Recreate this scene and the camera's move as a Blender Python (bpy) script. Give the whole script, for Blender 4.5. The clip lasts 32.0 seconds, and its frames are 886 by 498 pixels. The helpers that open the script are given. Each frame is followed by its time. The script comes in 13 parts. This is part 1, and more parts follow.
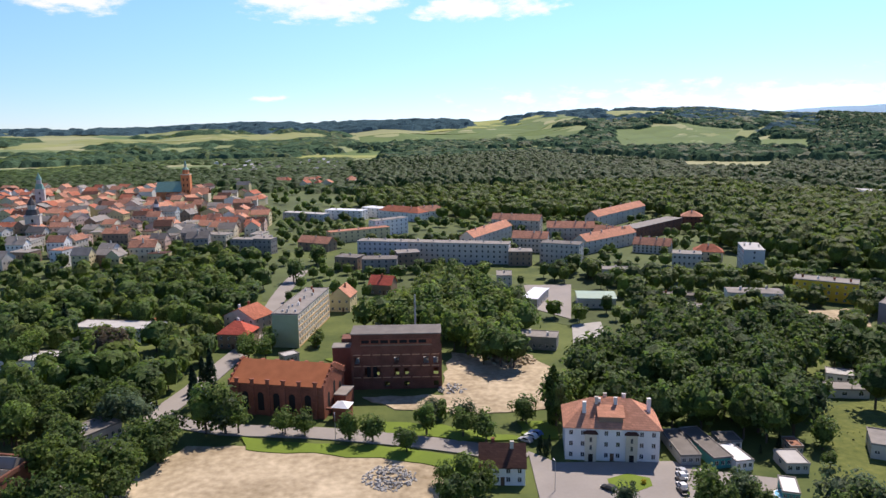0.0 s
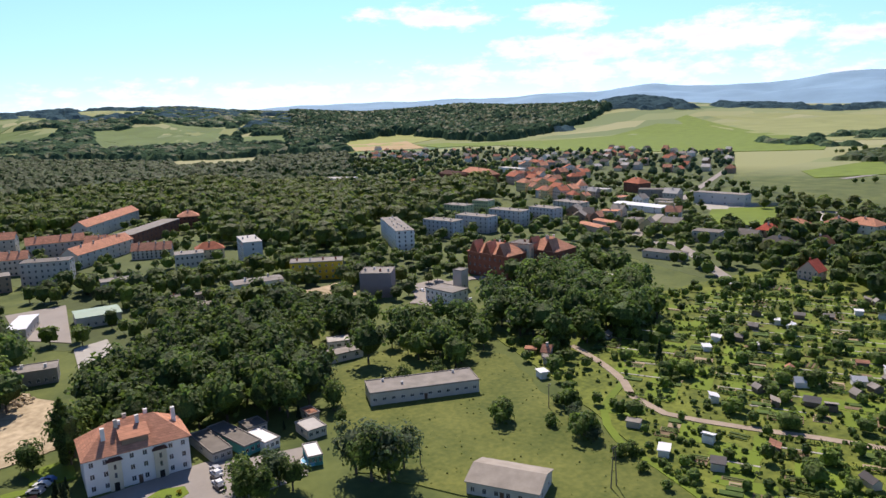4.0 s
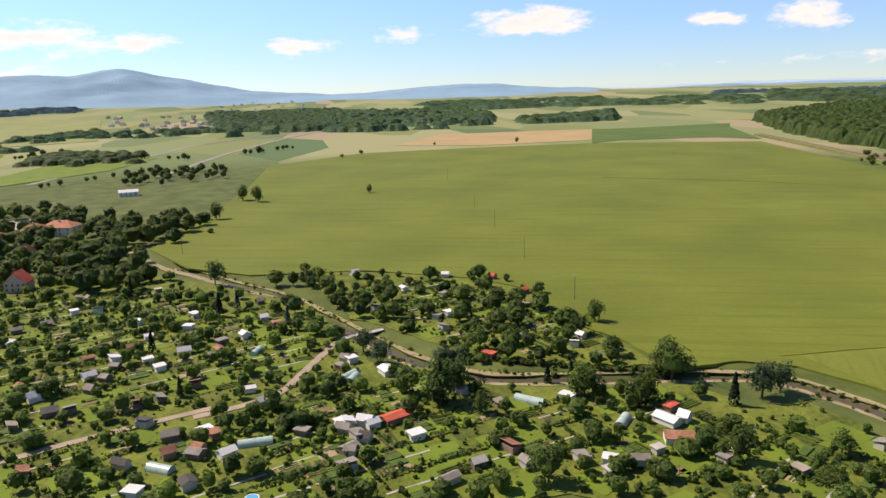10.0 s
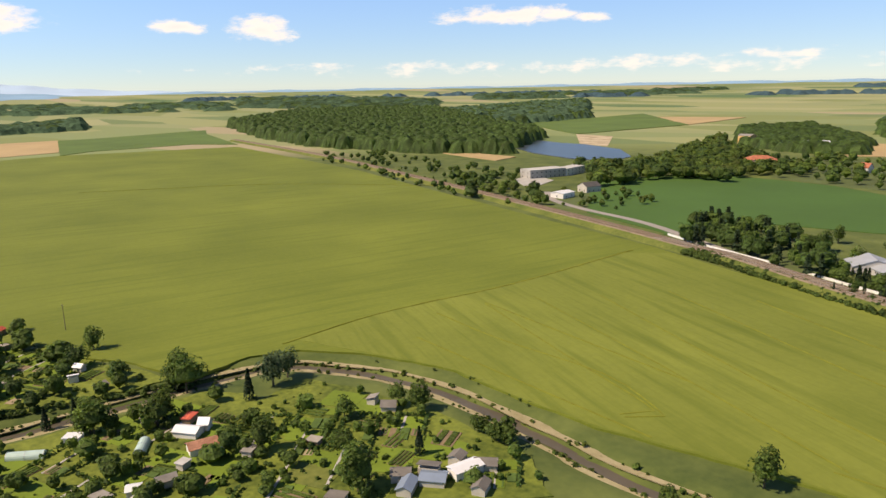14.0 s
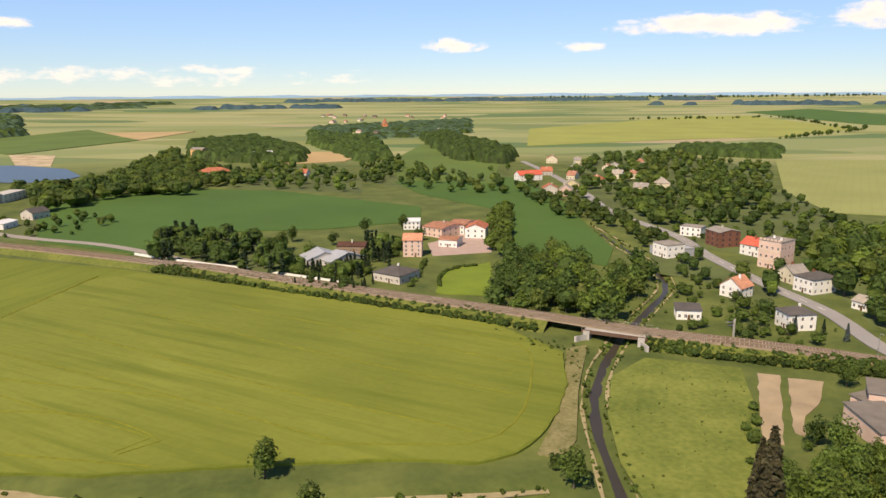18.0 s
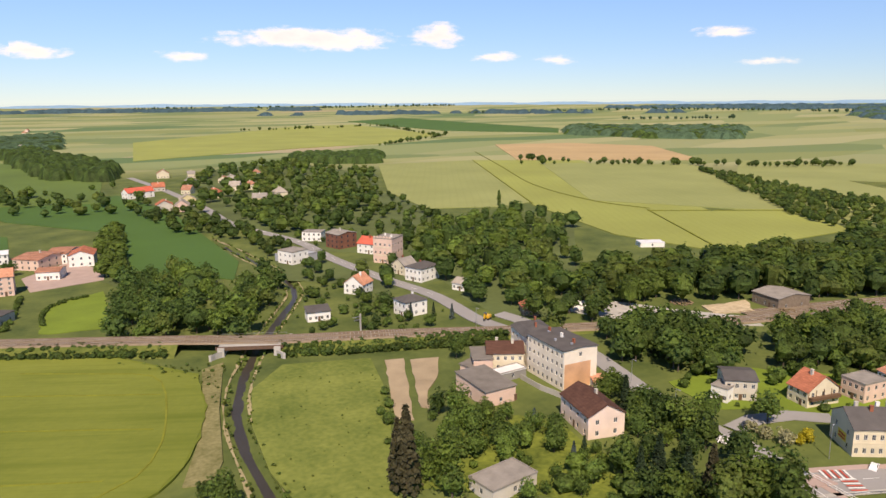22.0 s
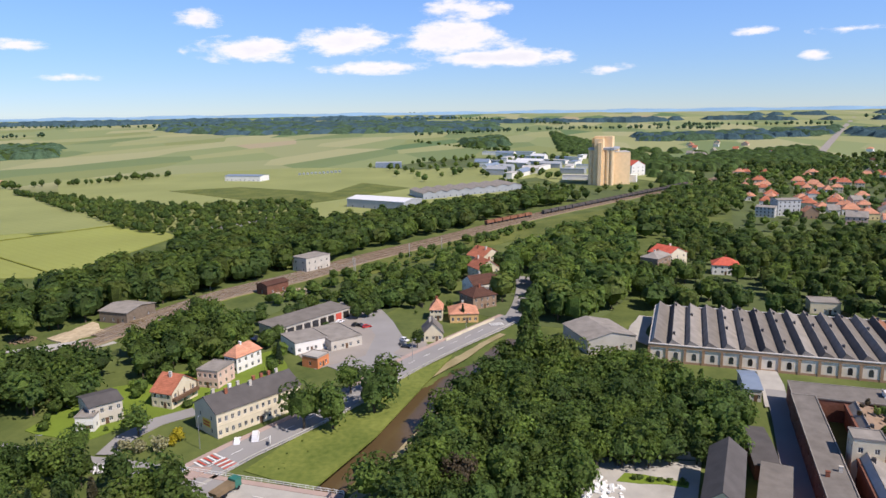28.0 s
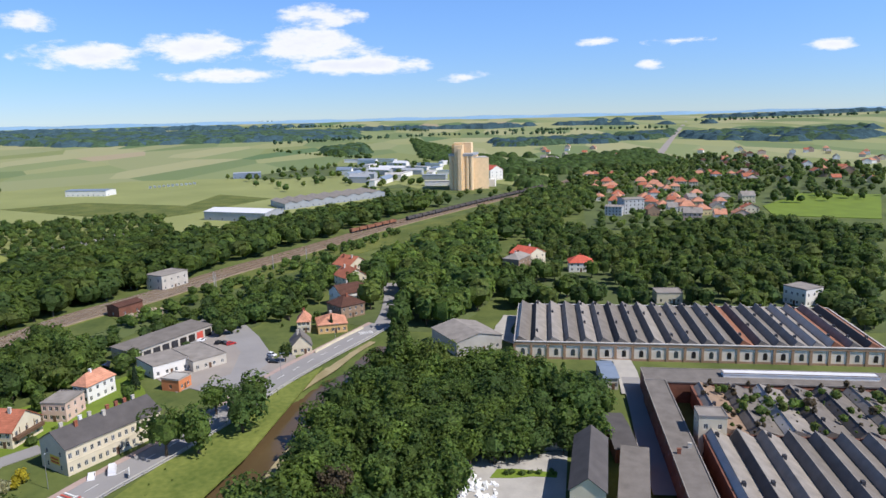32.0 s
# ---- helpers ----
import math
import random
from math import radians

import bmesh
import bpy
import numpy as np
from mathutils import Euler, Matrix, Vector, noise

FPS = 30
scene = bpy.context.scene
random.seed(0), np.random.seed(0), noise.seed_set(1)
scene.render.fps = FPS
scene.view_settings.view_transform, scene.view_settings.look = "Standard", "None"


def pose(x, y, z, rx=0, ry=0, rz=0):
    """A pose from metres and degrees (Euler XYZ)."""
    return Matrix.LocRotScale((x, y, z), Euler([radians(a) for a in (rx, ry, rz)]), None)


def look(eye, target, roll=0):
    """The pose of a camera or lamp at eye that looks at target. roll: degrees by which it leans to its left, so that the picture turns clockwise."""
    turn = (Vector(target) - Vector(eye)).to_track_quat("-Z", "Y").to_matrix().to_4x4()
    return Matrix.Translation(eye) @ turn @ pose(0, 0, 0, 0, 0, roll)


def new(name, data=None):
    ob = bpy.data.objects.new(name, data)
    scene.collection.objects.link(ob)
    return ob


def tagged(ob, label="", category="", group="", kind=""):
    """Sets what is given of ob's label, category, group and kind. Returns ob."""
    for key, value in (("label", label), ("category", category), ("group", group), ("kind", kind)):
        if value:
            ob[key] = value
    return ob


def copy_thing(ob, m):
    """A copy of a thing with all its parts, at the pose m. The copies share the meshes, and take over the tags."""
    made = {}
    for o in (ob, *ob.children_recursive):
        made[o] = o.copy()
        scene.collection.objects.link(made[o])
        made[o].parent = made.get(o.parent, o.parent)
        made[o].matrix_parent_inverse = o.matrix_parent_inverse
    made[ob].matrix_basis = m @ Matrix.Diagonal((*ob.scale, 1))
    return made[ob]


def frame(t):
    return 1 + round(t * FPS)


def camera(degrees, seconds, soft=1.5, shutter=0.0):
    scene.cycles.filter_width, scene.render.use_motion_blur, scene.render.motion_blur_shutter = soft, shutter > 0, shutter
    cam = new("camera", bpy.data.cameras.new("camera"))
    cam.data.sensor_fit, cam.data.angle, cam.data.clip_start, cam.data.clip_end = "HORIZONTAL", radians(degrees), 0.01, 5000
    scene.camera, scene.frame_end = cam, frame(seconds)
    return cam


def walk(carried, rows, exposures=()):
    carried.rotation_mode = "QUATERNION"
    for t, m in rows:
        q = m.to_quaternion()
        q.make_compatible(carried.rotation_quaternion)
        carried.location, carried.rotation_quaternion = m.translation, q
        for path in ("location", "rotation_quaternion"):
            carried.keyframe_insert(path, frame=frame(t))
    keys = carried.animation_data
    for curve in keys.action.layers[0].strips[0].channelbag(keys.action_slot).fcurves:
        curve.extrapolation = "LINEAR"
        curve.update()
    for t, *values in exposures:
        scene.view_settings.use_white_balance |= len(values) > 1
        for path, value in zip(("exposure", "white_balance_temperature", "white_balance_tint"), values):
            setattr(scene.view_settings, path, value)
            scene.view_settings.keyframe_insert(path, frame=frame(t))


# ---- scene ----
cam = camera(63.70, 32.0)
walk(cam, [
        (0.0, pose(0, 0, 90, 79.95, 0.86, -0.0)),
        (0.5, pose(0, 0, 90, 79.87, 1.0, -3.87)),
        (1.0, pose(0, 0, 90, 79.78, 1.28, -10.63)),
        (1.5, pose(0, 0, 90, 79.71, 1.44, -13.12)),
        (2.0, pose(0, 0, 90, 79.59, 1.57, -18.18)),
        (2.5, pose(0, 0, 90, 79.4, 1.59, -25.36)),
        (4.5, pose(0, 0, 90, 78.79, 1.85, -43.56)),
        (5.0, pose(0, 0, 90, 78.56, 1.91, -48.72)),
        (5.5, pose(0, 0, 90, 78.41, 2.0, -53.85)),
        (6.0, pose(0, 0, 90, 78.3, 2.04, -58.95)),
        (6.5, pose(0, 0, 90, 78.21, 2.02, -63.98)),
        (7.0, pose(0, 0, 90, 78.09, 1.99, -69.03)),
        (7.5, pose(0, 0, 90, 77.97, 1.97, -74.05)),
        (8.0, pose(0, 0, 90, 77.85, 1.95, -79.07)),
        (8.5, pose(0, 0, 90, 77.72, 1.93, -84.05)),
        (9.0, pose(0, 0, 90, 77.63, 1.9, -89.02)),
        (9.5, pose(0, 0, 90, 77.5, 1.83, -93.95)),
        (10.0, pose(0, 0, 90, 77.4, 1.77, -98.88)),
        (10.5, pose(0, 0, 90, 77.33, 1.74, -103.79)),
        (11.0, pose(0, 0, 90, 77.24, 1.68, -108.7)),
        (11.5, pose(0, 0, 90, 77.18, 1.61, -113.62)),
        (12.0, pose(0, 0, 90, 77.11, 1.53, -118.55)),
        (12.5, pose(0, 0, 90, 77.08, 1.43, -123.51)),
        (13.0, pose(0, 0, 90, 77.09, 1.35, -128.52)),
        (13.5, pose(0, 0, 90, 77.02, 1.23, -133.58)),
        (14.0, pose(0, 0, 90, 76.97, 1.1, -138.68)),
        (14.5, pose(0, 0, 90, 76.97, 0.91, -143.79)),
        (16.5, pose(0, 0, 90, 77.3, 0.73, -164.67)),
        (17.0, pose(0, 0, 90, 77.39, 0.58, -169.97)),
        (17.5, pose(0, 0, 90, 77.46, 0.48, -175.39)),
        (18.0, pose(0, 0, 90, 77.56, 0.37, -180.31)),
        (18.5, pose(0, 0, 90, 77.64, 0.35, -184.5)),
        (19.0, pose(0, 0, 90, 77.71, 0.41, -188.68)),
        (19.5, pose(0, 0, 90, 77.78, 0.32, -193.47)),
        (20.0, pose(0, 0, 90, 77.82, 0.29, -198.64)),
        (20.5, pose(0, 0, 90, 77.92, 0.39, -200.13)),
        (21.0, pose(0, 0, 90, 78.06, 0.38, -202.15)),
        (21.5, pose(0, 0, 90, 78.11, 0.43, -206.13)),
        (22.0, pose(0, 0, 90, 78.21, 0.38, -210.4)),
        (22.5, pose(0, 0, 90, 78.3, 0.38, -214.73)),
        (23.0, pose(0, 0, 90, 78.39, 0.39, -218.77)),
        (23.5, pose(0, 0, 90, 78.51, 0.38, -223.09)),
        (24.0, pose(0, 0, 90, 78.57, 0.5, -227.53)),
        (24.5, pose(0, 0, 90, 78.57, 0.55, -231.97)),
        (25.0, pose(0, 0, 90, 78.63, 0.54, -236.34)),
        (25.5, pose(0, 0, 90, 78.7, 0.58, -240.67)),
        (26.0, pose(0, 0, 90, 78.76, 0.63, -244.97)),
        (26.5, pose(0, 0, 90, 78.81, 0.68, -249.25)),
        (28.5, pose(0, 0, 90, 79.0, 0.86, -263.26)),
        (29.0, pose(0, 0, 90, 79.06, 0.88, -263.84)),
        (29.5, pose(0, 0, 90, 79.1, 0.86, -265.4)),
        (30.0, pose(0, 0, 90, 79.14, 0.86, -269.64)),
        (30.5, pose(0, 0, 90, 79.19, 0.94, -271.27)),
        (31.0, pose(0, 0, 90, 79.18, 1.11, -271.72)),
        (31.5, pose(0, 0, 90, 79.26, 1.22, -271.96)),
        (32.0, pose(0, 0, 90, 79.34, 1.28, -272.28))], exposures=[(0.0, 0.20, 6750, 20), (6.0, 0.10, 7250, 18), (12.0, 0.10, 8100, 17), (18.0, 0.16, 8600, 18), (24.0, 0.15, 7600, 20), (28.5, 0.11, 6700, 18), (32.0, 0.09, 6350, 15)])

from mathutils.geometry import tessellate_polygon

SUN_AZ, SUN_EL = 30.0, 50.0        # clockwise from +y, above the horizon

# ---- sky and sun ----
def sky():
    w = bpy.data.worlds.new("sky")
    scene.world = w
    w.use_nodes = True
    nt = w.node_tree
    N, L = nt.nodes, nt.links
    bg = N["Background"]
    st = N.new("ShaderNodeTexSky")
    st.sky_type, st.sun_disc = "NISHITA", False
    st.sun_elevation, st.sun_rotation = radians(SUN_EL), radians(SUN_AZ)
    st.altitude, st.air_density, st.dust_density, st.ozone_density = 300, 0.75, 0.0, 2.5
    tc = N.new("ShaderNodeTexCoord")
    sep = N.new("ShaderNodeSeparateXYZ")
    L.new(tc.outputs["Generated"], sep.inputs[0])

    def m(op, a, b=None, c=None, clamp=False):
        n = N.new("ShaderNodeMath")
        n.operation, n.use_clamp = op, clamp
        for i, v in enumerate((a, b, c)):
            if v is None:
                continue
            if isinstance(v, (int, float)):
                n.inputs[i].default_value = v
            else:
                L.new(v, n.inputs[i])
        return n.outputs[0]
    X, Y, Z = sep.outputs
    az = m("MULTIPLY", m("ARCTAN2", X, Y), 57.2958)
    el = m("MULTIPLY", m("ARCSINE", Z), 57.2958)
    comb = N.new("ShaderNodeCombineXYZ")
    L.new(m("MULTIPLY", az, 0.25), comb.inputs[0])
    L.new(m("MULTIPLY", el, 0.62), comb.inputs[1])

    def nz(scale, detail, rough=0.6):
        n = N.new("ShaderNodeTexNoise")
        n.inputs["Scale"].default_value, n.inputs["Detail"].default_value = scale, detail
        n.inputs["Roughness"].default_value = rough
        L.new(comb.outputs[0], n.inputs["Vector"])
        return n.outputs["Fac"]
    puff = nz(1.4, 9, 0.62)
    soft = nz(0.5, 6)
    # cumulus heaps: azimuth, elevation, half width, half height, density
    heaps = [(-27, 8.9, 4.5, 1.1, 1.0), (-9, 9.0, 6.5, 1.3, 1.1), (3, 8.6, 5.5, 0.9, 1.1), (-13, 2.0, 1.6, .25, .8),
             (39, 7.0, 6, 1.0, 1.0), (49, 6.6, 4, 1.0, 1.0), (50, 4.3, 7, 1.1, 1.1), (61, 4.9, 6, 1.5, 1.1),
             (70, 4.3, 4, 1.0, 1.0), (76, 3.9, 3, .8, .9), (88, 3.4, 3, .7, .8), (96, 4.2, 2.6, .6, .8),
             (106, 4.9, 4.6, 1.0, 1.2), (119, 4.4, 2.0, .6, 1.0), (125, 4.2, 2.4, 1.0, 1.1), (144, 5.0, 5.4, .7, 1.1),
             (150, 4.7, 1.6, .4, 1.0), (163, 1.7, 4.5, .45, .8), (-179, 3.5, 2.4, .5, 1.0), (-169, 3.3, 1.8, .45, .9),
             (-160, 4.6, 6.6, .8, 1.2), (-150, 4.9, 2.4, .8, 1.1), (-146, 3.2, 2.0, .45, .9), (-141, 3.0, 1.8, .4, .9), (-129, 4.6, 2.0, .5, .9),
             (-126, 2.6, 2.5, .3, .8), (-117, 6.8, 1.8, .7, 1.0), (-113, 4.6, 4.2, .9, 1.1), (-106, 5.3, 3.6, 1.2, 1.1),
             (-98, 5.4, 4.5, 1.3, 1.2), (-94, 3.9, 5.4, .7, 1.2), (-104, 3.3, 4.5, .5, 1.0), (-97, 7.5, 3.0, .9, 1.0), (-86, 2.9, 2, .4, .9),
             (-76, 5.2, 1.4, .35, 1.0), (-72, 3.4, 1.2, .35, .9), (-70, 5.0, 2.2, .35, .9), (-60, 4.2, 1.6, .4, 1.0), (20, 1.6, 22, 1.3, .55), (52, 2.6, 22, 1.6, .7), (150, 1.2, 30, .7, .5)]
    total = None
    for a, e, wa, he, dens in heaps:
        da = m("DIVIDE", m("SUBTRACT", m("WRAP", m("SUBTRACT", az, float(a)), 180.0, -180.0), 0.0), float(wa))
        de = m("DIVIDE", m("SUBTRACT", el, float(e)), float(he))
        d = m("SUBTRACT", 1.0, m("SQRT", m("ADD", m("MULTIPLY", da, da), m("MULTIPLY", de, de))))
        v = m("MULTIPLY", m("MAXIMUM", m("ADD", d, 0.45), 0.0), dens * 0.8)
        total = v if total is None else m("MAXIMUM", total, v)
    cover = m("ADD", total, m("MULTIPLY", m("SUBTRACT", puff, 0.5), 2.6))
    cover = m("MULTIPLY", m("MINIMUM", m("MULTIPLY", total, 6.0), 1.0), cover)
    mask = N.new("ShaderNodeMapRange")
    mask.interpolation_type = "SMOOTHSTEP"
    mask.inputs["From Min"].default_value, mask.inputs["From Max"].default_value = 0.25, 0.95
    L.new(cover, mask.inputs["Value"])
    base = N.new("ShaderNodeMapRange")
    base.inputs["From Min"].default_value, base.inputs["From Max"].default_value = 0.5, 1.5
    L.new(cover, base.inputs["Value"])
    shade = N.new("ShaderNodeMix")
    shade.data_type = "RGBA"
    shade.inputs["A"].default_value = (6.7, 6.75, 6.85, 1)
    shade.inputs["B"].default_value = (4.4, 4.7, 5.3, 1)
    L.new(m("MULTIPLY", base.outputs[0], soft), shade.inputs["Factor"])
    mix = N.new("ShaderNodeMix")
    mix.data_type = "RGBA"
    L.new(m("MULTIPLY", mask.outputs[0], 0.92), mix.inputs["Factor"])
    tint = N.new("ShaderNodeMix")
    tint.data_type, tint.blend_type = "RGBA", "MULTIPLY"
    tint.inputs["Factor"].default_value = 1
    veil = N.new("ShaderNodeMapRange")
    veil.interpolation_type = "SMOOTHSTEP"
    veil.inputs["From Min"].default_value, veil.inputs["From Max"].default_value = -1.0, 11.0
    L.new(el, veil.inputs["Value"])
    grade = N.new("ShaderNodeMix")
    grade.data_type = "RGBA"
    grade.inputs["A"].default_value = (0.465, 0.58, 0.755, 1)
    grade.inputs["B"].default_value = (0.69, 0.915, 1.17, 1)
    L.new(veil.outputs[0], grade.inputs["Factor"])
    L.new(grade.outputs["Result"], tint.inputs["B"])
    L.new(st.outputs[0], tint.inputs["A"])
    glow = N.new("ShaderNodeVectorMath")
    glow.operation = "SCALE"
    L.new(tint.outputs["Result"], glow.inputs[0])
    high = N.new("ShaderNodeMapRange")
    high.interpolation_type = "SMOOTHSTEP"
    for k, v in (("From Min", 13.0), ("From Max", 48.0), ("To Min", 1.0), ("To Max", 0.5)):
        high.inputs[k].default_value = v
    L.new(el, high.inputs["Value"])
    L.new(m("MULTIPLY", m("MULTIPLY_ADD", m("COSINE", m("DIVIDE", m("SUBTRACT", az, 60.0), 57.2958)), 0.20, 1.08), high.outputs[0]), glow.inputs["Scale"])
    L.new(glow.outputs[0], mix.inputs["A"])
    L.new(shade.outputs["Result"], mix.inputs["B"])
    L.new(mix.outputs["Result"], bg.inputs["Color"])
    bg.inputs["Strength"].default_value = SKY_STRENGTH


def sunlight():
    s = bpy.data.lights.new("sun", "SUN")
    s.energy, s.angle, s.color = SUN_POWER, radians(0.53), (1.0, 0.955, 0.87)
    ob = new("sun", s)
    a, e = radians(SUN_AZ), radians(SUN_EL)
    way = Vector((math.sin(a) * math.cos(e), math.cos(a) * math.cos(e), math.sin(e)))
    ob.matrix_world = look(way * 500, (0, 0, 0))


SKY_STRENGTH, SUN_POWER = 0.15, 4.9
sky()
sunlight()

# ---- materials ----
MATS = {}


def mat(name, rgb, rough=0.85, var=0.2, scale=0.4, fine=5.0, bump=0.0, metal=0.0, each=0.0, island=0.0, spec=0.3, second=None, trans=0.0, grain=0.5):
    """A procedural surface: two scales of noise in its colour, each thing or piece a little different."""
    mt = bpy.data.materials.new(name)
    MATS[name] = mt
    mt.use_nodes = True
    nt = mt.node_tree
    N, L = nt.nodes, nt.links
    b = N["Principled BSDF"]
    b.inputs["Roughness"].default_value, b.inputs["Metallic"].default_value = rough, metal
    b.inputs["Specular IOR Level"].default_value = spec
    geo = N.new("ShaderNodeNewGeometry")

    def nz(s, detail=4):
        n = N.new("ShaderNodeTexNoise")
        n.inputs["Scale"].default_value, n.inputs["Detail"].default_value = s, detail
        L.new(geo.outputs["Position"], n.inputs["Vector"])
        return n.outputs["Fac"]
    big, small = nz(scale), nz(fine)
    add = N.new("ShaderNodeMath")
    add.operation = "MULTIPLY_ADD"
    L.new(small, add.inputs[0])
    add.inputs[1].default_value = grain
    half = N.new("ShaderNodeMath")
    half.operation = "MULTIPLY_ADD"
    L.new(big, half.inputs[0])
    half.inputs[1].default_value, half.inputs[2].default_value = 1.6, -0.3 - grain / 2
    L.new(half.outputs[0], add.inputs[2])
    mix = N.new("ShaderNodeMix")
    mix.data_type = "RGBA"
    L.new(add.outputs[0], mix.inputs["Factor"])
    lo = [c * (1 - var) for c in rgb]
    hi = [c * (1 + var) for c in rgb] if second is None else second
    mix.inputs["A"].default_value, mix.inputs["B"].default_value = (*lo, 1), (*hi, 1)
    out = mix.outputs["Result"]
    for amount, src in ((each, "o"), (island, "i")):
        if not amount:
            continue
        if src == "o":
            rn = N.new("ShaderNodeObjectInfo").outputs["Random"]
        else:
            rn = geo.outputs["Random Per Island"]
        mp = N.new("ShaderNodeMapRange")
        mp.inputs["To Min"].default_value, mp.inputs["To Max"].default_value = 1 - amount, 1 + amount
        L.new(rn, mp.inputs["Value"])
        hs = N.new("ShaderNodeHueSaturation")
        L.new(mp.outputs[0], hs.inputs["Value"])
        L.new(out, hs.inputs["Color"])
        out = hs.outputs[0]
    L.new(out, b.inputs["Base Color"])
    if bump:
        bp = N.new("ShaderNodeBump")
        bp.inputs["Strength"].default_value, bp.inputs["Distance"].default_value = min(bump, 1), 0.1 * max(bump, 1)
        L.new(small, bp.inputs["Height"])
        L.new(bp.outputs[0], b.inputs["Normal"])
    if trans:
        tr = N.new("ShaderNodeBsdfTranslucent")
        L.new(out, tr.inputs["Color"])
        ms = N.new("ShaderNodeMixShader")
        ms.inputs[0].default_value = trans
        L.new(b.outputs[0], ms.inputs[1])
        L.new(tr.outputs[0], ms.inputs[2])
        L.new(ms.outputs[0], N["Material Output"].inputs["Surface"])
    return mt


def rows_into(name, ang, period, depth, tint):
    """Adds drill rows or tracks to a field's colour: darker stripes of that period along that angle."""
    nt = MATS[name].node_tree
    N, L = nt.nodes, nt.links
    b = N["Principled BSDF"]
    src = b.inputs["Base Color"].links[0].from_socket
    geo = N.new("ShaderNodeNewGeometry")
    mp = N.new("ShaderNodeMapping")
    mp.inputs["Rotation"].default_value = (0, 0, radians(-ang))
    L.new(geo.outputs["Position"], mp.inputs["Vector"])
    wv = N.new("ShaderNodeTexWave")
    wv.bands_direction = "Y"
    wv.inputs["Scale"].default_value = 0.314 / period
    wv.inputs["Distortion"].default_value = 1.2
    wv.inputs["Detail"].default_value = 3
    wv.inputs["Detail Scale"].default_value = 0.4
    L.new(mp.outputs[0], wv.inputs["Vector"])
    pw = N.new("ShaderNodeMath")
    pw.operation = "POWER"
    pw.inputs[1].default_value = 7
    L.new(wv.outputs["Fac"], pw.inputs[0])
    ml = N.new("ShaderNodeMath")
    ml.operation = "MULTIPLY"
    ml.inputs[1].default_value = depth
    L.new(pw.outputs[0], ml.inputs[0])
    mix = N.new("ShaderNodeMix")
    mix.data_type = "RGBA"
    L.new(ml.outputs[0], mix.inputs["Factor"])
    L.new(src, mix.inputs["A"])
    mix.inputs["B"].default_value = (*tint, 1)
    L.new(mix.outputs["Result"], b.inputs["Base Color"])


def streaks(name, ang, tint, depth):
    """Long soft streaks along the drill rows, as wind and machines leave them."""
    nt = MATS[name].node_tree
    N, L = nt.nodes, nt.links
    b = N["Principled BSDF"]
    src = b.inputs["Base Color"].links[0].from_socket
    geo = N.new("ShaderNodeNewGeometry")
    turn = N.new("ShaderNodeVectorRotate")
    turn.rotation_type = "Z_AXIS"
    turn.inputs["Angle"].default_value = radians(-ang)
    L.new(geo.outputs["Position"], turn.inputs["Vector"])
    for sx, sy, lo, hi, k in ((0.012, 0.16, 0.5, 0.75, depth), (0.05, 0.7, 0.48, 0.8, depth * 0.6)):
        mp = N.new("ShaderNodeMapping")
        mp.inputs["Scale"].default_value = (sx, sy, 0)
        L.new(turn.outputs[0], mp.inputs["Vector"])
        n = N.new("ShaderNodeTexNoise")
        n.inputs["Scale"].default_value, n.inputs["Detail"].default_value = 1.0, 5
        L.new(mp.outputs[0], n.inputs["Vector"])
        mr = N.new("ShaderNodeMapRange")
        mr.inputs["From Min"].default_value, mr.inputs["From Max"].default_value = lo, hi
        mr.inputs["To Max"].default_value = k
        L.new(n.outputs["Fac"], mr.inputs["Value"])
        mix = N.new("ShaderNodeMix")
        mix.data_type = "RGBA"
        L.new(mr.outputs[0], mix.inputs["Factor"])
        L.new(src, mix.inputs["A"])
        mix.inputs["B"].default_value = (*tint, 1)
        src = mix.outputs["Result"]
    L.new(src, b.inputs["Base Color"])


def courses(name, scale, joint, bumpd=0.4, w=0.5, h=0.25, uv=False):
    """Brick or tile courses: darker joints over the colour."""
    nt = MATS[name].node_tree
    N, L = nt.nodes, nt.links
    b = N["Principled BSDF"]
    src = b.inputs["Base Color"].links[0].from_socket
    geo = N.new("ShaderNodeNewGeometry")
    sp = N.new("ShaderNodeSeparateXYZ")
    L.new(geo.outputs["Position"], sp.inputs[0])
    ad = N.new("ShaderNodeMath")
    ad.operation = "ADD"
    L.new(sp.outputs[0], ad.inputs[0])
    L.new(sp.outputs[1], ad.inputs[1])
    cb = N.new("ShaderNodeCombineXYZ")
    L.new(ad.outputs[0], cb.inputs[0])
    L.new(sp.outputs[2], cb.inputs[1])
    bt = N.new("ShaderNodeTexBrick")
    bt.inputs["Scale"].default_value = scale
    bt.inputs["Brick Width"].default_value, bt.inputs["Row Height"].default_value = w, h
    bt.inputs["Mortar Size"].default_value = 0.025
    bt.inputs["Color1"].default_value, bt.inputs["Color2"].default_value = (0.82, 0.82, 0.82, 1), (1.1, 1.1, 1.1, 1)
    bt.inputs["Mortar"].default_value = (joint, joint, joint, 1)
    L.new(cb.outputs[0], bt.inputs["Vector"])
    mix = N.new("ShaderNodeMix")
    mix.data_type, mix.blend_type = "RGBA", "MULTIPLY"
    mix.inputs["Factor"].default_value = 1
    L.new(src, mix.inputs["A"])
    L.new(bt.outputs["Color"], mix.inputs["B"])
    L.new(mix.outputs["Result"], b.inputs["Base Color"])


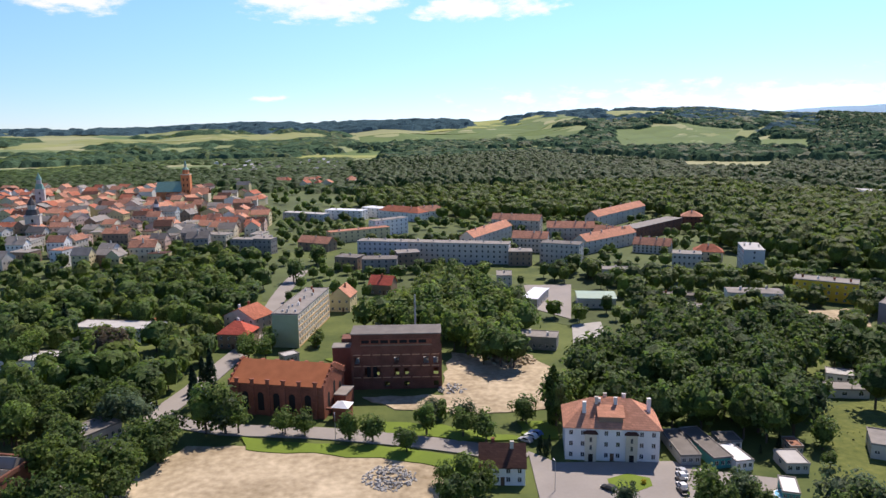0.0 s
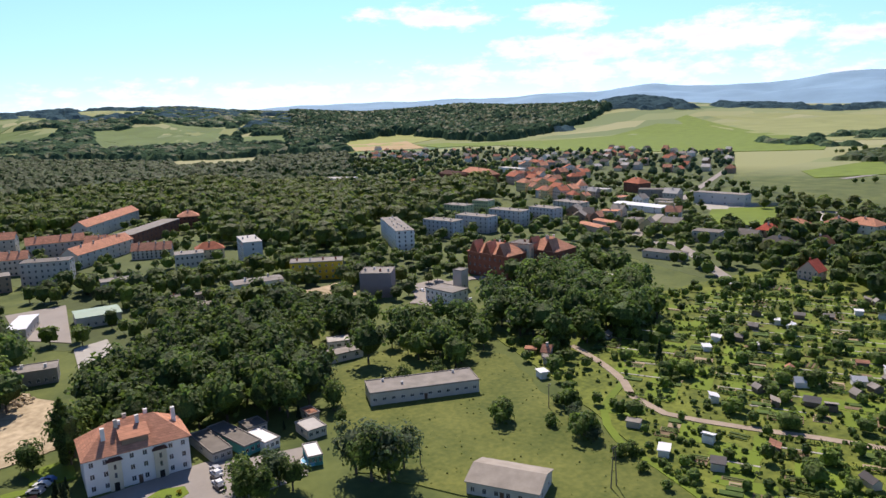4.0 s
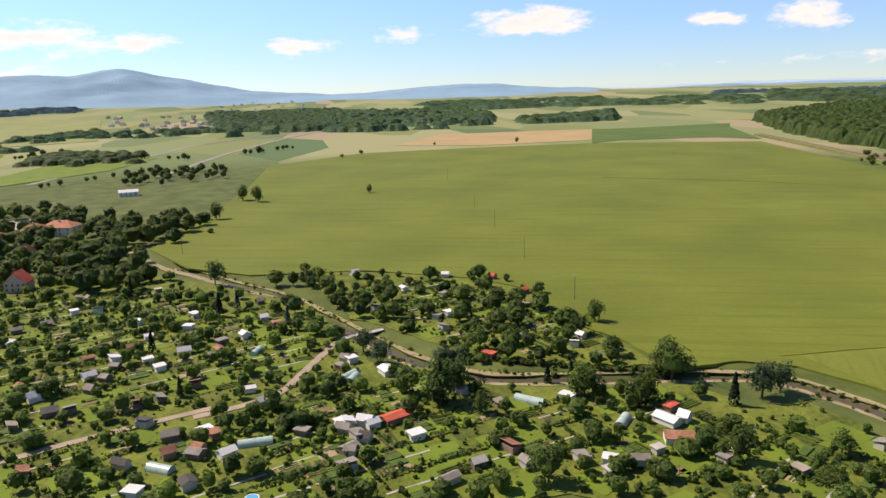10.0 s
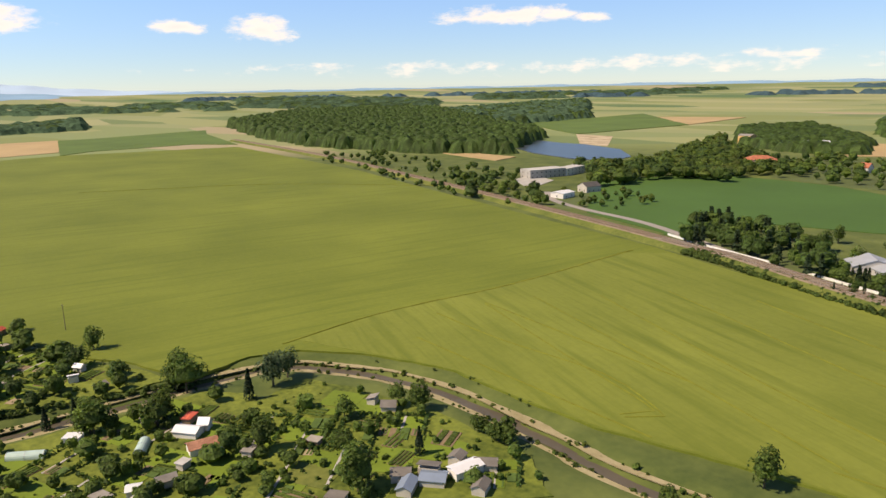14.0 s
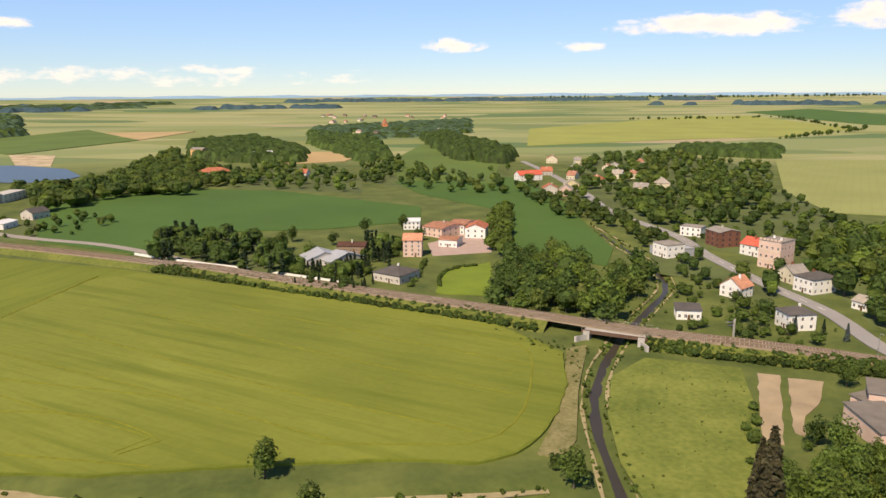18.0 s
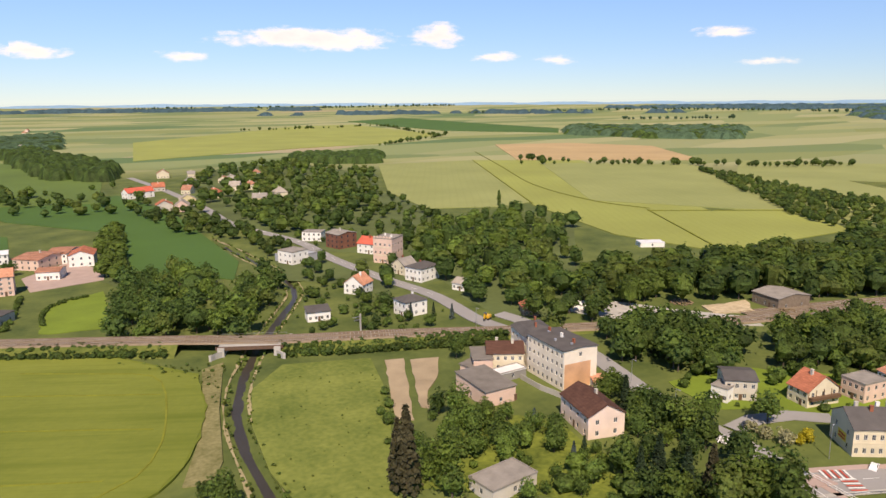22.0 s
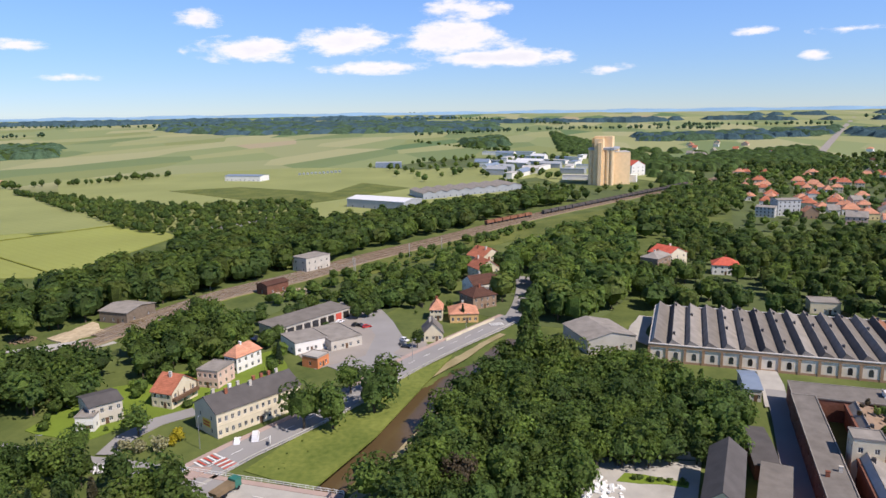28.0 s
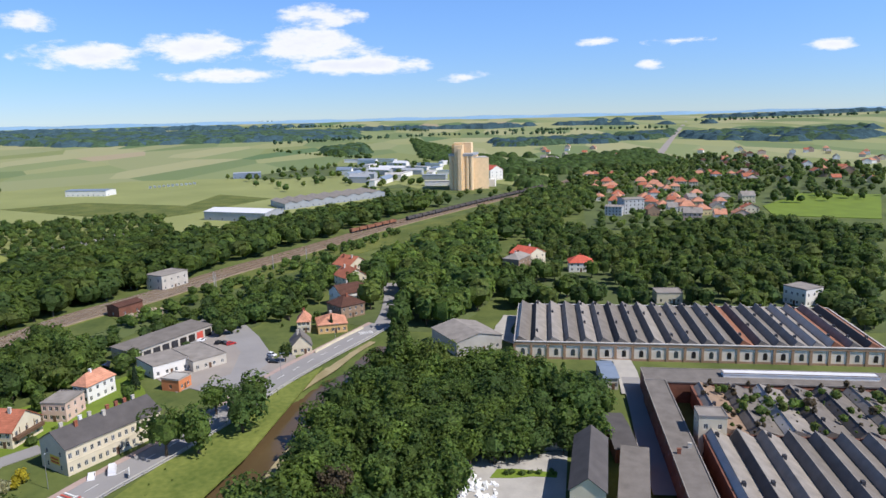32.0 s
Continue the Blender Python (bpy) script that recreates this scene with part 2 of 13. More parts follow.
def ground_mat():
    """Meadow near by, a patchwork of crops and woods far away."""
    mt = mat("meadow", (0.062, 0.104, 0.022), 0.95, 0.35, 0.05, 0.45, second=(0.150, 0.178, 0.046))
    nt = mt.node_tree
    N, L = nt.nodes, nt.links
    b = N["Principled BSDF"]
    src = b.inputs["Base Color"].links[0].from_socket
    geo = N.new("ShaderNodeNewGeometry")
    mp = N.new("ShaderNodeMapping")
    mp.inputs["Rotation"].default_value = (0, 0, 0.5)
    mp.inputs["Scale"].default_value = (0.0027, 0.0085, 0.0)
    L.new(geo.outputs["Position"], mp.inputs["Vector"])
    vo = N.new("ShaderNodeTexVoronoi")
    vo.inputs["Scale"].default_value = 1.0
    vo.inputs["Randomness"].default_value = 0.85
    vo.voronoi_dimensions = "2D"
    L.new(mp.outputs[0], vo.inputs["Vector"])
    sp = N.new("ShaderNodeSeparateColor")
    L.new(vo.outputs["Color"], sp.inputs[0])
    cr = N.new("ShaderNodeValToRGB")
    cr.color_ramp.interpolation = "CONSTANT"
    cols = [(0, (0.27, 0.285, 0.12)), (0.2, (0.21, 0.25, 0.10)), (0.4, (0.15, 0.20, 0.075)), (0.55, (0.31, 0.31, 0.15)), (0.68, (0.20, 0.23, 0.08)), (0.82, (0.25, 0.27, 0.12)), (0.93, (0.34, 0.285, 0.17)), (0.955, (0.10, 0.165, 0.06))]
    while len(cr.color_ramp.elements) < len(cols):
        cr.color_ramp.elements.new(0.5)
    for e, (p, c) in zip(cr.color_ramp.elements, cols):
        e.position, e.color = p, (*c, 1)
    L.new(sp.outputs[0], cr.inputs[0])
    ln = N.new("ShaderNodeVectorMath")
    ln.operation = "LENGTH"
    L.new(geo.outputs["Position"], ln.inputs[0])
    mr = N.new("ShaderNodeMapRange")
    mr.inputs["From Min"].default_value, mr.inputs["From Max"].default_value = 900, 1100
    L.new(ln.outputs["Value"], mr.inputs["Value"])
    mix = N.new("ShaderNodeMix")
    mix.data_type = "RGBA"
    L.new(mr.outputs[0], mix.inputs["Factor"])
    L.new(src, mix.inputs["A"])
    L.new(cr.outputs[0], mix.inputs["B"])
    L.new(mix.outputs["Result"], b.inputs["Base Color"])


WHEAT_ROWS = 73.0
ground_mat()
mat("wheat", (0.130, 0.168, 0.017), 0.9, 0.22, 0.012, 0.5, bump=0.6, second=(0.186, 0.218, 0.028))
streaks("wheat", WHEAT_ROWS, (0.100, 0.132, 0.012), 0.85)
mat("near_wheat", (0.152, 0.188, 0.024), 0.9, 0.22, 0.012, 0.5, bump=0.6, second=(0.214, 0.240, 0.038))
streaks("near_wheat", 153.0, (0.100, 0.132, 0.012), 0.85)
mat("wheat_track", (0.178, 0.188, 0.020), 0.95, 0.3, 0.3, 2.0)
mat("young_wheat", (0.23, 0.26, 0.085), 0.9, 0.12, 0.012, 0.4, second=(0.29, 0.31, 0.11))
rows_into("young_wheat", 60, 7.0, 0.12, (0.16, 0.18, 0.06))
mat("rape", (0.26, 0.285, 0.070), 0.9, 0.15, 0.01, 0.4)
rows_into("rape", 60, 6.0, 0.2, (0.2, 0.22, 0.04))
mat("beet", (0.056, 0.122, 0.022), 0.9, 0.15, 0.012, 0.4)
mat("dark_crop", (0.095, 0.150, 0.030), 0.9, 0.2, 0.012, 0.4)
mat("stubble", (0.42, 0.30, 0.15), 0.95, 0.15, 0.012, 0.4)
rows_into("stubble", 60, 8.0, 0.25, (0.33, 0.23, 0.11))
mat("lawn", (0.142, 0.205, 0.023), 0.95, 0.25, 0.05, 1.0)
mat("rough_grass", (0.080, 0.125, 0.020), 0.95, 0.35, 0.045, 0.6, second=(0.172, 0.186, 0.042), bump=0.8, grain=1.2)
mat("mown_meadow", (0.120, 0.172, 0.027), 0.95, 0.3, 0.06, 0.6, second=(0.205, 0.232, 0.050), bump=0.8, grain=1.2)
mat("dry_grass", (0.150, 0.150, 0.045), 0.95, 0.3, 0.12, 0.9, second=(0.270, 0.240, 0.110), bump=0.8, grain=1.4)
mat("wood_floor", (0.090, 0.118, 0.038), 0.95, 0.4, 0.02, 0.3, bump=0.6)
mat("tilled", (0.34, 0.265, 0.17), 0.95, 0.25, 0.1, 2.0, bump=0.4)
mat("vegetables", (0.075, 0.125, 0.028), 0.95, 0.4, 0.3, 3.0, bump=0.8)
mat("garden", (0.080, 0.122, 0.016), 0.95, 0.4, 0.08, 0.6, second=(0.205, 0.240, 0.038), bump=0.8, grain=1.2)
mat("dry_bank", (0.30, 0.25, 0.12), 0.95, 0.25, 0.15, 1.2, second=(0.40, 0.34, 0.2))
mat("sand", (0.40, 0.305, 0.180), 0.95, 0.35, 0.05, 0.45, second=(0.60, 0.49, 0.33), bump=1.0, grain=1.4)
mat("soil", (0.20, 0.145, 0.085), 0.95, 0.3, 0.3, 3.0)
mat("asphalt", (0.28, 0.27, 0.26), 0.9, 0.12, 0.08, 2.0)
mat("old_asphalt", (0.30, 0.27, 0.24), 0.9, 0.15, 0.06, 1.5)
mat("concrete", (0.40, 0.38, 0.34), 0.9, 0.18, 0.2, 2.0)
mat("paving", (0.40, 0.30, 0.26), 0.9, 0.12, 0.2, 3.0)
mat("gravel", (0.36, 0.29, 0.22), 0.95, 0.25, 0.2, 3.0, bump=0.4)
mat("ballast", (0.220, 0.170, 0.115), 0.95, 0.3, 0.3, 4.0, bump=0.5)
mat("paint_white", (0.75, 0.75, 0.72), 0.7, 0.1)
mat("paint_red", (0.55, 0.09, 0.06), 0.7, 0.1)
mat("water", (0.105, 0.088, 0.060), 0.40, 0.25, 0.05, 0.6, bump=0.2, spec=0.3)
mat("dark_water", (0.050, 0.043, 0.032), 0.35, 0.25, 0.05, 0.6, bump=0.2, spec=0.25)
mat("muddy_water", (0.105, 0.072, 0.036), 0.2, 0.15, 0.05, 0.6, bump=0.15, spec=0.4)
mat("pond", (0.05, 0.065, 0.065), 0.3, 0.1, 0.01, 0.3, bump=0.1, spec=0.5)
mat("rust_steel", (0.18, 0.11, 0.075), 0.6, 0.3, 1, 8, metal=0.5)
mat("steel", (0.42, 0.43, 0.44), 0.45, 0.15, 1, 8, metal=0.7)
mat("dark_steel", (0.05, 0.05, 0.055), 0.6, 0.2, 1, 8, metal=0.3)
mat("wood_grey", (0.19, 0.15, 0.11), 0.9, 0.3, 1, 8)
mat("bark", (0.10, 0.08, 0.058), 0.95, 0.3, 1, 6)
LEAF = dict(rough=0.58, scale=0.10, fine=1.7, island=0.30, trans=0.55, spec=0.28, grain=2.2, bump=5.0)
mat("leaf", (0.118, 0.183, 0.039), var=0.55, each=0.18, **LEAF)
# leaves of far woods, with a little bluish haze put into the green
mat("leaf_far_haze", (0.072, 0.122, 0.070), var=0.45, each=0.1, **{**LEAF, "island": 0.14, "trans": 0.2, "spec": 0.0})
# hill and horizon woods: blue haze painted into the leaf colour
mat("leaf_haze_blue", (0.058, 0.105, 0.122), var=0.3, each=0.1, **{**LEAF, "island": 0.1, "trans": 0.1, "spec": 0.0})
mat("leaf_dark", (0.087, 0.146, 0.035), var=0.55, each=0.15, **LEAF)
mat("leaf_light", (0.146, 0.216, 0.041), var=0.55, each=0.2, **LEAF)
mat("leaf_silver", (0.096, 0.146, 0.068), var=0.5, each=0.15, **LEAF)
mat("leaf_olive", (0.145, 0.195, 0.043), var=0.5, each=0.15, **LEAF)
mat("leaf_brown", (0.124, 0.098, 0.058), var=0.5, each=0.15, **LEAF)
mat("leaf_yellow", (0.462, 0.396, 0.033), var=0.3, each=0.1, **LEAF)
mat("leaf_blossom", (0.396, 0.385, 0.220), var=0.3, each=0.1, **LEAF)
mat("needle", (0.043, 0.075, 0.033), var=0.5, each=0.15, **LEAF)
mat("needle_blue", (0.094, 0.131, 0.125), var=0.5, each=0.15, **LEAF)
mat("needle_dead", (0.105, 0.096, 0.048), var=0.35, each=0.1, **LEAF)
WALL = dict(rough=0.9, scale=0.25, fine=2.5, bump=0.15)
mat("cream", (0.62, 0.55, 0.40), var=0.14, **WALL)
mat("white_wall", (0.74, 0.72, 0.67), var=0.08, **WALL)
mat("grey_wall", (0.50, 0.46, 0.39), var=0.16, **WALL)
mat("dark_grey_wall", (0.25, 0.24, 0.22), var=0.2, **WALL)
mat("pale_pink_wall", (0.72, 0.57, 0.48), var=0.12, **WALL)
mat("pink_wall", (0.64, 0.46, 0.37), var=0.12, **WALL)
mat("yellow_wall", (0.74, 0.47, 0.05), var=0.1, **WALL)
mat("pale_yellow_wall", (0.62, 0.52, 0.29), var=0.12, **WALL)
mat("ochre_wall", (0.62, 0.40, 0.17), var=0.1, **WALL)
mat("silo_wall", (0.82, 0.60, 0.35), var=0.1, **WALL)
mat("green_wall", (0.36, 0.42, 0.25), var=0.1, **WALL)
mat("blue_wall", (0.46, 0.47, 0.46), var=0.1, **WALL)
mat("mauve_wall", (0.34, 0.25, 0.23), var=0.1, **WALL)
mat("brown_wall", (0.27, 0.19, 0.13), var=0.2, **WALL)
mat("orange_plaster", (0.60, 0.34, 0.19), var=0.2, **WALL)
mat("brick", (0.30, 0.105, 0.060), var=0.3, **WALL)
mat("tan_brick", (0.42, 0.27, 0.165), var=0.25, **WALL)
mat("pale_plaster", (0.72, 0.64, 0.52), var=0.14, **WALL)
mat("old_brick", (0.20, 0.085, 0.055), var=0.35, **WALL)
mat("orange_block", (0.60, 0.22, 0.09), var=0.15, **WALL)
for nm in ("brick", "old_brick", "tan_brick"):
    courses(nm, 1.0, 0.75, w=0.52, h=0.16)
ROOF = dict(rough=0.9, scale=0.3, fine=3.0, bump=0.4, spec=0.15)
mat("tile_red", (0.44, 0.155, 0.090), var=0.25, **ROOF)
mat("tile_orange", (0.56, 0.265, 0.165), var=0.2, **ROOF)
mat("tile_rust", (0.36, 0.125, 0.055), var=0.2, **ROOF)
mat("tile_old", (0.38, 0.185, 0.120), var=0.3, **ROOF)
mat("tile_brown", (0.105, 0.052, 0.038), var=0.25, **ROOF)
mat("tile_bright", (0.58, 0.125, 0.080), var=0.15, **ROOF)
for nm in ("tile_red", "tile_orange", "tile_old", "tile_brown", "tile_bright"):
    courses(nm, 1.0, 0.72, w=0.9, h=0.42)
mat("slate", (0.098, 0.090, 0.086), var=0.2, **ROOF)
mat("felt", (0.180, 0.162, 0.142), var=0.25, **ROOF)
mat("felt_light", (0.27, 0.245, 0.215), var=0.25, **ROOF)
mat("felt_pale", (0.47, 0.45, 0.42), var=0.15, **ROOF)
mat("asbestos", (0.34, 0.30, 0.25), var=0.25, **ROOF)
mat("metal_white", (0.70, 0.70, 0.70), 0.5, 0.08, 0.3, 3, spec=0.4)
mat("metal_grey", (0.34, 0.36, 0.38), 0.5, 0.12, 0.3, 3, spec=0.4)
mat("metal_blue", (0.20, 0.25, 0.32), 0.5, 0.12, 0.3, 3, spec=0.4)
mat("copper_green", (0.20, 0.36, 0.28), 0.6, 0.12, 0.3, 3)
mat("metal_green", (0.30, 0.40, 0.30), 0.6, 0.12, 0.3, 3)
mat("rust_roof", (0.26, 0.115, 0.065), 0.8, 0.3, 0.3, 3)
mat("solar", (0.018, 0.022, 0.045), 0.15, 0.1, 1, 8, spec=0.6)
mat("glass", (0.045, 0.055, 0.065), 0.06, 0.2, 1, 4, spec=0.7, each=0.5)
# near-black colour that paints the unlit dark of rooms behind windows
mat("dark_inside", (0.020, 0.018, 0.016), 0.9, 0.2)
mat("frame_white", (0.70, 0.69, 0.66), 0.5, 0.06)
mat("door_brown", (0.13, 0.075, 0.045), 0.7, 0.2)
mat("teal", (0.06, 0.30, 0.28), 0.7, 0.15)
mat("film", (0.42, 0.55, 0.50), 0.35, 0.1, 0.5, 3)
for nm, c in (("car_white", (0.75, 0.75, 0.75)), ("car_black", (0.02, 0.02, 0.022)), ("car_silver", (0.42, 0.43, 0.45)), ("car_red", (0.45, 0.03, 0.03)), ("car_blue", (0.04, 0.12, 0.35)), ("truck_green", (0.03, 0.16, 0.12)), ("digger_yellow", (0.75, 0.42, 0.03)), ("play_red", (0.6, 0.07, 0.04)), ("pool_blue", (0.10, 0.42, 0.65)), ("sign_yellow", (0.75, 0.55, 0.06))):
    mat(nm, c, 0.3, 0.05, 1, 4, spec=0.5)
mat("rubber", (0.02, 0.02, 0.02), 0.9, 0.1)
# both base colours include the blue of distance haze over wooded slopes
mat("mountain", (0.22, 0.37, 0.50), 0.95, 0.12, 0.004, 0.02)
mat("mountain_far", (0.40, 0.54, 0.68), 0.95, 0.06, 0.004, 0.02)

# ---- mesh helpers ----
BOX_F = [(0, 3, 2, 1), (4, 5, 6, 7), (0, 1, 5, 4), (1, 2, 6, 5), (2, 3, 7, 6), (3, 0, 4, 7)]


class MB:
    """Collects faces of one part."""

    def __init__(self):
        self.v, self.f, self.m = [], [], []

    def add(self, vs, fs, m=0):
        o = len(self.v)
        self.v += [tuple(p) for p in vs]
        self.f += [tuple(i + o for i in f) for f in fs]
        self.m += [m] * len(fs)
        return self

    def box(self, x0, x1, y0, y1, z0, z1, m=0):
        return self.add([(x0, y0, z0), (x1, y0, z0), (x1, y1, z0), (x0, y1, z0), (x0, y0, z1), (x1, y0, z1), (x1, y1, z1), (x0, y1, z1)], BOX_F, m)

    def prism(self, pts, z0, z1, m=0):
        n = len(pts)
        vs = [(x, y, z0) for x, y in pts] + [(x, y, z1) for x, y in pts]
        fs = [tuple(range(n - 1, -1, -1)), tuple(range(n, 2 * n))] + [(i, (i + 1) % n, n + (i + 1) % n, n + i) for i in range(n)]
        return self.add(vs, fs, m)

    def side(self, pts, x0, x1, m=0):
        """A profile in y, z drawn out along x."""
        n = len(pts)
        vs = [(x0, y, z) for y, z in pts] + [(x1, y, z) for y, z in pts]
        fs = [tuple(range(n)), tuple(range(2 * n - 1, n - 1, -1))] + [(i, n + i, n + (i + 1) % n, (i + 1) % n) for i in range(n)]
        return self.add(vs, fs, m)

    def tube(self, x, y, z0, z1, r0, r1=None, n=8, m=0):
        r1 = r0 if r1 is None else r1
        a = [2 * math.pi * i / n for i in range(n)]
        vs = [(x + r0 * math.cos(t), y + r0 * math.sin(t), z0) for t in a] + [(x + r1 * math.cos(t), y + r1 * math.sin(t), z1) for t in a]
        fs = [tuple(range(n - 1, -1, -1)), tuple(range(n, 2 * n))] + [(i, (i + 1) % n, n + (i + 1) % n, n + i) for i in range(n)]
        return self.add(vs, fs, m)

    def weld(self):
        seen, new_v, to = {}, [], []
        for p in self.v:
            k = tuple(round(c, 3) for c in p)
            if k not in seen:
                seen[k] = len(new_v)
                new_v.append(p)
            to.append(seen[k])
        self.v = new_v
        self.f = [tuple(to[i] for i in f) for f in self.f]
        return self

    def mesh(self, name, mats):
        me = bpy.data.meshes.new(name)
        me.from_pydata(self.v, [], self.f)
        for k in ([mats] if isinstance(mats, str) else mats):
            me.materials.append(MATS[k])
        if any(self.m):
            me.polygons.foreach_set("material_index", self.m)
        me.update()
        return me

    def make(self, name, mats, parent=None, label=""):
        return put(name, self.mesh(name, mats), parent, label=label)


def put(name, me, parent=None, at=None, label=""):
    ob = new(name, me)
    ob.parent = parent
    if at is not None:
        ob.matrix_basis = at
    return tagged(ob, label) if label else ob


def quads(name, co, mats, mi=None, parent=None):
    """One mesh of loose quads from an array of corners, four to a face."""
    n = len(co) // 4
    me = bpy.data.meshes.new(name)
    me.vertices.add(4 * n)
    me.vertices.foreach_set("co", np.ascontiguousarray(co, dtype=np.float32).ravel())
    me.loops.add(4 * n)
    me.loops.foreach_set("vertex_index", np.arange(4 * n, dtype=np.int32))
    me.polygons.add(n)
    me.polygons.foreach_set("loop_start", np.arange(0, 4 * n, 4, dtype=np.int32))
    for k in mats:
        me.materials.append(MATS[k])
    if mi is not None:
        me.polygons.foreach_set("material_index", np.ascontiguousarray(mi, dtype=np.int32))
    me.update(calc_edges=True)
    ob = new(name, me)
    ob.parent = parent
    return ob


def smooth(pts, step=8.0):
    """A rounded line through the points."""
    p = [np.array(q, float) for q in pts]
    p = [2 * p[0] - p[1]] + p + [2 * p[-1] - p[-2]]
    out = []
    for i in range(1, len(p) - 2):
        n = max(1, int(np.linalg.norm(p[i + 1] - p[i]) / step))
        for k in range(n):
            t = k / n
            a, b, c, d = p[i - 1:i + 3]
            out.append(0.5 * (2 * b + (c - a) * t + (2 * a - 5 * b + 4 * c - d) * t * t + (3 * b - a - 3 * c + d) * t ** 3))
    return np.array(out + [p[-2]])


def near_line(x, y, line):
    """The distance of points from a line of short pieces."""
    x, y = np.asarray(x, float), np.asarray(y, float)
    d = np.full(x.shape, 1e9)
    if not x.size:
        return d
    line = np.asarray(line, float)[:, :2]
    lo, hi = line.min(axis=0) - 40, line.max(axis=0) + 40
    if x.max() < lo[0] or x.min() > hi[0] or y.max() < lo[1] or y.min() > hi[1]:
        return d
    if x.size <= 4:
        a, e = line[:-1], np.diff(line, axis=0)
        px, py = x.reshape(-1, 1) - a[:, 0], y.reshape(-1, 1) - a[:, 1]
        t = np.clip((px * e[:, 0] + py * e[:, 1]) / np.maximum((e * e).sum(axis=1), 1e-9), 0, 1)
        return np.hypot(px - t * e[:, 0], py - t * e[:, 1]).min(axis=1).reshape(x.shape)
    for a, b in zip(line[:-1], line[1:]):
        e = b[:2] - a[:2]
        t = np.clip(((x - a[0]) * e[0] + (y - a[1]) * e[1]) / max(e @ e, 1e-9), 0, 1)
        d = np.minimum(d, np.hypot(x - a[0] - t * e[0], y - a[1] - t * e[1]))
    return d


def inside(x, y, poly):
    x, y = np.asarray(x, float), np.asarray(y, float)
    r = np.zeros(x.shape, bool)
    for (ax, ay), (bx, by) in zip(poly, poly[1:] + poly[:1]):
        c = ((ay > y) != (by > y)) & (x < (bx - ax) * (y - ay) / (by - ay + 1e-12) + ax)
        r ^= c
    return r


RIVERS = []      # (line, half width of the bed, half width of the cut, depth)


# the wooded hills behind the town: bearing, degrees above the eye
HILLS = [(-75, -1.2), (-50, -.35), (-32, -.28), (-21, -.2), (-17, .05), (-8, .0), (-2, .14), (3, .0), (7.4, .48), (11.7, .7), (19.5, .64), (23, .3), (28, .0), (33, -.35), (37, -.15), (40.6, .1), (45, -.15), (49, -.15), (54, .5), (58, .0), (63, -.4), (75, -.8), (90, -1.2)]


def gz(x, y):
    """The height of the ground: flat, rising slowly far away, cut by the streams."""
    x, y = np.asarray(x, float), np.asarray(y, float)
    r = np.hypot(x, y)
    far = np.minimum(r, 4700)
    z = np.where(r > 1500, 6.06e-6 * (far - 1500) ** 2 - 0.03 * (r - far), 0.0)
    if (r > 1900).any():
        az = np.degrees(np.arctan2(x, y))
        el = np.interp(az, *zip(*HILLS), left=-1.2, right=-1.2)
        top = np.maximum(52 + np.tan(np.radians(el)) * 3600 + 11, 0)
        u = np.clip((r - 1950) / 1650, 0, 1)
        roll = 1 + 0.16 * np.sin(az * .9 + r * .004) * np.sin(u * math.pi)
        z = z + top * u * u * (3 - 2 * u) * roll * np.clip((5200 - r) / 1500, 0, 1)
    for line, bed, cut, depth in RIVERS:
        lo, hi = line.min(0) - cut, line.max(0) + cut
        k = (x > lo[0]) & (x < hi[0]) & (y > lo[1]) & (y < hi[1])
        if k.any():
            d = near_line(x[k], y[k], line)
            z[k] -= depth * (1 - np.clip((d - bed) / (cut - bed), 0, 1)) ** 1.3
    return z


def gz1(x, y):
    return float(gz(np.array([x]), np.array([y]))[0])


BUSY = []        # circles kept clear of trees
LINES = []       # roads kept clear of trees


def ribbon(name, pts, width, material, lift=0.06, label="", category="", step=8.0, soft=True, clear=True, kind="structure", parent=None, follow=True):
    """A strip along a line: a road, a path, a bank."""
    q = smooth(pts, step if follow else 2.5) if soft else np.array(pts, float)
    t = np.gradient(q[:, :2], axis=0)
    t /= np.linalg.norm(t, axis=1)[:, None]
    nrm = np.stack([-t[:, 1], t[:, 0]], 1) * width / 2
    a, b = q[:, :2] + nrm, q[:, :2] - nrm
    if not follow:
        k = np.arange(len(q))
        wave = [.30 * np.sin(k * f + width * 3 + g) + .22 * np.sin(k * f * 2.7 + g * 2) for f, g in ((.21, 0.4), (.17, 2.1))]
        a, b = a + nrm * wave[0][:, None], b - nrm * wave[1][:, None]
    z = gz(q[:, 0], q[:, 1]) if follow else np.zeros(len(q))
    r = np.hypot(q[:, 0], q[:, 1])
    z = z + lift + np.where(r > 1500, 0.2, 0)
    if q.shape[1] == 3:
        z = q[:, 2] + lift
    mb = MB()
    n = len(q)
    vs = [(*a[i], z[i]) for i in range(n)] + [(*b[i], z[i]) for i in range(n)] + [(*a[i], z[i] - 0.3) for i in range(n)] + [(*b[i], z[i] - 0.3) for i in range(n)]
    fs = []
    for i in range(n - 1):
        fs += [(i, n + i, n + i + 1, i + 1), (2 * n + i, i, i + 1, 2 * n + i + 1), (n + i, 3 * n + i, 3 * n + i + 1, n + i + 1)]
    mb.add(vs, fs)
    ob = mb.make(name, material, parent)
    if parent is None:
        tagged(ob, label, category, kind=kind)
    if clear:
        LINES.append((q[:, :2], width / 2))
    return ob


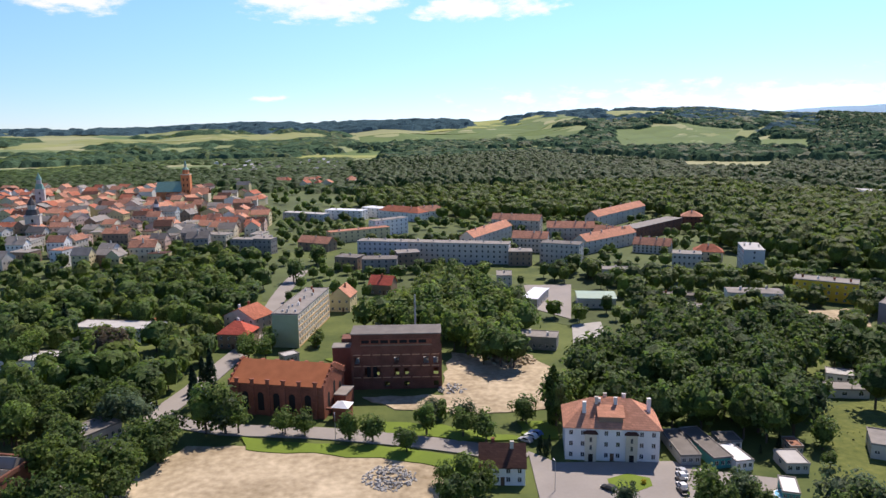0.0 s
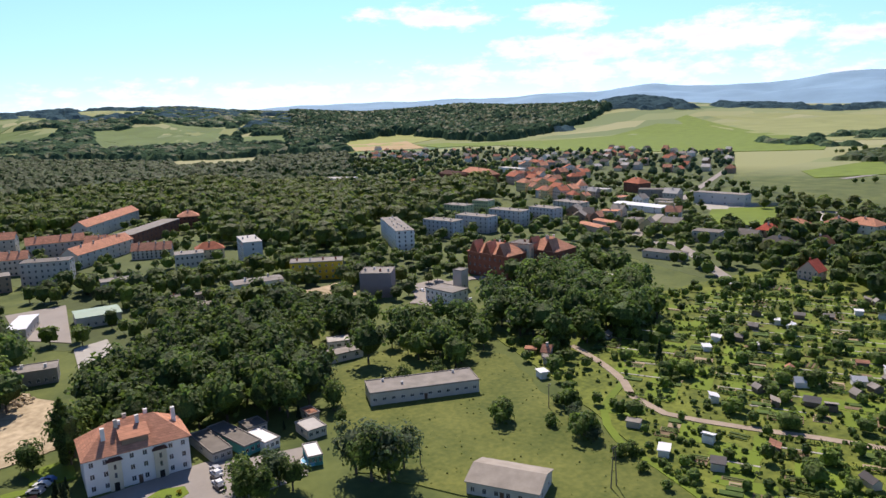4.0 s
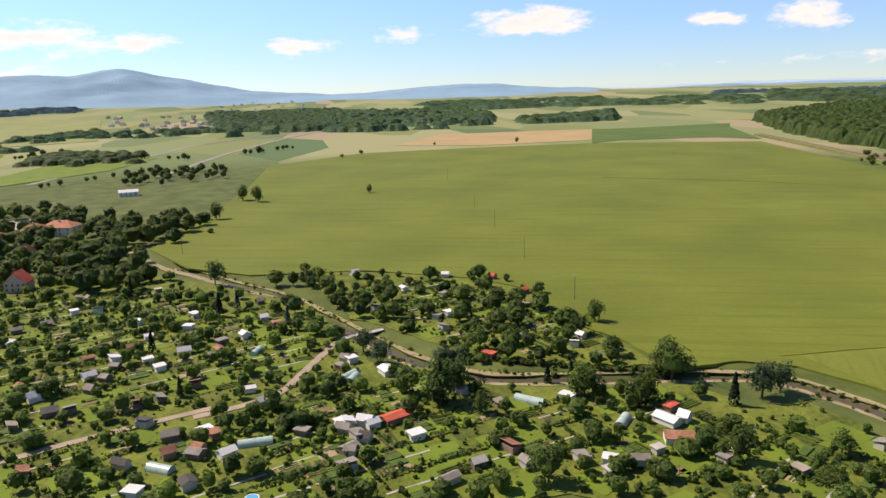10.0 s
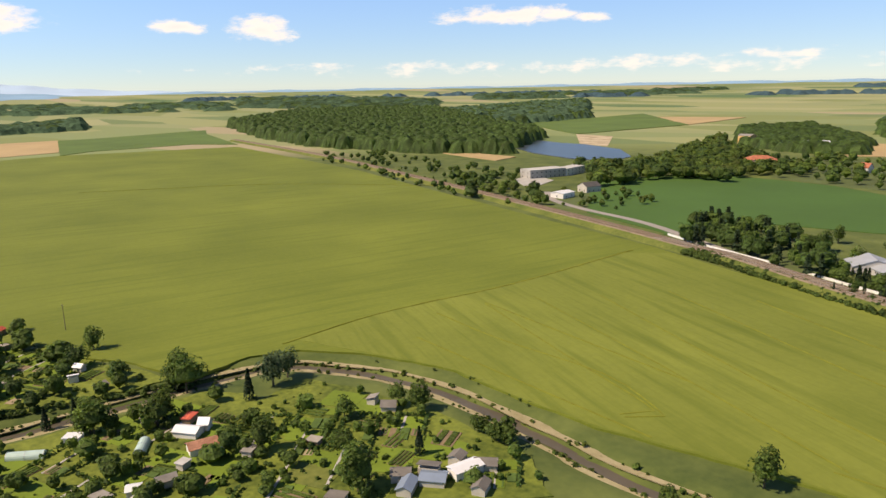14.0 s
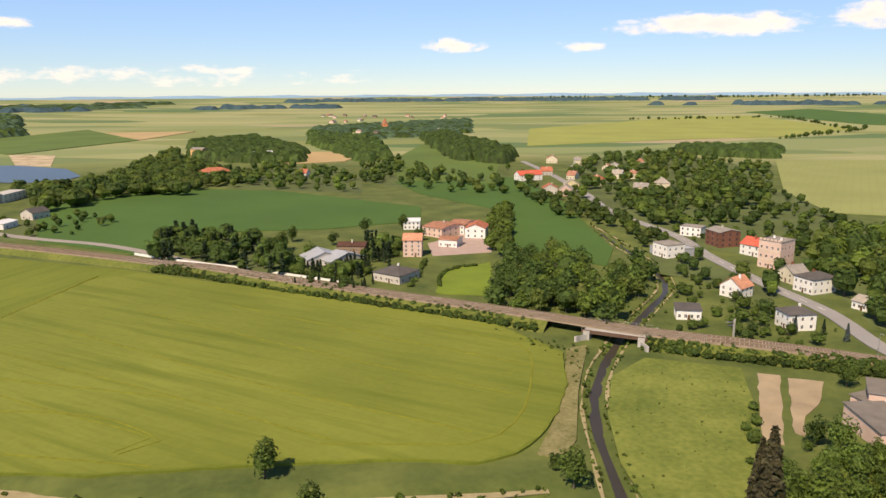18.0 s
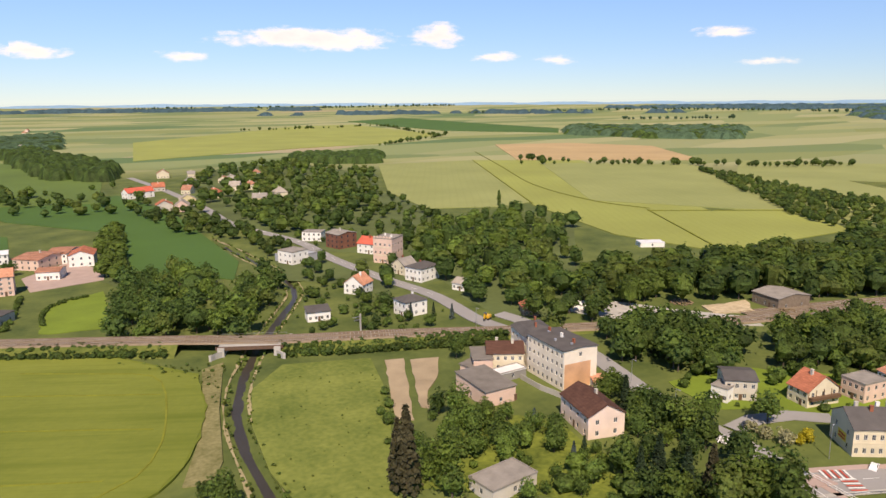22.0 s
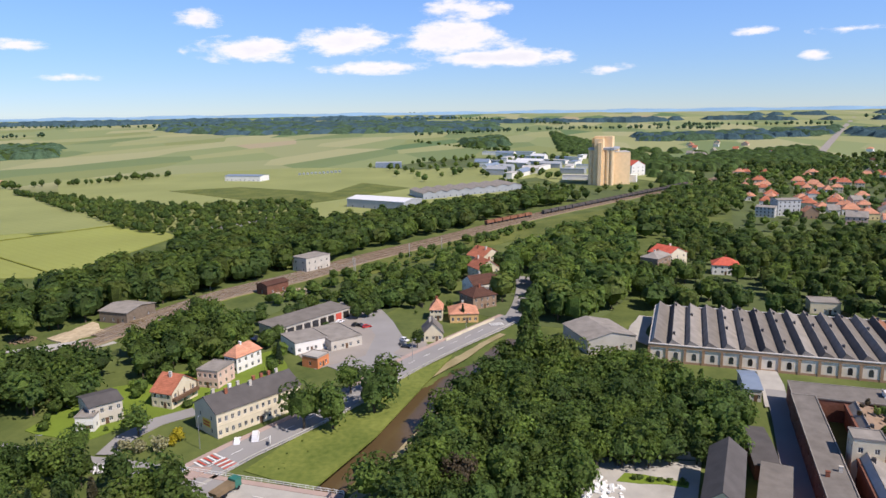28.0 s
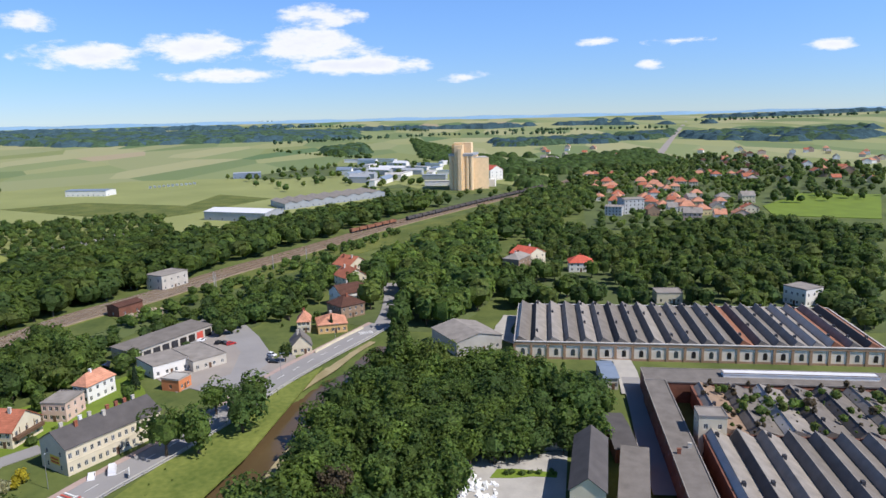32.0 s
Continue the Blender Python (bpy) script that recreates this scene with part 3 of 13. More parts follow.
def area(name, pts, material, lift=0.05, label="", category="", depth=0.0):
    """A patch of ground with its own cover, following the ground."""
    if material in ("sand", "lawn", "rough_grass", "garden", "tilled", "wood_floor", "wheat", "near_wheat") and min(math.hypot(x, y) for x, y in pts) < 420:
        out, rough = [], random.Random(len(pts))
        for (ax, ay), (bx, by) in zip(pts, pts[1:] + pts[:1]):
            n = max(1, int(math.hypot(bx - ax, by - ay) / 4.0)) if math.hypot(ax, ay) < 420 else 1
            for i in range(n):
                w = (0.35 if material in ("wheat", "near_wheat", "tilled") else 0.9) if n > 1 else 0.0
                out.append((ax + (bx - ax) * i / n + rough.uniform(-w, w), ay + (by - ay) * i / n + rough.uniform(-w, w)))
        pts = out
    bm = bmesh.new()
    vs = [bm.verts.new((x, y, 0)) for x, y in pts]
    for tri in tessellate_polygon([[Vector((x, y, 0)) for x, y in pts]]):
        bm.faces.new([vs[i] for i in tri])
    bmesh.ops.recalc_face_normals(bm, faces=bm.faces[:])
    for _ in range(5):
        es = [e for e in bm.edges if e.calc_length() > 200 and max(math.hypot(*v.co[:2]) for v in e.verts) > 1400]
        if not es:
            break
        bmesh.ops.subdivide_edges(bm, edges=es, cuts=1)
        bmesh.ops.triangulate(bm, faces=[f for f in bm.faces if len(f.verts) > 3])
    bm.normal_update()
    if bm.faces and sum(f.normal.z for f in bm.faces) < 0:
        bmesh.ops.reverse_faces(bm, faces=bm.faces[:])
    rim = [e for e in bm.edges if e.is_boundary]
    ret = bmesh.ops.extrude_edge_only(bm, edges=rim)
    low = {v for v in ret["geom"] if isinstance(v, bmesh.types.BMVert)}
    for v in bm.verts:
        r = math.hypot(v.co.x, v.co.y)
        base = gz1(v.co.x, v.co.y) if r > 1500 else 0.0
        v.co.z = base + (-0.3 if v in low else lift + (0.25 if r > 1300 else 0))
    me = bpy.data.meshes.new(name)
    bm.to_mesh(me)
    bm.free()
    me.materials.append(MATS[material])
    return tagged(new(name, me), label, category, kind="structure")

def ground_sheet():
    """One sheet: fine where the streams run, coarse towards the horizon."""
    fine = np.arange(-330, 331, 4.0)
    out = [330.0]
    st = 4.0
    while out[-1] < 4850:
        out.append(out[-1] + st)
        st = min(st * 1.16, 160)
    out = np.array(out[1:])
    ax = np.concatenate([-out[::-1], fine, out])
    X, Y = np.meshgrid(ax, ax, indexing="ij")
    Z = gz(X.ravel(), Y.ravel())
    n = len(ax)
    co = np.stack([X.ravel(), Y.ravel(), Z], 1)
    i = np.arange(n * n).reshape(n, n)
    f = np.stack([i[:-1, :-1], i[1:, :-1], i[1:, 1:], i[:-1, 1:]], -1).reshape(-1, 4)
    me = bpy.data.meshes.new("ground")
    me.vertices.add(len(co))
    me.vertices.foreach_set("co", co.astype(np.float32).ravel())
    me.loops.add(f.size)
    me.loops.foreach_set("vertex_index", f.astype(np.int32).ravel())
    me.polygons.add(len(f))
    me.polygons.foreach_set("loop_start", np.arange(0, f.size, 4, dtype=np.int32))
    me.materials.append(MATS["meadow"])
    me.update(calc_edges=True)
    tagged(new("ground", me), "green meadow land running to the far horizon", "ground", kind="structure")


# ---- houses ----
WIN = {}
JOIN_WINDOWS = True


def window_mesh(w, h, style):
    """A window frame with its mullion as one connected piece; the panes lie in it (style 1) or behind it (style 2)."""
    key = (round(w, 2), round(h, 2), style)
    if key not in WIN:
        e = 0.09
        us, zs = [-w / 2, -w / 2 + e, -0.04, 0.04, w / 2 - e, w / 2], [0, e, h - e, h]
        fr = MB()
        vs = [(u, 0.0, z) for z in zs for u in us]
        fs, ms = [], []
        for j in range(3):
            for i in range(5):
                glass = j == 1 and i in (1, 3)
                if glass and style == 2:
                    continue
                fs.append((j * 6 + i, j * 6 + i + 1, j * 6 + i + 7, j * 6 + i + 6))
                ms.append(1 if glass else 0)
        fr.add(vs, fs)
        fr.m = ms
        if style == 3:
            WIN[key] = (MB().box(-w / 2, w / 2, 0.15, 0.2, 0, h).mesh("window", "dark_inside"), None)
        elif style == 1:
            WIN[key] = (fr.mesh("window", ("frame_white", "glass")), None)
        else:
            WIN[key] = (fr.mesh("window", "frame_white"), MB().box(-w / 2 + .01, w / 2 - .01, 0.03, 0.05, 0.01, h - .01).mesh("pane", "glass"))
    return WIN[key]


def facade(mb, parent, ox, oy, dx, dy, W, H, cols, floors, ww, wh, z0, sill, style, door=False, skip=()):
    """One side of a building, with openings and windows set into them. (dx, dy) runs along it, the outside to its right."""
    nx, ny = dy, -dx
    if cols < 1 or floors < 1 or style == 0:
        mb.add([(ox, oy, z0), (ox + dx * W, oy + dy * W, z0), (ox + dx * W, oy + dy * W, H), (ox, oy, H)], [(0, 1, 2, 3)])
        return
    pitch = W / cols
    ww = min(ww, pitch * 0.62)
    fh = (H - 0.3) / floors
    wh = min(wh, fh * 0.62)
    us = [0.0]
    for i in range(cols):
        c = (i + 0.5) * pitch
        us += [c - ww / 2, c + ww / 2]
    us.append(W)
    zs = [z0]
    for j in range(floors):
        b = j * fh + min(sill, fh - wh - 0.1)
        zs += [b, b + wh]
    zs.append(H)

    def p(u, z, d=0.0):
        return (ox + dx * u - nx * d, oy + dy * u - ny * d, z)
    for i in range(len(us) - 1):
        for j in range(len(zs) - 1):
            a, b, c, d = us[i], us[i + 1], zs[j], zs[j + 1]
            hole = i % 2 and j % 2 and (i // 2, j // 2) not in skip
            if not hole:
                mb.add([p(a, c), p(b, c), p(b, d), p(a, d)], [(0, 1, 2, 3)])
                continue
            q = 0.16
            vs = [p(a, c), p(b, c), p(b, d), p(a, d), p(a, c, q), p(b, c, q), p(b, d, q), p(a, d, q)]
            mb.add(vs, [(0, 1, 5, 4), (1, 2, 6, 5), (2, 3, 7, 6), (3, 0, 4, 7)])
            fm, pm = window_mesh(ww, wh, style)
            at = Matrix.Translation(p((a + b) / 2, c, 0.12)) @ Matrix.Rotation(math.atan2(dy, dx), 4, "Z")
            wo = put("window", fm, parent, at)
            if pm:
                put("pane", pm, wo)


def roof_mesh(kind, w, d, h, rh, over, thick=0.22):
    mb = MB()
    x, y = w / 2 + over, d / 2 + over
    drop = rh * over / (d / 2)
    zb = h - drop + 0.02
    if kind == "gable":
        mb.side([(-y, zb), (0, h + rh), (y, zb), (y, zb + thick), (0, h + rh + thick), (-y, zb + thick)], -x, x)
    elif kind == "gable_y":
        drop = rh * over / (w / 2)
        zb = h - drop + 0.02
        mb.side([(-x, zb), (0, h + rh), (x, zb), (x, zb + thick), (0, h + rh + thick), (-x, zb + thick)], -y, y)
        mb.v = [(b, a, c) for a, b, c in mb.v]
        mb.f = [tuple(reversed(f)) for f in mb.f]
    elif kind in ("hip", "pyramid"):
        k = max(w / 2 - d / 2 * 0.95, 0.0) if kind == "hip" else 0.0
        ky = max(d / 2 - w / 2 * 0.95, 0.0) if kind == "hip" else 0.0
        if kind == "pyramid":
            k = ky = 0.15
        k, ky = max(k, 0.15), max(ky, 0.0 if k > 0.2 else 0.15)
        for dz in (0, thick):
            pass
        vs = [(-x, -y, zb), (x, -y, zb), (x, y, zb), (-x, y, zb), (-x, -y, zb + thick), (x, -y, zb + thick), (x, y, zb + thick), (-x, y, zb + thick)]
        t = h + rh + thick
        if ky > 0.2:
            vs += [(0, -ky, t), (0, ky, t)]
            fs = [(0, 3, 2, 1), (0, 1, 5, 4), (1, 2, 6, 5), (2, 3, 7, 6), (3, 0, 4, 7), (4, 5, 8), (5, 6, 9, 8), (6, 7, 9), (7, 4, 8, 9)]
        else:
            vs += [(-k, 0, t), (k, 0, t)]
            fs = [(0, 3, 2, 1), (0, 1, 5, 4), (1, 2, 6, 5), (2, 3, 7, 6), (3, 0, 4, 7), (4, 5, 9, 8), (5, 6, 9), (6, 7, 8, 9), (7, 4, 8)]
        mb.add(vs, fs)
    elif kind == "mansard":
        i = min(w, d) * 0.14
        z1, z2 = h + rh * 0.62, h + rh
        vs = [(-x, -y, h), (x, -y, h), (x, y, h), (-x, y, h)]
        a, b = w / 2 - i, d / 2 - i
        vs += [(-a, -b, z1), (a, -b, z1), (a, b, z1), (-a, b, z1)]
        k = max(a - b * 0.95, 0.2)
        vs += [(-k, 0, z2), (k, 0, z2)]
        mb.add(vs, [(0, 3, 2, 1), (0, 1, 5, 4), (1, 2, 6, 5), (2, 3, 7, 6), (3, 0, 4, 7), (4, 5, 9, 8), (5, 6, 9), (6, 7, 8, 9), (7, 4, 8)])
    elif kind == "flat":
        mb.box(-x, x, -y, y, h, h + 0.25)
    elif kind == "low":
        mb.side([(-y, h - 0.05), (0, h + rh), (y, h - 0.05), (y, h + 0.2), (0, h + rh + 0.2), (-y, h + 0.2)], -x, x)
    elif kind == "mono":
        mb.side([(-y, h), (y, h + rh), (y, h + rh + thick), (-y, h + thick)], -x, x)
    return mb


def house(x, y, rot, w, d, h, roof="gable", rh=3.0, wall="cream", tile="tile_red", cols=(4, 2), floors=2, chimneys=1, style=1, name="house", label="", category="house", win=(1.1, 1.4), over=0.4, sill=0.9, doors=1, group="", plinth=None, skip=(), extras=0, z=None):
    """A building: walls with windows set in, a roof, chimneys and a door; its front looks to -y before it is turned."""
    ob = new(name)
    gzv = gz1(x, y) if z is None else z
    ob.matrix_basis = pose(x, y, gzv, 0, 0, rot)
    if math.hypot(x, y) < 1400:
        ca, sa = math.cos(radians(rot)), math.sin(radians(rot))
        n = max(1, int(max(w, d) / min(w, d) + 0.5))
        for i in range(n):
            t = (i + 0.5) / n - 0.5
            ux, uy = (t * w, 0) if w >= d else (0, t * d)
            BUSY.append((x + ux * ca - uy * sa, y + ux * sa + uy * ca, 0.6 * math.hypot(min(w, d), max(w, d) / n)))
    mb = MB()
    a, b = w / 2, d / 2
    lo = -0.4
    facade(mb, ob, -a, -b, 1, 0, w, h, cols[0], floors, *win, lo, sill, style, skip=skip)
    facade(mb, ob, a, -b, 0, 1, d, h, cols[1], floors, *win, lo, sill, style)
    facade(mb, ob, a, b, -1, 0, w, h, cols[0], floors, *win, lo, sill, style)
    facade(mb, ob, -a, b, 0, -1, d, h, cols[1], floors, *win, lo, sill, style)
    if roof in ("gable", "low"):
        for s in (-1, 1):
            mb.add([(s * a, -b, h), (s * a, b, h), (s * a, 0, h + rh)], [(0, 1, 2) if s > 0 else (1, 0, 2)])
    elif roof == "gable_y":
        for s in (-1, 1):
            mb.add([(-a, s * b, h), (a, s * b, h), (0, s * b, h + rh)], [(0, 1, 2) if s < 0 else (1, 0, 2)])
    elif roof == "mono":
        mb.add([(-a, b, h), (a, b, h), (a, b, h + rh), (-a, b, h + rh)], [(1, 0, 3, 2)])
        for s in (-1, 1):
            mb.add([(s * a, -b, h), (s * a, b, h), (s * a, b, h + rh)], [(0, 1, 2) if s > 0 else (1, 0, 2)])
    mb.add([(-a, -b, h), (a, -b, h), (a, b, h), (-a, b, h)], [(0, 1, 2, 3)])
    if style == 0 and JOIN_WINDOWS:
        wn = MB()
        for sx, n, half, side in ((1, cols[0], a, 0), (-1, cols[0], a, 1), (1, cols[1], b, 2), (-1, cols[1], b, 3)):
            for i in range(n):
                for j in range(floors):
                    c = -half + (i + .5) * 2 * half / n
                    z0 = j * (h / floors) + .9
                    q = .03
                    if side < 2:
                        yy = (-b - q) if side == 0 else b + q
                        wn.box(c - .5, c + .5, min(yy, yy + q), max(yy, yy + q), z0, z0 + 1.3)
                    else:
                        xx = a + q if side == 2 else -a - q
                        wn.box(min(xx, xx - q), max(xx, xx - q), c - .5, c + .5, z0, z0 + 1.3)
        wn.make("glazing", "glass", ob)["kind"] = "stuff"
    mb.weld().make("wall", wall, ob)
    rf = roof_mesh(roof, w, d, h, rh, 0.15 if roof == "flat" else over).make("roof", tile, ob)
    if plinth:
        MB().box(-a - 0.06, a + 0.06, -b - 0.06, b + 0.06, lo, 0.7).make("plinth", plinth, ob)
    if roof == "flat" and style:
        pr = MB()
        for q in ((-a - .15, a + .15, -b - .15, -b + .1), (-a - .15, a + .15, b - .1, b + .15), (-a - .15, -a + .1, -b + .1, b - .1), (a - .1, a + .15, -b + .1, b - .1)):
            pr.box(*q, h + 0.24, h + 0.5)
        pr.make("parapet", "felt_light", ob)
    rnd = random.Random(int(x * 7 + y * 13))
    for i in range(chimneys):
        if roof in ("flat", "low"):
            cx, cy, cz, ch = (-a + (i + 0.5) * w / chimneys, rnd.uniform(-0.2, 0.2) * d, h, 1.5 + (rh if roof == "low" else 0))
        elif roof == "gable_y":
            cx, cy, cz, ch = (rnd.choice((-.12, .12)) * w, -b + (i + 0.5) * d / chimneys, h + rh * 0.4, rh * 0.6 + 0.9)
        else:
            k = max(a - b, 0.2) if roof == "hip" else a * 0.85
            cx, cy, cz, ch = (-k + (i + 0.5) * 2 * k / chimneys, rnd.choice((-.1, .1)) * d, h + rh * 0.4, rh * 0.6 + 0.9)
        c = MB().box(cx - .45, cx + .45, cy - .3, cy + .3, cz, cz + ch).box(cx - .52, cx + .52, cy - .37, cy + .37, cz + ch, cz + ch + .14)
        c.make("chimney", rnd.choice(("brick", "grey_wall", "white_wall")) if style else "grey_wall", rf)
    for i in range(extras):
        ex, ey = rnd.uniform(-a * .85, a * .85), rnd.uniform(-b * .7, b * .7)
        MB().box(ex - .3, ex + .3, ey - .3, ey + .3, h + .2, h + 1.0).box(ex - .38, ex + .38, ey - .38, ey + .38, h + 1.0, h + 1.1).make("roof_vent", "metal_grey", rf)
    if doors and style:
        px = 0.0 if cols[0] % 2 == 0 else w / cols[0] * 0.5
        MB().box(px - .5, px + .5, -b - .04, -b + .02, 0, 2.1).box(px - .62, px + .62, -b - .05, -b + .01, 2.1, 2.22).make("door", "door_brown", ob)
    return tagged(ob, label, category, group)


# ---- trees ----
def rand_dirs(rs, n):
    v = rs.normal(size=(n, 3))
    return v / np.linalg.norm(v, axis=1)[:, None]


def lumps(v, ph):
    return v * (0.86 + 0.17 * np.sin(v[:, 0] * 5 + ph[0]) * np.sin(v[:, 1] * 5 + ph[1]) + 0.10 * np.sin(v[:, 2] * 6 + ph[2]))[:, None]


def core_mass(rs, cut, ph=None):
    """The lumpy inner leaf mass of a crown, a rounded block cut into quads."""
    out = []
    g = np.linspace(-1, 1, cut + 1)
    for ax in range(3):
        for sg in (-1, 1):
            for i in range(cut):
                for j in range(cut):
                    q = np.zeros((4, 3))
                    q[:, ax] = sg
                    q[:, (ax + 1) % 3] = [g[i], g[i + 1], g[i + 1], g[i]]
                    q[:, (ax + 2) % 3] = [g[j], g[j], g[j + 1], g[j + 1]]
                    out.append(q)
    v = np.concatenate(out)
    ph = rs.rand(3) * 6 if ph is None else ph
    v = v / np.linalg.norm(v, axis=1)[:, None]
    return lumps(v, ph)


def crown(kind, seed, n, leaf):
    """Leaf clumps of a tree one unit high, as loose bent quads on many small masses."""
    rs = np.random.RandomState(seed)
    if kind == "conifer":
        u = rs.rand(n) ** 0.75
        z = 0.06 + 0.94 * u
        layer = 0.75 + 0.25 * np.abs(((z * 9) % 1) - 0.5) * 2
        rad = 0.20 * (1 - z) ** 0.85 * layer * (0.75 + 0.35 * rs.rand(n)) + 0.008
        a = rs.rand(n) * 2 * np.pi
        c = np.stack([rad * np.cos(a), rad * np.sin(a), z], 1)
        nrm = np.stack([np.cos(a) * .7, np.sin(a) * .7, np.full(n, .6)], 1) + 0.5 * rand_dirs(rs, n)
    elif kind == "poplar":
        u = rs.rand(n)
        z = 0.08 + 0.92 * u
        rad = 0.13 * np.sin(np.pi * np.clip(u * 0.9 + 0.1, 0, 1)) ** 0.6 * (0.6 + 0.5 * rs.rand(n))
        a = rs.rand(n) * 2 * np.pi
        c = np.stack([rad * np.cos(a), rad * np.sin(a), z], 1)
        nrm = np.stack([np.cos(a), np.sin(a), np.full(n, .4)], 1) + 0.6 * rand_dirs(rs, n)
    else:
        wide = {"oak": 0.43, "birch": 0.31, "bush": 0.55, "fruit": 0.50}[kind]
        zc, zr = {"oak": (0.53, 0.45), "birch": (0.54, 0.45), "bush": (0.46, 0.5), "fruit": (0.54, 0.45)}[kind]
        k = 18 if n > 150 else 12
        lobes = rand_dirs(rs, k)
        lobes[:, 2] = lobes[:, 2] * 0.95 + 0.05
        lobes *= (0.45 + 0.35 * rs.rand(k))[:, None]
        size = 0.34 + 0.20 * rs.rand(k)
        pick = rs.randint(0, k, n)
        dirs = rand_dirs(rs, n)
        dirs[:, 2] = np.where(dirs[:, 2] < -0.5, -dirs[:, 2], dirs[:, 2])
        c = lobes[pick] + dirs * (size[pick] * (0.80 + 0.26 * rs.rand(n)))[:, None]
        c = c * np.array([wide, wide, zr]) + np.array([0, 0, zc])
        nrm = dirs + 0.38 * rand_dirs(rs, n) + np.array([0, 0, 0.25])
        box, ph = np.array([wide, wide, zr]), None
        if n <= 110:
            ph, leaf = rs.rand(3) * 6, leaf * 0.85
            n = max(5, int(n * 0.72))
            dirs = rand_dirs(rs, n)
            dirs[:, 2] = np.where(dirs[:, 2] < -0.4, -dirs[:, 2], dirs[:, 2])
            c = lumps(dirs, ph) * (0.93 + 0.16 * rs.rand(n))[:, None] * box + np.array([0, 0, zc])
            nrm = dirs + 0.3 * rand_dirs(rs, n) + np.array([0, 0, 0.2])
        core = (core_mass(rs, 2 if n > 8 else 1, ph) * 0.92 if ph is not None else core_mass(rs, 3 if n > 250 else 2) * (.68 if n > 250 else .76)) * box + np.array([0, 0, zc])
    nrm /= np.linalg.norm(nrm, axis=1)[:, None]
    t = np.cross(nrm, rand_dirs(rs, n))
    t /= np.linalg.norm(t, axis=1)[:, None]
    b = np.cross(nrm, t)
    s = (leaf * (0.6 + 0.8 * rs.rand(n)))[:, None]
    s2 = s * (0.55 + 0.4 * rs.rand(n))[:, None]
    bend = nrm * s * 0.35
    out = np.stack([c - t * s - bend, c - b * s2, c + t * s - bend, c + b * s2], 1).reshape(-1, 3)
    return out if kind in ("conifer", "poplar") else np.concatenate([out, core])


def trunk_quads(kind):
    r = {"conifer": 0.016, "poplar": 0.022}.get(kind, 0.026)
    top = {"conifer": 0.9, "poplar": 0.8, "bush": 0.5}.get(kind, 0.62)
    out = []
    for i in range(4):
        a, b = i * math.pi / 2, (i + 1) * math.pi / 2
        out += [(r * math.cos(a), r * math.sin(a), -0.03), (r * math.cos(b), r * math.sin(b), -0.03), (r * .4 * math.cos(b), r * .4 * math.sin(b), top), (r * .4 * math.cos(a), r * .4 * math.sin(a), top)]
    return np.array(out)


def limbs(kind, seed):
    """A tapered trunk with its limbs, one unit high."""
    rs = random.Random(seed)
    mb = MB()

    def stick(p, q, r0, r1, n=6):
        p, q = Vector(p), Vector(q)
        ax = (q - p).normalized()
        u = ax.orthogonal().normalized()
        v = ax.cross(u)
        a = [2 * math.pi * i / n for i in range(n)]
        vs = [p + (u * math.cos(t) + v * math.sin(t)) * r0 for t in a] + [q + (u * math.cos(t) + v * math.sin(t)) * r1 for t in a]
        mb.add(vs, [(i, (i + 1) % n, n + (i + 1) % n, n + i) for i in range(n)] + [tuple(range(n, 2 * n))])
    top = {"conifer": 0.95, "poplar": 0.85, "bush": 0.45}.get(kind, 0.7)
    stick((0, 0, -0.03), (0.01, 0, top * 0.5), 0.030 if kind not in ("conifer", "poplar") else 0.02, 0.02, 8)
    stick((0.01, 0, top * 0.5), (0, 0.01, top), 0.02, 0.006)
    if kind in ("oak", "birch", "fruit"):
        for i in range(7):
            a, z = i * 2.4 + rs.random(), 0.22 + 0.055 * i
            e = (0.28 * math.cos(a), 0.28 * math.sin(a), z + 0.2 + 0.1 * rs.random())
            stick((0.005, 0, z), e, 0.012, 0.004, 5)
    return mb


TREES = {}
# the first two entries carry distance haze in their leaf colour
SPECIES = {"spruce_wood": ("oak", "leaf_haze_blue", 300, 0.08), "far": ("oak", "leaf_far_haze", 300, 0.08), "oak": ("oak", "leaf", 620, 0.040), "lime": ("oak", "leaf_dark", 620, 0.040), "birch": ("birch", "leaf", 520, 0.042), "willow": ("oak", "leaf_silver", 760, 0.035),
           "maple": ("oak", "leaf_light", 700, 0.037), "bush": ("bush", "leaf", 320, 0.085), "fruit": ("fruit", "leaf", 300, 0.070), "spruce": ("conifer", "needle", 520, 0.040),
           "blue_spruce": ("conifer", "needle_blue", 460, 0.040), "dead_spruce": ("conifer", "needle_dead", 700, 0.036), "poplar": ("poplar", "leaf", 560, 0.036), "brown_birch": ("birch", "leaf_brown", 520, 0.038),
           "yellow_bush": ("bush", "leaf_yellow", 300, 0.085), "blossom_bush": ("bush", "leaf_blossom", 300, 0.085), "olive_oak": ("oak", "leaf_olive", 700, 0.037)}
WORD = {"far": "far green", "oak": "broad leafy green", "lime": "dense dark green leafy", "birch": "slender light green leafy", "willow": "silvery grey-green leafy", "maple": "bright green leafy", "bush": "low rounded green", "fruit": "small green fruit",
        "spruce": "dark green pointed spruce", "blue_spruce": "blue-grey pointed spruce", "dead_spruce": "tall half-dead olive-brown spruce", "poplar": "tall columnar poplar", "brown_birch": "brownish half-dry birch", "yellow_bush": "yellow-flowering garden", "blossom_bush": "pale blossoming", "olive_oak": "olive-green leafy"}


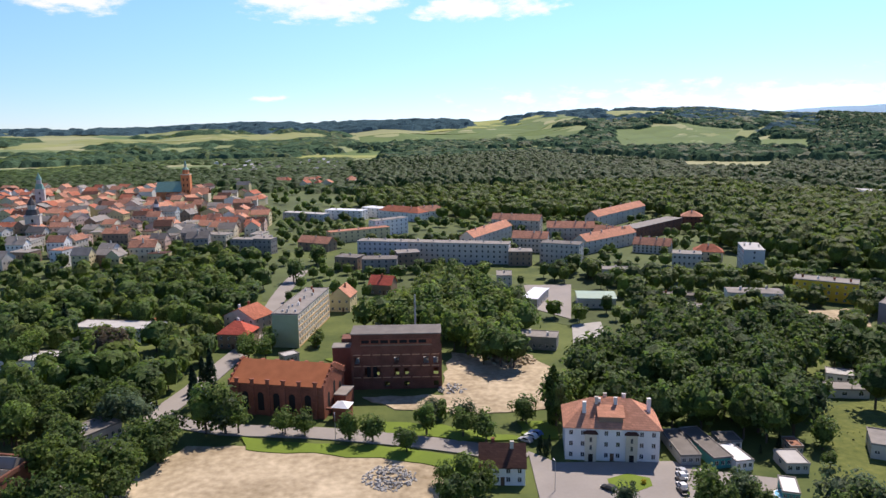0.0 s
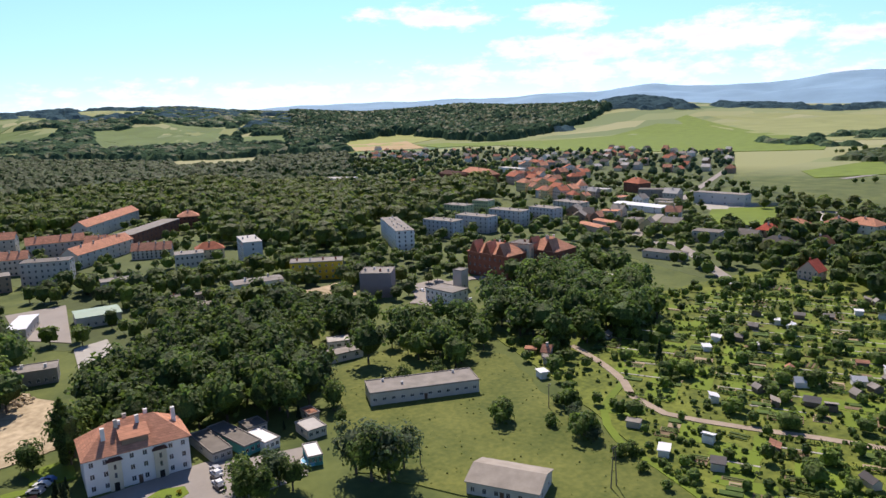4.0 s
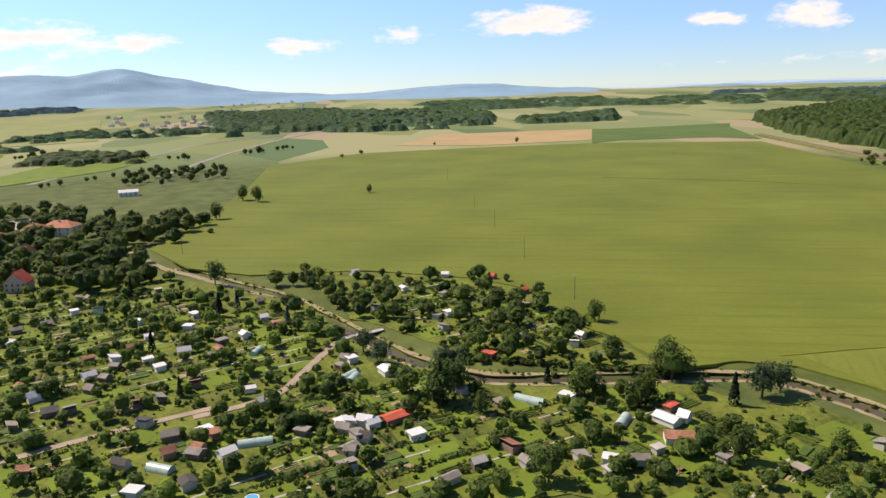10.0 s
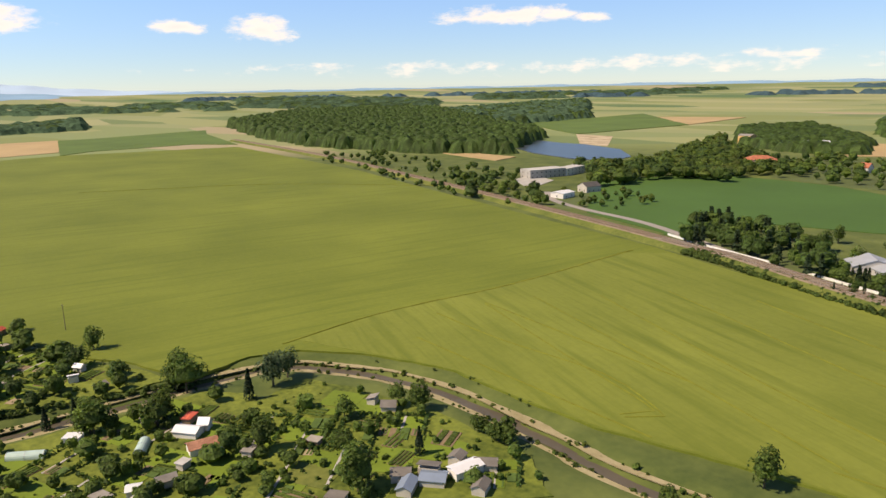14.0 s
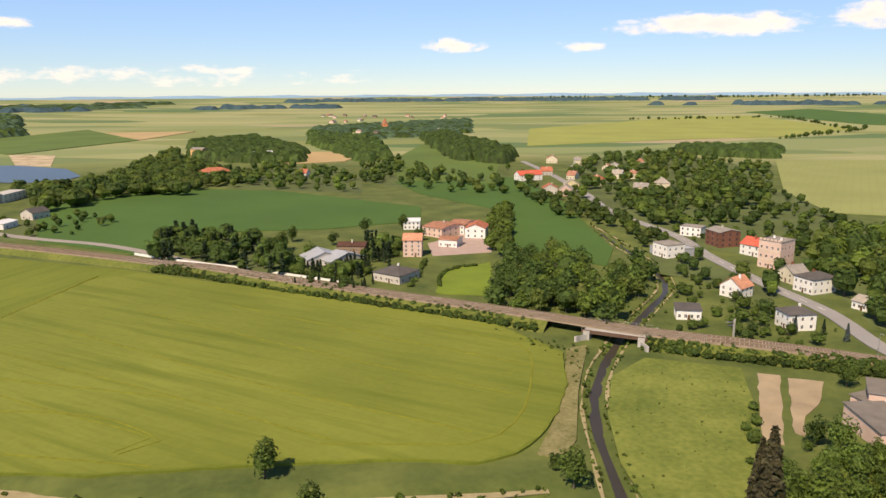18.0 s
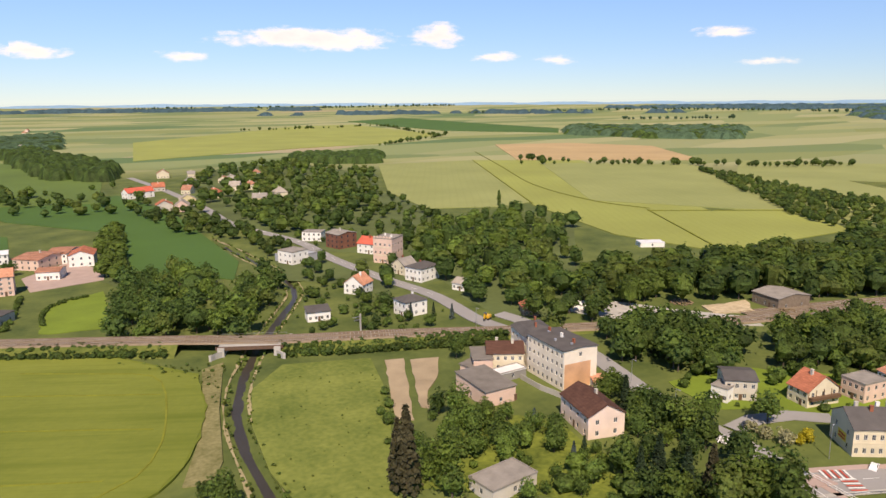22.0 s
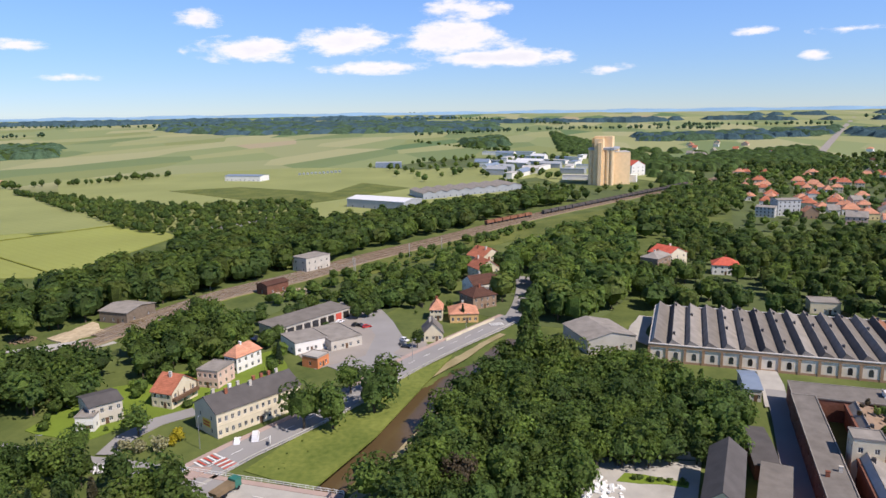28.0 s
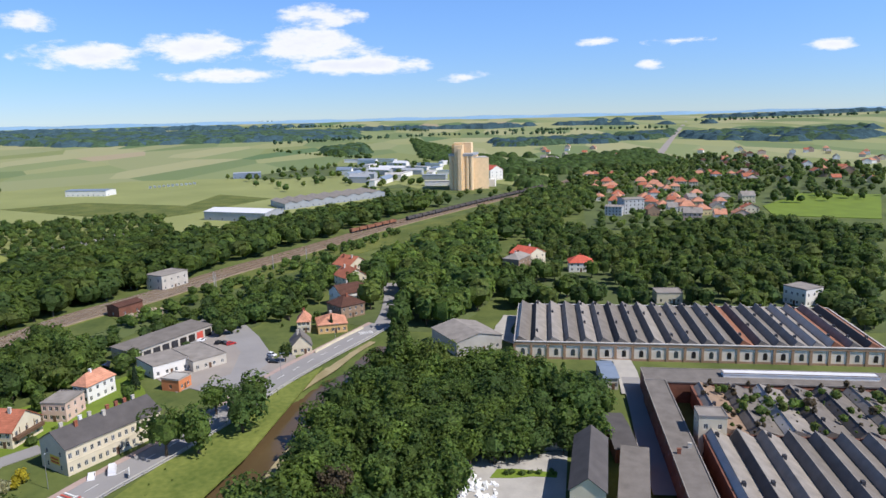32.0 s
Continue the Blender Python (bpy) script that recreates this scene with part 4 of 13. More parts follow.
def tree(x, y, h, kind="oak", where="on the grass", fat=1.0):
    rnd = random.Random(int(x * 11 + y * 17))
    k = (kind, rnd.randrange(3))
    shape, leaf, n, size = SPECIES[kind]
    m = pose(x, y, gz1(x, y), 0, 0, rnd.uniform(0, 360)) @ Matrix.Diagonal((h * fat * rnd.uniform(.92, 1.08), h * fat * rnd.uniform(.92, 1.08), h, 1))
    cat = "bush" if "bush" in kind else "tree"
    if k not in TREES:
        ob = new(kind if kind in ("bush",) else ("bush" if "bush" in kind else kind + "_tree"))
        limbs(shape, k[1]).make("trunk", "bark", ob)
        quads("crown", crown(shape, 40 + k[1] + len(TREES), n, size), [leaf], parent=ob)
        ob.matrix_basis = m
        TREES[k] = ob
    else:
        src = TREES[k]
        ob = copy_thing(src, Matrix.Identity(4))
        ob.matrix_basis = m
    return tagged(ob, f"{WORD[kind]} {cat if kind not in ('bush',) else 'bush'} {where}".replace("spruce tree", "spruce").replace("poplar tree", "poplar").replace("birch tree", "birch"), cat, "trees " + where)


CROWNS = {}


def wood(name, pts, gap, hmin, hmax, kinds=("oak", "lime"), n=110, leaf=0.095, label="", clear=True, seed=1, fill=1.0, up=0.0):
    """Many trees over a patch of ground as one mass of leaf clumps and stems."""
    if closed(pts, n, fill, kinds) and name == "woodland":
        return canopy(pts, hmin, hmax, kinds, label, seed, fill)
    far = min(math.hypot(*p) for p in pts)
    if n >= 140:
        n, leaf = int(n * 1.3), leaf * .82
    elif name == "woodland" and 30 <= n <= 70 and 230 < far < 620 and fill < .72 and sum(p[1] for p in pts) > 0:
        fill = min(1.0, fill * 1.3)
    if name == "woodland" and fill >= .8 and n <= 70 and far > 430:
        gap = min(gap, max(.45 * (hmin + hmax), 7.5))
    if name == "woodland" and 36 < n <= 70 and far > 430:
        n, leaf = 36, .125
    rs = np.random.RandomState(seed)
    xs, ys = [p[0] for p in pts], [p[1] for p in pts]
    gx, gy = np.meshgrid(np.arange(min(xs), max(xs) + gap, gap), np.arange(min(ys), max(ys) + gap, gap))
    px = gx.ravel() + rs.uniform(-.48, .48, gx.size) * gap
    py = gy.ravel() + rs.uniform(-.48, .48, gx.size) * gap
    ok = inside(px, py, pts) & (rs.rand(px.size) < fill)
    if name == "garden_trees":
        ok &= np.sin(px * .31 + seed) + np.sin(py * .27) + np.sin((px - py) * .13) + rs.normal(size=px.size) * .9 > -.95
    px, py = px[ok], py[ok]
    if clear:
        ok = np.ones(px.size, bool)
        for bx, by, br in BUSY:
            ok &= np.hypot(px - bx, py - by) > br + hmin * 0.16
        for line, hw in LINES:
            ok &= near_line(px, py, line) > hw + hmin * 0.16
        px, py = px[ok], py[ok]
    if not len(px):
        return None
    pz = gz(px, py) + up
    mats = [SPECIES[k][1] for k in kinds] + ["bark"]
    cos, mis = [], []
    for i in range(len(px)):
        k = rs.randint(len(kinds))
        var = rs.randint(4)
        key = (SPECIES[kinds[k]][0], var, n, leaf)
        if key not in CROWNS:
            CROWNS[key] = crown(key[0], 7 + var, n, leaf)
        h = hmin + (hmax - hmin) * (rs.rand() if name == "woodland" else rs.rand() ** 2.2 * 1.7)
        a = rs.uniform(0, 6.28)
        c, s = math.cos(a), math.sin(a)
        sx = h * rs.uniform(.85, 1.25)
        rot = np.array([[c * sx, -s * sx, 0], [s * sx, c * sx, 0], [0, 0, h]])
        cr = CROWNS[key]
        parts = [(cr, k)]
        if n >= 60:
            parts.append((trunk_quads(key[0]), len(kinds)))
        for arr, mi in parts:
            cos.append((arr @ rot.T + np.array([px[i], py[i], pz[i]])).astype(np.float32))
            mis.append(np.full(len(arr) // 4, mi, np.int32))
    ob = quads(name, np.concatenate(cos), mats, np.concatenate(mis))
    return tagged(ob, label, "trees", kind="stuff")


def wood_line(name, pts, gap, hmin, hmax, width=3.0, **kw):
    """A row of trees or a hedge along a line."""
    q = smooth(pts, 20)
    t = np.gradient(q, axis=0)
    t /= np.linalg.norm(t, axis=1)[:, None]
    nr = np.stack([-t[:, 1], t[:, 0]], 1) * width / 2
    a, b = q + nr, q - nr
    poly = [tuple(p) for p in a] + [tuple(p) for p in b[::-1]]
    return wood(name, poly, gap, hmin, hmax, **kw)


MIXED, FAR_MIX = ("oak", "lime", "maple", "olive_oak", "lime"), ("far", "far", "lime")
PLASTERS, PITCHED = ("cream", "white_wall", "grey_wall", "pale_yellow_wall", "pink_wall", "brown_wall"), ("gable", "hip", "gable_y")


def sector(a0, a1, r0, r1, n=9):
    """A patch of far land between two bearings and two distances, with an uneven rim."""
    rnd = random.Random(int(a0 * 7 + r0))
    rim = [(a0 + (a1 - a0) * i / n, r0) for i in range(n + 1)] + [(a1 - (a1 - a0) * i / n, r1) for i in range(n + 1)]
    return [((r * rnd.uniform(.95, 1.05)) * math.sin(radians(a)), r * math.cos(radians(a))) for a, r in rim]


CLEARINGS = []   # far fields and ponds kept clear of trees


def canopy(pts, hmin, hmax, kinds, label, seed, fill):
    """A closed far wood: crown beside crown, their rounded tops as one rough leaf roof."""
    rs = np.random.RandomState(seed)
    far = min(math.hypot(*p) for p in pts)
    if far < 1300:
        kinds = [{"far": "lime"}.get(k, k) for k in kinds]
    gap, sub = min(max(far / 64, .42 * (hmin + hmax)), 40), 4 if far < 1250 else 3 if far < 2000 else 2
    xs, ys = [p[0] for p in pts], [p[1] for p in pts]
    x0, y0 = min(xs) - gap, min(ys) - gap
    nx, ny = int((max(xs) - x0) / gap) + 3, int((max(ys) - y0) / gap) + 3
    tx = x0 + (np.arange(nx)[:, None] + rs.uniform(.12, .88, (nx, ny))) * gap
    ty = y0 + (np.arange(ny)[None, :] + rs.uniform(.12, .88, (nx, ny))) * gap
    th = rs.uniform(hmin, hmax, (nx, ny))
    ok = inside(tx.ravel(), ty.ravel(), pts)
    for c in CLEARINGS:
        ok &= ~inside(tx.ravel(), ty.ravel(), c)
    gaps = np.sin(tx * .011 + seed) + np.sin(ty * .013 + seed * 2) + rs.normal(size=(nx, ny)) * .8
    ok &= (gaps.ravel() > np.quantile(gaps, 1 - fill)) if fill < 1 else True
    for line, hw in LINES:
        ok &= near_line(tx.ravel(), ty.ravel(), line) > hw + gap * .5
    for bx, by, br in BUSY:
        if x0 < bx < max(xs) + gap and y0 < by < max(ys) + gap:
            ok &= np.hypot(tx.ravel() - bx, ty.ravel() - by) > br + gap * .45
    th[~ok.reshape(nx, ny)] = 0
    kind = rs.randint(0, len(kinds), (nx, ny))
    cell = gap / sub
    gx, gy = np.meshgrid(np.arange(nx * sub), np.arange(ny * sub), indexing="ij")
    ci, cj = gx // sub, gy // sub
    px = x0 + (gx + rs.uniform(-.3, .3, gx.shape)) * cell
    py = y0 + (gy + rs.uniform(-.3, .3, gx.shape)) * cell
    z, own = np.zeros(gx.shape), np.zeros(gx.shape, np.int32)
    for di in (-1, 0, 1):
        for dj in (-1, 0, 1):
            i, j = np.clip(ci + di, 0, nx - 1), np.clip(cj + dj, 0, ny - 1)
            d2 = ((px - tx[i, j]) ** 2 + (py - ty[i, j]) ** 2) / (gap * .70) ** 2
            h = th[i, j] * np.where(d2 < 1, .16 + .84 * np.sqrt(np.clip(1 - d2, 0, 1)) ** .85, 0)
            own = np.where(h > z, kind[i, j], own)
            z = np.maximum(z, h)
    z = z * rs.uniform(.92, 1.06, z.shape)
    co = np.stack([px, py, gz(px.ravel(), py.ravel()).reshape(px.shape) + z], -1)
    top = np.maximum.reduce([z[:-1, :-1], z[1:, :-1], z[1:, 1:], z[:-1, 1:]])
    keep = top > 1.0
    q = np.stack([co[:-1, :-1], co[1:, :-1], co[1:, 1:], co[:-1, 1:]], 2)[keep]
    if len(q):
        tagged(quads("woodland", q.reshape(-1, 3).astype(np.float32), [SPECIES[k][1] for k in kinds], own[:-1, :-1][keep]), label, "trees", kind="stuff")


def closed(pts, n, fill, kinds):
    """Whether a wood is dense and far enough for only its leaf roof to show."""
    far = min(math.hypot(*p) for p in pts)
    return "spruce" not in kinds and (8 < n <= 16 or (n <= 22 and fill >= .6) or (n <= 70 and fill >= .8)) and far > 780


def grove(pts, lift, *args):
    """A wood with its dark floor."""
    if not closed(pts, args[4], args[9], args[3]):
        area("wood_floor", pts, "wood_floor", lift, "dark undergrowth below the trees", "undergrowth")
    return wood("woodland", pts, *args)


def stand(kind, at, where):
    for x, y, h, *fat in at:
        tree(x, y, h, kind, where, *fat)


# ---- small things ----
CARS = {}


def car(x, y, rot, paint="car_white", kind="car", where="parked on the asphalt"):
    """A car or van: body, cabin with glass, wheels, lamps."""
    m = pose(x, y, gz1(x, y) + 0.08, 0, 0, rot)
    key = (paint, kind)
    if key not in CARS:
        ob = new(kind)
        van = kind == "van"
        Lh, Wd = (2.6, 0.98) if van else (2.1, 0.88)
        body = MB()
        top = 1.15 if van else 0.85
        body.side([(-Lh, 0.35), (-Lh + .1, top - .1), (-Lh + .4, top), (Lh - .9, top), (Lh - .1, top - .15), (Lh, 0.4), (Lh - .2, .28), (-Lh + .2, .28)], -Wd, Wd)
        body.v = [(b, a, c) for a, b, c in body.v]
        body.make("body", paint, ob)
        cab = MB()
        hi = 2.15 if van else 1.45
        y0, y1 = (-Lh + .05, Lh - .9) if van else (-Lh + .3, Lh - 1.1)
        cab.add([(y0, -Wd + .05, top), (y1, -Wd + .05, top), (y1, Wd - .05, top), (y0, Wd - .05, top), (y0 + (.1 if van else .5), -Wd + .18, hi), (y1 - .7, -Wd + .18, hi), (y1 - .7, Wd - .18, hi), (y0 + (.1 if van else .5), Wd - .18, hi)], BOX_F)
        cb = cab.make("cabin", paint, ob)
        g = MB()
        g.add([(y1 + .01, -Wd + .15, top + .05), (y1 + .01, Wd - .15, top + .05), (y1 - .62, Wd - .25, hi - .06), (y1 - .62, -Wd + .25, hi - .06)], [(0, 1, 2, 3)])
        g.v = [(a + .03, b, c) for a, b, c in g.v]
        g.make("windscreen", "glass", cb)
        if not van:
            for s in (-1, 1):
                MB().add([(y0 + .3, s * (Wd - .05), top + .06), (y1 - .2, s * (Wd - .05), top + .06), (y1 - .75, s * (Wd - .15), hi - .08), (y0 + .6, s * (Wd - .15), hi - .08)], [(0, 1, 2, 3) if s < 0 else (3, 2, 1, 0)]).make("side_window", "glass", cb)
        wm = MB()
        n = 12
        an = [2 * math.pi * i / n for i in range(n)]
        wm.add([(.32 * math.cos(t), -.1, .32 * math.sin(t)) for t in an] + [(.32 * math.cos(t), .1, .32 * math.sin(t)) for t in an], [tuple(range(n)), tuple(range(2 * n - 1, n - 1, -1))] + [(i, n + i, n + (i + 1) % n, (i + 1) % n) for i in range(n)])
        wme = wm.mesh("wheel", "rubber")
        for sx in (-1, 1):
            for sy in (-1, 1):
                put("wheel", wme, ob, Matrix.Translation((sx * (Lh - .75), sy * (Wd - .08), .32)))
        for sy in (-1, 1):
            MB().box(Lh - .1, Lh + .02, sy * .6 - .15, sy * .6 + .15, .55, .72).make("headlight", "frame_white", ob)
        ob.matrix_basis = m
        CARS[key] = ob
    else:
        ob = copy_thing(CARS[key], m)
    BUSY.append((x, y, 2))
    return tagged(ob, f"{paint.split('_')[1]} {kind} {where}", kind, "cars")


def hut(x, y, rot, w, d, h, roof="gable", rh=1.2, wall="wood_grey", tile="felt", where="among the allotment gardens"):
    """A garden house: walls, roof, a door and a window."""
    w, d, h = w * .8, d * .8, h * .92
    ob = new("garden_hut")
    ob.matrix_basis = pose(x, y, gz1(x, y), 0, 0, rot)
    BUSY.append((x, y, 0.5 * max(w, d)))
    a, b = w / 2, d / 2
    mb = MB().box(-a, a, -b, b, -0.2, h)
    if roof == "gable":
        for s in (-1, 1):
            mb.add([(s * a, -b, h), (s * a, b, h), (s * a, 0, h + rh)], [(0, 1, 2) if s > 0 else (1, 0, 2)])
    mb.make("wall", wall, ob)
    roof_mesh(roof, w, d, h, rh, 0.3, 0.12).make("roof", tile, ob)
    MB().box(-a * .5 - .4, -a * .5 + .4, -b - .04, -b, 0, 1.95).make("door", "door_brown", ob)
    MB().box(a * .4 - .4, a * .4 + .4, -b - .04, -b, 0.9, 1.7).make("window", "glass", ob)
    tone = {"tile_red": "red", "tile_bright": "bright red", "tile_orange": "orange", "metal_white": "white", "felt_pale": "pale", "asbestos": "grey-brown", "felt": "dark felt", "felt_light": "grey felt", "tile_brown": "brown", "rust_roof": "rusty", "teal": "green", "slate": "dark grey", "metal_grey": "grey metal", "metal_green": "pale green", "solar": "black", "tile_old": "faded red", "metal_blue": "blue-grey"}.get(tile, "grey")
    return tagged(ob, f"small garden hut with a {tone} roof {where}", "hut", "garden huts")


def greenhouse(x, y, rot, w, l):
    ob = new("polytunnel")
    ob.matrix_basis = pose(x, y, gz1(x, y), 0, 0, rot)
    n = 10
    prof = [(w / 2 * math.cos(math.pi * i / n), 0.5 + (w / 2) * math.sin(math.pi * i / n)) for i in range(n + 1)]
    prof = [(w / 2, 0)] + prof + [(-w / 2, 0)]
    MB().side(prof, -l / 2, l / 2).make("cover", "film", ob)
    for e in (-l / 2, 0, l / 2):
        MB().side([(p[0] * 1.02, p[1] * 1.02) for p in prof] + [(p[0] * .96, p[1] * .98) for p in reversed(prof)], e - .05, e + .05).make("hoop", "steel", ob)
    BUSY.append((x, y, l / 2))
    tagged(ob, "arched polytunnel of pale green film in a garden", "greenhouse", "garden greenhouses")


def bed(x, y, rot, w, l, material="soil", n=4):
    """A vegetable bed with raised rows."""
    ob = new("vegetable_bed")
    ob.matrix_basis = pose(x, y, gz1(x, y) + 0.40, 0, 0, rot)
    MB().box(-w / 2, w / 2, -l / 2, l / 2, -.5, .08).make("soil", material, ob)
    for i in range(n):
        c = -w / 2 + (i + .5) * w / n
        MB().side([(-l / 2 + .2, .08), (-l / 2 + .3, .3), (l / 2 - .3, .3), (l / 2 - .2, .08)], c - w / n * .28, c + w / n * .28).make("planting", "leaf_light" if material == "soil" else "leaf", ob)
    tagged(ob, "garden bed with rows of green vegetables in brown soil", "garden bed", "vegetable beds")


def pole(x, y, h, kind="utility_pole", rot=0, material="wood_grey"):
    ob = new(kind)
    ob.matrix_basis = pose(x, y, gz1(x, y), 0, 0, rot)
    if kind == "utility_pole":
        MB().tube(0, 0, -.3, h, .16, .1).make("post", material, ob)
        MB().box(-.9, .9, -.06, .06, h - .7, h - .55).make("crossarm", "dark_steel", ob)
        for s in (-.8, 0, .8):
            MB().tube(s, 0, h - .55, h - .3, .06, .04, 6).make("insulator", "white_wall", ob)
        lb = "wooden power line pole with a crossarm"
    elif kind == "double_pole":
        for s in (-1, 1):
            mb = MB()
            mb.tube(s * 1.1, 0, -.3, h, .17, .12)
            mb.v = [(vx * (1 - .75 * max(vz, 0) / h), vy, vz) for vx, vy, vz in mb.v]
            mb.make("post", material, ob)
        MB().box(-1.1, 1.1, -.07, .07, h - .6, h - .42).make("crossarm", "dark_steel", ob)
        lb = "A-shaped wooden power line pole"
    elif kind == "catenary_mast":
        MB().box(-.16, .16, -.16, .16, -.3, h).make("post", "concrete", ob)
        MB().box(-.05, 3.2, -.05, .05, h - 1.2, h - 1.08).make("bracket", "steel", ob)
        MB().box(-.05, 2.6, -.04, .04, h - 2.4, h - 2.3).make("bracket", "steel", ob)
        lb = "pale concrete railway mast with brackets"
    else:
        MB().tube(0, 0, -.1, h, .1, .06).make("post", "steel", ob)
        MB().box(-.05, 1.3, -.05, .05, h - .06, h + .04).make("arm", "steel", ob)
        MB().box(.9, 1.6, -.14, .14, h - .14, h - .03).make("lamp_head", "metal_grey", ob)
        lb = "grey street lamp with a short arm"
    tagged(ob, lb, "pole" if "pole" in kind else "street lamp", kind.replace("_", " ") + "s")


def wall_run(name, pts, h, t, material, label, posts=0.0):
    """A garden wall or fence along a line."""
    ob = new(name)
    x0, y0 = pts[0]
    ob.matrix_basis = pose(x0, y0, 0)
    for (ax, ay), (bx, by) in zip(pts[:-1], pts[1:]):
        l = math.hypot(bx - ax, by - ay)
        k = max(1, int(l / 12))
        ang = math.atan2(by - ay, bx - ax)
        for i in range(k):
            p = Vector((ax + (bx - ax) * (i + .5) / k - x0, ay + (by - ay) * (i + .5) / k - y0, 0))
            put("panel", MB().box(-l / k / 2 + .01, l / k / 2 - .01, -t / 2, t / 2, -.2, h).mesh("panel", material), ob, Matrix.Translation(p) @ Matrix.Rotation(ang, 4, "Z"))
            if posts:
                put("post", MB().box(-.15, .15, -t / 2 - .05, t / 2 + .05, -.2, h + posts).mesh("post", material), ob, Matrix.Translation(p) @ Matrix.Rotation(ang, 4, "Z") @ Matrix.Translation((l / k / 2, 0, 0)))
    tagged(ob, label, "wall" if "wall" in name else "fence")


def town(quad, n, wide, h, walls, tiles, label, seed, group, roofs, joined=False):
    """Houses of a quarter, spread over a four-cornered patch: near left, near right, far right, far left."""
    r = random.Random(seed)
    q = [Vector(p) for p in quad]
    put_at, mass = [], MB()
    mats = list(dict.fromkeys([*walls, *tiles])) + ["glass"]
    for _ in range(n * 6):
        if len(put_at) >= n:
            break
        u, v = r.random(), r.random() ** 1.25
        p = q[0].lerp(q[1], u).lerp(q[3].lerp(q[2], u), v)
        if any((p - o).length < wide[1] * 0.66 for o in put_at) or any(math.hypot(p.x - bx, p.y - by) < br + 5 for bx, by, br in BUSY):
            continue
        put_at.append(p)
        e = q[1].lerp(q[2], v) - q[0].lerp(q[3], v)
        rot = math.degrees(math.atan2(e.y, e.x)) + r.choice((0, 0, 90)) + r.gauss(0, 8)
        tile, wall, roof = r.choice(tiles), r.choice(walls), r.choice(roofs)
        w, d, hh, rh = r.uniform(*wide), r.uniform(8, 13), h * r.uniform(.8, 1.2), r.uniform(3, 4.5)
        if not joined:
            house(p.x, p.y, rot, w, d, hh, roof, rh, wall, tile, (max(3, int(w / 3)), 3), max(1, int(hh / 3)), 1, 0, "house", label, "house", doors=0, group=group)
            continue
        m = pose(p.x, p.y, gz1(p.x, p.y), 0, 0, rot)
        bx = MB().box(-w / 2, w / 2, -d / 2, d / 2, -1, hh)
        if roof in ("gable", "low"):
            for s in (-1, 1):
                bx.add([(s * w / 2, -d / 2, hh), (s * w / 2, d / 2, hh), (s * w / 2, 0, hh + rh)], [(0, 1, 2)])
        elif roof == "gable_y":
            for s in (-1, 1):
                bx.add([(-w / 2, s * d / 2, hh), (w / 2, s * d / 2, hh), (0, s * d / 2, hh + rh)], [(0, 1, 2)])
        rm = roof_mesh(roof, w, d, hh, rh, .4)
        for part_mb, k in ((bx, mats.index(wall)), (rm, mats.index(tile))):
            mass.add([m @ Vector(c) for c in part_mb.v], part_mb.f, k)
    if joined:
        tagged(mass.make("far_houses", mats), label, "houses", kind="stuff")

def ridge(name, r0, r1, crest, material, label, seed=3):
    """Far mountains: a long ridge whose crest passes the given heights (bearing, degrees above the eye)."""
    a0, a1 = crest[0][0], crest[-1][0]
    na, nr = int((a1 - a0) * 4), 14
    deg = np.linspace(a0, a1, na)
    az = np.radians(deg)
    top = np.interp(deg, *zip(*crest))
    top = np.convolve(np.pad(top, 3, "edge"), np.array([1, 2, 3, 4, 3, 2, 1]) / 16.0, "valid")
    rs = np.random.RandomState(seed)
    k = np.zeros(na)
    for f in (0.9, 2.1, 4.5):
        k += np.sin(deg * f + rs.rand() * 6) / f
    top = top + 0.03 * k
    edge = np.clip((deg - a0) / 3, 0, 1) * np.clip((a1 - deg) / 3, 0, 1)
    mb = MB()
    for j in range(nr):
        u = j / (nr - 1)
        r = r0 + (r1 - r0) * u
        pr = u ** 1.25
        for i in range(na):
            x, y = r * math.sin(az[i]), r * math.cos(az[i])
            base = 6.06e-6 * (min(r, 4700) - 1500) ** 2 - 12
            peak = 90 + math.tan(radians(top[i])) * r1
            rough = 1 + 0.5 * noise.noise((x * .0035, y * .0035, seed)) * math.sin(u * math.pi)
            mb.v.append((x, y, base + max(peak - base, 0) * pr * edge[i] * rough))
    for j in range(nr - 1):
        for i in range(na - 1):
            mb.f.append((j * na + i, j * na + i + 1, (j + 1) * na + i + 1, (j + 1) * na + i))
    mb.m = [0] * len(mb.f)
    tagged(mb.make(name, material), label, "hills", kind="structure")


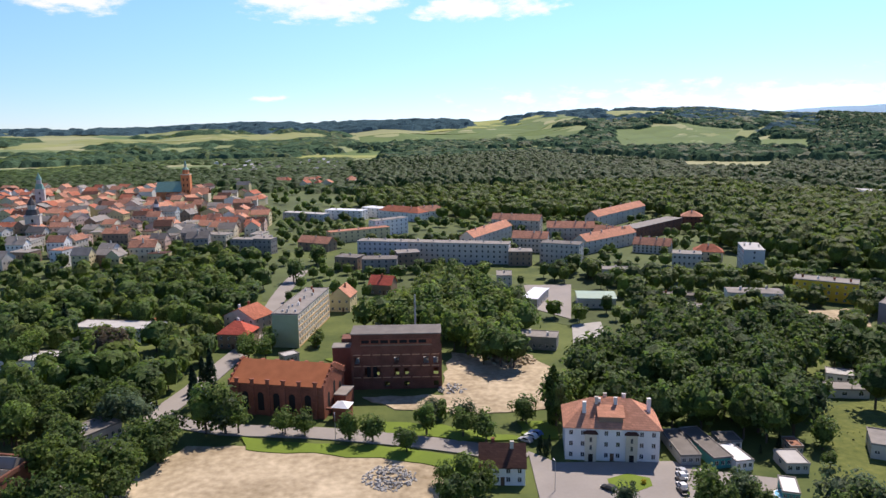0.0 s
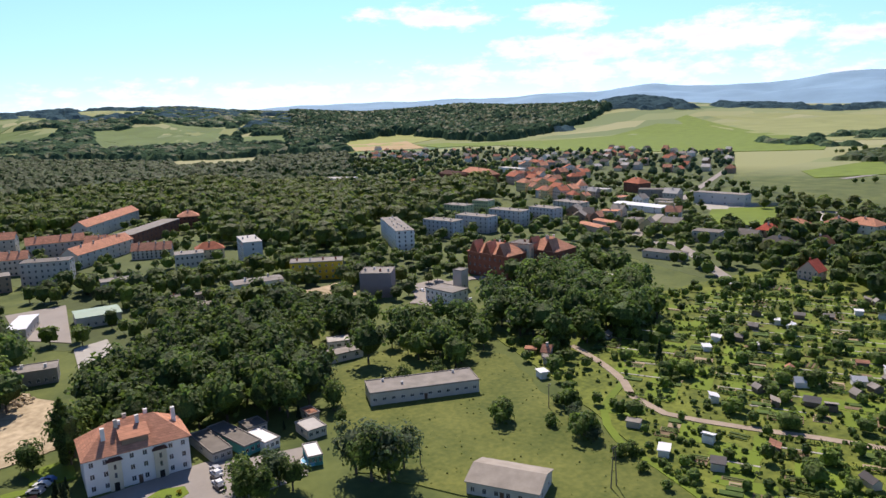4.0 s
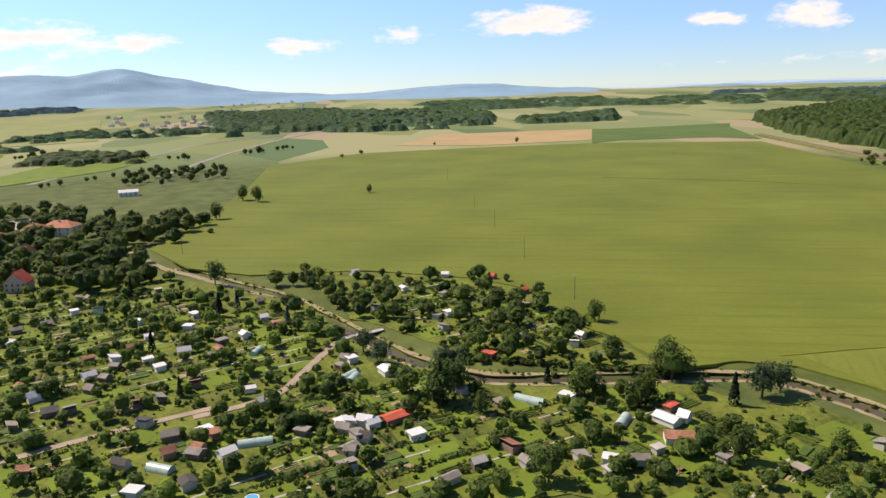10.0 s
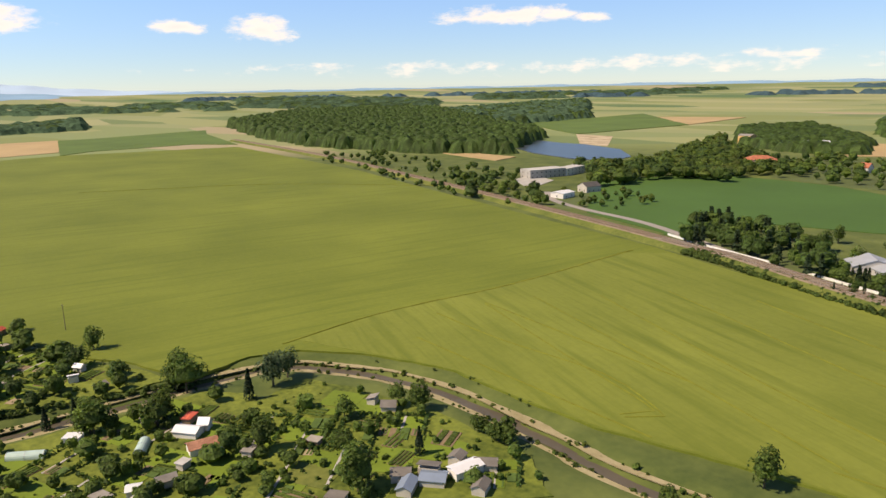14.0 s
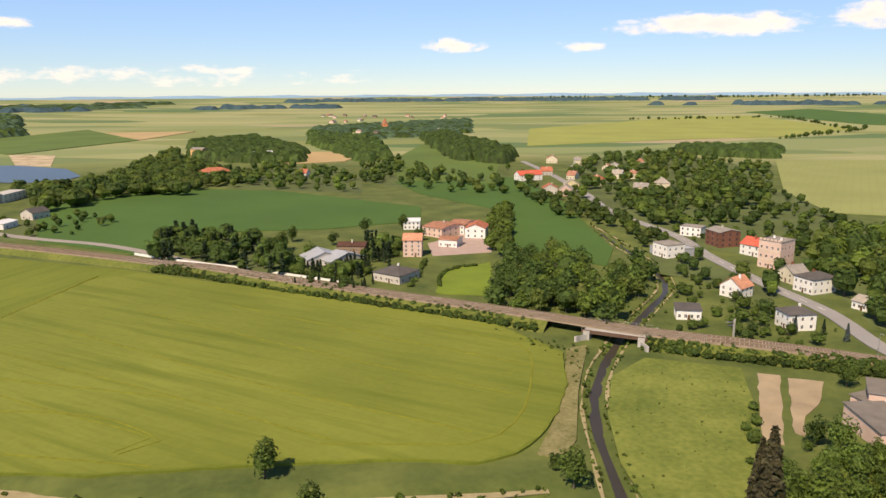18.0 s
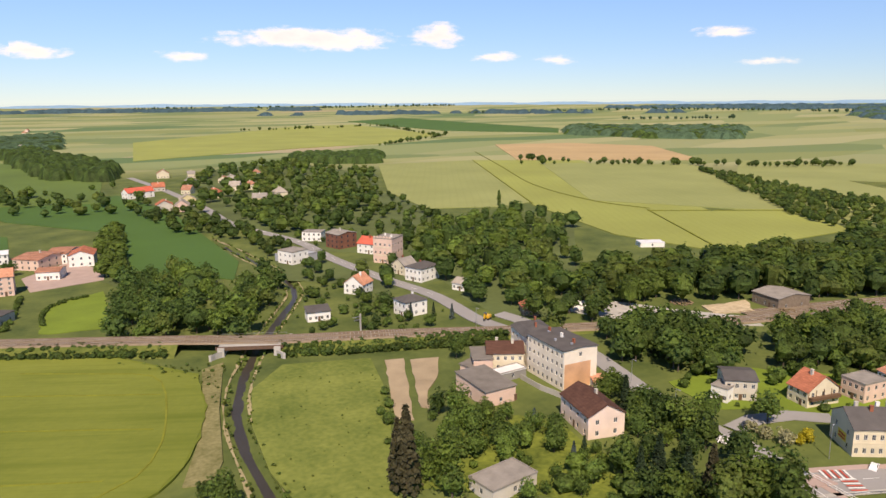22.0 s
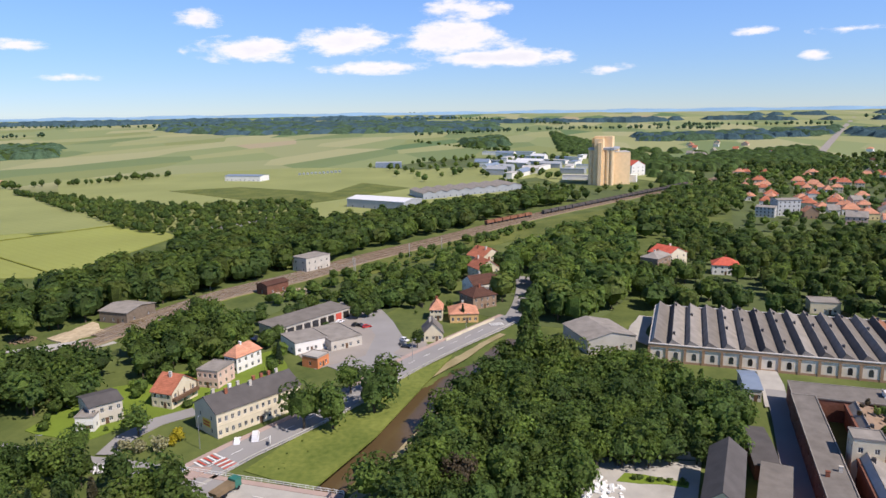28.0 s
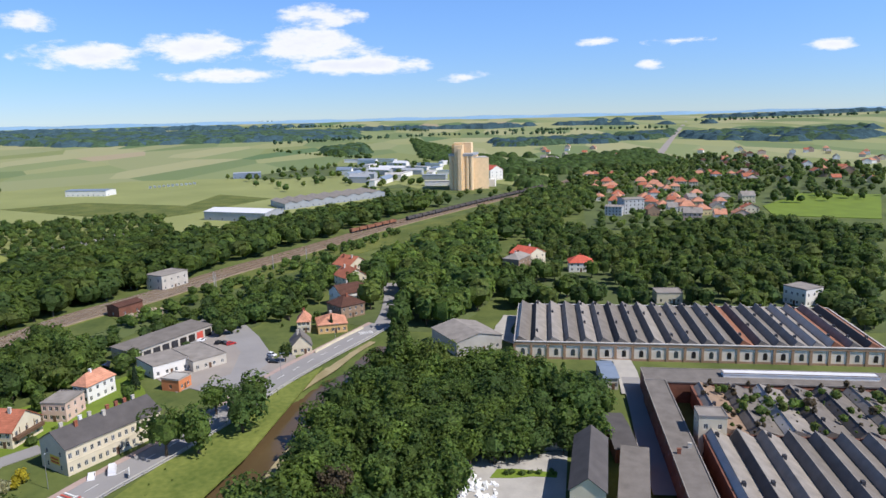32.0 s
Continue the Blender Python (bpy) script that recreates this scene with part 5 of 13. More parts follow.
def railway(pts, tracks, label):
    """Ballast bed on its bank, sleepers and rails."""
    q = smooth(pts, 10)
    t = np.gradient(q[:, :2], axis=0)
    t /= np.linalg.norm(t, axis=1)[:, None]
    nr = np.stack([-t[:, 1], t[:, 0]], 1)
    n = len(q)
    wide = tracks * 4.5 / 2 - 0.1
    bank, bed = MB(), MB()
    sec = [(-wide - 1.5, 0), (wide + 1.5, 0)]
    vs = []
    for i in range(n):
        z = q[i, 2]
        for s, zz in ((-wide - 1.2 - z * 1.7, -0.3), (-wide - 1.0, z), (wide + 1.0, z), (wide + 1.2 + z * 1.7, -0.3)):
            vs.append((*(q[i, :2] + nr[i] * s), zz))
    bank.add(vs, [(4 * i + k, 4 * i + 4 + k, 4 * i + 5 + k, 4 * i + 1 + k) for i in range(n - 1) for k in range(3)])
    bank.f = [tuple(reversed(f)) for f in bank.f]
    vs = []
    for i in range(n):
        z = q[i, 2]
        for s, zz in ((-wide - .6, z), (-wide, z + .45), (wide, z + .45), (wide + .6, z)):
            vs.append((*(q[i, :2] + nr[i] * s), zz))
    bed.add(vs, [(4 * i + k, 4 * i + 1 + k, 4 * i + 5 + k, 4 * i + 4 + k) for i in range(n - 1) for k in range(3)])
    bed.f = [tuple(reversed(f)) for f in bed.f]
    ob = bed.make("railway", "ballast")
    tagged(ob, label, "railway", kind="structure")
    LINES.append((q[:, :2], wide + 1.5))
    for k in range(tracks):
        off = (k - (tracks - 1) / 2) * 4.5
        for s in (-.75, .75):
            rl = MB()
            vs = []
            for i in range(n):
                for e, zz in ((-.05, .62), (.05, .62), (.05, .44), (-.05, .44)):
                    vs.append((*(q[i, :2] + nr[i] * (off + s + e)), q[i, 2] + zz))
            rl.add(vs, [(4 * i + a, 4 * i + b, 4 * i + 4 + b, 4 * i + 4 + a) for i in range(n - 1) for a, b in ((0, 1), (1, 2), (3, 0))])
            rl.make("rail", "rust_steel", ob)
        sl = []
        for i in range(n - 1):
            if math.hypot(*q[i, :2]) > 420:
                continue
            for u in np.arange(0, 1, 0.085):
                c = q[i, :2] * (1 - u) + q[i + 1, :2] * u + nr[i] * off
                z = q[i, 2] * (1 - u) + q[i + 1, 2] * u + .5
                for sa, sb in ((-1.3, -.13), (1.3, -.13), (1.3, .13), (-1.3, .13)):
                    sl.append((*(c + nr[i] * sa + t[i] * sb), z))
        if sl:
            so = quads("sleepers", np.array(sl), ["concrete"], parent=ob)
            so["kind"] = "stuff"
    return bank, q, nr, wide

# ---- single buildings of the place ----
def arch_panel(mb, u, z0, w, h, p, m):
    """A flat round-topped window panel just proud of the wall, dark by its colour alone."""
    n = 6
    pts = [(-w / 2, 0), (w / 2, 0)] + [(w / 2 * math.cos(math.pi * i / n), h - w / 2 + w / 2 * math.sin(math.pi * i / n)) for i in range(n + 1)]
    mb.add([p(u + a, z0 + b, -0.04) for a, b in pts], [tuple(range(len(pts)))], m)


def brick_hall(x, y, rot, w, d, h, rh):
    ob = new("brick_hall")
    ob.matrix_basis = pose(x, y, 0, 0, 0, rot)
    BUSY.append((x, y, w * .5))
    a, b = w / 2, d / 2
    wl = MB().box(-a, a, -b, b, -.3, h)
    for s in (-1, 1):
        wl.add([(s * a, -b, h), (s * a, b, h), (s * a, 0, h + rh)], [(0, 1, 2) if s > 0 else (1, 0, 2)])
    wl.make("wall", "brick", ob)
    roof_mesh("gable", w, d, h, rh, .3).make("roof", "tile_rust", ob)
    n = 6
    for k in range(n):
        px = -a + (k + .5) * w / n
        for s in (-1, 1):
            yy = s * b
            MB().box(px - .55, px + .55, min(yy, yy + s * .5), max(yy, yy + s * .5), -.2, h + 1.3).box(px - .75, px + .75, min(yy - s * .3, yy + s * .6), max(yy - s * .3, yy + s * .6), h + 1.3, h + 1.65).make("buttress", "brick", ob)
        if k < n - 1:
            q = px + w / n / 2
            g = MB()
            arch_panel(g, q, 1.6, 2.1, h * .58, lambda u, z, e: (u, -b + e, z), 0)
            g.make("window", "dark_inside", ob, "arched window panel coloured as a dark empty inside")
    for s in (-1, 1):
        steps = 9
        for k in range(-steps, steps + 1):
            yy = k * b / steps
            zz = h + rh * (1 - abs(k) / steps)
            MB().box(s * a - .3, s * a + .3, yy - b / steps / 2 + .02, yy + b / steps / 2 - .02, zz - 1.2, zz + (.95 if k % 2 else .55)).make("gable_step", "brick", ob)
        for k in (-1, 0, 1):
            g = MB()
            arch_panel(g, k * d * .27, 2.5, 1.7, 5 if k else 7, lambda u, z, e: (s * (a - e), s * u, z), 0)
            g.make("window", "dark_inside", ob)
    kx, ky = a + 5.5, -b + 1.5
    MB().box(a + .4, kx - 1.2, ky + 6, ky + 14, -.3, 5.2).make("annex", "brick", ob)
    MB().box(a + .35, kx - 1.0, ky + 5.8, ky + 14.2, 5.2, 5.5).make("annex_roof", "felt_light", ob)
    MB().box(kx - 2.4, kx + 2.4, ky - 2.4, ky + 2.4, -.3, 4.6).make("gatehouse", "brick", ob)
    MB().add([(kx - 2.8, ky - 2.8, 4.6), (kx + 2.8, ky - 2.8, 4.6), (kx + 2.8, ky + 2.8, 4.6), (kx - 2.8, ky + 2.8, 4.6), (kx, ky, 6.0)], [(3, 2, 1, 0), (0, 1, 4), (1, 2, 4), (2, 3, 4), (3, 0, 4)]).make("gatehouse_roof", "metal_white", ob, "white sheet pyramid roof")
    MB().box(a + .35, kx - 2.45, -b + .4, -b + 1.4, 3.0, 3.6).make("lintel", "old_brick", ob)
    tagged(ob, "old red brick hall with buttresses, stepped gables and a red roof", "hall")


def ruin(x, y, rot, w, d, h):
    """A gutted brick powerhouse: piers, empty openings that go right through, a dark flat roof."""
    ob = new("brick_ruin")
    ob.matrix_basis = pose(x, y, 0, 0, 0, rot)
    BUSY.append((x, y, w * .62))
    a, b, t = w / 2, d / 2, .6

    def wall_with(nm, L, H, cols, rows, ww, place, skip=()):
        mb = MB()
        us, zs = [0.0], [-.3]
        for i in range(cols):
            c = (i + .5) * L / cols
            us += [c - ww / 2, c + ww / 2]
        us.append(L)
        for z0, z1 in rows:
            zs += [z0, z1]
        zs.append(H)
        for i in range(len(us) - 1):
            for j in range(len(zs) - 1):
                if i % 2 and j % 2 and (i // 2, j // 2) not in skip:
                    continue
                mb.box(us[i], us[i + 1], 0, t, zs[j], zs[j + 1])
        o = mb.make(nm, "old_brick", ob)
        o.matrix_basis = place
        return o
    rows = [(1.0, 2.8), (5.0, 7.6), (9.0, 11.5), (13.2, 15.0)]
    wall_with("wall_front", w, h, 9, rows, 1.7, Matrix.Translation((-a, -b, 0)), {(0, 3), (8, 3), (4, 0), (3, 2), (6, 3), (0, 0), (1, 0), (2, 0), (6, 0), (7, 0), (0, 1), (3, 1), (6, 1), (7, 1), (5, 2), (1, 2), (2, 2), (6, 2), (1, 3), (2, 3), (3, 3), (4, 3), (5, 3), (7, 3)})
    wall_with("wall_back", w, h, 9, rows, 1.7, pose(a, b, 0, 0, 0, 180))
    wall_with("wall_side", d - 2 * t, h, 4, rows, 1.5, pose(a, -b + t, 0, 0, 0, 90))
    wall_with("wall_side", d - 2 * t, h, 4, rows, 1.5, pose(-a, b - t, 0, 0, 0, -90))
    for k in range(10):
        px = -a + k * w / 9
        MB().box(px - .35, px + .35, -b - .25, -b - .01, -.2, h - 3.5).make("pier", "old_brick", ob)
    for k in range(7):
        MB().box(-a + 3.4 + k * (w - 7.6) / 7, -a + 3.4 + (k + .8) * (w - 7.6) / 7, -b - .34, -b - .302, h - 3.0, h - 1.9).make("attic_window", "dark_inside", ob)
    for zz in (4.1, 8.2, 12.2):
        MB().box(-a + .5, a - .5, -b - .14, -b - .01, zz, zz + .28).make("string_course", "orange_plaster", ob)
    MB().box(-a + 3, a - 3, -b - .3, -b - .01, h - 3.4, h - 1.6).make("cornice", "brick", ob)
    MB().box(-a + 3, a - 3, -b - .35, -b - .01, h - 3.9, h - 3.5).make("cornice", "brown_wall", ob)
    MB().box(-a - .3, a + .3, -b - .3, b + .3, h, h + .35).make("roof", "felt", ob)
    MB().box(-a + t, a - t, -b + t, b - t, 8.2, 8.5).make("floor_slab", "concrete", ob)
    # no hole is cut here: the gap's darkness is the panel's colour
    MB().box(-a + 5, -a + 8.5, -b - .05, -b - .012, 4.2, 8.6).make("opening", "dark_inside", ob, "near-black panel standing for a large gap in the brickwork")
    MB().box(-a - 7, -a - .02, -b + 3, b - 2, -.3, h * .72).make("annex", "old_brick", ob)
    MB().box(-a - 7.2, -a - .02, -b + 2.8, b - 1.8, h * .72, h * .72 + .3).make("annex_roof", "felt_light", ob)
    MB().box(-a - 4.5, -a + 1, b - 1.5, b + 4, -.3, h * .8).make("stair_block", "old_brick", ob)
    MB().tube(a - 9, b + 9, -.3, h + 9, .5, .3, 10).make("steel_chimney", "steel", ob)
    tagged(ob, "gutted dark red brick powerhouse with empty windows and a flat roof", "ruin")


def grain_silo(x, y, rot, w, d, h):
    ob = new("grain_silo")
    ob.matrix_basis = pose(x, y, gz1(x, y), 0, 0, rot)
    n = 6
    r = w / n / 2
    for k in range(n):
        for row in (-1, 1):
            MB().tube(-w / 2 + (k + .5) * w / n, row * (d / 2 - r), -1, h, r * 1.02, None, 20).make("silo_cell", "silo_wall", ob)
    MB().box(-w / 2 + r, w / 2 - r, -d / 2 + r, d / 2 - r, -1, h - .5).make("core", "silo_wall", ob)
    MB().box(-w / 2, w / 2, -d / 2 - .2, d / 2 + .2, h, h + 2.6).make("gallery", "metal_grey", ob)
    MB().box(-w * .25, w * .08, -d / 2 - 2, -d / 2 + 9, -1, h + 13).make("headhouse", "silo_wall", ob)
    MB().box(-w * .25 - 5, w * .08 - 3, -d / 2 + 9, d / 2 - 1, h + 2, h + 13.6).make("headhouse_top", "ochre_wall", ob)
    MB().box(-w * .42, w * .3, d * .05, d * .4, h + 2.6, h + 15).make("headhouse_top", "silo_wall", ob)
    MB().box(-w * .25 + 5, -w * .25 + 9, -d / 2 - 5, -d / 2 - 2, -1, h + 9).make("lift_shaft", "silo_wall", ob)
    for j in range(6):
        MB().box(w * .02, w * .05, -d / 2 - 2.06, -d / 2 - 2.0, 4 + j * 6, 5.5 + j * 6).make("window", "glass", ob)
    MB().box(-w / 2 - 6, w / 2 + 20, d / 2 + 4, d / 2 + 14, -1, 9).make("loading_shed", "white_wall", ob)
    tagged(ob, "tall ochre concrete grain silo with round cells and a headhouse", "silo")


def saw_hall(x, y, rot, w, d, h, bays, rise=2.3, seed=1, facing=True, label="", wreck=0.0):
    """A works hall with a sawtooth roof, its bays running from front to back."""
    rnd = random.Random(seed)
    ob = new("works_hall")
    ob.matrix_basis = pose(x, y, 0, 0, 0, rot)
    a, b = w / 2, d / 2
    n = max(1, int(w / 25))
    for i in range(n):
        ca, sa = math.cos(radians(rot)), math.sin(radians(rot))
        u = -a + (i + .5) * w / n
        BUSY.append((x + u * ca, y + u * sa, max(d, w / n) * .52))
    wl = MB().box(-a, a, -b, b, -.3, h - .02)
    wl.make("wall", "pale_plaster" if facing else "old_brick", ob)
    p = w / bays
    for k in range(bays):
        x0 = -a + k * p
        steep = .26 * p
        gone = rnd.random() < wreck
        m = rnd.choice(("felt", "felt_light", "felt", "felt_light", "rust_roof" if wreck > .05 and k > bays * .55 else "felt", "brown_wall" if wreck > .3 else "felt_light"))
        sl = MB().side([(0, h), (steep, h + rise), (p, h + .1), (p, h)], -b + .5, b - .5)
        sl.v = [(v[1] + x0, v[0], v[2]) for v in sl.v]
        sl.f = [tuple(reversed(f)) for f in sl.f]
        bay = sl.make("roof_bay", m, ob)
        g = MB()
        g.add([(x0 + .12, -b + .9, h + .25), (x0 + .12, b - .9, h + .25), (x0 + steep - .04, b - .9, h + rise - .15), (x0 + steep - .04, -b + .9, h + rise - .15)], [(3, 2, 1, 0)])
        g.v = [(vx - .06, vy, vz + .05) for vx, vy, vz in g.v]
        g.make("skylight", "felt_pale" if rnd.random() < .2 else rnd.choice(("felt", "slate", "felt_light", "felt_light")), bay)
        MB().box(x0 + steep - .10, x0 + steep + .10, -b + .4, b - .4, h + rise - .05, h + rise + .1).make("ridge_cap", "felt_light", bay)
        for j in range(max(1, int(d / 11))):
            if rnd.random() < .45:
                yy = -b + (j + .5) * d / max(1, int(d / 11)) + rnd.uniform(-2, 2)
                MB().box(x0 + steep + .1, x0 + steep + .9, yy - .5, yy + .5, h + rise - .9, h + rise + .7).make("vent_cowl", "dark_steel", bay)
    for s in (-1, 1):
        yy = s * b
        MB().box(-a - .2, a + .2, yy - .35, yy + .35, h - .5, h + .55).make("cornice", "tan_brick" if facing else "old_brick", ob)
        if facing:
            MB().box(-a - .3, a + .3, yy - .5, yy + .5, h + .55, h + .8).make("coping", "felt_pale", ob)
    MB().box(-a - .35, -a + .3, -b, b, h - .3, h + .8).make("gable_wall", "felt_pale" if facing else "old_brick", ob)
    MB().box(a - .3, a + .35, -b, b, h - .3, h + .8).make("gable_wall", "felt_pale" if facing else "old_brick", ob)
    if facing:
        for k in range(bays + 1):
            px = -a + k * p
            MB().box(px - .45, px + .45, -b - .3, -b - .01, -.2, h - .5).make("pier", "tan_brick", ob)
            if k < bays:
                g = MB()
                arch_panel(g, px + p / 2, 1.5, 1.5, 2.6, lambda u, z, e: (u, -b + e, z), 0)
                g.make("window", "dark_inside" if rnd.random() < .5 else "glass", ob)
        MB().box(-a, a, -b - .12, -b - .01, -.2, .8).make("plinth", "tan_brick", ob)
    tagged(ob, label, "factory hall")


def church(x, y, rot):
    ob = new("church")
    ob.matrix_basis = pose(x, y, 0, 0, 0, rot)
    MB().box(-34, -5, -9, 9, -.3, 14).make("nave", "orange_block", ob)
    roof_mesh("gable", 29, 18, 14, 11, .5).make("roof", "copper_green", ob).matrix_basis = pose(-19.5, 0, 0)
    MB().box(-5, 5, -5, 5, -.3, 33).make("tower", "orange_block", ob)
    MB().box(-5.4, 5.4, -5.4, 5.4, 33, 34).make("tower_cornice", "cream", ob)
    MB().tube(0, 0, 34, 39, 4.2, 3.8, 8).make("belfry", "orange_block", ob)
    MB().tube(0, 0, 39, 42, 4.6, 1.8, 8).make("dome", "copper_green", ob)
    MB().tube(0, 0, 42, 44, 1.5, 1.5, 8).make("lantern", "cream", ob)
    MB().tube(0, 0, 44, 51, 1.7, .1, 8).make("spire", "copper_green", ob)
    for j in range(3):
        for sx in (-2.2, 2.2):
            MB().box(sx - .7, sx + .7, -5.06, -5.0, 12 + j * 7, 15 + j * 7).make("window", "dark_inside", ob)
    MB().box(6, 26, -8, 8, -.3, 10).make("side_chapel", "cream", ob)
    roof_mesh("gable", 20, 16, 10, 7, .4).make("chapel_roof", "tile_orange", ob).matrix_basis = pose(16, 0, 0)
    tagged(ob, "church with an orange tower, copper dome and green copper roof", "church")


def old_tower(x, y, w, h, wall, cap, cap_h, label, name="tower", lantern=True):
    ob = new(name)
    ob.matrix_basis = pose(x, y, 0, 0, 0, 20)
    a = w / 2
    MB().box(-a, a, -a, a, -.3, h).make("shaft", wall, ob)
    MB().box(-a - .5, a + .5, -a - .5, a + .5, h, h + .8).make("cornice", "felt_pale", ob)
    MB().tube(0, 0, h + .8, h + .8 + cap_h * .3, a * 1.05, a * .8, 8).make("cap", cap, ob)
    if lantern:
        MB().tube(0, 0, h + .8 + cap_h * .3, h + .8 + cap_h * .55, a * .6, a * .55, 8).make("lantern", wall, ob)
    MB().tube(0, 0, h + .8 + cap_h * (.55 if lantern else .3), h + .8 + cap_h, a * .7, .1, 8).make("spire", cap, ob)
    for j in range(2):
        MB().box(-.8, .8, -a - .06, -a, h - 5 - j * 6, h - 2.5 - j * 6).make("window", "dark_inside", ob)
    tagged(ob, label, "tower")


def rail_bridge(x, y, rot, w, d, z):
    ob = new("railway_bridge")
    ob.matrix_basis = pose(x, y, 0, 0, 0, rot)
    for s in (-1, 1):
        MB().box(s * w / 2 - 1.2, s * w / 2 + 1.2, -d / 2 - 1, d / 2 + 1, -3, z + .1).make("abutment", "concrete", ob)
        for e in (-1, 1):
            MB().prism([(s * w / 2 - .4, e * (d / 2 + 1)), (s * w / 2 + .4, e * (d / 2 + 1)), (s * (w / 2 + 3.4), e * (d / 2 + 5)), (s * (w / 2 + 2.6), e * (d / 2 + 5))][::e], -2, z * .7).make("wing_wall", "concrete", ob)
    MB().box(-w / 2, w / 2, -d / 2, d / 2, z - .75, z + .05).make("deck", "concrete", ob)
    for e in (-1, 1):
        MB().box(-w / 2 - 2, w / 2 + 2, e * d / 2 - .2, e * d / 2 + .2, z - .9, z + .35).make("girder", "rust_steel", ob)
        MB().box(-w / 2 - 2, w / 2 + 2, e * d / 2 - .04, e * d / 2 + .04, z + 1.25, z + 1.33).make("handrail", "steel", ob)
        for k in range(9):
            px = -w / 2 - 2 + k * (w + 4) / 8
            MB().box(px - .04, px + .04, e * d / 2 - .04, e * d / 2 + .04, z + .35, z + 1.25).make("rail_post", "steel", ob)
    tagged(ob, "short railway bridge of concrete and rusty girders over the stream", "bridge")


def road_bridge(x, y, rot, w):
    ob = new("road_bridge")
    ob.matrix_basis = pose(x, y, 0, 0, 0, rot)
    MB().box(-w / 2 - 8, w / 2 + 8, -1.2, 9.8, -1.0, .36).make("deck", "concrete", ob)
    MB().box(-w / 2 - 8, w / 2 + 8, -1.2, .6, .36, .52).make("footway", "paving", ob)
    MB().box(-w / 2 - 8, w / 2 + 8, 8.0, 9.8, .36, .52).make("footway", "paving", ob)
    for yy in (-1.1, 9.7):
        for zz in (.95, 1.5):
            MB().box(-w / 2 - 8, w / 2 + 8, yy - .05, yy + .05, zz, zz + .09).make("handrail", "paint_white", ob)
        n = int((w + 16) / 2)
        for k in range(n + 1):
            px = -w / 2 - 8 + k * (w + 16) / n
            MB().box(px - .05, px + .05, yy - .05, yy + .05, .5, 1.5).make("rail_post", "paint_white", ob)
    tagged(ob, "concrete road bridge with white railings over the river", "bridge")


def garden_hut(x, y, tile, wall, big=1.0):
    r = random.Random(int(x * 31 + y * 7))
    hut(x, y, r.choice((20, 110, 35, 120, 65)) + r.uniform(-10, 10), r.uniform(3.5, 5.5) * big, r.uniform(3.0, 4.2) * (big * .5 + .5), r.uniform(2.1, 2.6), r.choice(("gable", "gable", "mono", "flat")) if big < 1.5 else "gable", r.uniform(.5, 1.3), wall, tile)


def allotments(pts, n, seed):
    """Beds, lawns, hedges and a few more huts of the garden colony."""
    r = random.Random(seed)
    xs, ys = [p[0] for p in pts], [p[1] for p in pts]
    made = 0
    while made < n:
        x, y = r.uniform(min(xs), max(xs)), r.uniform(min(ys), max(ys))
        if not inside(np.array([x]), np.array([y]), pts)[0]:
            continue
        made += 1
        if any(math.hypot(x - bx, y - by) < br + 3 for bx, by, br in BUSY) or any(near_line(np.array([x]), np.array([y]), ln)[0] < hw + 3 for ln, hw in LINES):
            continue
        k = r.random()
        rot = r.choice((20, 110)) + r.uniform(-8, 8)
        if k < .5:
            bed(x, y, rot, r.uniform(3, 6), r.uniform(5, 10), r.choice(("soil", "soil", "garden")), r.choice((2, 3, 4)))
            BUSY.append((x, y, 3.0))
        elif k < .62:
            hut(x, y, rot, r.uniform(3, 4.5), r.uniform(2.6, 3.6), 2.2, r.choice(("gable", "mono", "flat")), .9, r.choice(("wood_grey", "brown_wall", "grey_wall")), r.choice(("felt_light", "felt_pale", "asbestos", "tile_old", "metal_white")))
        else:
            m = r.choice(("lawn", "rough_grass", "leaf_light"))
            q = MB().box(-r.uniform(3, 6), r.uniform(3, 6), -r.uniform(4, 7), r.uniform(4, 7), -.1, r.uniform(.05, .12) + .3).make("garden_plot", "lawn" if m == "leaf_light" else m)
            q.matrix_basis = pose(x, y, .0, 0, 0, rot)
            tagged(q, "small plot of mown garden grass", "lawn", kind="structure")


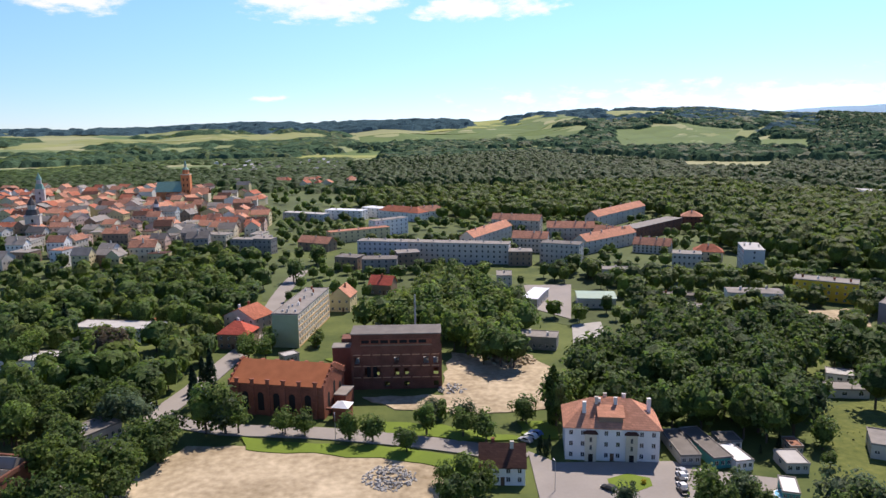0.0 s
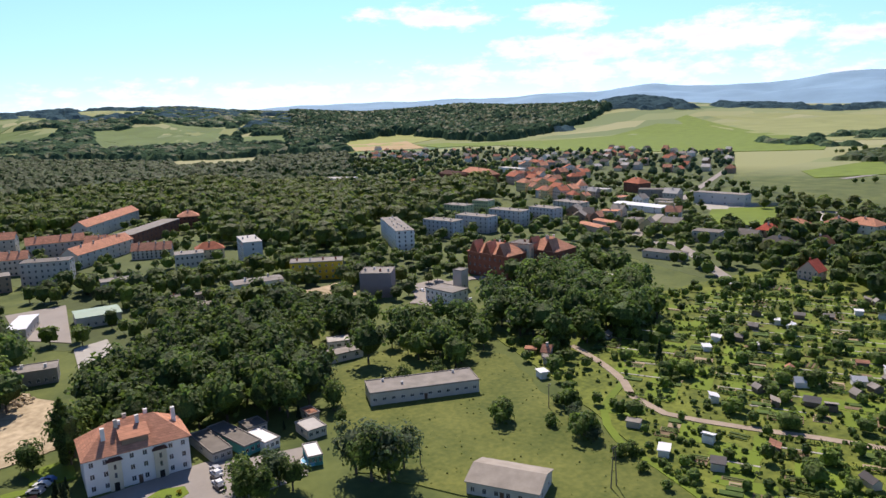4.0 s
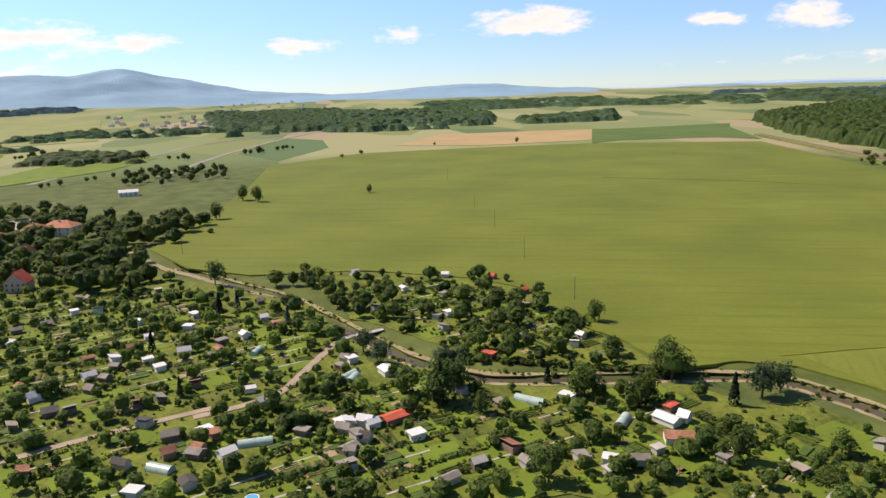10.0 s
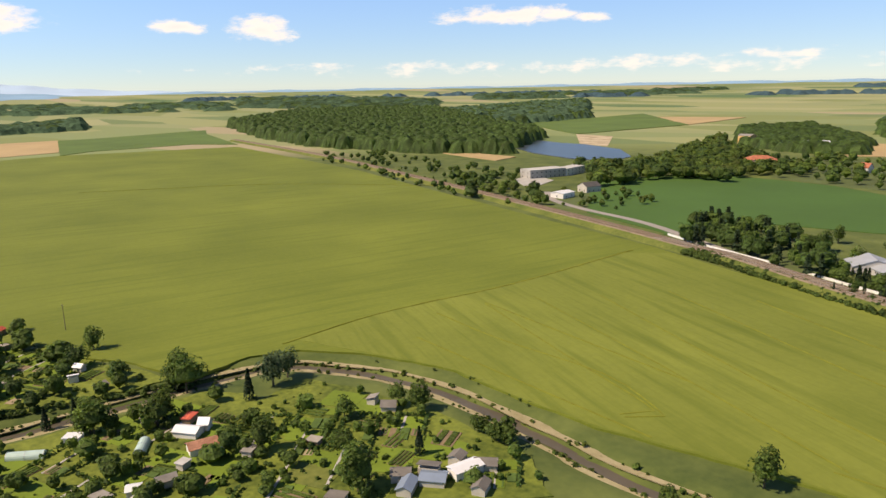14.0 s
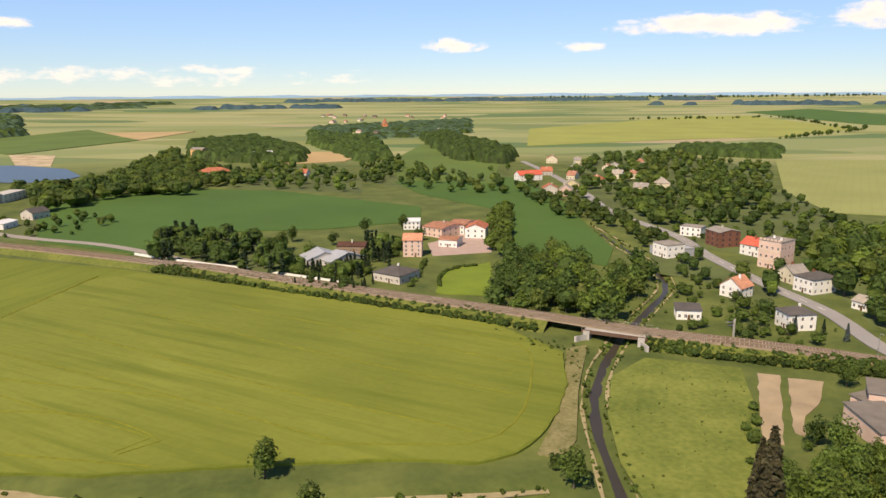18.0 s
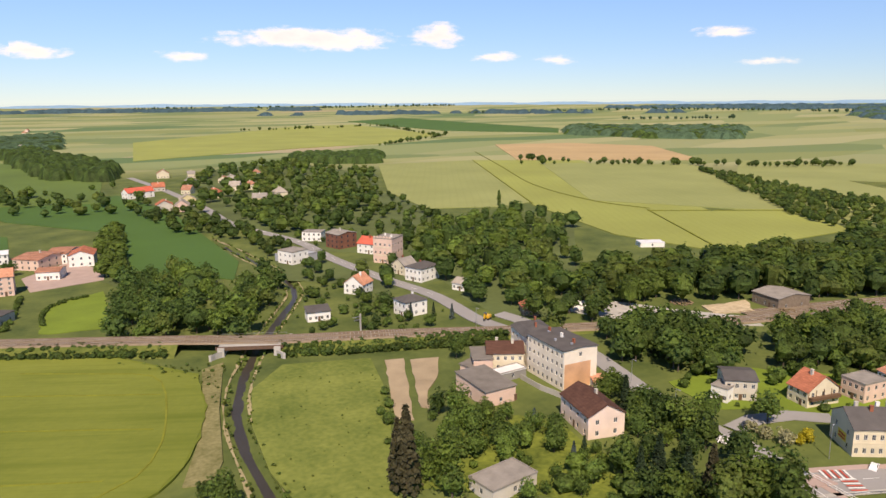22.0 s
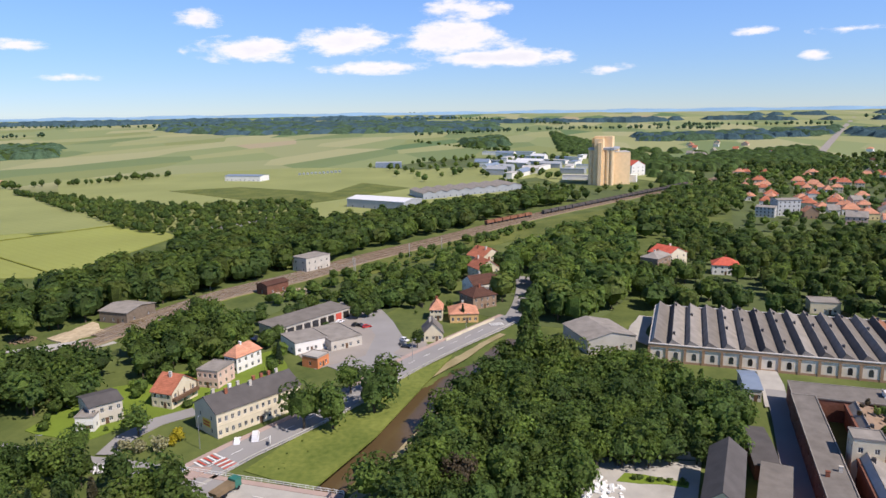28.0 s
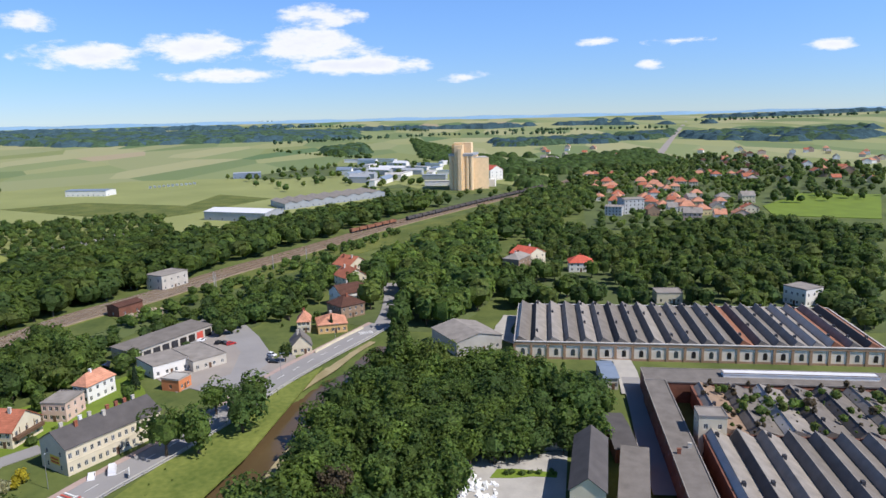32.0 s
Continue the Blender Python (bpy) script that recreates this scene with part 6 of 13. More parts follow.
def garden_patchwork(pts, rot, seed, cell=(12.0, 17.0), skip=0.06):
    """Lawns, tilled beds, vegetable rows, slab paths and clipped hedges of many small gardens side by side."""
    r = random.Random(seed)
    c, s = math.cos(radians(rot)), math.sin(radians(rot))
    loc = [(x * c + y * s, -x * s + y * c) for x, y in pts]
    us, vs = [p[0] for p in loc], [p[1] for p in loc]
    kinds = {k: MB() for k in ("lawn", "tilled", "soil", "vegetables", "concrete")}
    hedge = []

    def free(u, v, d):
        x, y = u * c - v * s, u * s + v * c
        a, b = np.array([x]), np.array([y])
        if not inside(a, b, pts)[0]:
            return False
        return all(math.hypot(x - bx, y - by) > br * .8 + d for bx, by, br in BUSY) and all(near_line(a, b, ln)[0] > hw + 5.5 for ln, hw in LINES)

    def rect(k, u0, u1, v0, v1, z, th=0.0):
        w = [(u * c - v * s, u * s + v * c) for u, v in ((u0, v0), (u1, v0), (u1, v1), (u0, v1))]
        kinds[k].prism(w, 0.0, z + th)
    cu, cv = cell
    u = min(us)
    while u < max(us):
        v = min(vs) + r.uniform(0, cv)
        while v < max(vs):
            w, h = cu * r.uniform(.8, 1.1), cv * r.uniform(.75, 1.1)
            uc, vc = u + w / 2, v + h / 2
            if free(uc, vc, 1.0) and r.random() > skip:
                if r.random() < .75:
                    a, b = r.uniform(.3, .75) * h, r.uniform(.85, .97) * w
                    rect("lawn", u + .4, u + b, v + .5, v + a, .40 + r.random() * .02)
                y0 = v + .6 + r.uniform(.35, .75) * h
                for k in range(r.randint(1, 4)):
                    u0 = u + .6 + k * w / 4
                    y1 = min(v + h - .5, y0 + r.uniform(3, 7))
                    if y1 - y0 < 1.5:
                        continue
                    m = r.choice(("tilled", "soil", "lawn", "vegetables", "vegetables"))
                    rect(m, u0, u0 + w / 4 - .5, y0, y1, .42, .25 if m == "vegetables" else .05)
                    if m != "vegetables":
                        for q in range(r.randint(0, 3)):
                            rect("vegetables", u0 + .3 + q * .9, u0 + .7 + q * .9, y0 + .3, y1 - .3, .60)
                if r.random() < .55:
                    rect("concrete", u + w * .48, u + w * .48 + .7, v + .3, v + h - .3, .45)
                for e in range(3):
                    if r.random() < .42:
                        n = int((h if e < 2 else w) / .55)
                        for i in range(n):
                            p = (u + (0 if e == 0 else w) + r.uniform(-.3, .3), v + i * .55) if e < 2 else (u + i * .55, v + r.uniform(-.3, .3))
                            hedge.append((p[0] * c - p[1] * s, p[0] * s + p[1] * c, .35 + r.uniform(.3, 1.1)))
            v += h + .8
        u += cu + .7
    for k, lab in (("lawn", "mown green lawns of the small gardens"), ("tilled", "pale tilled beds of the gardens"), ("soil", "brown tilled beds of the gardens"), ("vegetables", "rows of vegetables in the gardens"), ("concrete", "narrow slab paths through the gardens")):
        if kinds[k].f:
            tagged(kinds[k].make({"concrete": "slab_path", "lawn": "small_lawn", "vegetables": "vegetable_row"}.get(k, "garden_bed"), k), lab, "garden", kind="stuff")
    if hedge:
        rs = np.random.RandomState(seed)
        ctr = np.array(hedge)
        n = len(ctr)
        nr = rand_dirs(rs, n) + np.array([0, 0, .5])
        nr /= np.linalg.norm(nr, axis=1)[:, None]
        t = np.cross(nr, rand_dirs(rs, n))
        t /= np.linalg.norm(t, axis=1)[:, None]
        b = np.cross(nr, t)
        q = np.stack([ctr - t * .8, ctr - b * .6, ctr + t * .8, ctr + b * .6], 1).reshape(-1, 3)
        tagged(quads("garden_hedge", q, ["leaf_dark"]), "low dark hedges between the gardens", "hedge", kind="stuff")


# ---- vehicles, small structures and ground details ----
def truck(x, y, rot):
    ob = new("tipper_truck")
    ob.matrix_basis = pose(x, y, .45, 0, 0, rot)
    MB().box(2.0, 4.0, -1.2, 1.2, .7, 2.9).make("cab", "truck_green", ob)
    MB().box(3.98, 4.05, -1.0, 1.0, 1.7, 2.6).make("windscreen", "glass", ob)
    MB().box(-4, 2.0, -.5, .5, .6, .9).make("chassis", "dark_steel", ob)
    MB().add([(-4, -1.2, 1.0), (1.8, -1.2, 1.0), (1.8, 1.2, 1.0), (-4, 1.2, 1.0), (-4.2, -1.3, 2.2), (1.9, -1.3, 2.4), (1.9, 1.3, 2.4), (-4.2, 1.3, 2.2)], BOX_F).make("tipper_body", "soil", ob)
    for px in (3.0, -1.2, -2.8):
        for s in (-1, 1):
            w = MB().tube(0, 0, -.15, .15, .5, .5, 12)
            w.v = [(a, c, b) for a, b, c in w.v]
            w.make("wheel", "rubber", ob).matrix_basis = pose(px, s * 1.05, .5)
    tagged(ob, "green tipper truck on the road bridge", "truck")


def digger(x, y, rot):
    ob = new("excavator")
    ob.matrix_basis = pose(x, y, .4, 0, 0, rot)
    for s in (-1, 1):
        MB().box(-1.6, 1.6, s * .9 - .25, s * .9 + .25, 0, .8).make("track", "dark_steel", ob)
    MB().box(-1.7, 1.3, -1.1, 1.1, .85, 1.9).make("body", "digger_yellow", ob)
    MB().box(.1, 1.3, -1.1, -.1, 1.9, 2.9).make("cab", "glass", ob)
    MB().side([(1.2, 1.4), (3.2, 3.2), (3.4, 3.0), (1.4, 1.1)], -.2, .2)
    a = MB().side([(1.2, 1.5), (3.3, 3.4), (3.5, 3.1), (1.4, 1.1)], .1, .45)
    a.v = [(q, p, r) for p, q, r in a.v]
    a.make("boom", "digger_yellow", ob)
    MB().box(3.2, 3.5, .1, .45, 1.0, 3.3).make("arm", "digger_yellow", ob)
    MB().box(3.0, 3.8, -.1, .65, .5, 1.1).make("bucket", "dark_steel", ob)
    tagged(ob, "yellow excavator parked beside the level crossing", "excavator")


def wagons(x0, y0, x1, y1, n, paint):
    l = math.hypot(x1 - x0, y1 - y0) / n
    rot = math.degrees(math.atan2(y1 - y0, x1 - x0))
    first = None
    for i in range(n):
        t = (i + .5) / n
        m = pose(x0 + (x1 - x0) * t, y0 + (y1 - y0) * t, .75, 0, 0, rot)
        if first is None:
            first = new("freight_wagon")
            MB().box(-l / 2 + .5, l / 2 - .5, -1.4, 1.4, 1.0, 1.25).make("underframe", "dark_steel", first)
            bd = MB()
            for q in ((-l / 2 + .6, l / 2 - .6, -1.45, -1.3), (-l / 2 + .6, l / 2 - .6, 1.3, 1.45), (-l / 2 + .6, -l / 2 + .75, -1.3, 1.3), (l / 2 - .75, l / 2 - .6, -1.3, 1.3)):
                bd.box(*q, 1.25, 3.3)
            bd.make("body", paint, first)
            MB().box(-l / 2 + .8, l / 2 - .8, -1.28, 1.28, 1.25, 2.8).make("load", "soil", first)
            for px in (-l / 2 + 2, l / 2 - 2):
                MB().box(px - 1.2, px + 1.2, -1.0, 1.0, 0, 1.0).make("bogie", "dark_steel", first)
            first.matrix_basis = m
            tagged(first, "open freight wagon standing on the station tracks", "wagon", "freight wagons")
        else:
            copy_thing(first, m)


def solar_array(x, y, rot, w, d):
    ob = new("solar_array")
    ob.matrix_basis = pose(x, y, .3, 0, 0, rot)
    MB().add([(-w / 2, -d / 2, .6), (w / 2, -d / 2, .6), (w / 2, d / 2, 2.4), (-w / 2, d / 2, 2.4), (-w / 2, -d / 2, .68), (w / 2, -d / 2, .68), (w / 2, d / 2, 2.48), (-w / 2, d / 2, 2.48)], BOX_F).make("panel", "solar", ob)
    for sx in (-1, 1):
        for sy, z in ((-1, .62), (1, 2.4)):
            MB().box(sx * w * .4 - .06, sx * w * .4 + .06, sy * d * .42 - .06, sy * d * .42 + .06, -.3, z - .1).make("leg", "steel", ob)
    tagged(ob, "tilted black solar panels standing on the grass", "solar panels")


def footbridge(ax, ay, bx, by):
    ob = new("footbridge")
    l = math.hypot(bx - ax, by - ay)
    ob.matrix_basis = pose((ax + bx) / 2, (ay + by) / 2, .3, 0, 0, math.degrees(math.atan2(by - ay, bx - ax)))
    MB().box(-l / 2, l / 2, -1.2, 1.2, .1, .35).make("deck", "felt_pale", ob)
    for s in (-1, 1):
        MB().box(-l / 2, l / 2, s * 1.15 - .04, s * 1.15 + .04, 1.2, 1.3).make("handrail", "steel", ob)
        for k in range(7):
            px = -l / 2 + k * l / 6
            MB().box(px - .04, px + .04, s * 1.15 - .04, s * 1.15 + .04, .35, 1.2).make("rail_post", "steel", ob)
    tagged(ob, "pale concrete footbridge over the stream", "bridge")


def heap(name, x, y, r, n, material, label, category, size=.6, up=1.2):
    """A low pile of many loose pieces."""
    rs = random.Random(int(x * 3 + y))
    mb = MB()
    for _ in range(n):
        d, a = r * math.sqrt(rs.random()), rs.random() * 6.28
        px, py = x + d * math.cos(a), y + d * math.sin(a)
        z = max(0, up * (1 - d / r)) * rs.random()
        s = size * rs.uniform(.4, 1.2)
        m = pose(px, py, z + .3, rs.uniform(-30, 30), rs.uniform(-30, 30), rs.uniform(0, 180))
        mb.add([m @ Vector(v) for v in ((-s, -s * .7, -s * .4), (s, -s * .8, -s * .4), (s * .9, s * .7, -s * .4), (-s, s * .6, -s * .4), (-s * .8, -s * .6, s * .4), (s * .7, -s * .6, s * .45), (s * .8, s * .6, s * .35), (-s * .8, s * .5, s * .4))], BOX_F)
    tagged(mb.make(name, material), label, category, kind="stuff")


def zebra(x, y, rot, n, w, l, material="paint_white"):
    """Crossing stripes lying on the road."""
    ob = new("zebra_crossing")
    ob.matrix_basis = pose(x, y, .62, 0, 0, rot)
    for i in range(n):
        c = (i - (n - 1) / 2) * w * 2
        MB().box(c - w / 2, c + w / 2, -l / 2, l / 2, 0, .02).make("stripe", material if i % 2 else "paint_white", ob)
    tagged(ob, "striped pedestrian crossing painted on the asphalt", "crossing", kind="structure")


def dashes(pts, gap, length, width, lift):
    """A broken white line along a road."""
    q = smooth(pts, 2.0)
    s = np.concatenate([[0], np.cumsum(np.linalg.norm(np.diff(q, axis=0), axis=1))])
    ob = new("road_marking")
    k, pos = 0, 1.0
    while pos + length < s[-1]:
        a = np.array([np.interp(pos, s, q[:, 0]), np.interp(pos, s, q[:, 1])])
        b = np.array([np.interp(pos + length, s, q[:, 0]), np.interp(pos + length, s, q[:, 1])])
        m = (a + b) / 2
        put("dash", MB().box(-length / 2, length / 2, -width / 2, width / 2, 0, .02).mesh("dash", "paint_white"), ob, Matrix.Translation((m[0], m[1], lift)) @ Matrix.Rotation(math.atan2(*(b - a)[::-1]), 4, "Z"))
        pos += gap
    tagged(ob, "broken white centre line painted on the road", "road marking", kind="structure")


def railing(pts, h, lift, label):
    """A low metal railing along a road."""
    ob = new("road_railing")
    q = smooth(pts, 6.0)
    for a, b in zip(q[:-1], q[1:]):
        l = float(np.linalg.norm(b - a))
        m = Matrix.Translation(((a[0] + b[0]) / 2, (a[1] + b[1]) / 2, lift)) @ Matrix.Rotation(math.atan2(*(b - a)[::-1]), 4, "Z")
        put("rail", MB().box(-l / 2, l / 2, -.05, .05, h - .22, h).mesh("rail", "felt_pale"), ob, m)
        put("post", MB().box(-.06, .06, -.06, .06, -.3, h - .22).mesh("post", "steel"), ob, m)
    tagged(ob, label, "railing")


def board_on_posts(x, y, rot, w, h, z):
    ob = new("billboard")
    ob.matrix_basis = pose(x, y, .2, 0, 0, rot)
    MB().box(-w / 2, w / 2, -.1, .1, z, z + h).make("board", "paint_white", ob)
    for s in (-1, 1):
        MB().box(s * w * .35 - .08, s * w * .35 + .08, .1, .25, -.3, z + h).make("post", "steel", ob)
    tagged(ob, "white board standing on two posts", "billboard")


def pool(x, y, r):
    ob = new("swimming_pool")
    ob.matrix_basis = pose(x, y, .2)
    MB().tube(0, 0, 0, .9, r, r, 20).make("basin", "pool_blue", ob)
    MB().tube(0, 0, .9, .94, r + .12, r + .12, 20).make("rim", "paint_white", ob)
    MB().tube(0, 0, .94, .97, r - .15, r - .15, 20).make("water", "pool_blue", ob)
    tagged(ob, "round blue garden pool with a white rim", "pool")


def play_frame(x, y, rot):
    ob = new("climbing_frame")
    ob.matrix_basis = pose(x, y, .1, 0, 0, rot)
    for px in (-2.5, 0, 2.5):
        for py in (-1, 1):
            MB().box(px - .1, px + .1, py - .1, py + .1, 0, 2.6).make("post", "play_red", ob)
    for z in (1.2, 2.5):
        MB().box(-2.6, 2.6, -1.1, 1.1, z, z + .12).make("platform", "play_red", ob)
    MB().add([(2.6, -.5, 1.3), (6, -.5, .2), (6, .5, .2), (2.6, .5, 1.3), (2.6, -.5, 1.5), (6, -.5, .4), (6, .5, .4), (2.6, .5, 1.5)], BOX_F).make("slide", "play_red", ob)
    tagged(ob, "red climbing frame with a slide on the playground", "playground")


def on_roof_box(parent, name, x0, x1, y0, y1, z0, z1, material, label=""):
    return MB().box(x0, x1, y0, y1, z0, z1).make(name, material, parent, label)


def villa_details(ob, w, d, h):
    """Oriels with their doors, the wide dormer, white chimneys."""
    b = d / 2
    for px in (-w * .235, w * .21):
        MB().box(px - 1.5, px + 1.5, -b - .7, -b - .01, 0, h * .82).make("oriel", "cream", ob)
        MB().add([(px - 1.9, -b - 1.1, h * .82), (px + 1.9, -b - 1.1, h * .82), (px + 1.9, -b - .02, h * .82), (px - 1.9, -b - .02, h * .82), (px - 1.2, -b - .3, h * .82 + .7), (px + 1.2, -b - .3, h * .82 + .7), (px + 1.2, -b - .02, h * .82 + .7), (px - 1.2, -b - .02, h * .82 + .7)], BOX_F).make("oriel_roof", "tile_brown", ob)
        MB().box(px - .6, px + .6, -b - .76, -b - .71, 0, 2.2).make("door", "dark_inside", ob)
        for z in (3.4, 5.6):
            MB().box(px - .3, px + .3, -b - .76, -b - .71, z, z + 1.3).make("window", "glass", ob)
    MB().box(-w * .14, w * .12, -b + 1.0, -b + 5, h + .6, h + 2.4).make("dormer", "brown_wall", ob)
    MB().add([(-w * .16, -b + .6, h + 2.4), (w * .14, -b + .6, h + 2.4), (w * .14, b * .2, h + 5.0), (-w * .16, b * .2, h + 5.0), (-w * .16, -b + .6, h + 2.6), (w * .14, -b + .6, h + 2.6), (w * .14, b * .2, h + 5.2), (-w * .16, b * .2, h + 5.2)], BOX_F).make("dormer_roof", "tile_orange", ob)
    for px, py in ((-w * .3, -b * .5), (-w * .13, -b * .1), (w * .43, 0)):
        MB().box(px - .5, px + .5, py - .5, py + .5, h + .5, h + 5.6).make("chimney", "white_wall", ob)
    MB().box(-w / 2 - .15, w / 2 + .15, -b - .15, b + .15, h - .35, h - .05).make("cornice", "cream", ob)

# ---- streams and the ground sheet ----
RIVERS.append((smooth([(-101, -489), (-107.9, -427.0), (-111.2, -361.4), (-106.2, -323.9), (-79.8, -275.8), (-66.4, -252.0), (-51.3, -218.2), (-44.5, -190.4), (-41.8, -163.4), (-40.5, -138.9)], 6.0), 1.7, 6.0, 2.0))
RIVERS.append((smooth([(399.6, 87.8), (350.3, 50.4), (321.4, 25.4), (280.8, 4.1), (255.4, -8.8), (231.1, -23.3), (213.7, -39.4), (206.4, -57.2), (195.1, -117.5), (185.0, -135.0), (174.8, -140.3), (155.3, -147.7), (133.2, -149.9), (110.8, -147.6), (91.2, -144.5), (79.7, -141.6), (60.7, -140.2), (36.7, -140.7), (-1.0, -143.4), (-25.3, -145.5)], 6.0), 2.4, 7.0, 2.2))
RIVERS.append((smooth([(-126.7, -66.3), (-146.7, -56.7), (-178.3, -47.4), (-210.7, -40.2), (-238.8, -28.9), (-277.8, -11.7)], 6.0), 5.0, 13.0, 3.0))
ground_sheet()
ribbon("stream", [(-101, -489), (-107.9, -427.0), (-111.2, -361.4), (-106.2, -323.9), (-79.8, -275.8), (-66.4, -252.0), (-51.3, -218.2), (-44.5, -190.4), (-41.8, -163.4), (-40.5, -138.9)], 3.2, "dark_water", -1.65, "narrow dark stream between grassy banks", "water", step=6.0, follow=False)
ribbon("stream", [(399.6, 87.8), (350.3, 50.4), (321.4, 25.4), (280.8, 4.1), (255.4, -8.8), (231.1, -23.3), (213.7, -39.4), (206.4, -57.2), (195.1, -117.5), (185.0, -135.0), (174.8, -140.3), (155.3, -147.7), (133.2, -149.9), (110.8, -147.6), (91.2, -144.5), (79.7, -141.6), (60.7, -140.2), (36.7, -140.7), (-1.0, -143.4), (-25.3, -145.5)], 4.0, "water", -1.8, "shallow dark stream winding past the gardens", "water", step=6.0, follow=False)
ribbon("river", [(-126.7, -66.3), (-146.7, -56.7), (-178.3, -47.4), (-210.7, -40.2), (-238.8, -28.9), (-277.8, -11.7)], 12.5, "muddy_water", -2.3, "brown muddy river between mown banks", "water", step=6.0, follow=False)
ribbon("stream_bank", [(-105, -490), (-112.2, -427.3), (-115.5, -361.3), (-110.2, -322.4), (-83.6, -273.7), (-70.3, -250.1), (-55.4, -216.7), (-48.8, -189.6), (-46.0, -163.1), (-44.8, -138.6)], 1.8, "dry_bank", -0.75, "dry sandy strip along the water", "bank", step=6.0, follow=False)
ribbon("stream_bank", [(-97, -489), (-103.6, -426.6), (-106.9, -361.5), (-102.2, -325.4), (-76.0, -277.8), (-62.6, -253.9), (-47.3, -219.6), (-40.3, -191.1), (-37.5, -163.7), (-36.2, -139.1)], 1.8, "dry_bank", -0.75, "dry sandy strip along the water", "bank", step=6.0, follow=False)
ribbon("stream_bank", [(402.4, 84.2), (353.2, 46.8), (324.0, 21.6), (282.9, -0.0), (257.6, -12.9), (233.8, -27.0), (217.4, -42.2), (210.8, -58.2), (199.6, -118.8), (188.4, -138.0), (176.6, -144.5), (156.3, -152.2), (133.2, -154.5), (110.2, -152.2), (90.3, -149.0), (79.0, -146.1), (60.6, -144.8), (36.9, -145.3), (-0.7, -147.9), (-24.8, -150.1)], 3.4, "dry_bank", -0.8, "dry sandy strip along the water", "bank", step=6.0, follow=False)
ribbon("stream_bank", [(-130.7, -74.6), (-149.8, -65.3), (-180.5, -56.3), (-213.3, -49.0), (-242.4, -37.4), (-281.5, -20.1)], 3.6, "dry_bank", -0.72, "dry sandy strip along the water", "bank", step=6.0, follow=False)
ribbon("stream_bank", [(-122.7, -58.1), (-143.5, -48.0), (-176.0, -38.5), (-208.0, -31.4), (-235.2, -20.5), (-274.0, -3.3)], 3.0, "dry_bank", -0.72, "dry sandy strip along the water", "bank", step=6.0, follow=False)
ribbon("stream_bank", [(397.1, 91.2), (347.7, 53.7), (319.1, 28.9), (278.9, 7.8), (253.4, -5.1), (228.6, -19.9), (210.3, -37.0), (202.3, -56.2), (191.1, -116.4), (181.9, -132.1), (173.1, -136.4), (154.3, -143.6), (133.3, -145.7), (111.4, -143.4), (92.0, -140.4), (80.3, -137.4), (60.8, -136.0), (36.5, -136.5), (-1.4, -139.2), (-25.6, -141.3)], 2.2, "dry_bank", -0.85, "dry sandy strip along the water", "bank", step=6.0, follow=False)
LINES.append((smooth([(-101, -489), (-107.9, -427.0), (-111.2, -361.4), (-106.2, -323.9), (-79.8, -275.8), (-66.4, -252.0), (-51.3, -218.2), (-44.5, -190.4), (-41.8, -163.4), (-40.5, -138.9)], 6.0), 4.5))
LINES.append((smooth([(399.6, 87.8), (350.3, 50.4), (321.4, 25.4), (280.8, 4.1), (255.4, -8.8), (231.1, -23.3), (213.7, -39.4), (206.4, -57.2), (195.1, -117.5), (185.0, -135.0), (174.8, -140.3), (155.3, -147.7), (133.2, -149.9), (110.8, -147.6), (91.2, -144.5), (79.7, -141.6), (60.7, -140.2), (36.7, -140.7), (-1.0, -143.4), (-25.3, -145.5)], 6.0), 5.5))
LINES.append((smooth([(-126.7, -66.3), (-146.7, -56.7), (-178.3, -47.4), (-210.7, -40.2), (-238.8, -28.9), (-277.8, -11.7)], 6.0), 12.5))

# ---- fields ----
area("wheat_field", [(446.3, 113.7), (388.9, 80.9), (364.0, 46.2), (357.2, -13.1), (327.0, -65.2), (301.3, -84.7), (259.2, -83.9), (231.2, -98.1), (200.2, -104.0), (202.4, -126.8), (193.7, -141.5), (173.0, -153.9), (146.7, -160.8), (138.8, -161.4), (115.9, -158.2), (85.4, -155.9), (50.3, -159.9), (13.0, -162.3), (-8.9, -160.3), (-18.6, -165.1), (-26.3, -173.8), (-33.4, -188.9), (-39.4, -208.5), (-42.8, -236.6), (-21.3, -268.1), (48.9, -307.5), (115.9, -337.3), (154.9, -356.1), (170.3, -363.7), (258.5, -395.4), (405, -451), (580, -518), (983, -629), (1084, -407), (1091, -232), (1081, -43), (948, 82), (716, 86), (560, 96)], "wheat", 0.7, "broad field of ripening yellow-green wheat with tractor tracks", "field")
area("wheat_field", [(202.0, -147.6), (200.6, -188.5), (184.2, -255.0), (173.6, -338.9), (151.3, -353.4), (115.6, -336.3), (48.7, -306.6), (-21.2, -266.7), (-42.1, -234.4), (-39.1, -208.5), (-33.2, -189.2), (-26.1, -174.3), (-18.4, -165.6), (-9.0, -160.9), (13.1, -162.9), (50.5, -160.5), (85.7, -156.4), (116.3, -158.8), (139.2, -162.0), (152.0, -159.8), (173.7, -154.6)], "near_wheat", 0.76, "field of ripening yellow-green wheat beside the railway", "field")
area("stubble_field", [(1206, -105), (1454, -218), (1451, -398), (1426, -542), (1150, -427), (1134, -241)], "stubble", 0.506, "bare ochre stubble field beyond the wheat", "field")
area("beet_field", [(1408, -535), (1444, -848), (1095, -646), (1126, -422)], "dark_crop", 0.512, "dark green crop field beyond the wheat", "field")
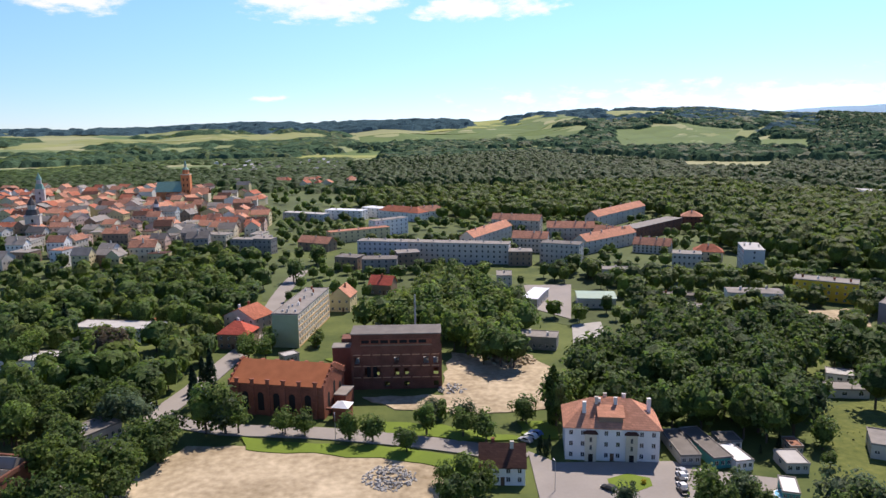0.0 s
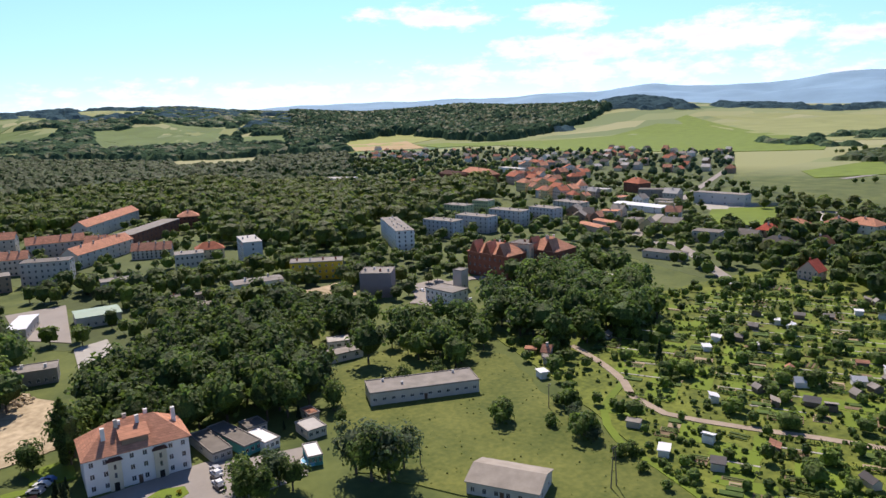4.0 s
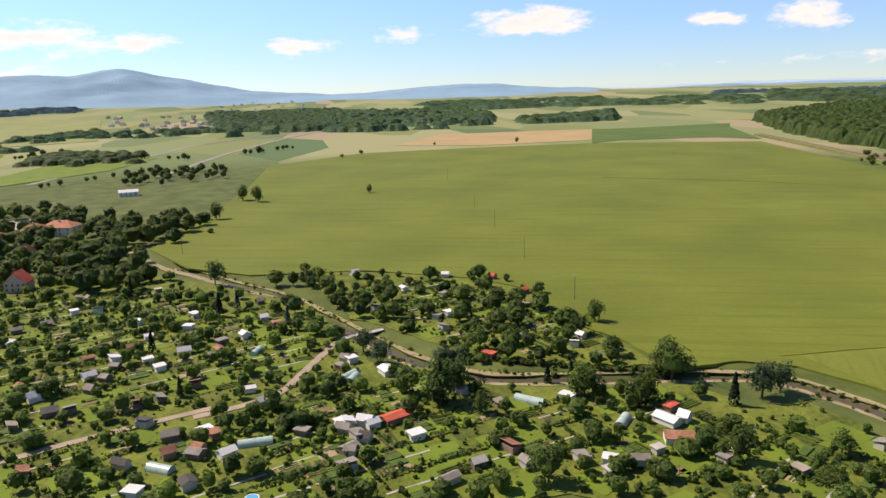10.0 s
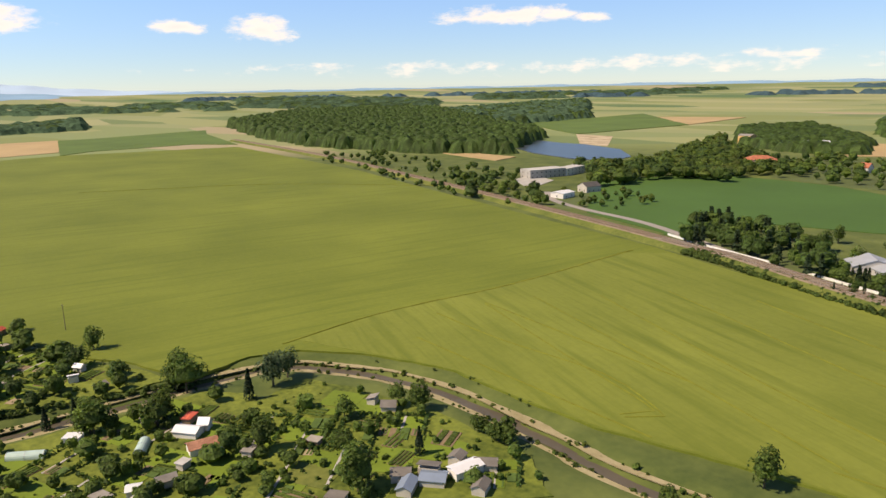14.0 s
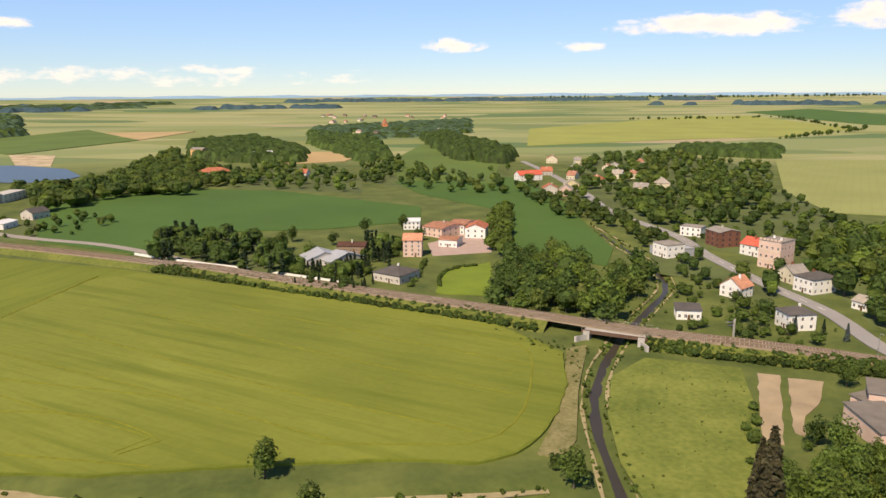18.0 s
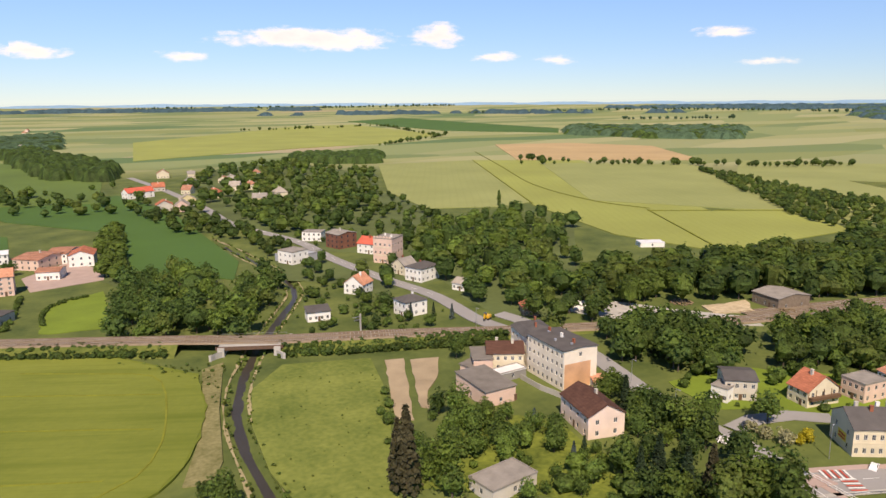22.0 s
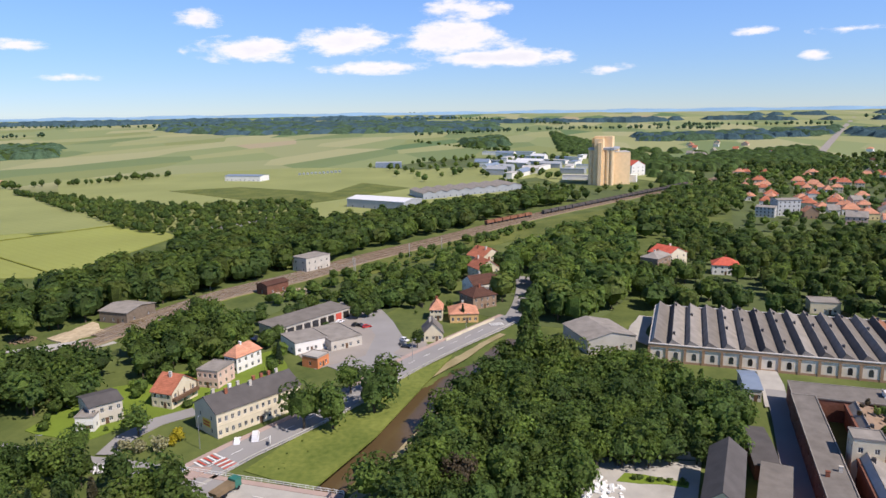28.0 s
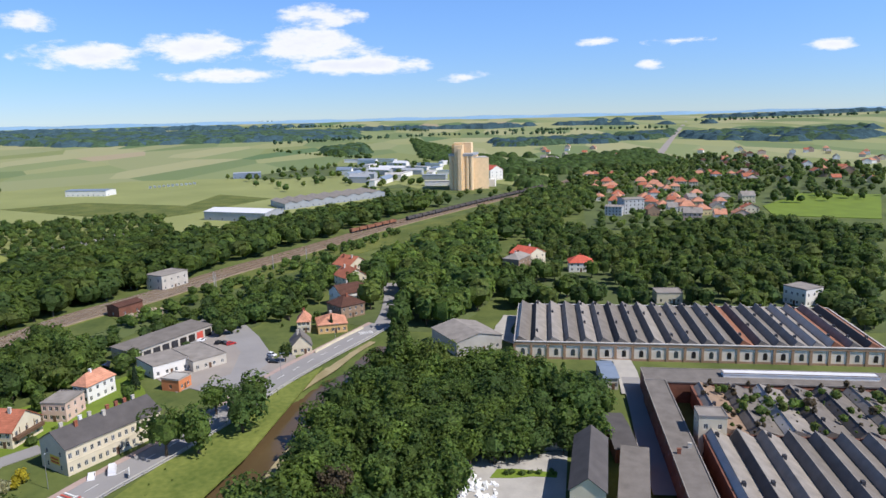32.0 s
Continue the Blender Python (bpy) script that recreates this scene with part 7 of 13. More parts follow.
area("beet_field", [(1186, -575), (1024, -656), (1357, -791), (1428, -532), (1087, -405)], "dark_crop", 0.618, "dark green crop field beyond the wheat", "field")
area("beet_field", [(304, -701), (147, -662), (15, -563), (14, -500), (79, -472), (139, -465), (164.3, -407.9), (177.0, -397.3)], "beet", 0.424, "dark green beet field behind the railway", "field")
area("beet_field", [(47, -730), (-76, -763), (-102, -618), (-100.2, -402.9), (-87.0, -361.9), (-44.1, -413.4), (-53, -536), (17, -636)], "beet", 0.43, "dark green beet field by the stream", "field")
area("beet_field", [(66, -939), (30, -1261), (-80, -944), (-54, -709), (42, -738)], "dark_crop", 0.536, "dark green crop field by a road", "field")
area("beet_field", [(324, -569), (260, -727), (182, -517), (175.8, -400.6), (251.1, -435.9)], "beet", 0.442, "dark green beet field beside the pond", "field")
area("wheat_field", [(-438, -931), (-589, -917), (-390, -506), (-347, -498), (-290, -523), (-311, -639)], "young_wheat", 0.548, "pale green wheat field", "field")
area("wheat_field", [(-589, -917), (-720, -821), (-477, -384), (-554, -361), (-487, -276), (-352.9, -276.3), (-340.1, -351.8), (-377, -489)], "rape", 0.554, "yellow-green crop field behind the woods", "field")
area("wheat_field", [(-640, -816), (-802, -690), (-612, -360), (-542, -353), (-509, -373), (-438, -483)], "young_wheat", 0.76, "pale green wheat field in a long strip", "field")
area("stubble_field", [(-834, -1213), (-990, -1165), (-1052, -994), (-871, -722), (-651, -887)], "stubble", 0.566, "bare ochre stubble field", "field")
area("beet_field", [(-1106, -2621), (-1429, -2791), (-1427, -1732), (-1258, -1527), (-1069, -1811)], "beet", 0.572, "long dark green crop field", "field")
area("wheat_field", [(-217, -1743), (-800, -2350), (-1016, -2360), (-950, -1639), (-657, -1390), (-465, -1345), (-147, -1203)], "rape", 0.578, "yellow crop field near the village", "field")
area("wheat_field", [(-918, 1604), (-1012, 1875), (-773, 1736), (-702, 1561), (-738, 1343)], "rape", 0.584, "yellow field behind the town", "field")
area("wheat_field", [(-318, 2074), (-186, 2507), (316, 3489), (587, 3182), (160, 2395), (-125, 1874)], "dark_crop", 0.59, "green field between woods", "field")
area("wheat_field", [(594, 2399), (978, 2867), (1277, 2991), (1037, 2567), (661, 2130)], "dark_crop", 0.596, "green field between woods", "field")
area("wheat_field", [(-292, 3576), (229, 3863), (590, 3499), (274, 3025), (-56, 2931)], "rape", 0.602, "yellow-green field on the far slope", "field")
area("wheat_field", [(1264, 1341), (1659, 1277), (2363, 1487), (1667, 688), (1328, 560), (1217, 678), (1114, 975)], "lawn", 0.608, "bright green field before the hills", "field")
area("wheat_field", [(2205, 1388), (2891, 1406), (2733, 806), (1716, 519), (1620, 668)], "young_wheat", 0.614, "pale field before the mountain", "field")
area("wheat_field", [(922, 414), (1226, 400), (1157, 268), (983, 289), (850, 366)], "lawn", 0.62, "bright green field beside the town", "field")
area("wheat_field", [(1085, 1861), (1440, 1998), (1411, 1727), (805, 1368)], "rape", 0.626, "yellow-green field among the woods", "field")
area("meadow_field", [(-646, 321), (-738, 408), (-706, 473), (-552, 372), (-586, 301)], "lawn", 0.432, "green sports meadow between trees", "meadow")
area("wheat_field", [(-780, -448), (-825, -378), (-770, -247), (-879, -240), (-820, -166), (-699, -225), (-659, -253)], "rough_grass", 0.438, "dry grassland by the works", "meadow")
area("gravel_yard", [(-526, -274), (-586, -249), (-609, -216), (-554, -218), (-509, -233)], "concrete", 0.444, "pale concrete yard beside the track", "yard")

for k, (a0, a1, r0, r1, cover, what) in enumerate(((13.5, 22, 2150, 2750, "dark_crop", "green field on the slope between woods"), (12.5, 17.5, 3150, 3480, "young_wheat", "pale field high on the wooded hill"), (-6.5, 11, 2480, 2800, "dark_crop", "long green field before the hills"),
                                              (-31, -9, 2650, 2950, "young_wheat", "pale fields before the wooded ridge"), (24, 27.5, 2150, 2450, "dark_crop", "green field among woods"), (31, 37.5, 1720, 2150, "stubble", "ochre field among woods"), (-12, -3, 1900, 2080, "rape", "yellow-green strip of field"), (1, 8, 2050, 2200, "lawn", "green meadow strip between woods"), (38, 47, 1750, 1950, "lawn", "green meadow before the wooded hill"))):
    q = sector(a0, a1, r0, r1)
    CLEARINGS.append(q)
    area("crop_field", q, cover, .64 + .004 * k, what, "field")
CLEARINGS.append([(568, -772), (485, -713), (415, -682), (367, -684), (358, -729), (462, -930), (577, -987), (661, -984)])
area("lake", [(601, -829), (527, -774), (451, -740), (397, -739), (400, -796), (456, -875), (537, -920), (624, -930)], "pond", .72, "grey lake between woods", "water")
CLEARINGS.append(sector(18.5, 24, 1300, 1480))
area("lake", sector(19, 23.5, 1370, 1470), "pond", .7, "pale lake between woods", "water")

area("meadow_plain", sector(-127, -93, 610, 1150), "young_wheat", .2, "wide straw-green meadow plain before the works", "meadow")
area("meadow_plain", sector(-93, -79, 930, 1150), "young_wheat", .21, "straw-green meadow beside the railway", "meadow")

# ---- open ground, yards and gardens ----
area("goods_yard", [(-191.5, -237.0), (-224.1, -231.3), (-237.0, -208.0), (-256.3, -182.4), (-250.1, -172.1), (-227.5, -186.9), (-205.4, -211.9)], "concrete", 0.25, "pale dusty goods yard beside the tracks", "yard")
area("sand_heap", [(-250.4, -202.8), (-274.6, -199.0), (-263.2, -185.9), (-247.0, -193.7)], "sand", 0.656, "heap of pale sand in the goods yard", "ground")
area("works_yard", [(-273, -102), (-321, -100), (-325, -86), (-291, -68), (-255, -53), (-221, -53), (-226, -67), (-237, -84)], "asphalt", .2, "dark asphalt yard of the garages", "yard")
area("works_yard", [(-251.1, -99.6), (-277.5, -99.7), (-295.4, -83.7), (-271.2, -70.8), (-246.5, -68.5), (-230.6, -82.7)], "old_asphalt", 0.222, "asphalt works yard with parked cars", "yard")
area("works_yard", [(-250.6, -58.9), (-271.6, -51.7), (-262.3, -47.7), (-244.2, -51.2)], "old_asphalt", 0.238, "asphalt parking bay beside the street", "yard")
area("factory_plot", [(4.2, -389.4), (7.6, -423.0), (-16, -454), (-31.4, -424.0), (-29.3, -397.6)], "paving", 0.244, "reddish paved yard of the workshops", "yard")
area("garden_lawn", [(2.8, -314.4), (-3.0, -358.5), (-27.4, -372.8), (-22.3, -308.1)], "lawn", 0.28, "clipped green lawn with a hedge", "lawn")
area("verge", [(-158.0, -77.2), (-180.1, -69.7), (-200.7, -60.8), (-228.2, -49.5), (-250.5, -36.4), (-181.6, -48.3), (-150.9, -56.9)], "mown_meadow", 0.276, "mown green verge between street and river", "lawn")
area("garden_lawn", [(-172.0, -151.7), (-203.0, -146.6), (-225.2, -126.1), (-248.5, -105.8), (-227.4, -90.2), (-191.3, -107.5), (-179.9, -121.8), (-166.9, -129.8)], "lawn", 0.232, "gardens round the houses", "lawn")
area("garden_lawn", [(-71.3, -136.9), (-102.4, -166.4), (-122.7, -149.6), (-121.1, -124.3), (-114.0, -101.8)], "garden", 0.238, "overgrown gardens round the tenement", "gardens")
area("field_strip", [(-336.9, -152.6), (-429.0, -110.3), (-536, -43), (-672, 66), (-787, 140), (-656, 85), (-478, -34), (-381.2, -98.7), (-315.6, -131.0)], "rough_grass", 0.284, "brown weedy yard along the tracks", "ground")
area("sandy_lot", [(-85.6, 162.6), (-74.5, 190.2), (-37.3, 189.8), (-0.4, 179.1), (0.8, 154.4), (-72.7, 155.0)], "sand", 0.27, "bare sandy building plot with rubble", "ground")
area("sandy_lot", [(-28.5, 225.8), (-2.1, 226.8), (-0.1, 254.8), (2.2, 270.6), (30.7, 265.2), (38.7, 253.1), (31.8, 225.5), (34.6, 213.5), (6.8, 210.1), (-16.5, 215.4)], "sand", 0.276, "bare sandy ground round the ruin", "ground")
area("forecourt", [(22.2, 184.4), (29.0, 177.5), (59.8, 177.3), (68.3, 171.7), (85.0, 166.8), (76.9, 152.4), (22.0, 153.8)], "old_asphalt", 0.282, "grey asphalt forecourt with a round lawn", "yard")
area("lawn", [(40.4, 168.1), (46.1, 170.8), (51.2, 168.3), (50.8, 164.3), (45.0, 160.9), (40.0, 163.0)], "lawn", 0.348, "round lawn island in the forecourt", "lawn")
area("garden_ground", [(190.8, 209.2), (206.5, 175.8), (269.2, 199.0), (372.5, 182.6), (378.0, 91.7), (350.8, 63.5), (304.5, 14.5), (263.4, 0.0), (245.6, -7.6), (167.0, -7.4), (130.9, 61.1), (141.9, 93.2), (155.9, 121.8), (166.4, 143.2)], "garden", 0.284, "green allotment garden ground", "gardens")
area("garden_ground", [(140.5, -9.0), (137.7, -88.9), (174.4, -110.2), (188.4, -104.6), (199.4, -46.9), (223.4, -22.5), (229.5, -7.7), (203.3, 21.0), (141.8, 28.5)], "garden", 0.295, "green allotment garden ground", "gardens")
area("garden_ground", [(371.3, 22.7), (325.7, -78.2), (296.6, -88.3), (266.0, -83.9), (228.8, -95.3), (204.5, -102.7), (222.0, -44.6), (264.6, -18.0), (280.2, -2.9)], "garden", 0.296, "green allotment garden ground", "gardens")
area("garden_ground", [(142.1, -46.2), (169.8, -93.9), (172.2, -128.7), (150.4, -133.6), (122.0, -137.4), (90.9, -132.5), (77.4, -121.7)], "garden", 0.312, "green allotment garden ground", "gardens")
area("rough_meadow", [(117.3, 212.5), (151.6, 219.7), (175.9, 182.3), (154.5, 137.9), (143.2, 90.6), (129.2, 64.4), (86.7, 145.1)], "rough_grass", 0.298, "rough meadow with tufts and dry patches", "meadow")
area("meadow", [(-70, -231), (-99, -221), (-91, -191.5), (-65, -131), (-46, -133), (-44.2, -161), (-47.4, -188.5), (-55, -215)], "mown_meadow", 0.314, "mown meadow beside the stream", "meadow")
area("soil_strip", [(-102.4, -216.5), (-108.8, -214.2), (-88.7, -168.8), (-83.9, -170.5)], "tilled", 0.35, "bare tilled garden strip", "garden bed")
area("soil_strip", [(-110.5, -212.4), (-119.8, -209.1), (-110.4, -192.9), (-102.2, -185.2), (-96.5, -173.2), (-94.4, -175.6)], "tilled", 0.356, "bare tilled garden strip", "garden bed")
area("dry_bank", [(-44.9, -240.7), (-53.0, -244.0), (-42.3, -205.1), (-35.5, -172.4), (-30.9, -163.0), (-24.1, -164.9), (-31.4, -184.1), (-38.6, -209.6)], "dry_grass", 0.332, "dry weedy strip beside the stream", "bank")

area("sports_pitch", [(463, 274), (556, 323), (590, 285), (508, 242)], "lawn", .34, "green sports pitch behind the houses", "pitch")
area("works_yard", [(578, 352), (618, 333), (593, 301), (548, 318)], "concrete", .33, "pale concrete yard by the blocks", "yard")
area("works_yard", [(545, 235), (585, 262), (606, 240), (566, 214)], "concrete", .335, "pale paved yard of the villas", "yard")
for a, b, r in ((525, 282, 32), (555, 295, 28), (495, 262, 22), (583, 326, 24), (575, 238, 22)):
    BUSY.append((a, b, r))

for pts, cover, what in (([(215.1, 294.8), (234.8, 294.9), (232.3, 269.6), (200.7, 247.3), (195.3, 261.3)], "old_asphalt", "asphalt car park by the low white building"), ([(56.2, 307.7), (70.0, 311.7), (66.5, 280.3), (51.7, 278.5)], "concrete", "dusty pale yard beside a hall"), ([(158.7, 324.3), (198.1, 328.0), (183.9, 298.1), (149.9, 300.1)], "sand", "bare ochre ground beside the yellow block"), ([(43.6, 387.3), (69.9, 387.0), (57.5, 317.1), (41.8, 337.3)], "old_asphalt", "asphalt yard beside the white hall"), ([(1.3, 487.7), (33.9, 511.5), (34.1, 463.1), (5.8, 438.0)], "old_asphalt", "asphalt yard between the blocks")):
    area("yard", pts, cover, .36, what, "yard")
    BUSY.append((sum(p[0] for p in pts) / len(pts), sum(p[1] for p in pts) / len(pts), .4 * math.dist(pts[0], pts[2])))

# ---- roads and paths ----
ribbon("main_road", [(-147.7, -91.1), (-155.7, -87.9), (-168.6, -82.3), (-184.9, -73.3), (-207.1, -62.8), (-236.7, -51.5), (-272.0, -33.5), (-302.2, -17.2)], 9.5, "asphalt", 0.395, "asphalt main street along the river", "road")
ribbon("main_road", [(-150.7, -86.7), (-154.4, -98.9), (-156.1, -114.8), (-156.8, -134.3), (-161.6, -155.6), (-167.6, -178.4), (-171.2, -201.5), (-170.9, -230.4), (-168.7, -241.6)], 7.5, "asphalt", 0.41, "asphalt street from the crossing over the railway", "road")
ribbon("main_road", [(-158.8, -223.3), (-156.4, -241.0), (-159.5, -281.0), (-153.4, -325.4), (-148.7, -383.0), (-148.4, -443.9), (-130, -534), (-130, -631), (-123, -786), (-109, -937)], 7.5, "asphalt", 0.425, "straight asphalt road leaving the town", "road")
ribbon("bridge_road", [(-152.8, -96.8), (-150.4, -85.0), (-145.9, -68.3), (-140.7, -46.1)], 9.0, "asphalt", 0.44, "asphalt road over the river bridge", "road")
ribbon("side_street", [(-161.3, -117.5), (-171.8, -118.6), (-182.8, -115.2), (-191.3, -107.5)], 6, "asphalt", 0.405, "short asphalt side street", "road")
ribbon("side_street", [(-298.2, -16.9), (-320.9, -14.4), (-351.2, -13.9), (-379.9, -15.5)], 8, "asphalt", 0.43, "wide asphalt street between trees", "road")
ribbon("street", [(-97.2, 160.7), (-94.4, 188.0), (-90.3, 219.4), (-87.5, 235.3), (-84.6, 261.6), (-81.6, 291.7), (-83.9, 320.6), (-88.0, 364.0), (-89.6, 404.4), (-89.3, 436.4)], 8.5, "old_asphalt", 0.425, "worn asphalt street into the town", "road")
ribbon("street", [(-86.4, 209.0), (-66.5, 201.3), (-38.8, 198.0), (-15.0, 192.7), (5.9, 186.6), (20.9, 179.4)], 7.5, "old_asphalt", 0.44, "worn asphalt street past the brick halls", "road")
ribbon("garden_path", [(200.9, 172.1), (193.5, 152.2), (185.0, 136.2), (176.9, 127.1), (173.1, 112.8), (180.5, 93.2), (189.6, 74.9), (197.3, 56.6), (204.8, 37.2)], 2.8, "gravel", 0.47, "pale gravel path through the gardens", "path")
ribbon("garden_path", [(185.0, 136.2), (162.4, 126.6), (149.1, 110.9), (144.4, 94.9), (137.0, 72.7), (132.0, 61.6)], 2.4, "lawn", 0.46, "grassy track beside the gardens", "path")
ribbon("garden_path", [(198.5, 44.4), (207.7, 23.1), (223.4, 15.1), (256.1, 0.7), (262.9, -13.5)], 3.0, "gravel", 0.465, "pale sandy path to the footbridge", "path")
ribbon("dirt_road", [(444.3, 124.1), (393.4, 94.6), (364.0, 67.1), (326.9, 31.2)], 4.0, "dry_bank", 0.45, "dry dirt track along the stream", "path")
ribbon("street", [(195.3, 262.7), (223.6, 277.7), (251.7, 280.5), (231.1, 225.7), (215.3, 199.8)], 8, "old_asphalt", 0.455, "asphalt street with parked cars", "road")
ribbon("street", [(338.9, 187.2), (401.6, 256.3), (431.1, 304.8), (909, 507)], 7, "old_asphalt", 0.46, "asphalt street between the houses", "road")
ribbon("country_road", [(855, 338), (1229, 285), (1484, 238), (1852, -12)], 8, "old_asphalt", 0.465, "pale country road between fields", "road")
ribbon("country_road", [(879, 203), (1219, 162), (1581, 85), (1811, -3)], 9, "old_asphalt", 0.47, "pale country road between fields", "road")
ribbon("country_road", [(129.8, -375.1), (198.8, -421.8), (256.6, -445.3), (300, -469), (327, -502)], 6, "old_asphalt", 0.475, "narrow road behind the railway", "road")
ribbon("country_road", [(-1433, 491), (-2014, 721), (-2670, 986), (-3530, 1344)], 16, "old_asphalt", 0.48, "straight road over the fields", "road")
ribbon("yard_path", [(-214.1, 67.6), (-234.2, 71.7), (-245.7, 73.1), (-276.7, 35.6), (-309.2, 41.2)], 7, "concrete", 0.485, "pale concrete works road", "road")
ribbon("alley", [(-152.7, 57.0), (-175.5, 60.5), (-205.1, 66.7), (-228.8, 71.1)], 6, "asphalt", 0.51, "dark asphalt alley between works halls", "road")

# ---- railway ----
for line, wide, lab in (([(1103.5, -701.0, 2.5), (732.1, -595.4, 2.5), (435.5, -485.3, 2.5), (222.7, -400.1, 2.5), (143.8, -365.8, 2.5), (121.4, -356.0, 3.2), (76.9, -330.4, 3.2), (0.4, -290.7, 3.2), (-43.8, -267.3, 3.2)], 2, "double railway line on a grassy bank"), ([(-75.5, -249.0, 3.2), (-94.8, -240.9, 3.2), (-111.7, -234.1, 3.2), (-135.7, -225.4, 2.4), (-157.6, -218.4, 1.2), (-217.1, -195.3, 0.3), (-251.5, -180.4, 0.3), (-317.2, -163.4, 0.3), (-360.2, -136.2, 0.3), (-413.9, -112.8, 0.3), (-477.6, -76.7, 0.3), (-586.5, -18.1, 0.3), (-713.8, 64.1, 0.3), (-843.3, 150.2, 0.3), (-1113.9, 287.7, 0.3)], 2, "double railway line running to the station yard")):
    bank, q, nr, wd = railway(line, wide, lab)
    tagged(bank.make("railway_bank", "rough_grass"), "weedy grass bank under the railway", "embankment", kind="structure")
railway([(-256.2, -183.8, 0.15), (-323.0, -166.3, 0.15), (-371.2, -140.4, 0.15), (-424.2, -115.6, 0.15), (-490.6, -78.9, 0.15), (-603.1, -18.5, 0.15), (-733.4, 65.9, 0.15)], 3, "three weedy station tracks on brown ballast")
BRIDGE = [(-43.8, -267.3, 3.2), (-57.6, -259.0, 3.2), (-75.5, -249.0, 3.2)]
bridge_bank, q, nr, wd = railway(BRIDGE, 2, "railway line over the stream bridge")

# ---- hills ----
# ridges and horizon woods: aerial haze is painted into their blue materials
ridge("mountain_range", 3900, 5200, [(16, -.3), (20, .05), (24, .35), (28, .7), (31, .78), (36, .87), (41, .87), (47, 1.03), (52, 1.08), (55.2, 1.5), (58, 1.25), (61, 1.15), (65, 1.37), (66.6, 1.62), (69.4, 1.84), (72, 1.72), (75.2, 2.2), (77, 1.8), (79.5, 1.35), (81.5, .85), (84, .4), (90, -.1), (95, .1), (99, .5), (103, .35), (108, -.1), (114, -.4)], "mountain", "wooded mountain with a rounded summit, blue haze in its colour", 3)
ridge("mountain_range", 5000, 6000, [(40, .2), (58, 1.35), (70, .8), (81.4, .9), (84.5, 1.2), (88, 1.18), (91.5, .62), (93, .45), (97.6, .86), (100.2, .94), (103, .57), (106.8, .63), (110, .44), (115, .28), (122, .2), (125, .03), (134, -.2), (140, -.4)], "mountain_far", "mountain range on the horizon, pale blue haze in its colour", 5)
ridge("far_woods", 4450, 4800, [(112, -.4), (120, -.22), (143, -.24), (158, -.2), (175, -.23), (192, -.18), (207, -.2), (215, -.3)], "mountain", "line of woods on the horizon, blue haze in its colour", 11)
ridge("far_woods", 4450, 4800, [(205, -.3), (214, -.19), (232, -.2), (247, -.16), (262, -.18), (276, -.15), (291, -.17), (305, -.12), (322, -.16), (335, -.3)], "mountain", "line of woods on the horizon, blue haze in its colour", 13)

# ---- houses by the forecourt and brick halls ----
villa = house(44.7, 185.4, -7.0, 24.7, 14.5, 9.6, "hip", 5.2, "white_wall", "tile_orange", (8, 4), 3, 4, 2, "villa", "three-storey pale villa with an orange hipped tile roof", "villa", over=0.6)
house(13.9, 170.6, -3.2, 11.3, 9.0, 5, "gable", 4.2, "white_wall", "tile_brown", (4, 2), 2, 2, 2, "house", "white cottage with a dark brown gabled roof", "house")
house(63.7, 183.1, 1.8, 5.3, 16.0, 2.7, "flat", 0.3, "concrete", "felt", (3, 1), 1, 0, 1, "garage", "long flat-roofed garage with a dark felt roof", "garage", win=(1.6, 1.2), doors=0)
house(70.3, 182.8, 8.8, 5.2, 19.0, 2.8, "flat", 0.3, "teal", "felt", (3, 1), 1, 0, 1, "garage", "long flat-roofed garage with teal doors", "garage", win=(1.6, 1.2), doors=0)
house(75.9, 176.7, 9.6, 4.8, 10.0, 2.6, "flat", 0.3, "white_wall", "metal_white", (3, 1), 1, 0, 1, "garage", "low shed with a white sheet roof", "garage", win=(1.6, 1.2), doors=0)
house(89.7, 173.9, -1.7, 5.8, 8.0, 2.5, "flat", 0.3, "grey_wall", "felt_pale", (3, 1), 1, 0, 1, "garage", "low shed with a pale roof", "garage", win=(1.6, 1.2), doors=0)
house(94.4, 183.1, -1.8, 3.3, 6.0, 2.3, "flat", 0.3, "grey_wall", "tile_old", (3, 1), 1, 0, 1, "garage", "small shed with a reddish roof", "garage", win=(1.6, 1.2), doors=0)
house(77.8, 186.7, 1.6, 6.0, 6.0, 2.4, "flat", 0.3, "grey_wall", "felt", (3, 1), 1, 0, 1, "garage", "small dark flat-roofed shed", "garage", win=(1.6, 1.2), doors=0)
house(82.2, 159.5, -17.6, 3.8, 8.0, 2.5, "flat", 0.3, "teal", "metal_white", (3, 1), 1, 0, 1, "garage", "small teal hut with a white roof", "garage", win=(1.6, 1.2), doors=0)
house(136.0, 235.7, -25.4, 8.5, 7.0, 2.8, "flat", 0.3, "white_wall", "felt_pale", (3, 1), 1, 0, 1, "garage", "white garage between the trees", "garage", win=(1.6, 1.2), doors=0)
house(129.2, 222.7, -5.9, 15.3, 7.0, 2.8, "flat", 0.3, "grey_wall", "felt_light", (3, 1), 1, 0, 1, "garage", "row of grey garages between the trees", "garage", win=(1.6, 1.2), doors=0)
block = house(-63.0, 304.4, 83.5, 46.5, 11.0, 14.0, "flat", 0.4, "cream", "felt_light", (14, 1), 5, 8, 1, "apartment_block", "five-storey flat-roofed block with cream and green walls", "apartment block", extras=5)
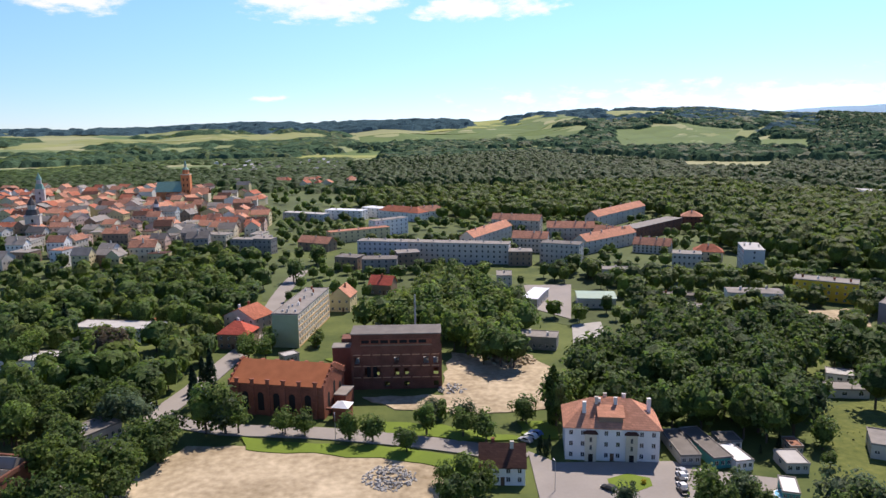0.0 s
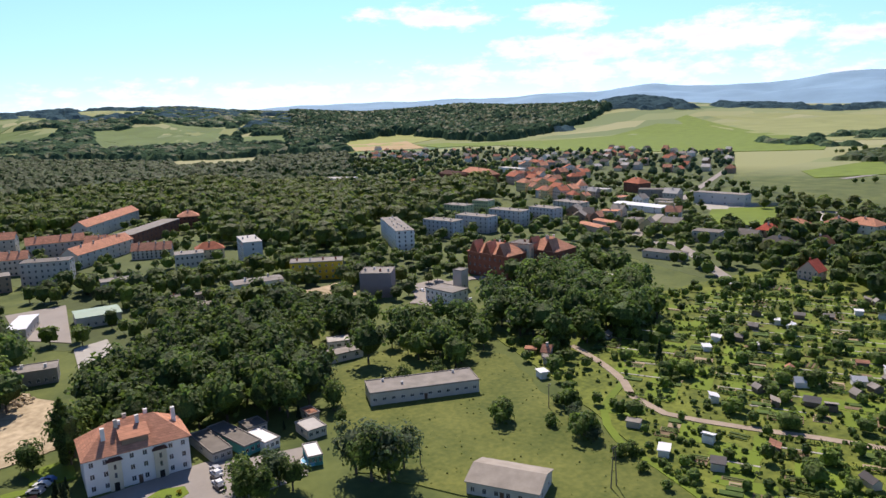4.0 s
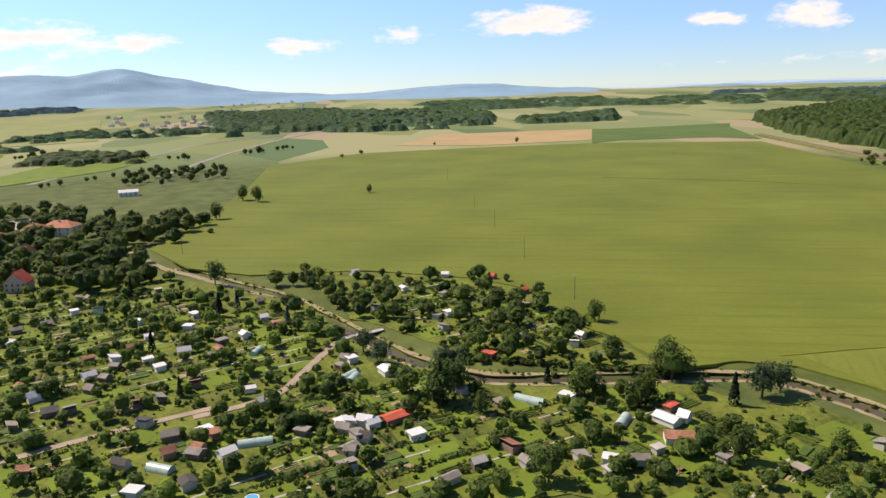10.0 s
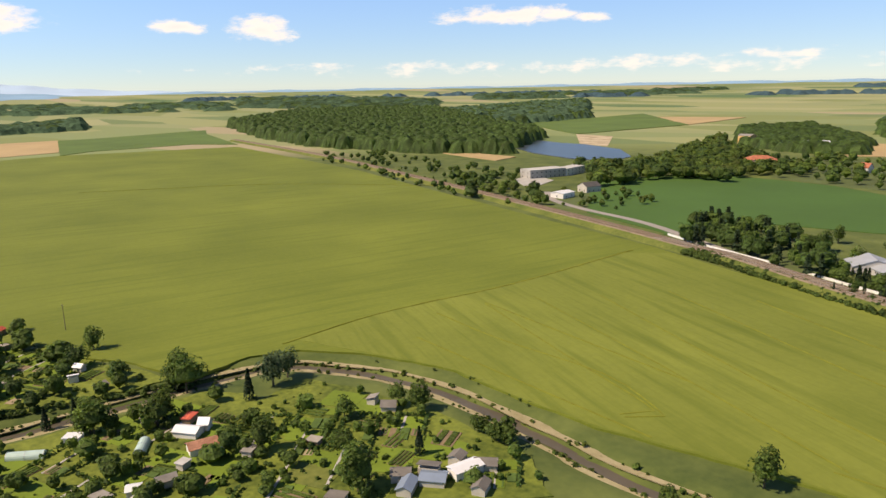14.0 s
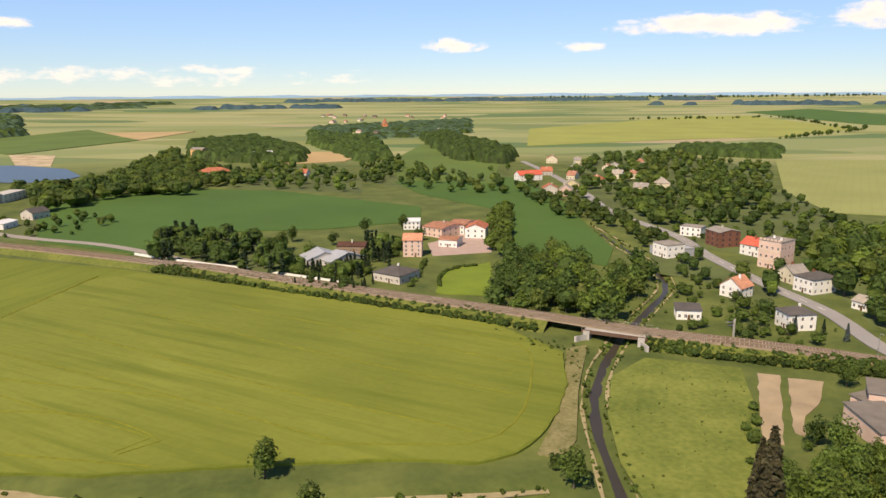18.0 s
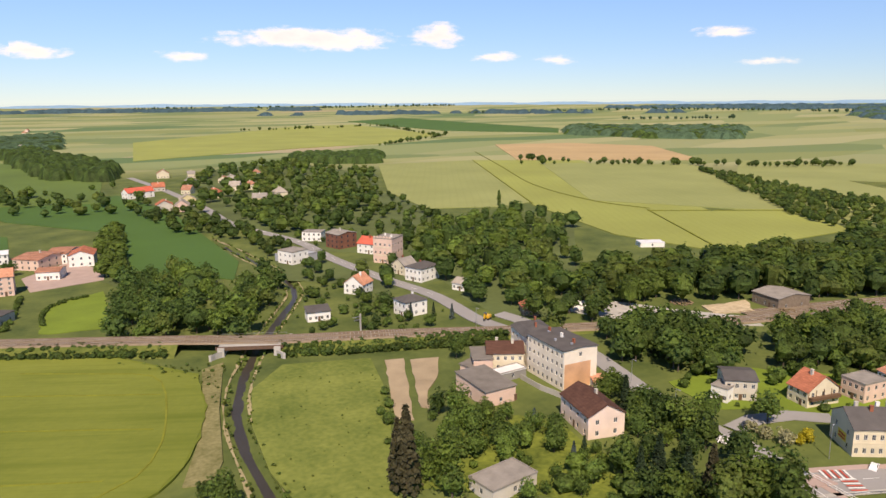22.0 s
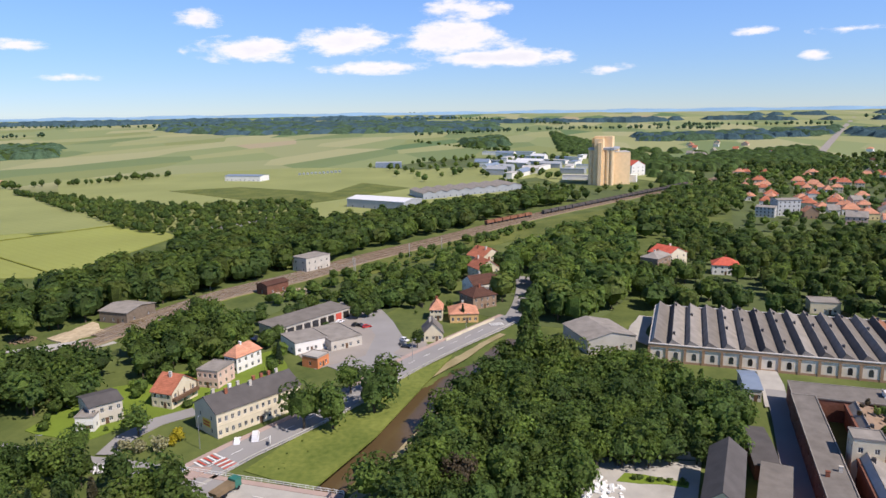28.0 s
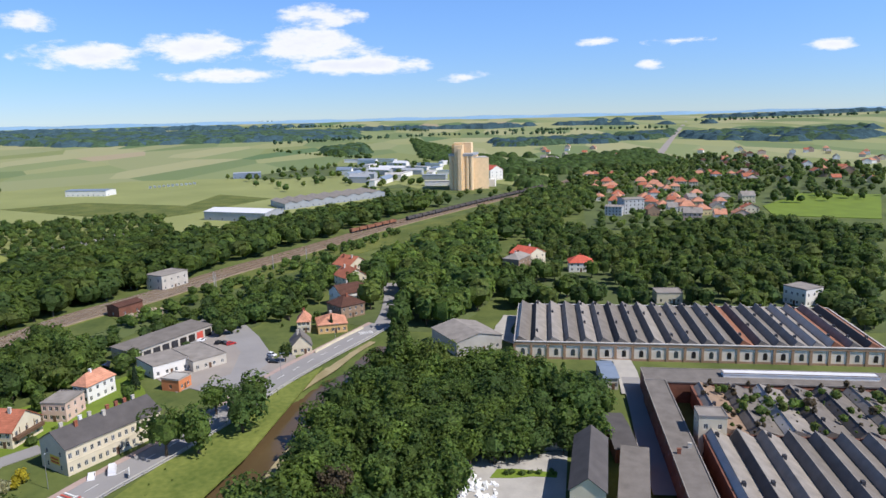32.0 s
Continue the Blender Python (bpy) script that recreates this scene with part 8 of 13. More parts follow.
house(-86.2, 285.1, -9.0, 13.2, 11.0, 6.5, "hip", 4, "brown_wall", "tile_bright", (4, 3), 2, 1, 1, "house", "house with a bright red hipped roof beside the street", "house")
house(-87.2, 304.9, -25.8, 17.1, 12.0, 8, "gable_y", 4, "grey_wall", "tile_red", (4, 3), 3, 2, 1, "house", "house with a red gabled roof beside the street", "house")
house(-50.6, 342.3, -8.9, 10.5, 12.0, 7.5, "gable_y", 4.5, "pale_yellow_wall", "tile_orange", (3, 3), 2, 1, 1, "house", "pale yellow house with an orange gabled roof", "house")
house(-33.7, 375.5, -15.2, 12.5, 10.0, 5.5, "gable", 4, "brown_wall", "tile_bright", (3, 2), 1, 1, 1, "house", "low house with a bright red roof", "house")
house(-141.1, 299.3, -8.6, 39.4, 12.0, 5.5, "flat", 0.4, "white_wall", "felt_pale", (16, 3), 2, 0, 1, "school_building", "long white low building with a pale flat roof", "building")
house(-161.0, 262.6, -2.5, 26.7, 12.0, 4, "flat", 0.4, "white_wall", "felt_pale", (10, 3), 1, 0, 1, "long_building", "long low building with a pale roof", "building")
house(-103.5, 196.3, 59.8, 12.2, 9.0, 4, "flat", 0.3, "grey_wall", "felt_light", (6, 2), 1, 0, 1, "long_shed", "narrow shed with a grey flat roof among trees", "shed", extras=3)
house(-60.7, 263.8, 37.3, 6.1, 5.0, 3, "flat", 0.3, "concrete", "felt_pale", (2, 1), 1, 0, 1, "annex", "low pale annex beside the brick hall", "shed")

# ---- blocks of flats and works behind the trees ----
house(-40.1, 471.2, -12.6, 35.2, 11.0, 13, "flat", 0.4, "blue_wall", "felt_light", (10, 2), 4, 3, 0, "apartment_block", "long blue-grey block of flats", "building", doors=0)
house(-7.1, 463.7, -12.9, 32.6, 11.0, 13, "flat", 0.4, "grey_wall", "felt_light", (9, 2), 4, 3, 0, "apartment_block", "long grey block of flats", "building", doors=0)
house(25.3, 456.5, -12.4, 33.7, 11.0, 13, "flat", 0.4, "grey_wall", "felt_light", (9, 2), 4, 3, 0, "apartment_block", "long grey block of flats", "building", doors=0)
house(75.2, 452.3, -24.4, 25.7, 12.0, 13, "flat", 0.4, "grey_wall", "felt", (8, 2), 4, 2, 0, "apartment_block", "grey block of flats with a dark roof", "building", doors=0)
house(48.1, 448.7, -4.7, 14.9, 12.0, 9, "flat", 0.4, "brown_wall", "felt_light", (4, 2), 3, 1, 0, "apartment_block", "brown flat-roofed house among trees and gardens", "building", doors=0)
house(-60.2, 442.8, -18.5, 15.6, 11.0, 8, "flat", 0.4, "brown_wall", "felt", (4, 2), 2, 1, 0, "flat_roofed_house", "dark flat-roofed house among trees and gardens", "building", doors=0)
house(-40.2, 432.7, 0.4, 21.3, 12.0, 8.5, "flat", 0.4, "dark_grey_wall", "felt", (5, 2), 3, 1, 0, "apartment_block", "dark grey flat-roofed house", "building", doors=0)
house(-23.9, 445.0, 11.2, 14.3, 12.0, 10, "flat", 0.4, "brown_wall", "felt_light", (4, 2), 3, 1, 0, "apartment_block", "beige three-storey house among trees and gardens", "building", doors=0)
house(33.1, 392.3, -4.0, 8.4, 14.0, 6, "flat", 0.4, "grey_wall", "felt_light", (3, 3), 2, 1, 1, "flat_roofed_house", "grey flat-roofed house among trees and gardens", "building", doors=0)
house(97.0, 396.9, -9.9, 15.4, 10.0, 7, "flat", 0.4, "grey_wall", "felt_light", (5, 2), 2, 1, 1, "flat_roofed_house", "grey flat-roofed house among trees and gardens", "building", doors=0)
house(145.5, 422.0, -17.5, 16.5, 12.0, 11, "flat", 0.4, "grey_wall", "felt_light", (6, 2), 3, 2, 0, "apartment_block", "grey three-storey tenement among trees and gardens", "building", doors=0)
house(116.3, 350.8, -17.7, 19.4, 6.0, 3, "flat", 0.4, "dark_grey_wall", "felt", (8, 1), 1, 2, 1, "flat_roofed_house", "row of dark garages among trees and gardens", "building", doors=0)
house(115.7, 328.9, -25.8, 10.9, 7.0, 3, "flat", 0.4, "white_wall", "felt_light", (6, 1), 1, 2, 1, "flat_roofed_house", "row of garages with pale doors", "building", doors=0)
house(110.3, 307.1, -28.3, 10.7, 7.0, 3, "flat", 0.4, "white_wall", "felt_pale", (6, 1), 1, 2, 1, "flat_roofed_house", "row of garages with pale doors", "building", doors=0)
house(37.5, 278.2, -14.4, 15.1, 9.0, 5, "flat", 0.4, "dark_grey_wall", "felt_light", (6, 2), 1, 2, 1, "flat_roofed_house", "low ruined shed with broken windows", "building", doors=0)
house(-132.6, 678.3, -27.4, 48.5, 10.0, 7, "flat", 0.4, "blue_wall", "felt_pale", (8, 2), 2, 2, 0, "flat_roofed_house", "low grey-blue building among trees and gardens", "building", doors=0)
house(-93.9, 681.4, -20.0, 39.2, 14.0, 9, "flat", 0.4, "white_wall", "metal_white", (7, 2), 3, 2, 0, "apartment_block", "white office building among trees and gardens", "building", doors=0)
house(-67.4, 697.6, -40.5, 25.4, 14.0, 9, "flat", 0.4, "white_wall", "metal_white", (4, 2), 3, 1, 0, "apartment_block", "white office building among trees and gardens", "building", doors=0)
house(-45.9, 580.6, 40.8, 32.7, 10.0, 13, "flat", 0.4, "white_wall", "felt_light", (7, 2), 4, 2, 0, "apartment_block", "white block of flats among trees and gardens", "building", doors=0)
house(-67.3, 552.2, 30.4, 50.1, 9.0, 9, "flat", 0.4, "pale_yellow_wall", "tile_orange", (10, 2), 3, 3, 0, "apartment_block", "row of pale houses with orange roofs", "building", doors=0)
house(74.1, 343.2, -6.6, 18.3, 15.0, 5, "low", 0.8, "grey_wall", "metal_green", (6, 2), 1, 0, 1, "works_hall", "grey hall with a pale green roof", "hall", doors=0)
house(45.4, 348.6, -21.4, 7.3, 24.0, 5, "low", 0.5, "grey_wall", "metal_white", (3, 4), 1, 0, 1, "works_hall", "narrow hall with a white sheet roof", "hall", doors=0)
house(150.1, 339.0, -10.7, 24.8, 11.0, 7, "low", 0.8, "white_wall", "felt_light", (10, 2), 2, 2, 1, "house", "long white house with a grey low roof", "house")
house(190.1, 347.7, -32.3, 28.5, 12.0, 10, "flat", 0.4, "yellow_wall", "felt_light", (8, 2), 3, 4, 1, "apartment_block", "yellow four-storey block with a grey roof", "apartment block", doors=0)
house(181.7, 416.8, -14.7, 11.2, 26.0, 15, "flat", 0.4, "blue_wall", "felt_pale", (1, 8), 5, 3, 0, "apartment_block", "narrow blue-grey block of flats", "apartment block", doors=0)
house(193.7, 292.4, -43.5, 15.6, 15.0, 12, "flat", 0.4, "mauve_wall", "felt_light", (1, 1), 1, 4, 1, "apartment_block", "windowless mauve block beside the trees", "apartment block", doors=0)
house(281.7, 398.9, -115.2, 63.4, 12.0, 14, "flat", 0.4, "white_wall", "felt_light", (10, 3), 5, 6, 0, "apartment_block", "white and yellow five-storey block of flats", "apartment block", doors=0, extras=6)
house(323.1, 398.8, -79.1, 28.3, 12.0, 12, "flat", 0.4, "blue_wall", "felt_light", (7, 2), 4, 3, 0, "apartment_block", "pale blue-grey block of flats among trees", "apartment block", doors=0)
house(353.0, 395.9, -79.9, 30.8, 12.0, 12, "flat", 0.4, "blue_wall", "felt_light", (7, 2), 4, 3, 0, "apartment_block", "pale blue-grey block of flats among trees", "apartment block", doors=0)
house(389.7, 398.1, -81.8, 31.2, 12.0, 12, "flat", 0.4, "blue_wall", "felt_light", (7, 2), 4, 3, 0, "apartment_block", "pale blue-grey block of flats among trees", "apartment block", doors=0)
house(417.4, 385.2, -86.2, 24.4, 12.0, 12, "flat", 0.4, "blue_wall", "felt_light", (7, 2), 4, 3, 0, "apartment_block", "pale blue-grey block of flats among trees", "apartment block", doors=0)
house(385.0, 453.4, -79.4, 22.9, 12.0, 12, "flat", 0.4, "green_wall", "felt_light", (7, 2), 4, 3, 0, "apartment_block", "pale blue-grey block of flats among trees", "apartment block", doors=0)
house(417.2, 457.9, -72.9, 15.7, 12.0, 12, "flat", 0.4, "green_wall", "felt_light", (7, 2), 4, 3, 0, "apartment_block", "pale blue-grey block of flats among trees", "apartment block", doors=0)
house(467.1, 401.9, -92.6, 30.6, 12.0, 10, "flat", 0.4, "grey_wall", "felt_light", (7, 2), 4, 3, 0, "apartment_block", "pale blue-grey block of flats among trees", "apartment block", doors=0)
school_west = house(265.4, 280.3, -84.2, 29.0, 18.0, 13, "hip", 5, "brick", "tile_orange", (8, 4), 3, 3, 1, "brick_school", "red brick school wing with an orange hipped roof", "school")
house(278.3, 272.6, -75.5, 12.9, 12.0, 17, "flat", 0.4, "cream", "felt", (3, 2), 4, 1, 1, "stair_tower", "pale stair tower between brick wings", "building", doors=0)
school_east = house(288.5, 262.9, -84.5, 21.2, 18.0, 14, "hip", 6, "brick", "tile_orange", (7, 4), 3, 3, 1, "brick_school", "red brick school wing with a red hipped roof", "school")
house(209.8, 257.7, -82.6, 17.6, 11.0, 6, "flat", 0.4, "white_wall", "felt_light", (6, 3), 2, 0, 1, "house", "low white house beside the street", "house", doors=0)
house(229.5, 270.3, -77.3, 5.2, 6.0, 10, "flat", 0.3, "concrete", "felt_light", (1, 1), 1, 0, 1, "stair_tower", "narrow grey concrete tower among trees and gardens", "tower", doors=0)
house(405.7, 327.8, -106.2, 27.1, 9.0, 5, "low", 1, "pink_wall", "tile_orange", (4, 2), 1, 0, 0, "long_shed", "low shed with an orange tile roof", "shed")
house(426.0, 331.4, -98.5, 20.9, 9.0, 5, "low", 1, "pink_wall", "tile_orange", (4, 2), 1, 0, 0, "long_shed", "low shed with an orange tile roof", "shed")
house(130.9, 175.0, -24.4, 35.4, 11.0, 4.2, "flat", 0.4, "grey_wall", "felt_light", (12, 2), 1, 0, 2, "long_barn", "long low barn with a pale flat roof in the meadow", "barn", extras=3, win=(1.3, 1.0), sill=1.6)
house(110.1, 113.5, -62.2, 17.7, 12.0, 3.5, "gable", 1.8, "grey_wall", "asbestos", (6, 2), 1, 0, 1, "old_barn", "low barn with a worn grey-brown sheet roof", "barn")
house(514.0, 203.4, -92.5, 16.4, 14.0, 6, "hip", 4, "white_wall", "tile_old", (4, 2), 2, 1, 0, "house", "house with a faded red tile roof", "house", doors=0)
house(521.0, 189.1, -102.4, 22.7, 14.0, 6, "hip", 4, "white_wall", "tile_orange", (4, 2), 2, 1, 0, "house", "house with an orange tile roof", "house", doors=0)
house(365.9, 156.0, -92.1, 10.4, 9.0, 5, "gable_y", 5, "pink_wall", "tile_bright", (4, 2), 2, 1, 1, "house", "house with a bright red roof", "house", doors=0)
house(465.2, 228.1, -91.9, 13.0, 9.0, 5, "hip", 4, "brown_wall", "tile_bright", (4, 2), 2, 1, 0, "house", "house with a bright red roof", "house", doors=0)
house(500.9, 226.0, -90.0, 16.6, 10.0, 5, "hip", 3, "pink_wall", "tile_orange", (4, 2), 2, 1, 0, "house", "house with an orange tile roof", "house", doors=0)
house(424.1, 200.6, -91.5, 20.8, 12.0, 5, "hip", 4, "white_wall", "slate", (4, 2), 2, 1, 0, "house", "house with a dark hipped roof", "house", doors=0)
house(441.3, 229.0, -89.3, 13.3, 10.0, 5, "gable", 3, "grey_wall", "felt", (4, 2), 2, 1, 0, "house", "low building with a dark roof", "house", doors=0)
house(440.5, 183.1, -99.2, 12.3, 9.0, 5, "gable_y", 4, "white_wall", "tile_brown", (4, 2), 2, 1, 0, "house", "house with a brown roof", "house", doors=0)
house(184.7, 169.7, -64.3, 3.1, 5.0, 3, "gable", 2, "grey_wall", "tile_old", (4, 2), 1, 1, 1, "house", "house with a faded red tile roof", "house", doors=0)
house(285.8, 218.7, -91.1, 13.9, 9.0, 5, "flat", 0.3, "white_wall", "felt_pale", (4, 2), 2, 0, 1, "house", "white building with a pale flat roof", "house", doors=0)
house(361.3, 238.3, -80.1, 24.5, 9.0, 4, "flat", 0.3, "grey_wall", "felt", (4, 2), 1, 0, 0, "house", "low building with a dark roof", "house", doors=0)
house(426.0, 248.8, -78.2, 17.8, 12.0, 7, "flat", 0.3, "grey_wall", "felt", (4, 2), 2, 0, 0, "house", "low building with a dark roof", "house", doors=0)
house(591.6, 334.2, -86.3, 47.6, 12.0, 10, "flat", 0.3, "blue_wall", "felt_light", (4, 2), 2, 0, 0, "house", "long block with a grey roof", "house", doors=0)
house(624.8, 448.0, -104.1, 23.4, 16.0, 10, "hip", 5, "old_brick", "tile_red", (4, 2), 2, 1, 0, "house", "tall house with a red hipped roof", "house", doors=0)
house(600.2, 407.2, -60.1, 34.3, 14.0, 8, "flat", 0.3, "dark_grey_wall", "felt", (4, 2), 2, 0, 0, "house", "low building with a dark roof", "house", doors=0)
house(516.5, 364.9, -92.0, 50.0, 16.0, 5, "low", 1, "white_wall", "metal_white", (4, 2), 2, 0, 0, "house", "hall with a white sheet roof", "house", doors=0)
house(610.5, 342.5, -74.4, 28.4, 16.0, 4, "low", 1, "white_wall", "metal_white", (4, 2), 1, 0, 0, "house", "hall with a white sheet roof", "house", doors=0)
house(716.3, 195.4, -77.3, 17, 10.0, 4, "gable", 2, "white_wall", "metal_white", (4, 2), 2, 1, 0, "house", "hall with a white sheet roof", "house", doors=0)
house(455.8, 770.8, -84.6, 55.9, 16.0, 7, "flat", 0.3, "white_wall", "felt_pale", (4, 2), 2, 0, 0, "house", "white building with a pale flat roof", "house", doors=0)
house(513.3, 687.3, -62.6, 45.2, 16.0, 7, "hip", 3, "old_brick", "tile_old", (4, 2), 2, 1, 0, "house", "house with a faded red tile roof", "house", doors=0)
house(585.4, 699.6, -93.8, 43.5, 14.0, 10, "hip", 4, "old_brick", "tile_brown", (4, 2), 2, 1, 0, "house", "house with a brown roof", "house", doors=0)
house(613.8, 679.1, -104.4, 71.1, 18.0, 10, "hip", 6, "old_brick", "tile_orange", (4, 2), 2, 1, 0, "house", "house with an orange tile roof", "house", doors=0)
house(705.9, 713.1, -97.7, 49.3, 14.0, 8, "flat", 0.3, "white_wall", "felt_pale", (4, 2), 2, 0, 0, "house", "white building with a pale flat roof", "house", doors=0)

# ---- behind the railway ----
house(21.6, -340.1, 144.8, 16.5, 16.0, 4.2, "hip", 2.5, "grey_wall", "slate", (5, 3), 1, 1, 1, "house", "grey bungalow with a dark hipped roof beside the track", "house")
house(15.3, -393.0, 177.0, 10.4, 10.0, 9.5, "gable", 3, "pink_wall", "tile_orange", (3, 3), 4, 0, 1, "house", "tall narrow old mill with an orange roof", "house")
house(18.9, -475.8, 179.3, 11.0, 14.0, 5.5, "low", 1, "white_wall", "metal_white", (4, 3), 2, 0, 0, "house", "white two-storey house with a pale roof", "house")
house(-2.2, -452.0, 137.6, 16.6, 22.0, 6, "low", 1.5, "pink_wall", "tile_old", (4, 4), 2, 1, 0, "house", "white workshop with a faded red roof", "house")
house(-6.3, -417.8, 161.7, 11.3, 12.0, 4.5, "low", 1.2, "white_wall", "tile_old", (4, 2), 1, 0, 1, "house", "low white workshop with a faded red roof", "house")
house(-14.8, -461.6, 151.6, 12.1, 20.0, 6, "low", 1.5, "white_wall", "tile_old", (4, 4), 2, 0, 0, "house", "white workshop with a faded red roof", "house")
house(-23.4, -445.7, 169.3, 12.8, 16.0, 6.5, "gable_y", 2.5, "white_wall", "tile_red", (3, 3), 2, 0, 0, "house", "white gabled house with a red roof", "house")
house(50.6, -404.7, 174.5, 16.1, 12.0, 4, "low", 1.5, "brown_wall", "tile_brown", (5, 2), 1, 1, 1, "house", "low house with a brown roof", "house")
house(-132.3, -306.9, 127.3, 10.1, 10.0, 5, "gable_y", 4, "white_wall", "tile_orange", (3, 3), 2, 1, 1, "house", "white house with a reddish gabled roof", "house")
panelled = house(-137.1, -262.6, 95.5, 9.4, 11.0, 6.5, "hip", 2, "white_wall", "slate", (3, 3), 2, 1, 1, "house", "white house with a dark roof and solar panels", "house")
house(-170.7, -313.3, 110.2, 10.9, 14.0, 7, "hip", 2.2, "white_wall", "slate", (4, 4), 2, 1, 1, "house", "white two-storey house with a dark low roof", "house")
house(-168.8, -329.3, 105.8, 10.3, 9.0, 5, "gable_y", 3.5, "cream", "felt_light", (2, 2), 2, 1, 1, "house", "small cream gabled house among trees and gardens", "house")
house(-99.9, -275.8, 170.0, 9.6, 7.0, 4, "mono", 1, "white_wall", "slate", (4, 2), 1, 0, 1, "house", "small white bungalow with panels on its roof", "house")
mansion = house(-174.5, -360.4, 126.7, 11.8, 14.0, 14, "flat", 0.4, "pink_wall", "felt_light", (4, 4), 3, 2, 1, "house", "old brick mansion with round windows and battlements", "house")
house(-176.6, -388.1, 121.6, 12.4, 12.0, 6, "gable", 3.5, "white_wall", "tile_bright", (3, 2), 2, 1, 1, "house", "white house with a bright red roof", "house")
house(-167.3, -412.8, 105.1, 13.3, 14.0, 9, "low", 1.5, "old_brick", "felt_light", (3, 3), 3, 1, 0, "house", "red brick tenement beside the road", "house")
house(-160.3, -443.2, 142.7, 13.0, 10.0, 6, "flat", 0.3, "white_wall", "felt_light", (4, 2), 2, 0, 0, "house", "white flat-roofed house beside the road", "house")
house(-127.0, -386.5, 111.8, 12.2, 12.0, 7, "flat", 0.3, "white_wall", "felt_light", (3, 3), 2, 0, 1, "house", "white shop with a flat roof", "house")
house(-130.3, -390.5, -161.7, 18.4, 16.0, 4, "flat", 0.3, "metal_grey", "metal_grey", (1, 1), 1, 0, 1, "house", "low grey metal hall beside the road", "house")
house(-178.2, -285.7, 114.6, 6.6, 9.0, 3.5, "gable", 2, "white_wall", "asbestos", (3, 2), 1, 0, 1, "house", "small white house with a grey roof", "house")
house(-180.5, -236.0, 158.2, 6.3, 9.0, 3.5, "hip", 2.5, "brown_wall", "tile_red", (3, 2), 1, 0, 1, "house", "small house with a reddish roof beside the crossing", "house")
house(-91.8, -737.0, -159.2, 26.6, 12.0, 6, "gable", 4, "white_wall", "tile_bright", (4, 2), 2, 0, 0, "house", "white house with a bright red roof in the fields", "house")
house(245.6, -780.6, -156.7, 31.5, 20.0, 7, "hip", 4, "pink_wall", "tile_red", (5, 3), 2, 0, 0, "house", "large house with a red roof by the pond", "house")
house(147.3, -776.6, 168.0, 9.0, 12.0, 5, "gable", 4, "white_wall", "tile_red", (3, 2), 1, 0, 0, "house", "house with a red roof in the fields", "house")
house(254.2, -1023.6, -161.1, 29.8, 25.0, 8, "low", 1, "white_wall", "metal_white", (5, 3), 1, 0, 0, "house", "white barn with a pale roof", "house")
house(345.3, -1033.7, 167.1, 19.0, 16.0, 12, "low", 2, "ochre_wall", "felt_light", (4, 2), 2, 0, 0, "house", "yellow house among trees and gardens", "house")
house(64.8, -379.3, 115.4, 14.7, 20.0, 3, "gable", 3.5, "felt_pale", "metal_grey", (1, 1), 1, 0, 1, "greenhouse", "old greenhouse with a pale ridge roof", "greenhouse", doors=0)
house(52.9, -375.1, 131.3, 11.2, 22.0, 3, "gable", 3.5, "felt_pale", "metal_grey", (1, 1), 1, 0, 1, "greenhouse", "old greenhouse with a pale ridge roof", "greenhouse", doors=0)
house(-332.2, -311.7, 153.2, 15.2, 9.0, 2.8, "flat", 0.3, "white_wall", "metal_white", (1, 1), 1, 0, 0, "hall", "low white hall in the field", "hall", doors=0)
house(-284.4, -188.6, 81.0, 14.9, 18.0, 5, "low", 1.5, "wood_grey", "felt_light", (3, 2), 1, 0, 1, "goods_shed", "goods shed with a grey low roof beside the tracks", "shed")
house(-389.3, -138.6, 150.6, 18.1, 12.0, 8, "flat", 0.3, "grey_wall", "felt_light", (4, 2), 2, 0, 1, "signal_house", "old roofless brick signal house", "house")
house(-335.4, -140.6, 151.9, 13.7, 8.0, 5, "low", 1.2, "old_brick", "tile_brown", (2, 1), 1, 0, 1, "railway_shed", "small brown railway shed among trees and gardens", "shed")

# ---- tenements and houses by the crossing ----
tenement = house(-145.6, -172.4, 86.9, 20.1, 13.0, 13.2, "low", 0.6, "pale_plaster", "slate", (8, 1), 4, 3, 2, "tenement", "cream four-storey tenement with a bare plaster gable", "tenement", extras=4, doors=0)
house(-147.9, -189.5, 75.1, 15.3, 12.0, 11, "mansard", 3, "pale_plaster", "slate", (4, 2), 3, 2, 2, "tenement", "older cream tenement wing with a dark roof", "tenement", doors=0)
house(-135.1, -189.9, 149.9, 12.3, 9.0, 6.5, "gable", 2.8, "cream", "tile_brown", (5, 2), 2, 2, 2, "house", "cream house with a dark red-brown roof", "house")
house(-130.3, -140.5, 76.3, 16.6, 11.0, 6.6, "gable", 3, "pale_pink_wall", "tile_brown", (4, 2), 2, 1, 2, "house", "pink house with a brown gabled roof", "house")
house(-116.3, -173.4, -179.5, 10.8, 17.0, 5, "mono", 0.8, "pink_wall", "felt", (1, 1), 1, 0, 1, "workshop", "low brick workshop with a dark felt roof", "shed")
house(-126.9, -191.7, 153.6, 6.4, 10.0, 5.5, "mono", 0.8, "pink_wall", "felt", (1, 1), 1, 0, 1, "outhouse", "small brick outhouse with a dark roof", "shed")
house(-123.5, -191.6, 106.9, 5.4, 7.0, 3, "mono", 0.5, "pink_wall", "felt", (1, 1), 1, 0, 1, "outhouse", "low brick lean-to among trees and gardens", "shed")
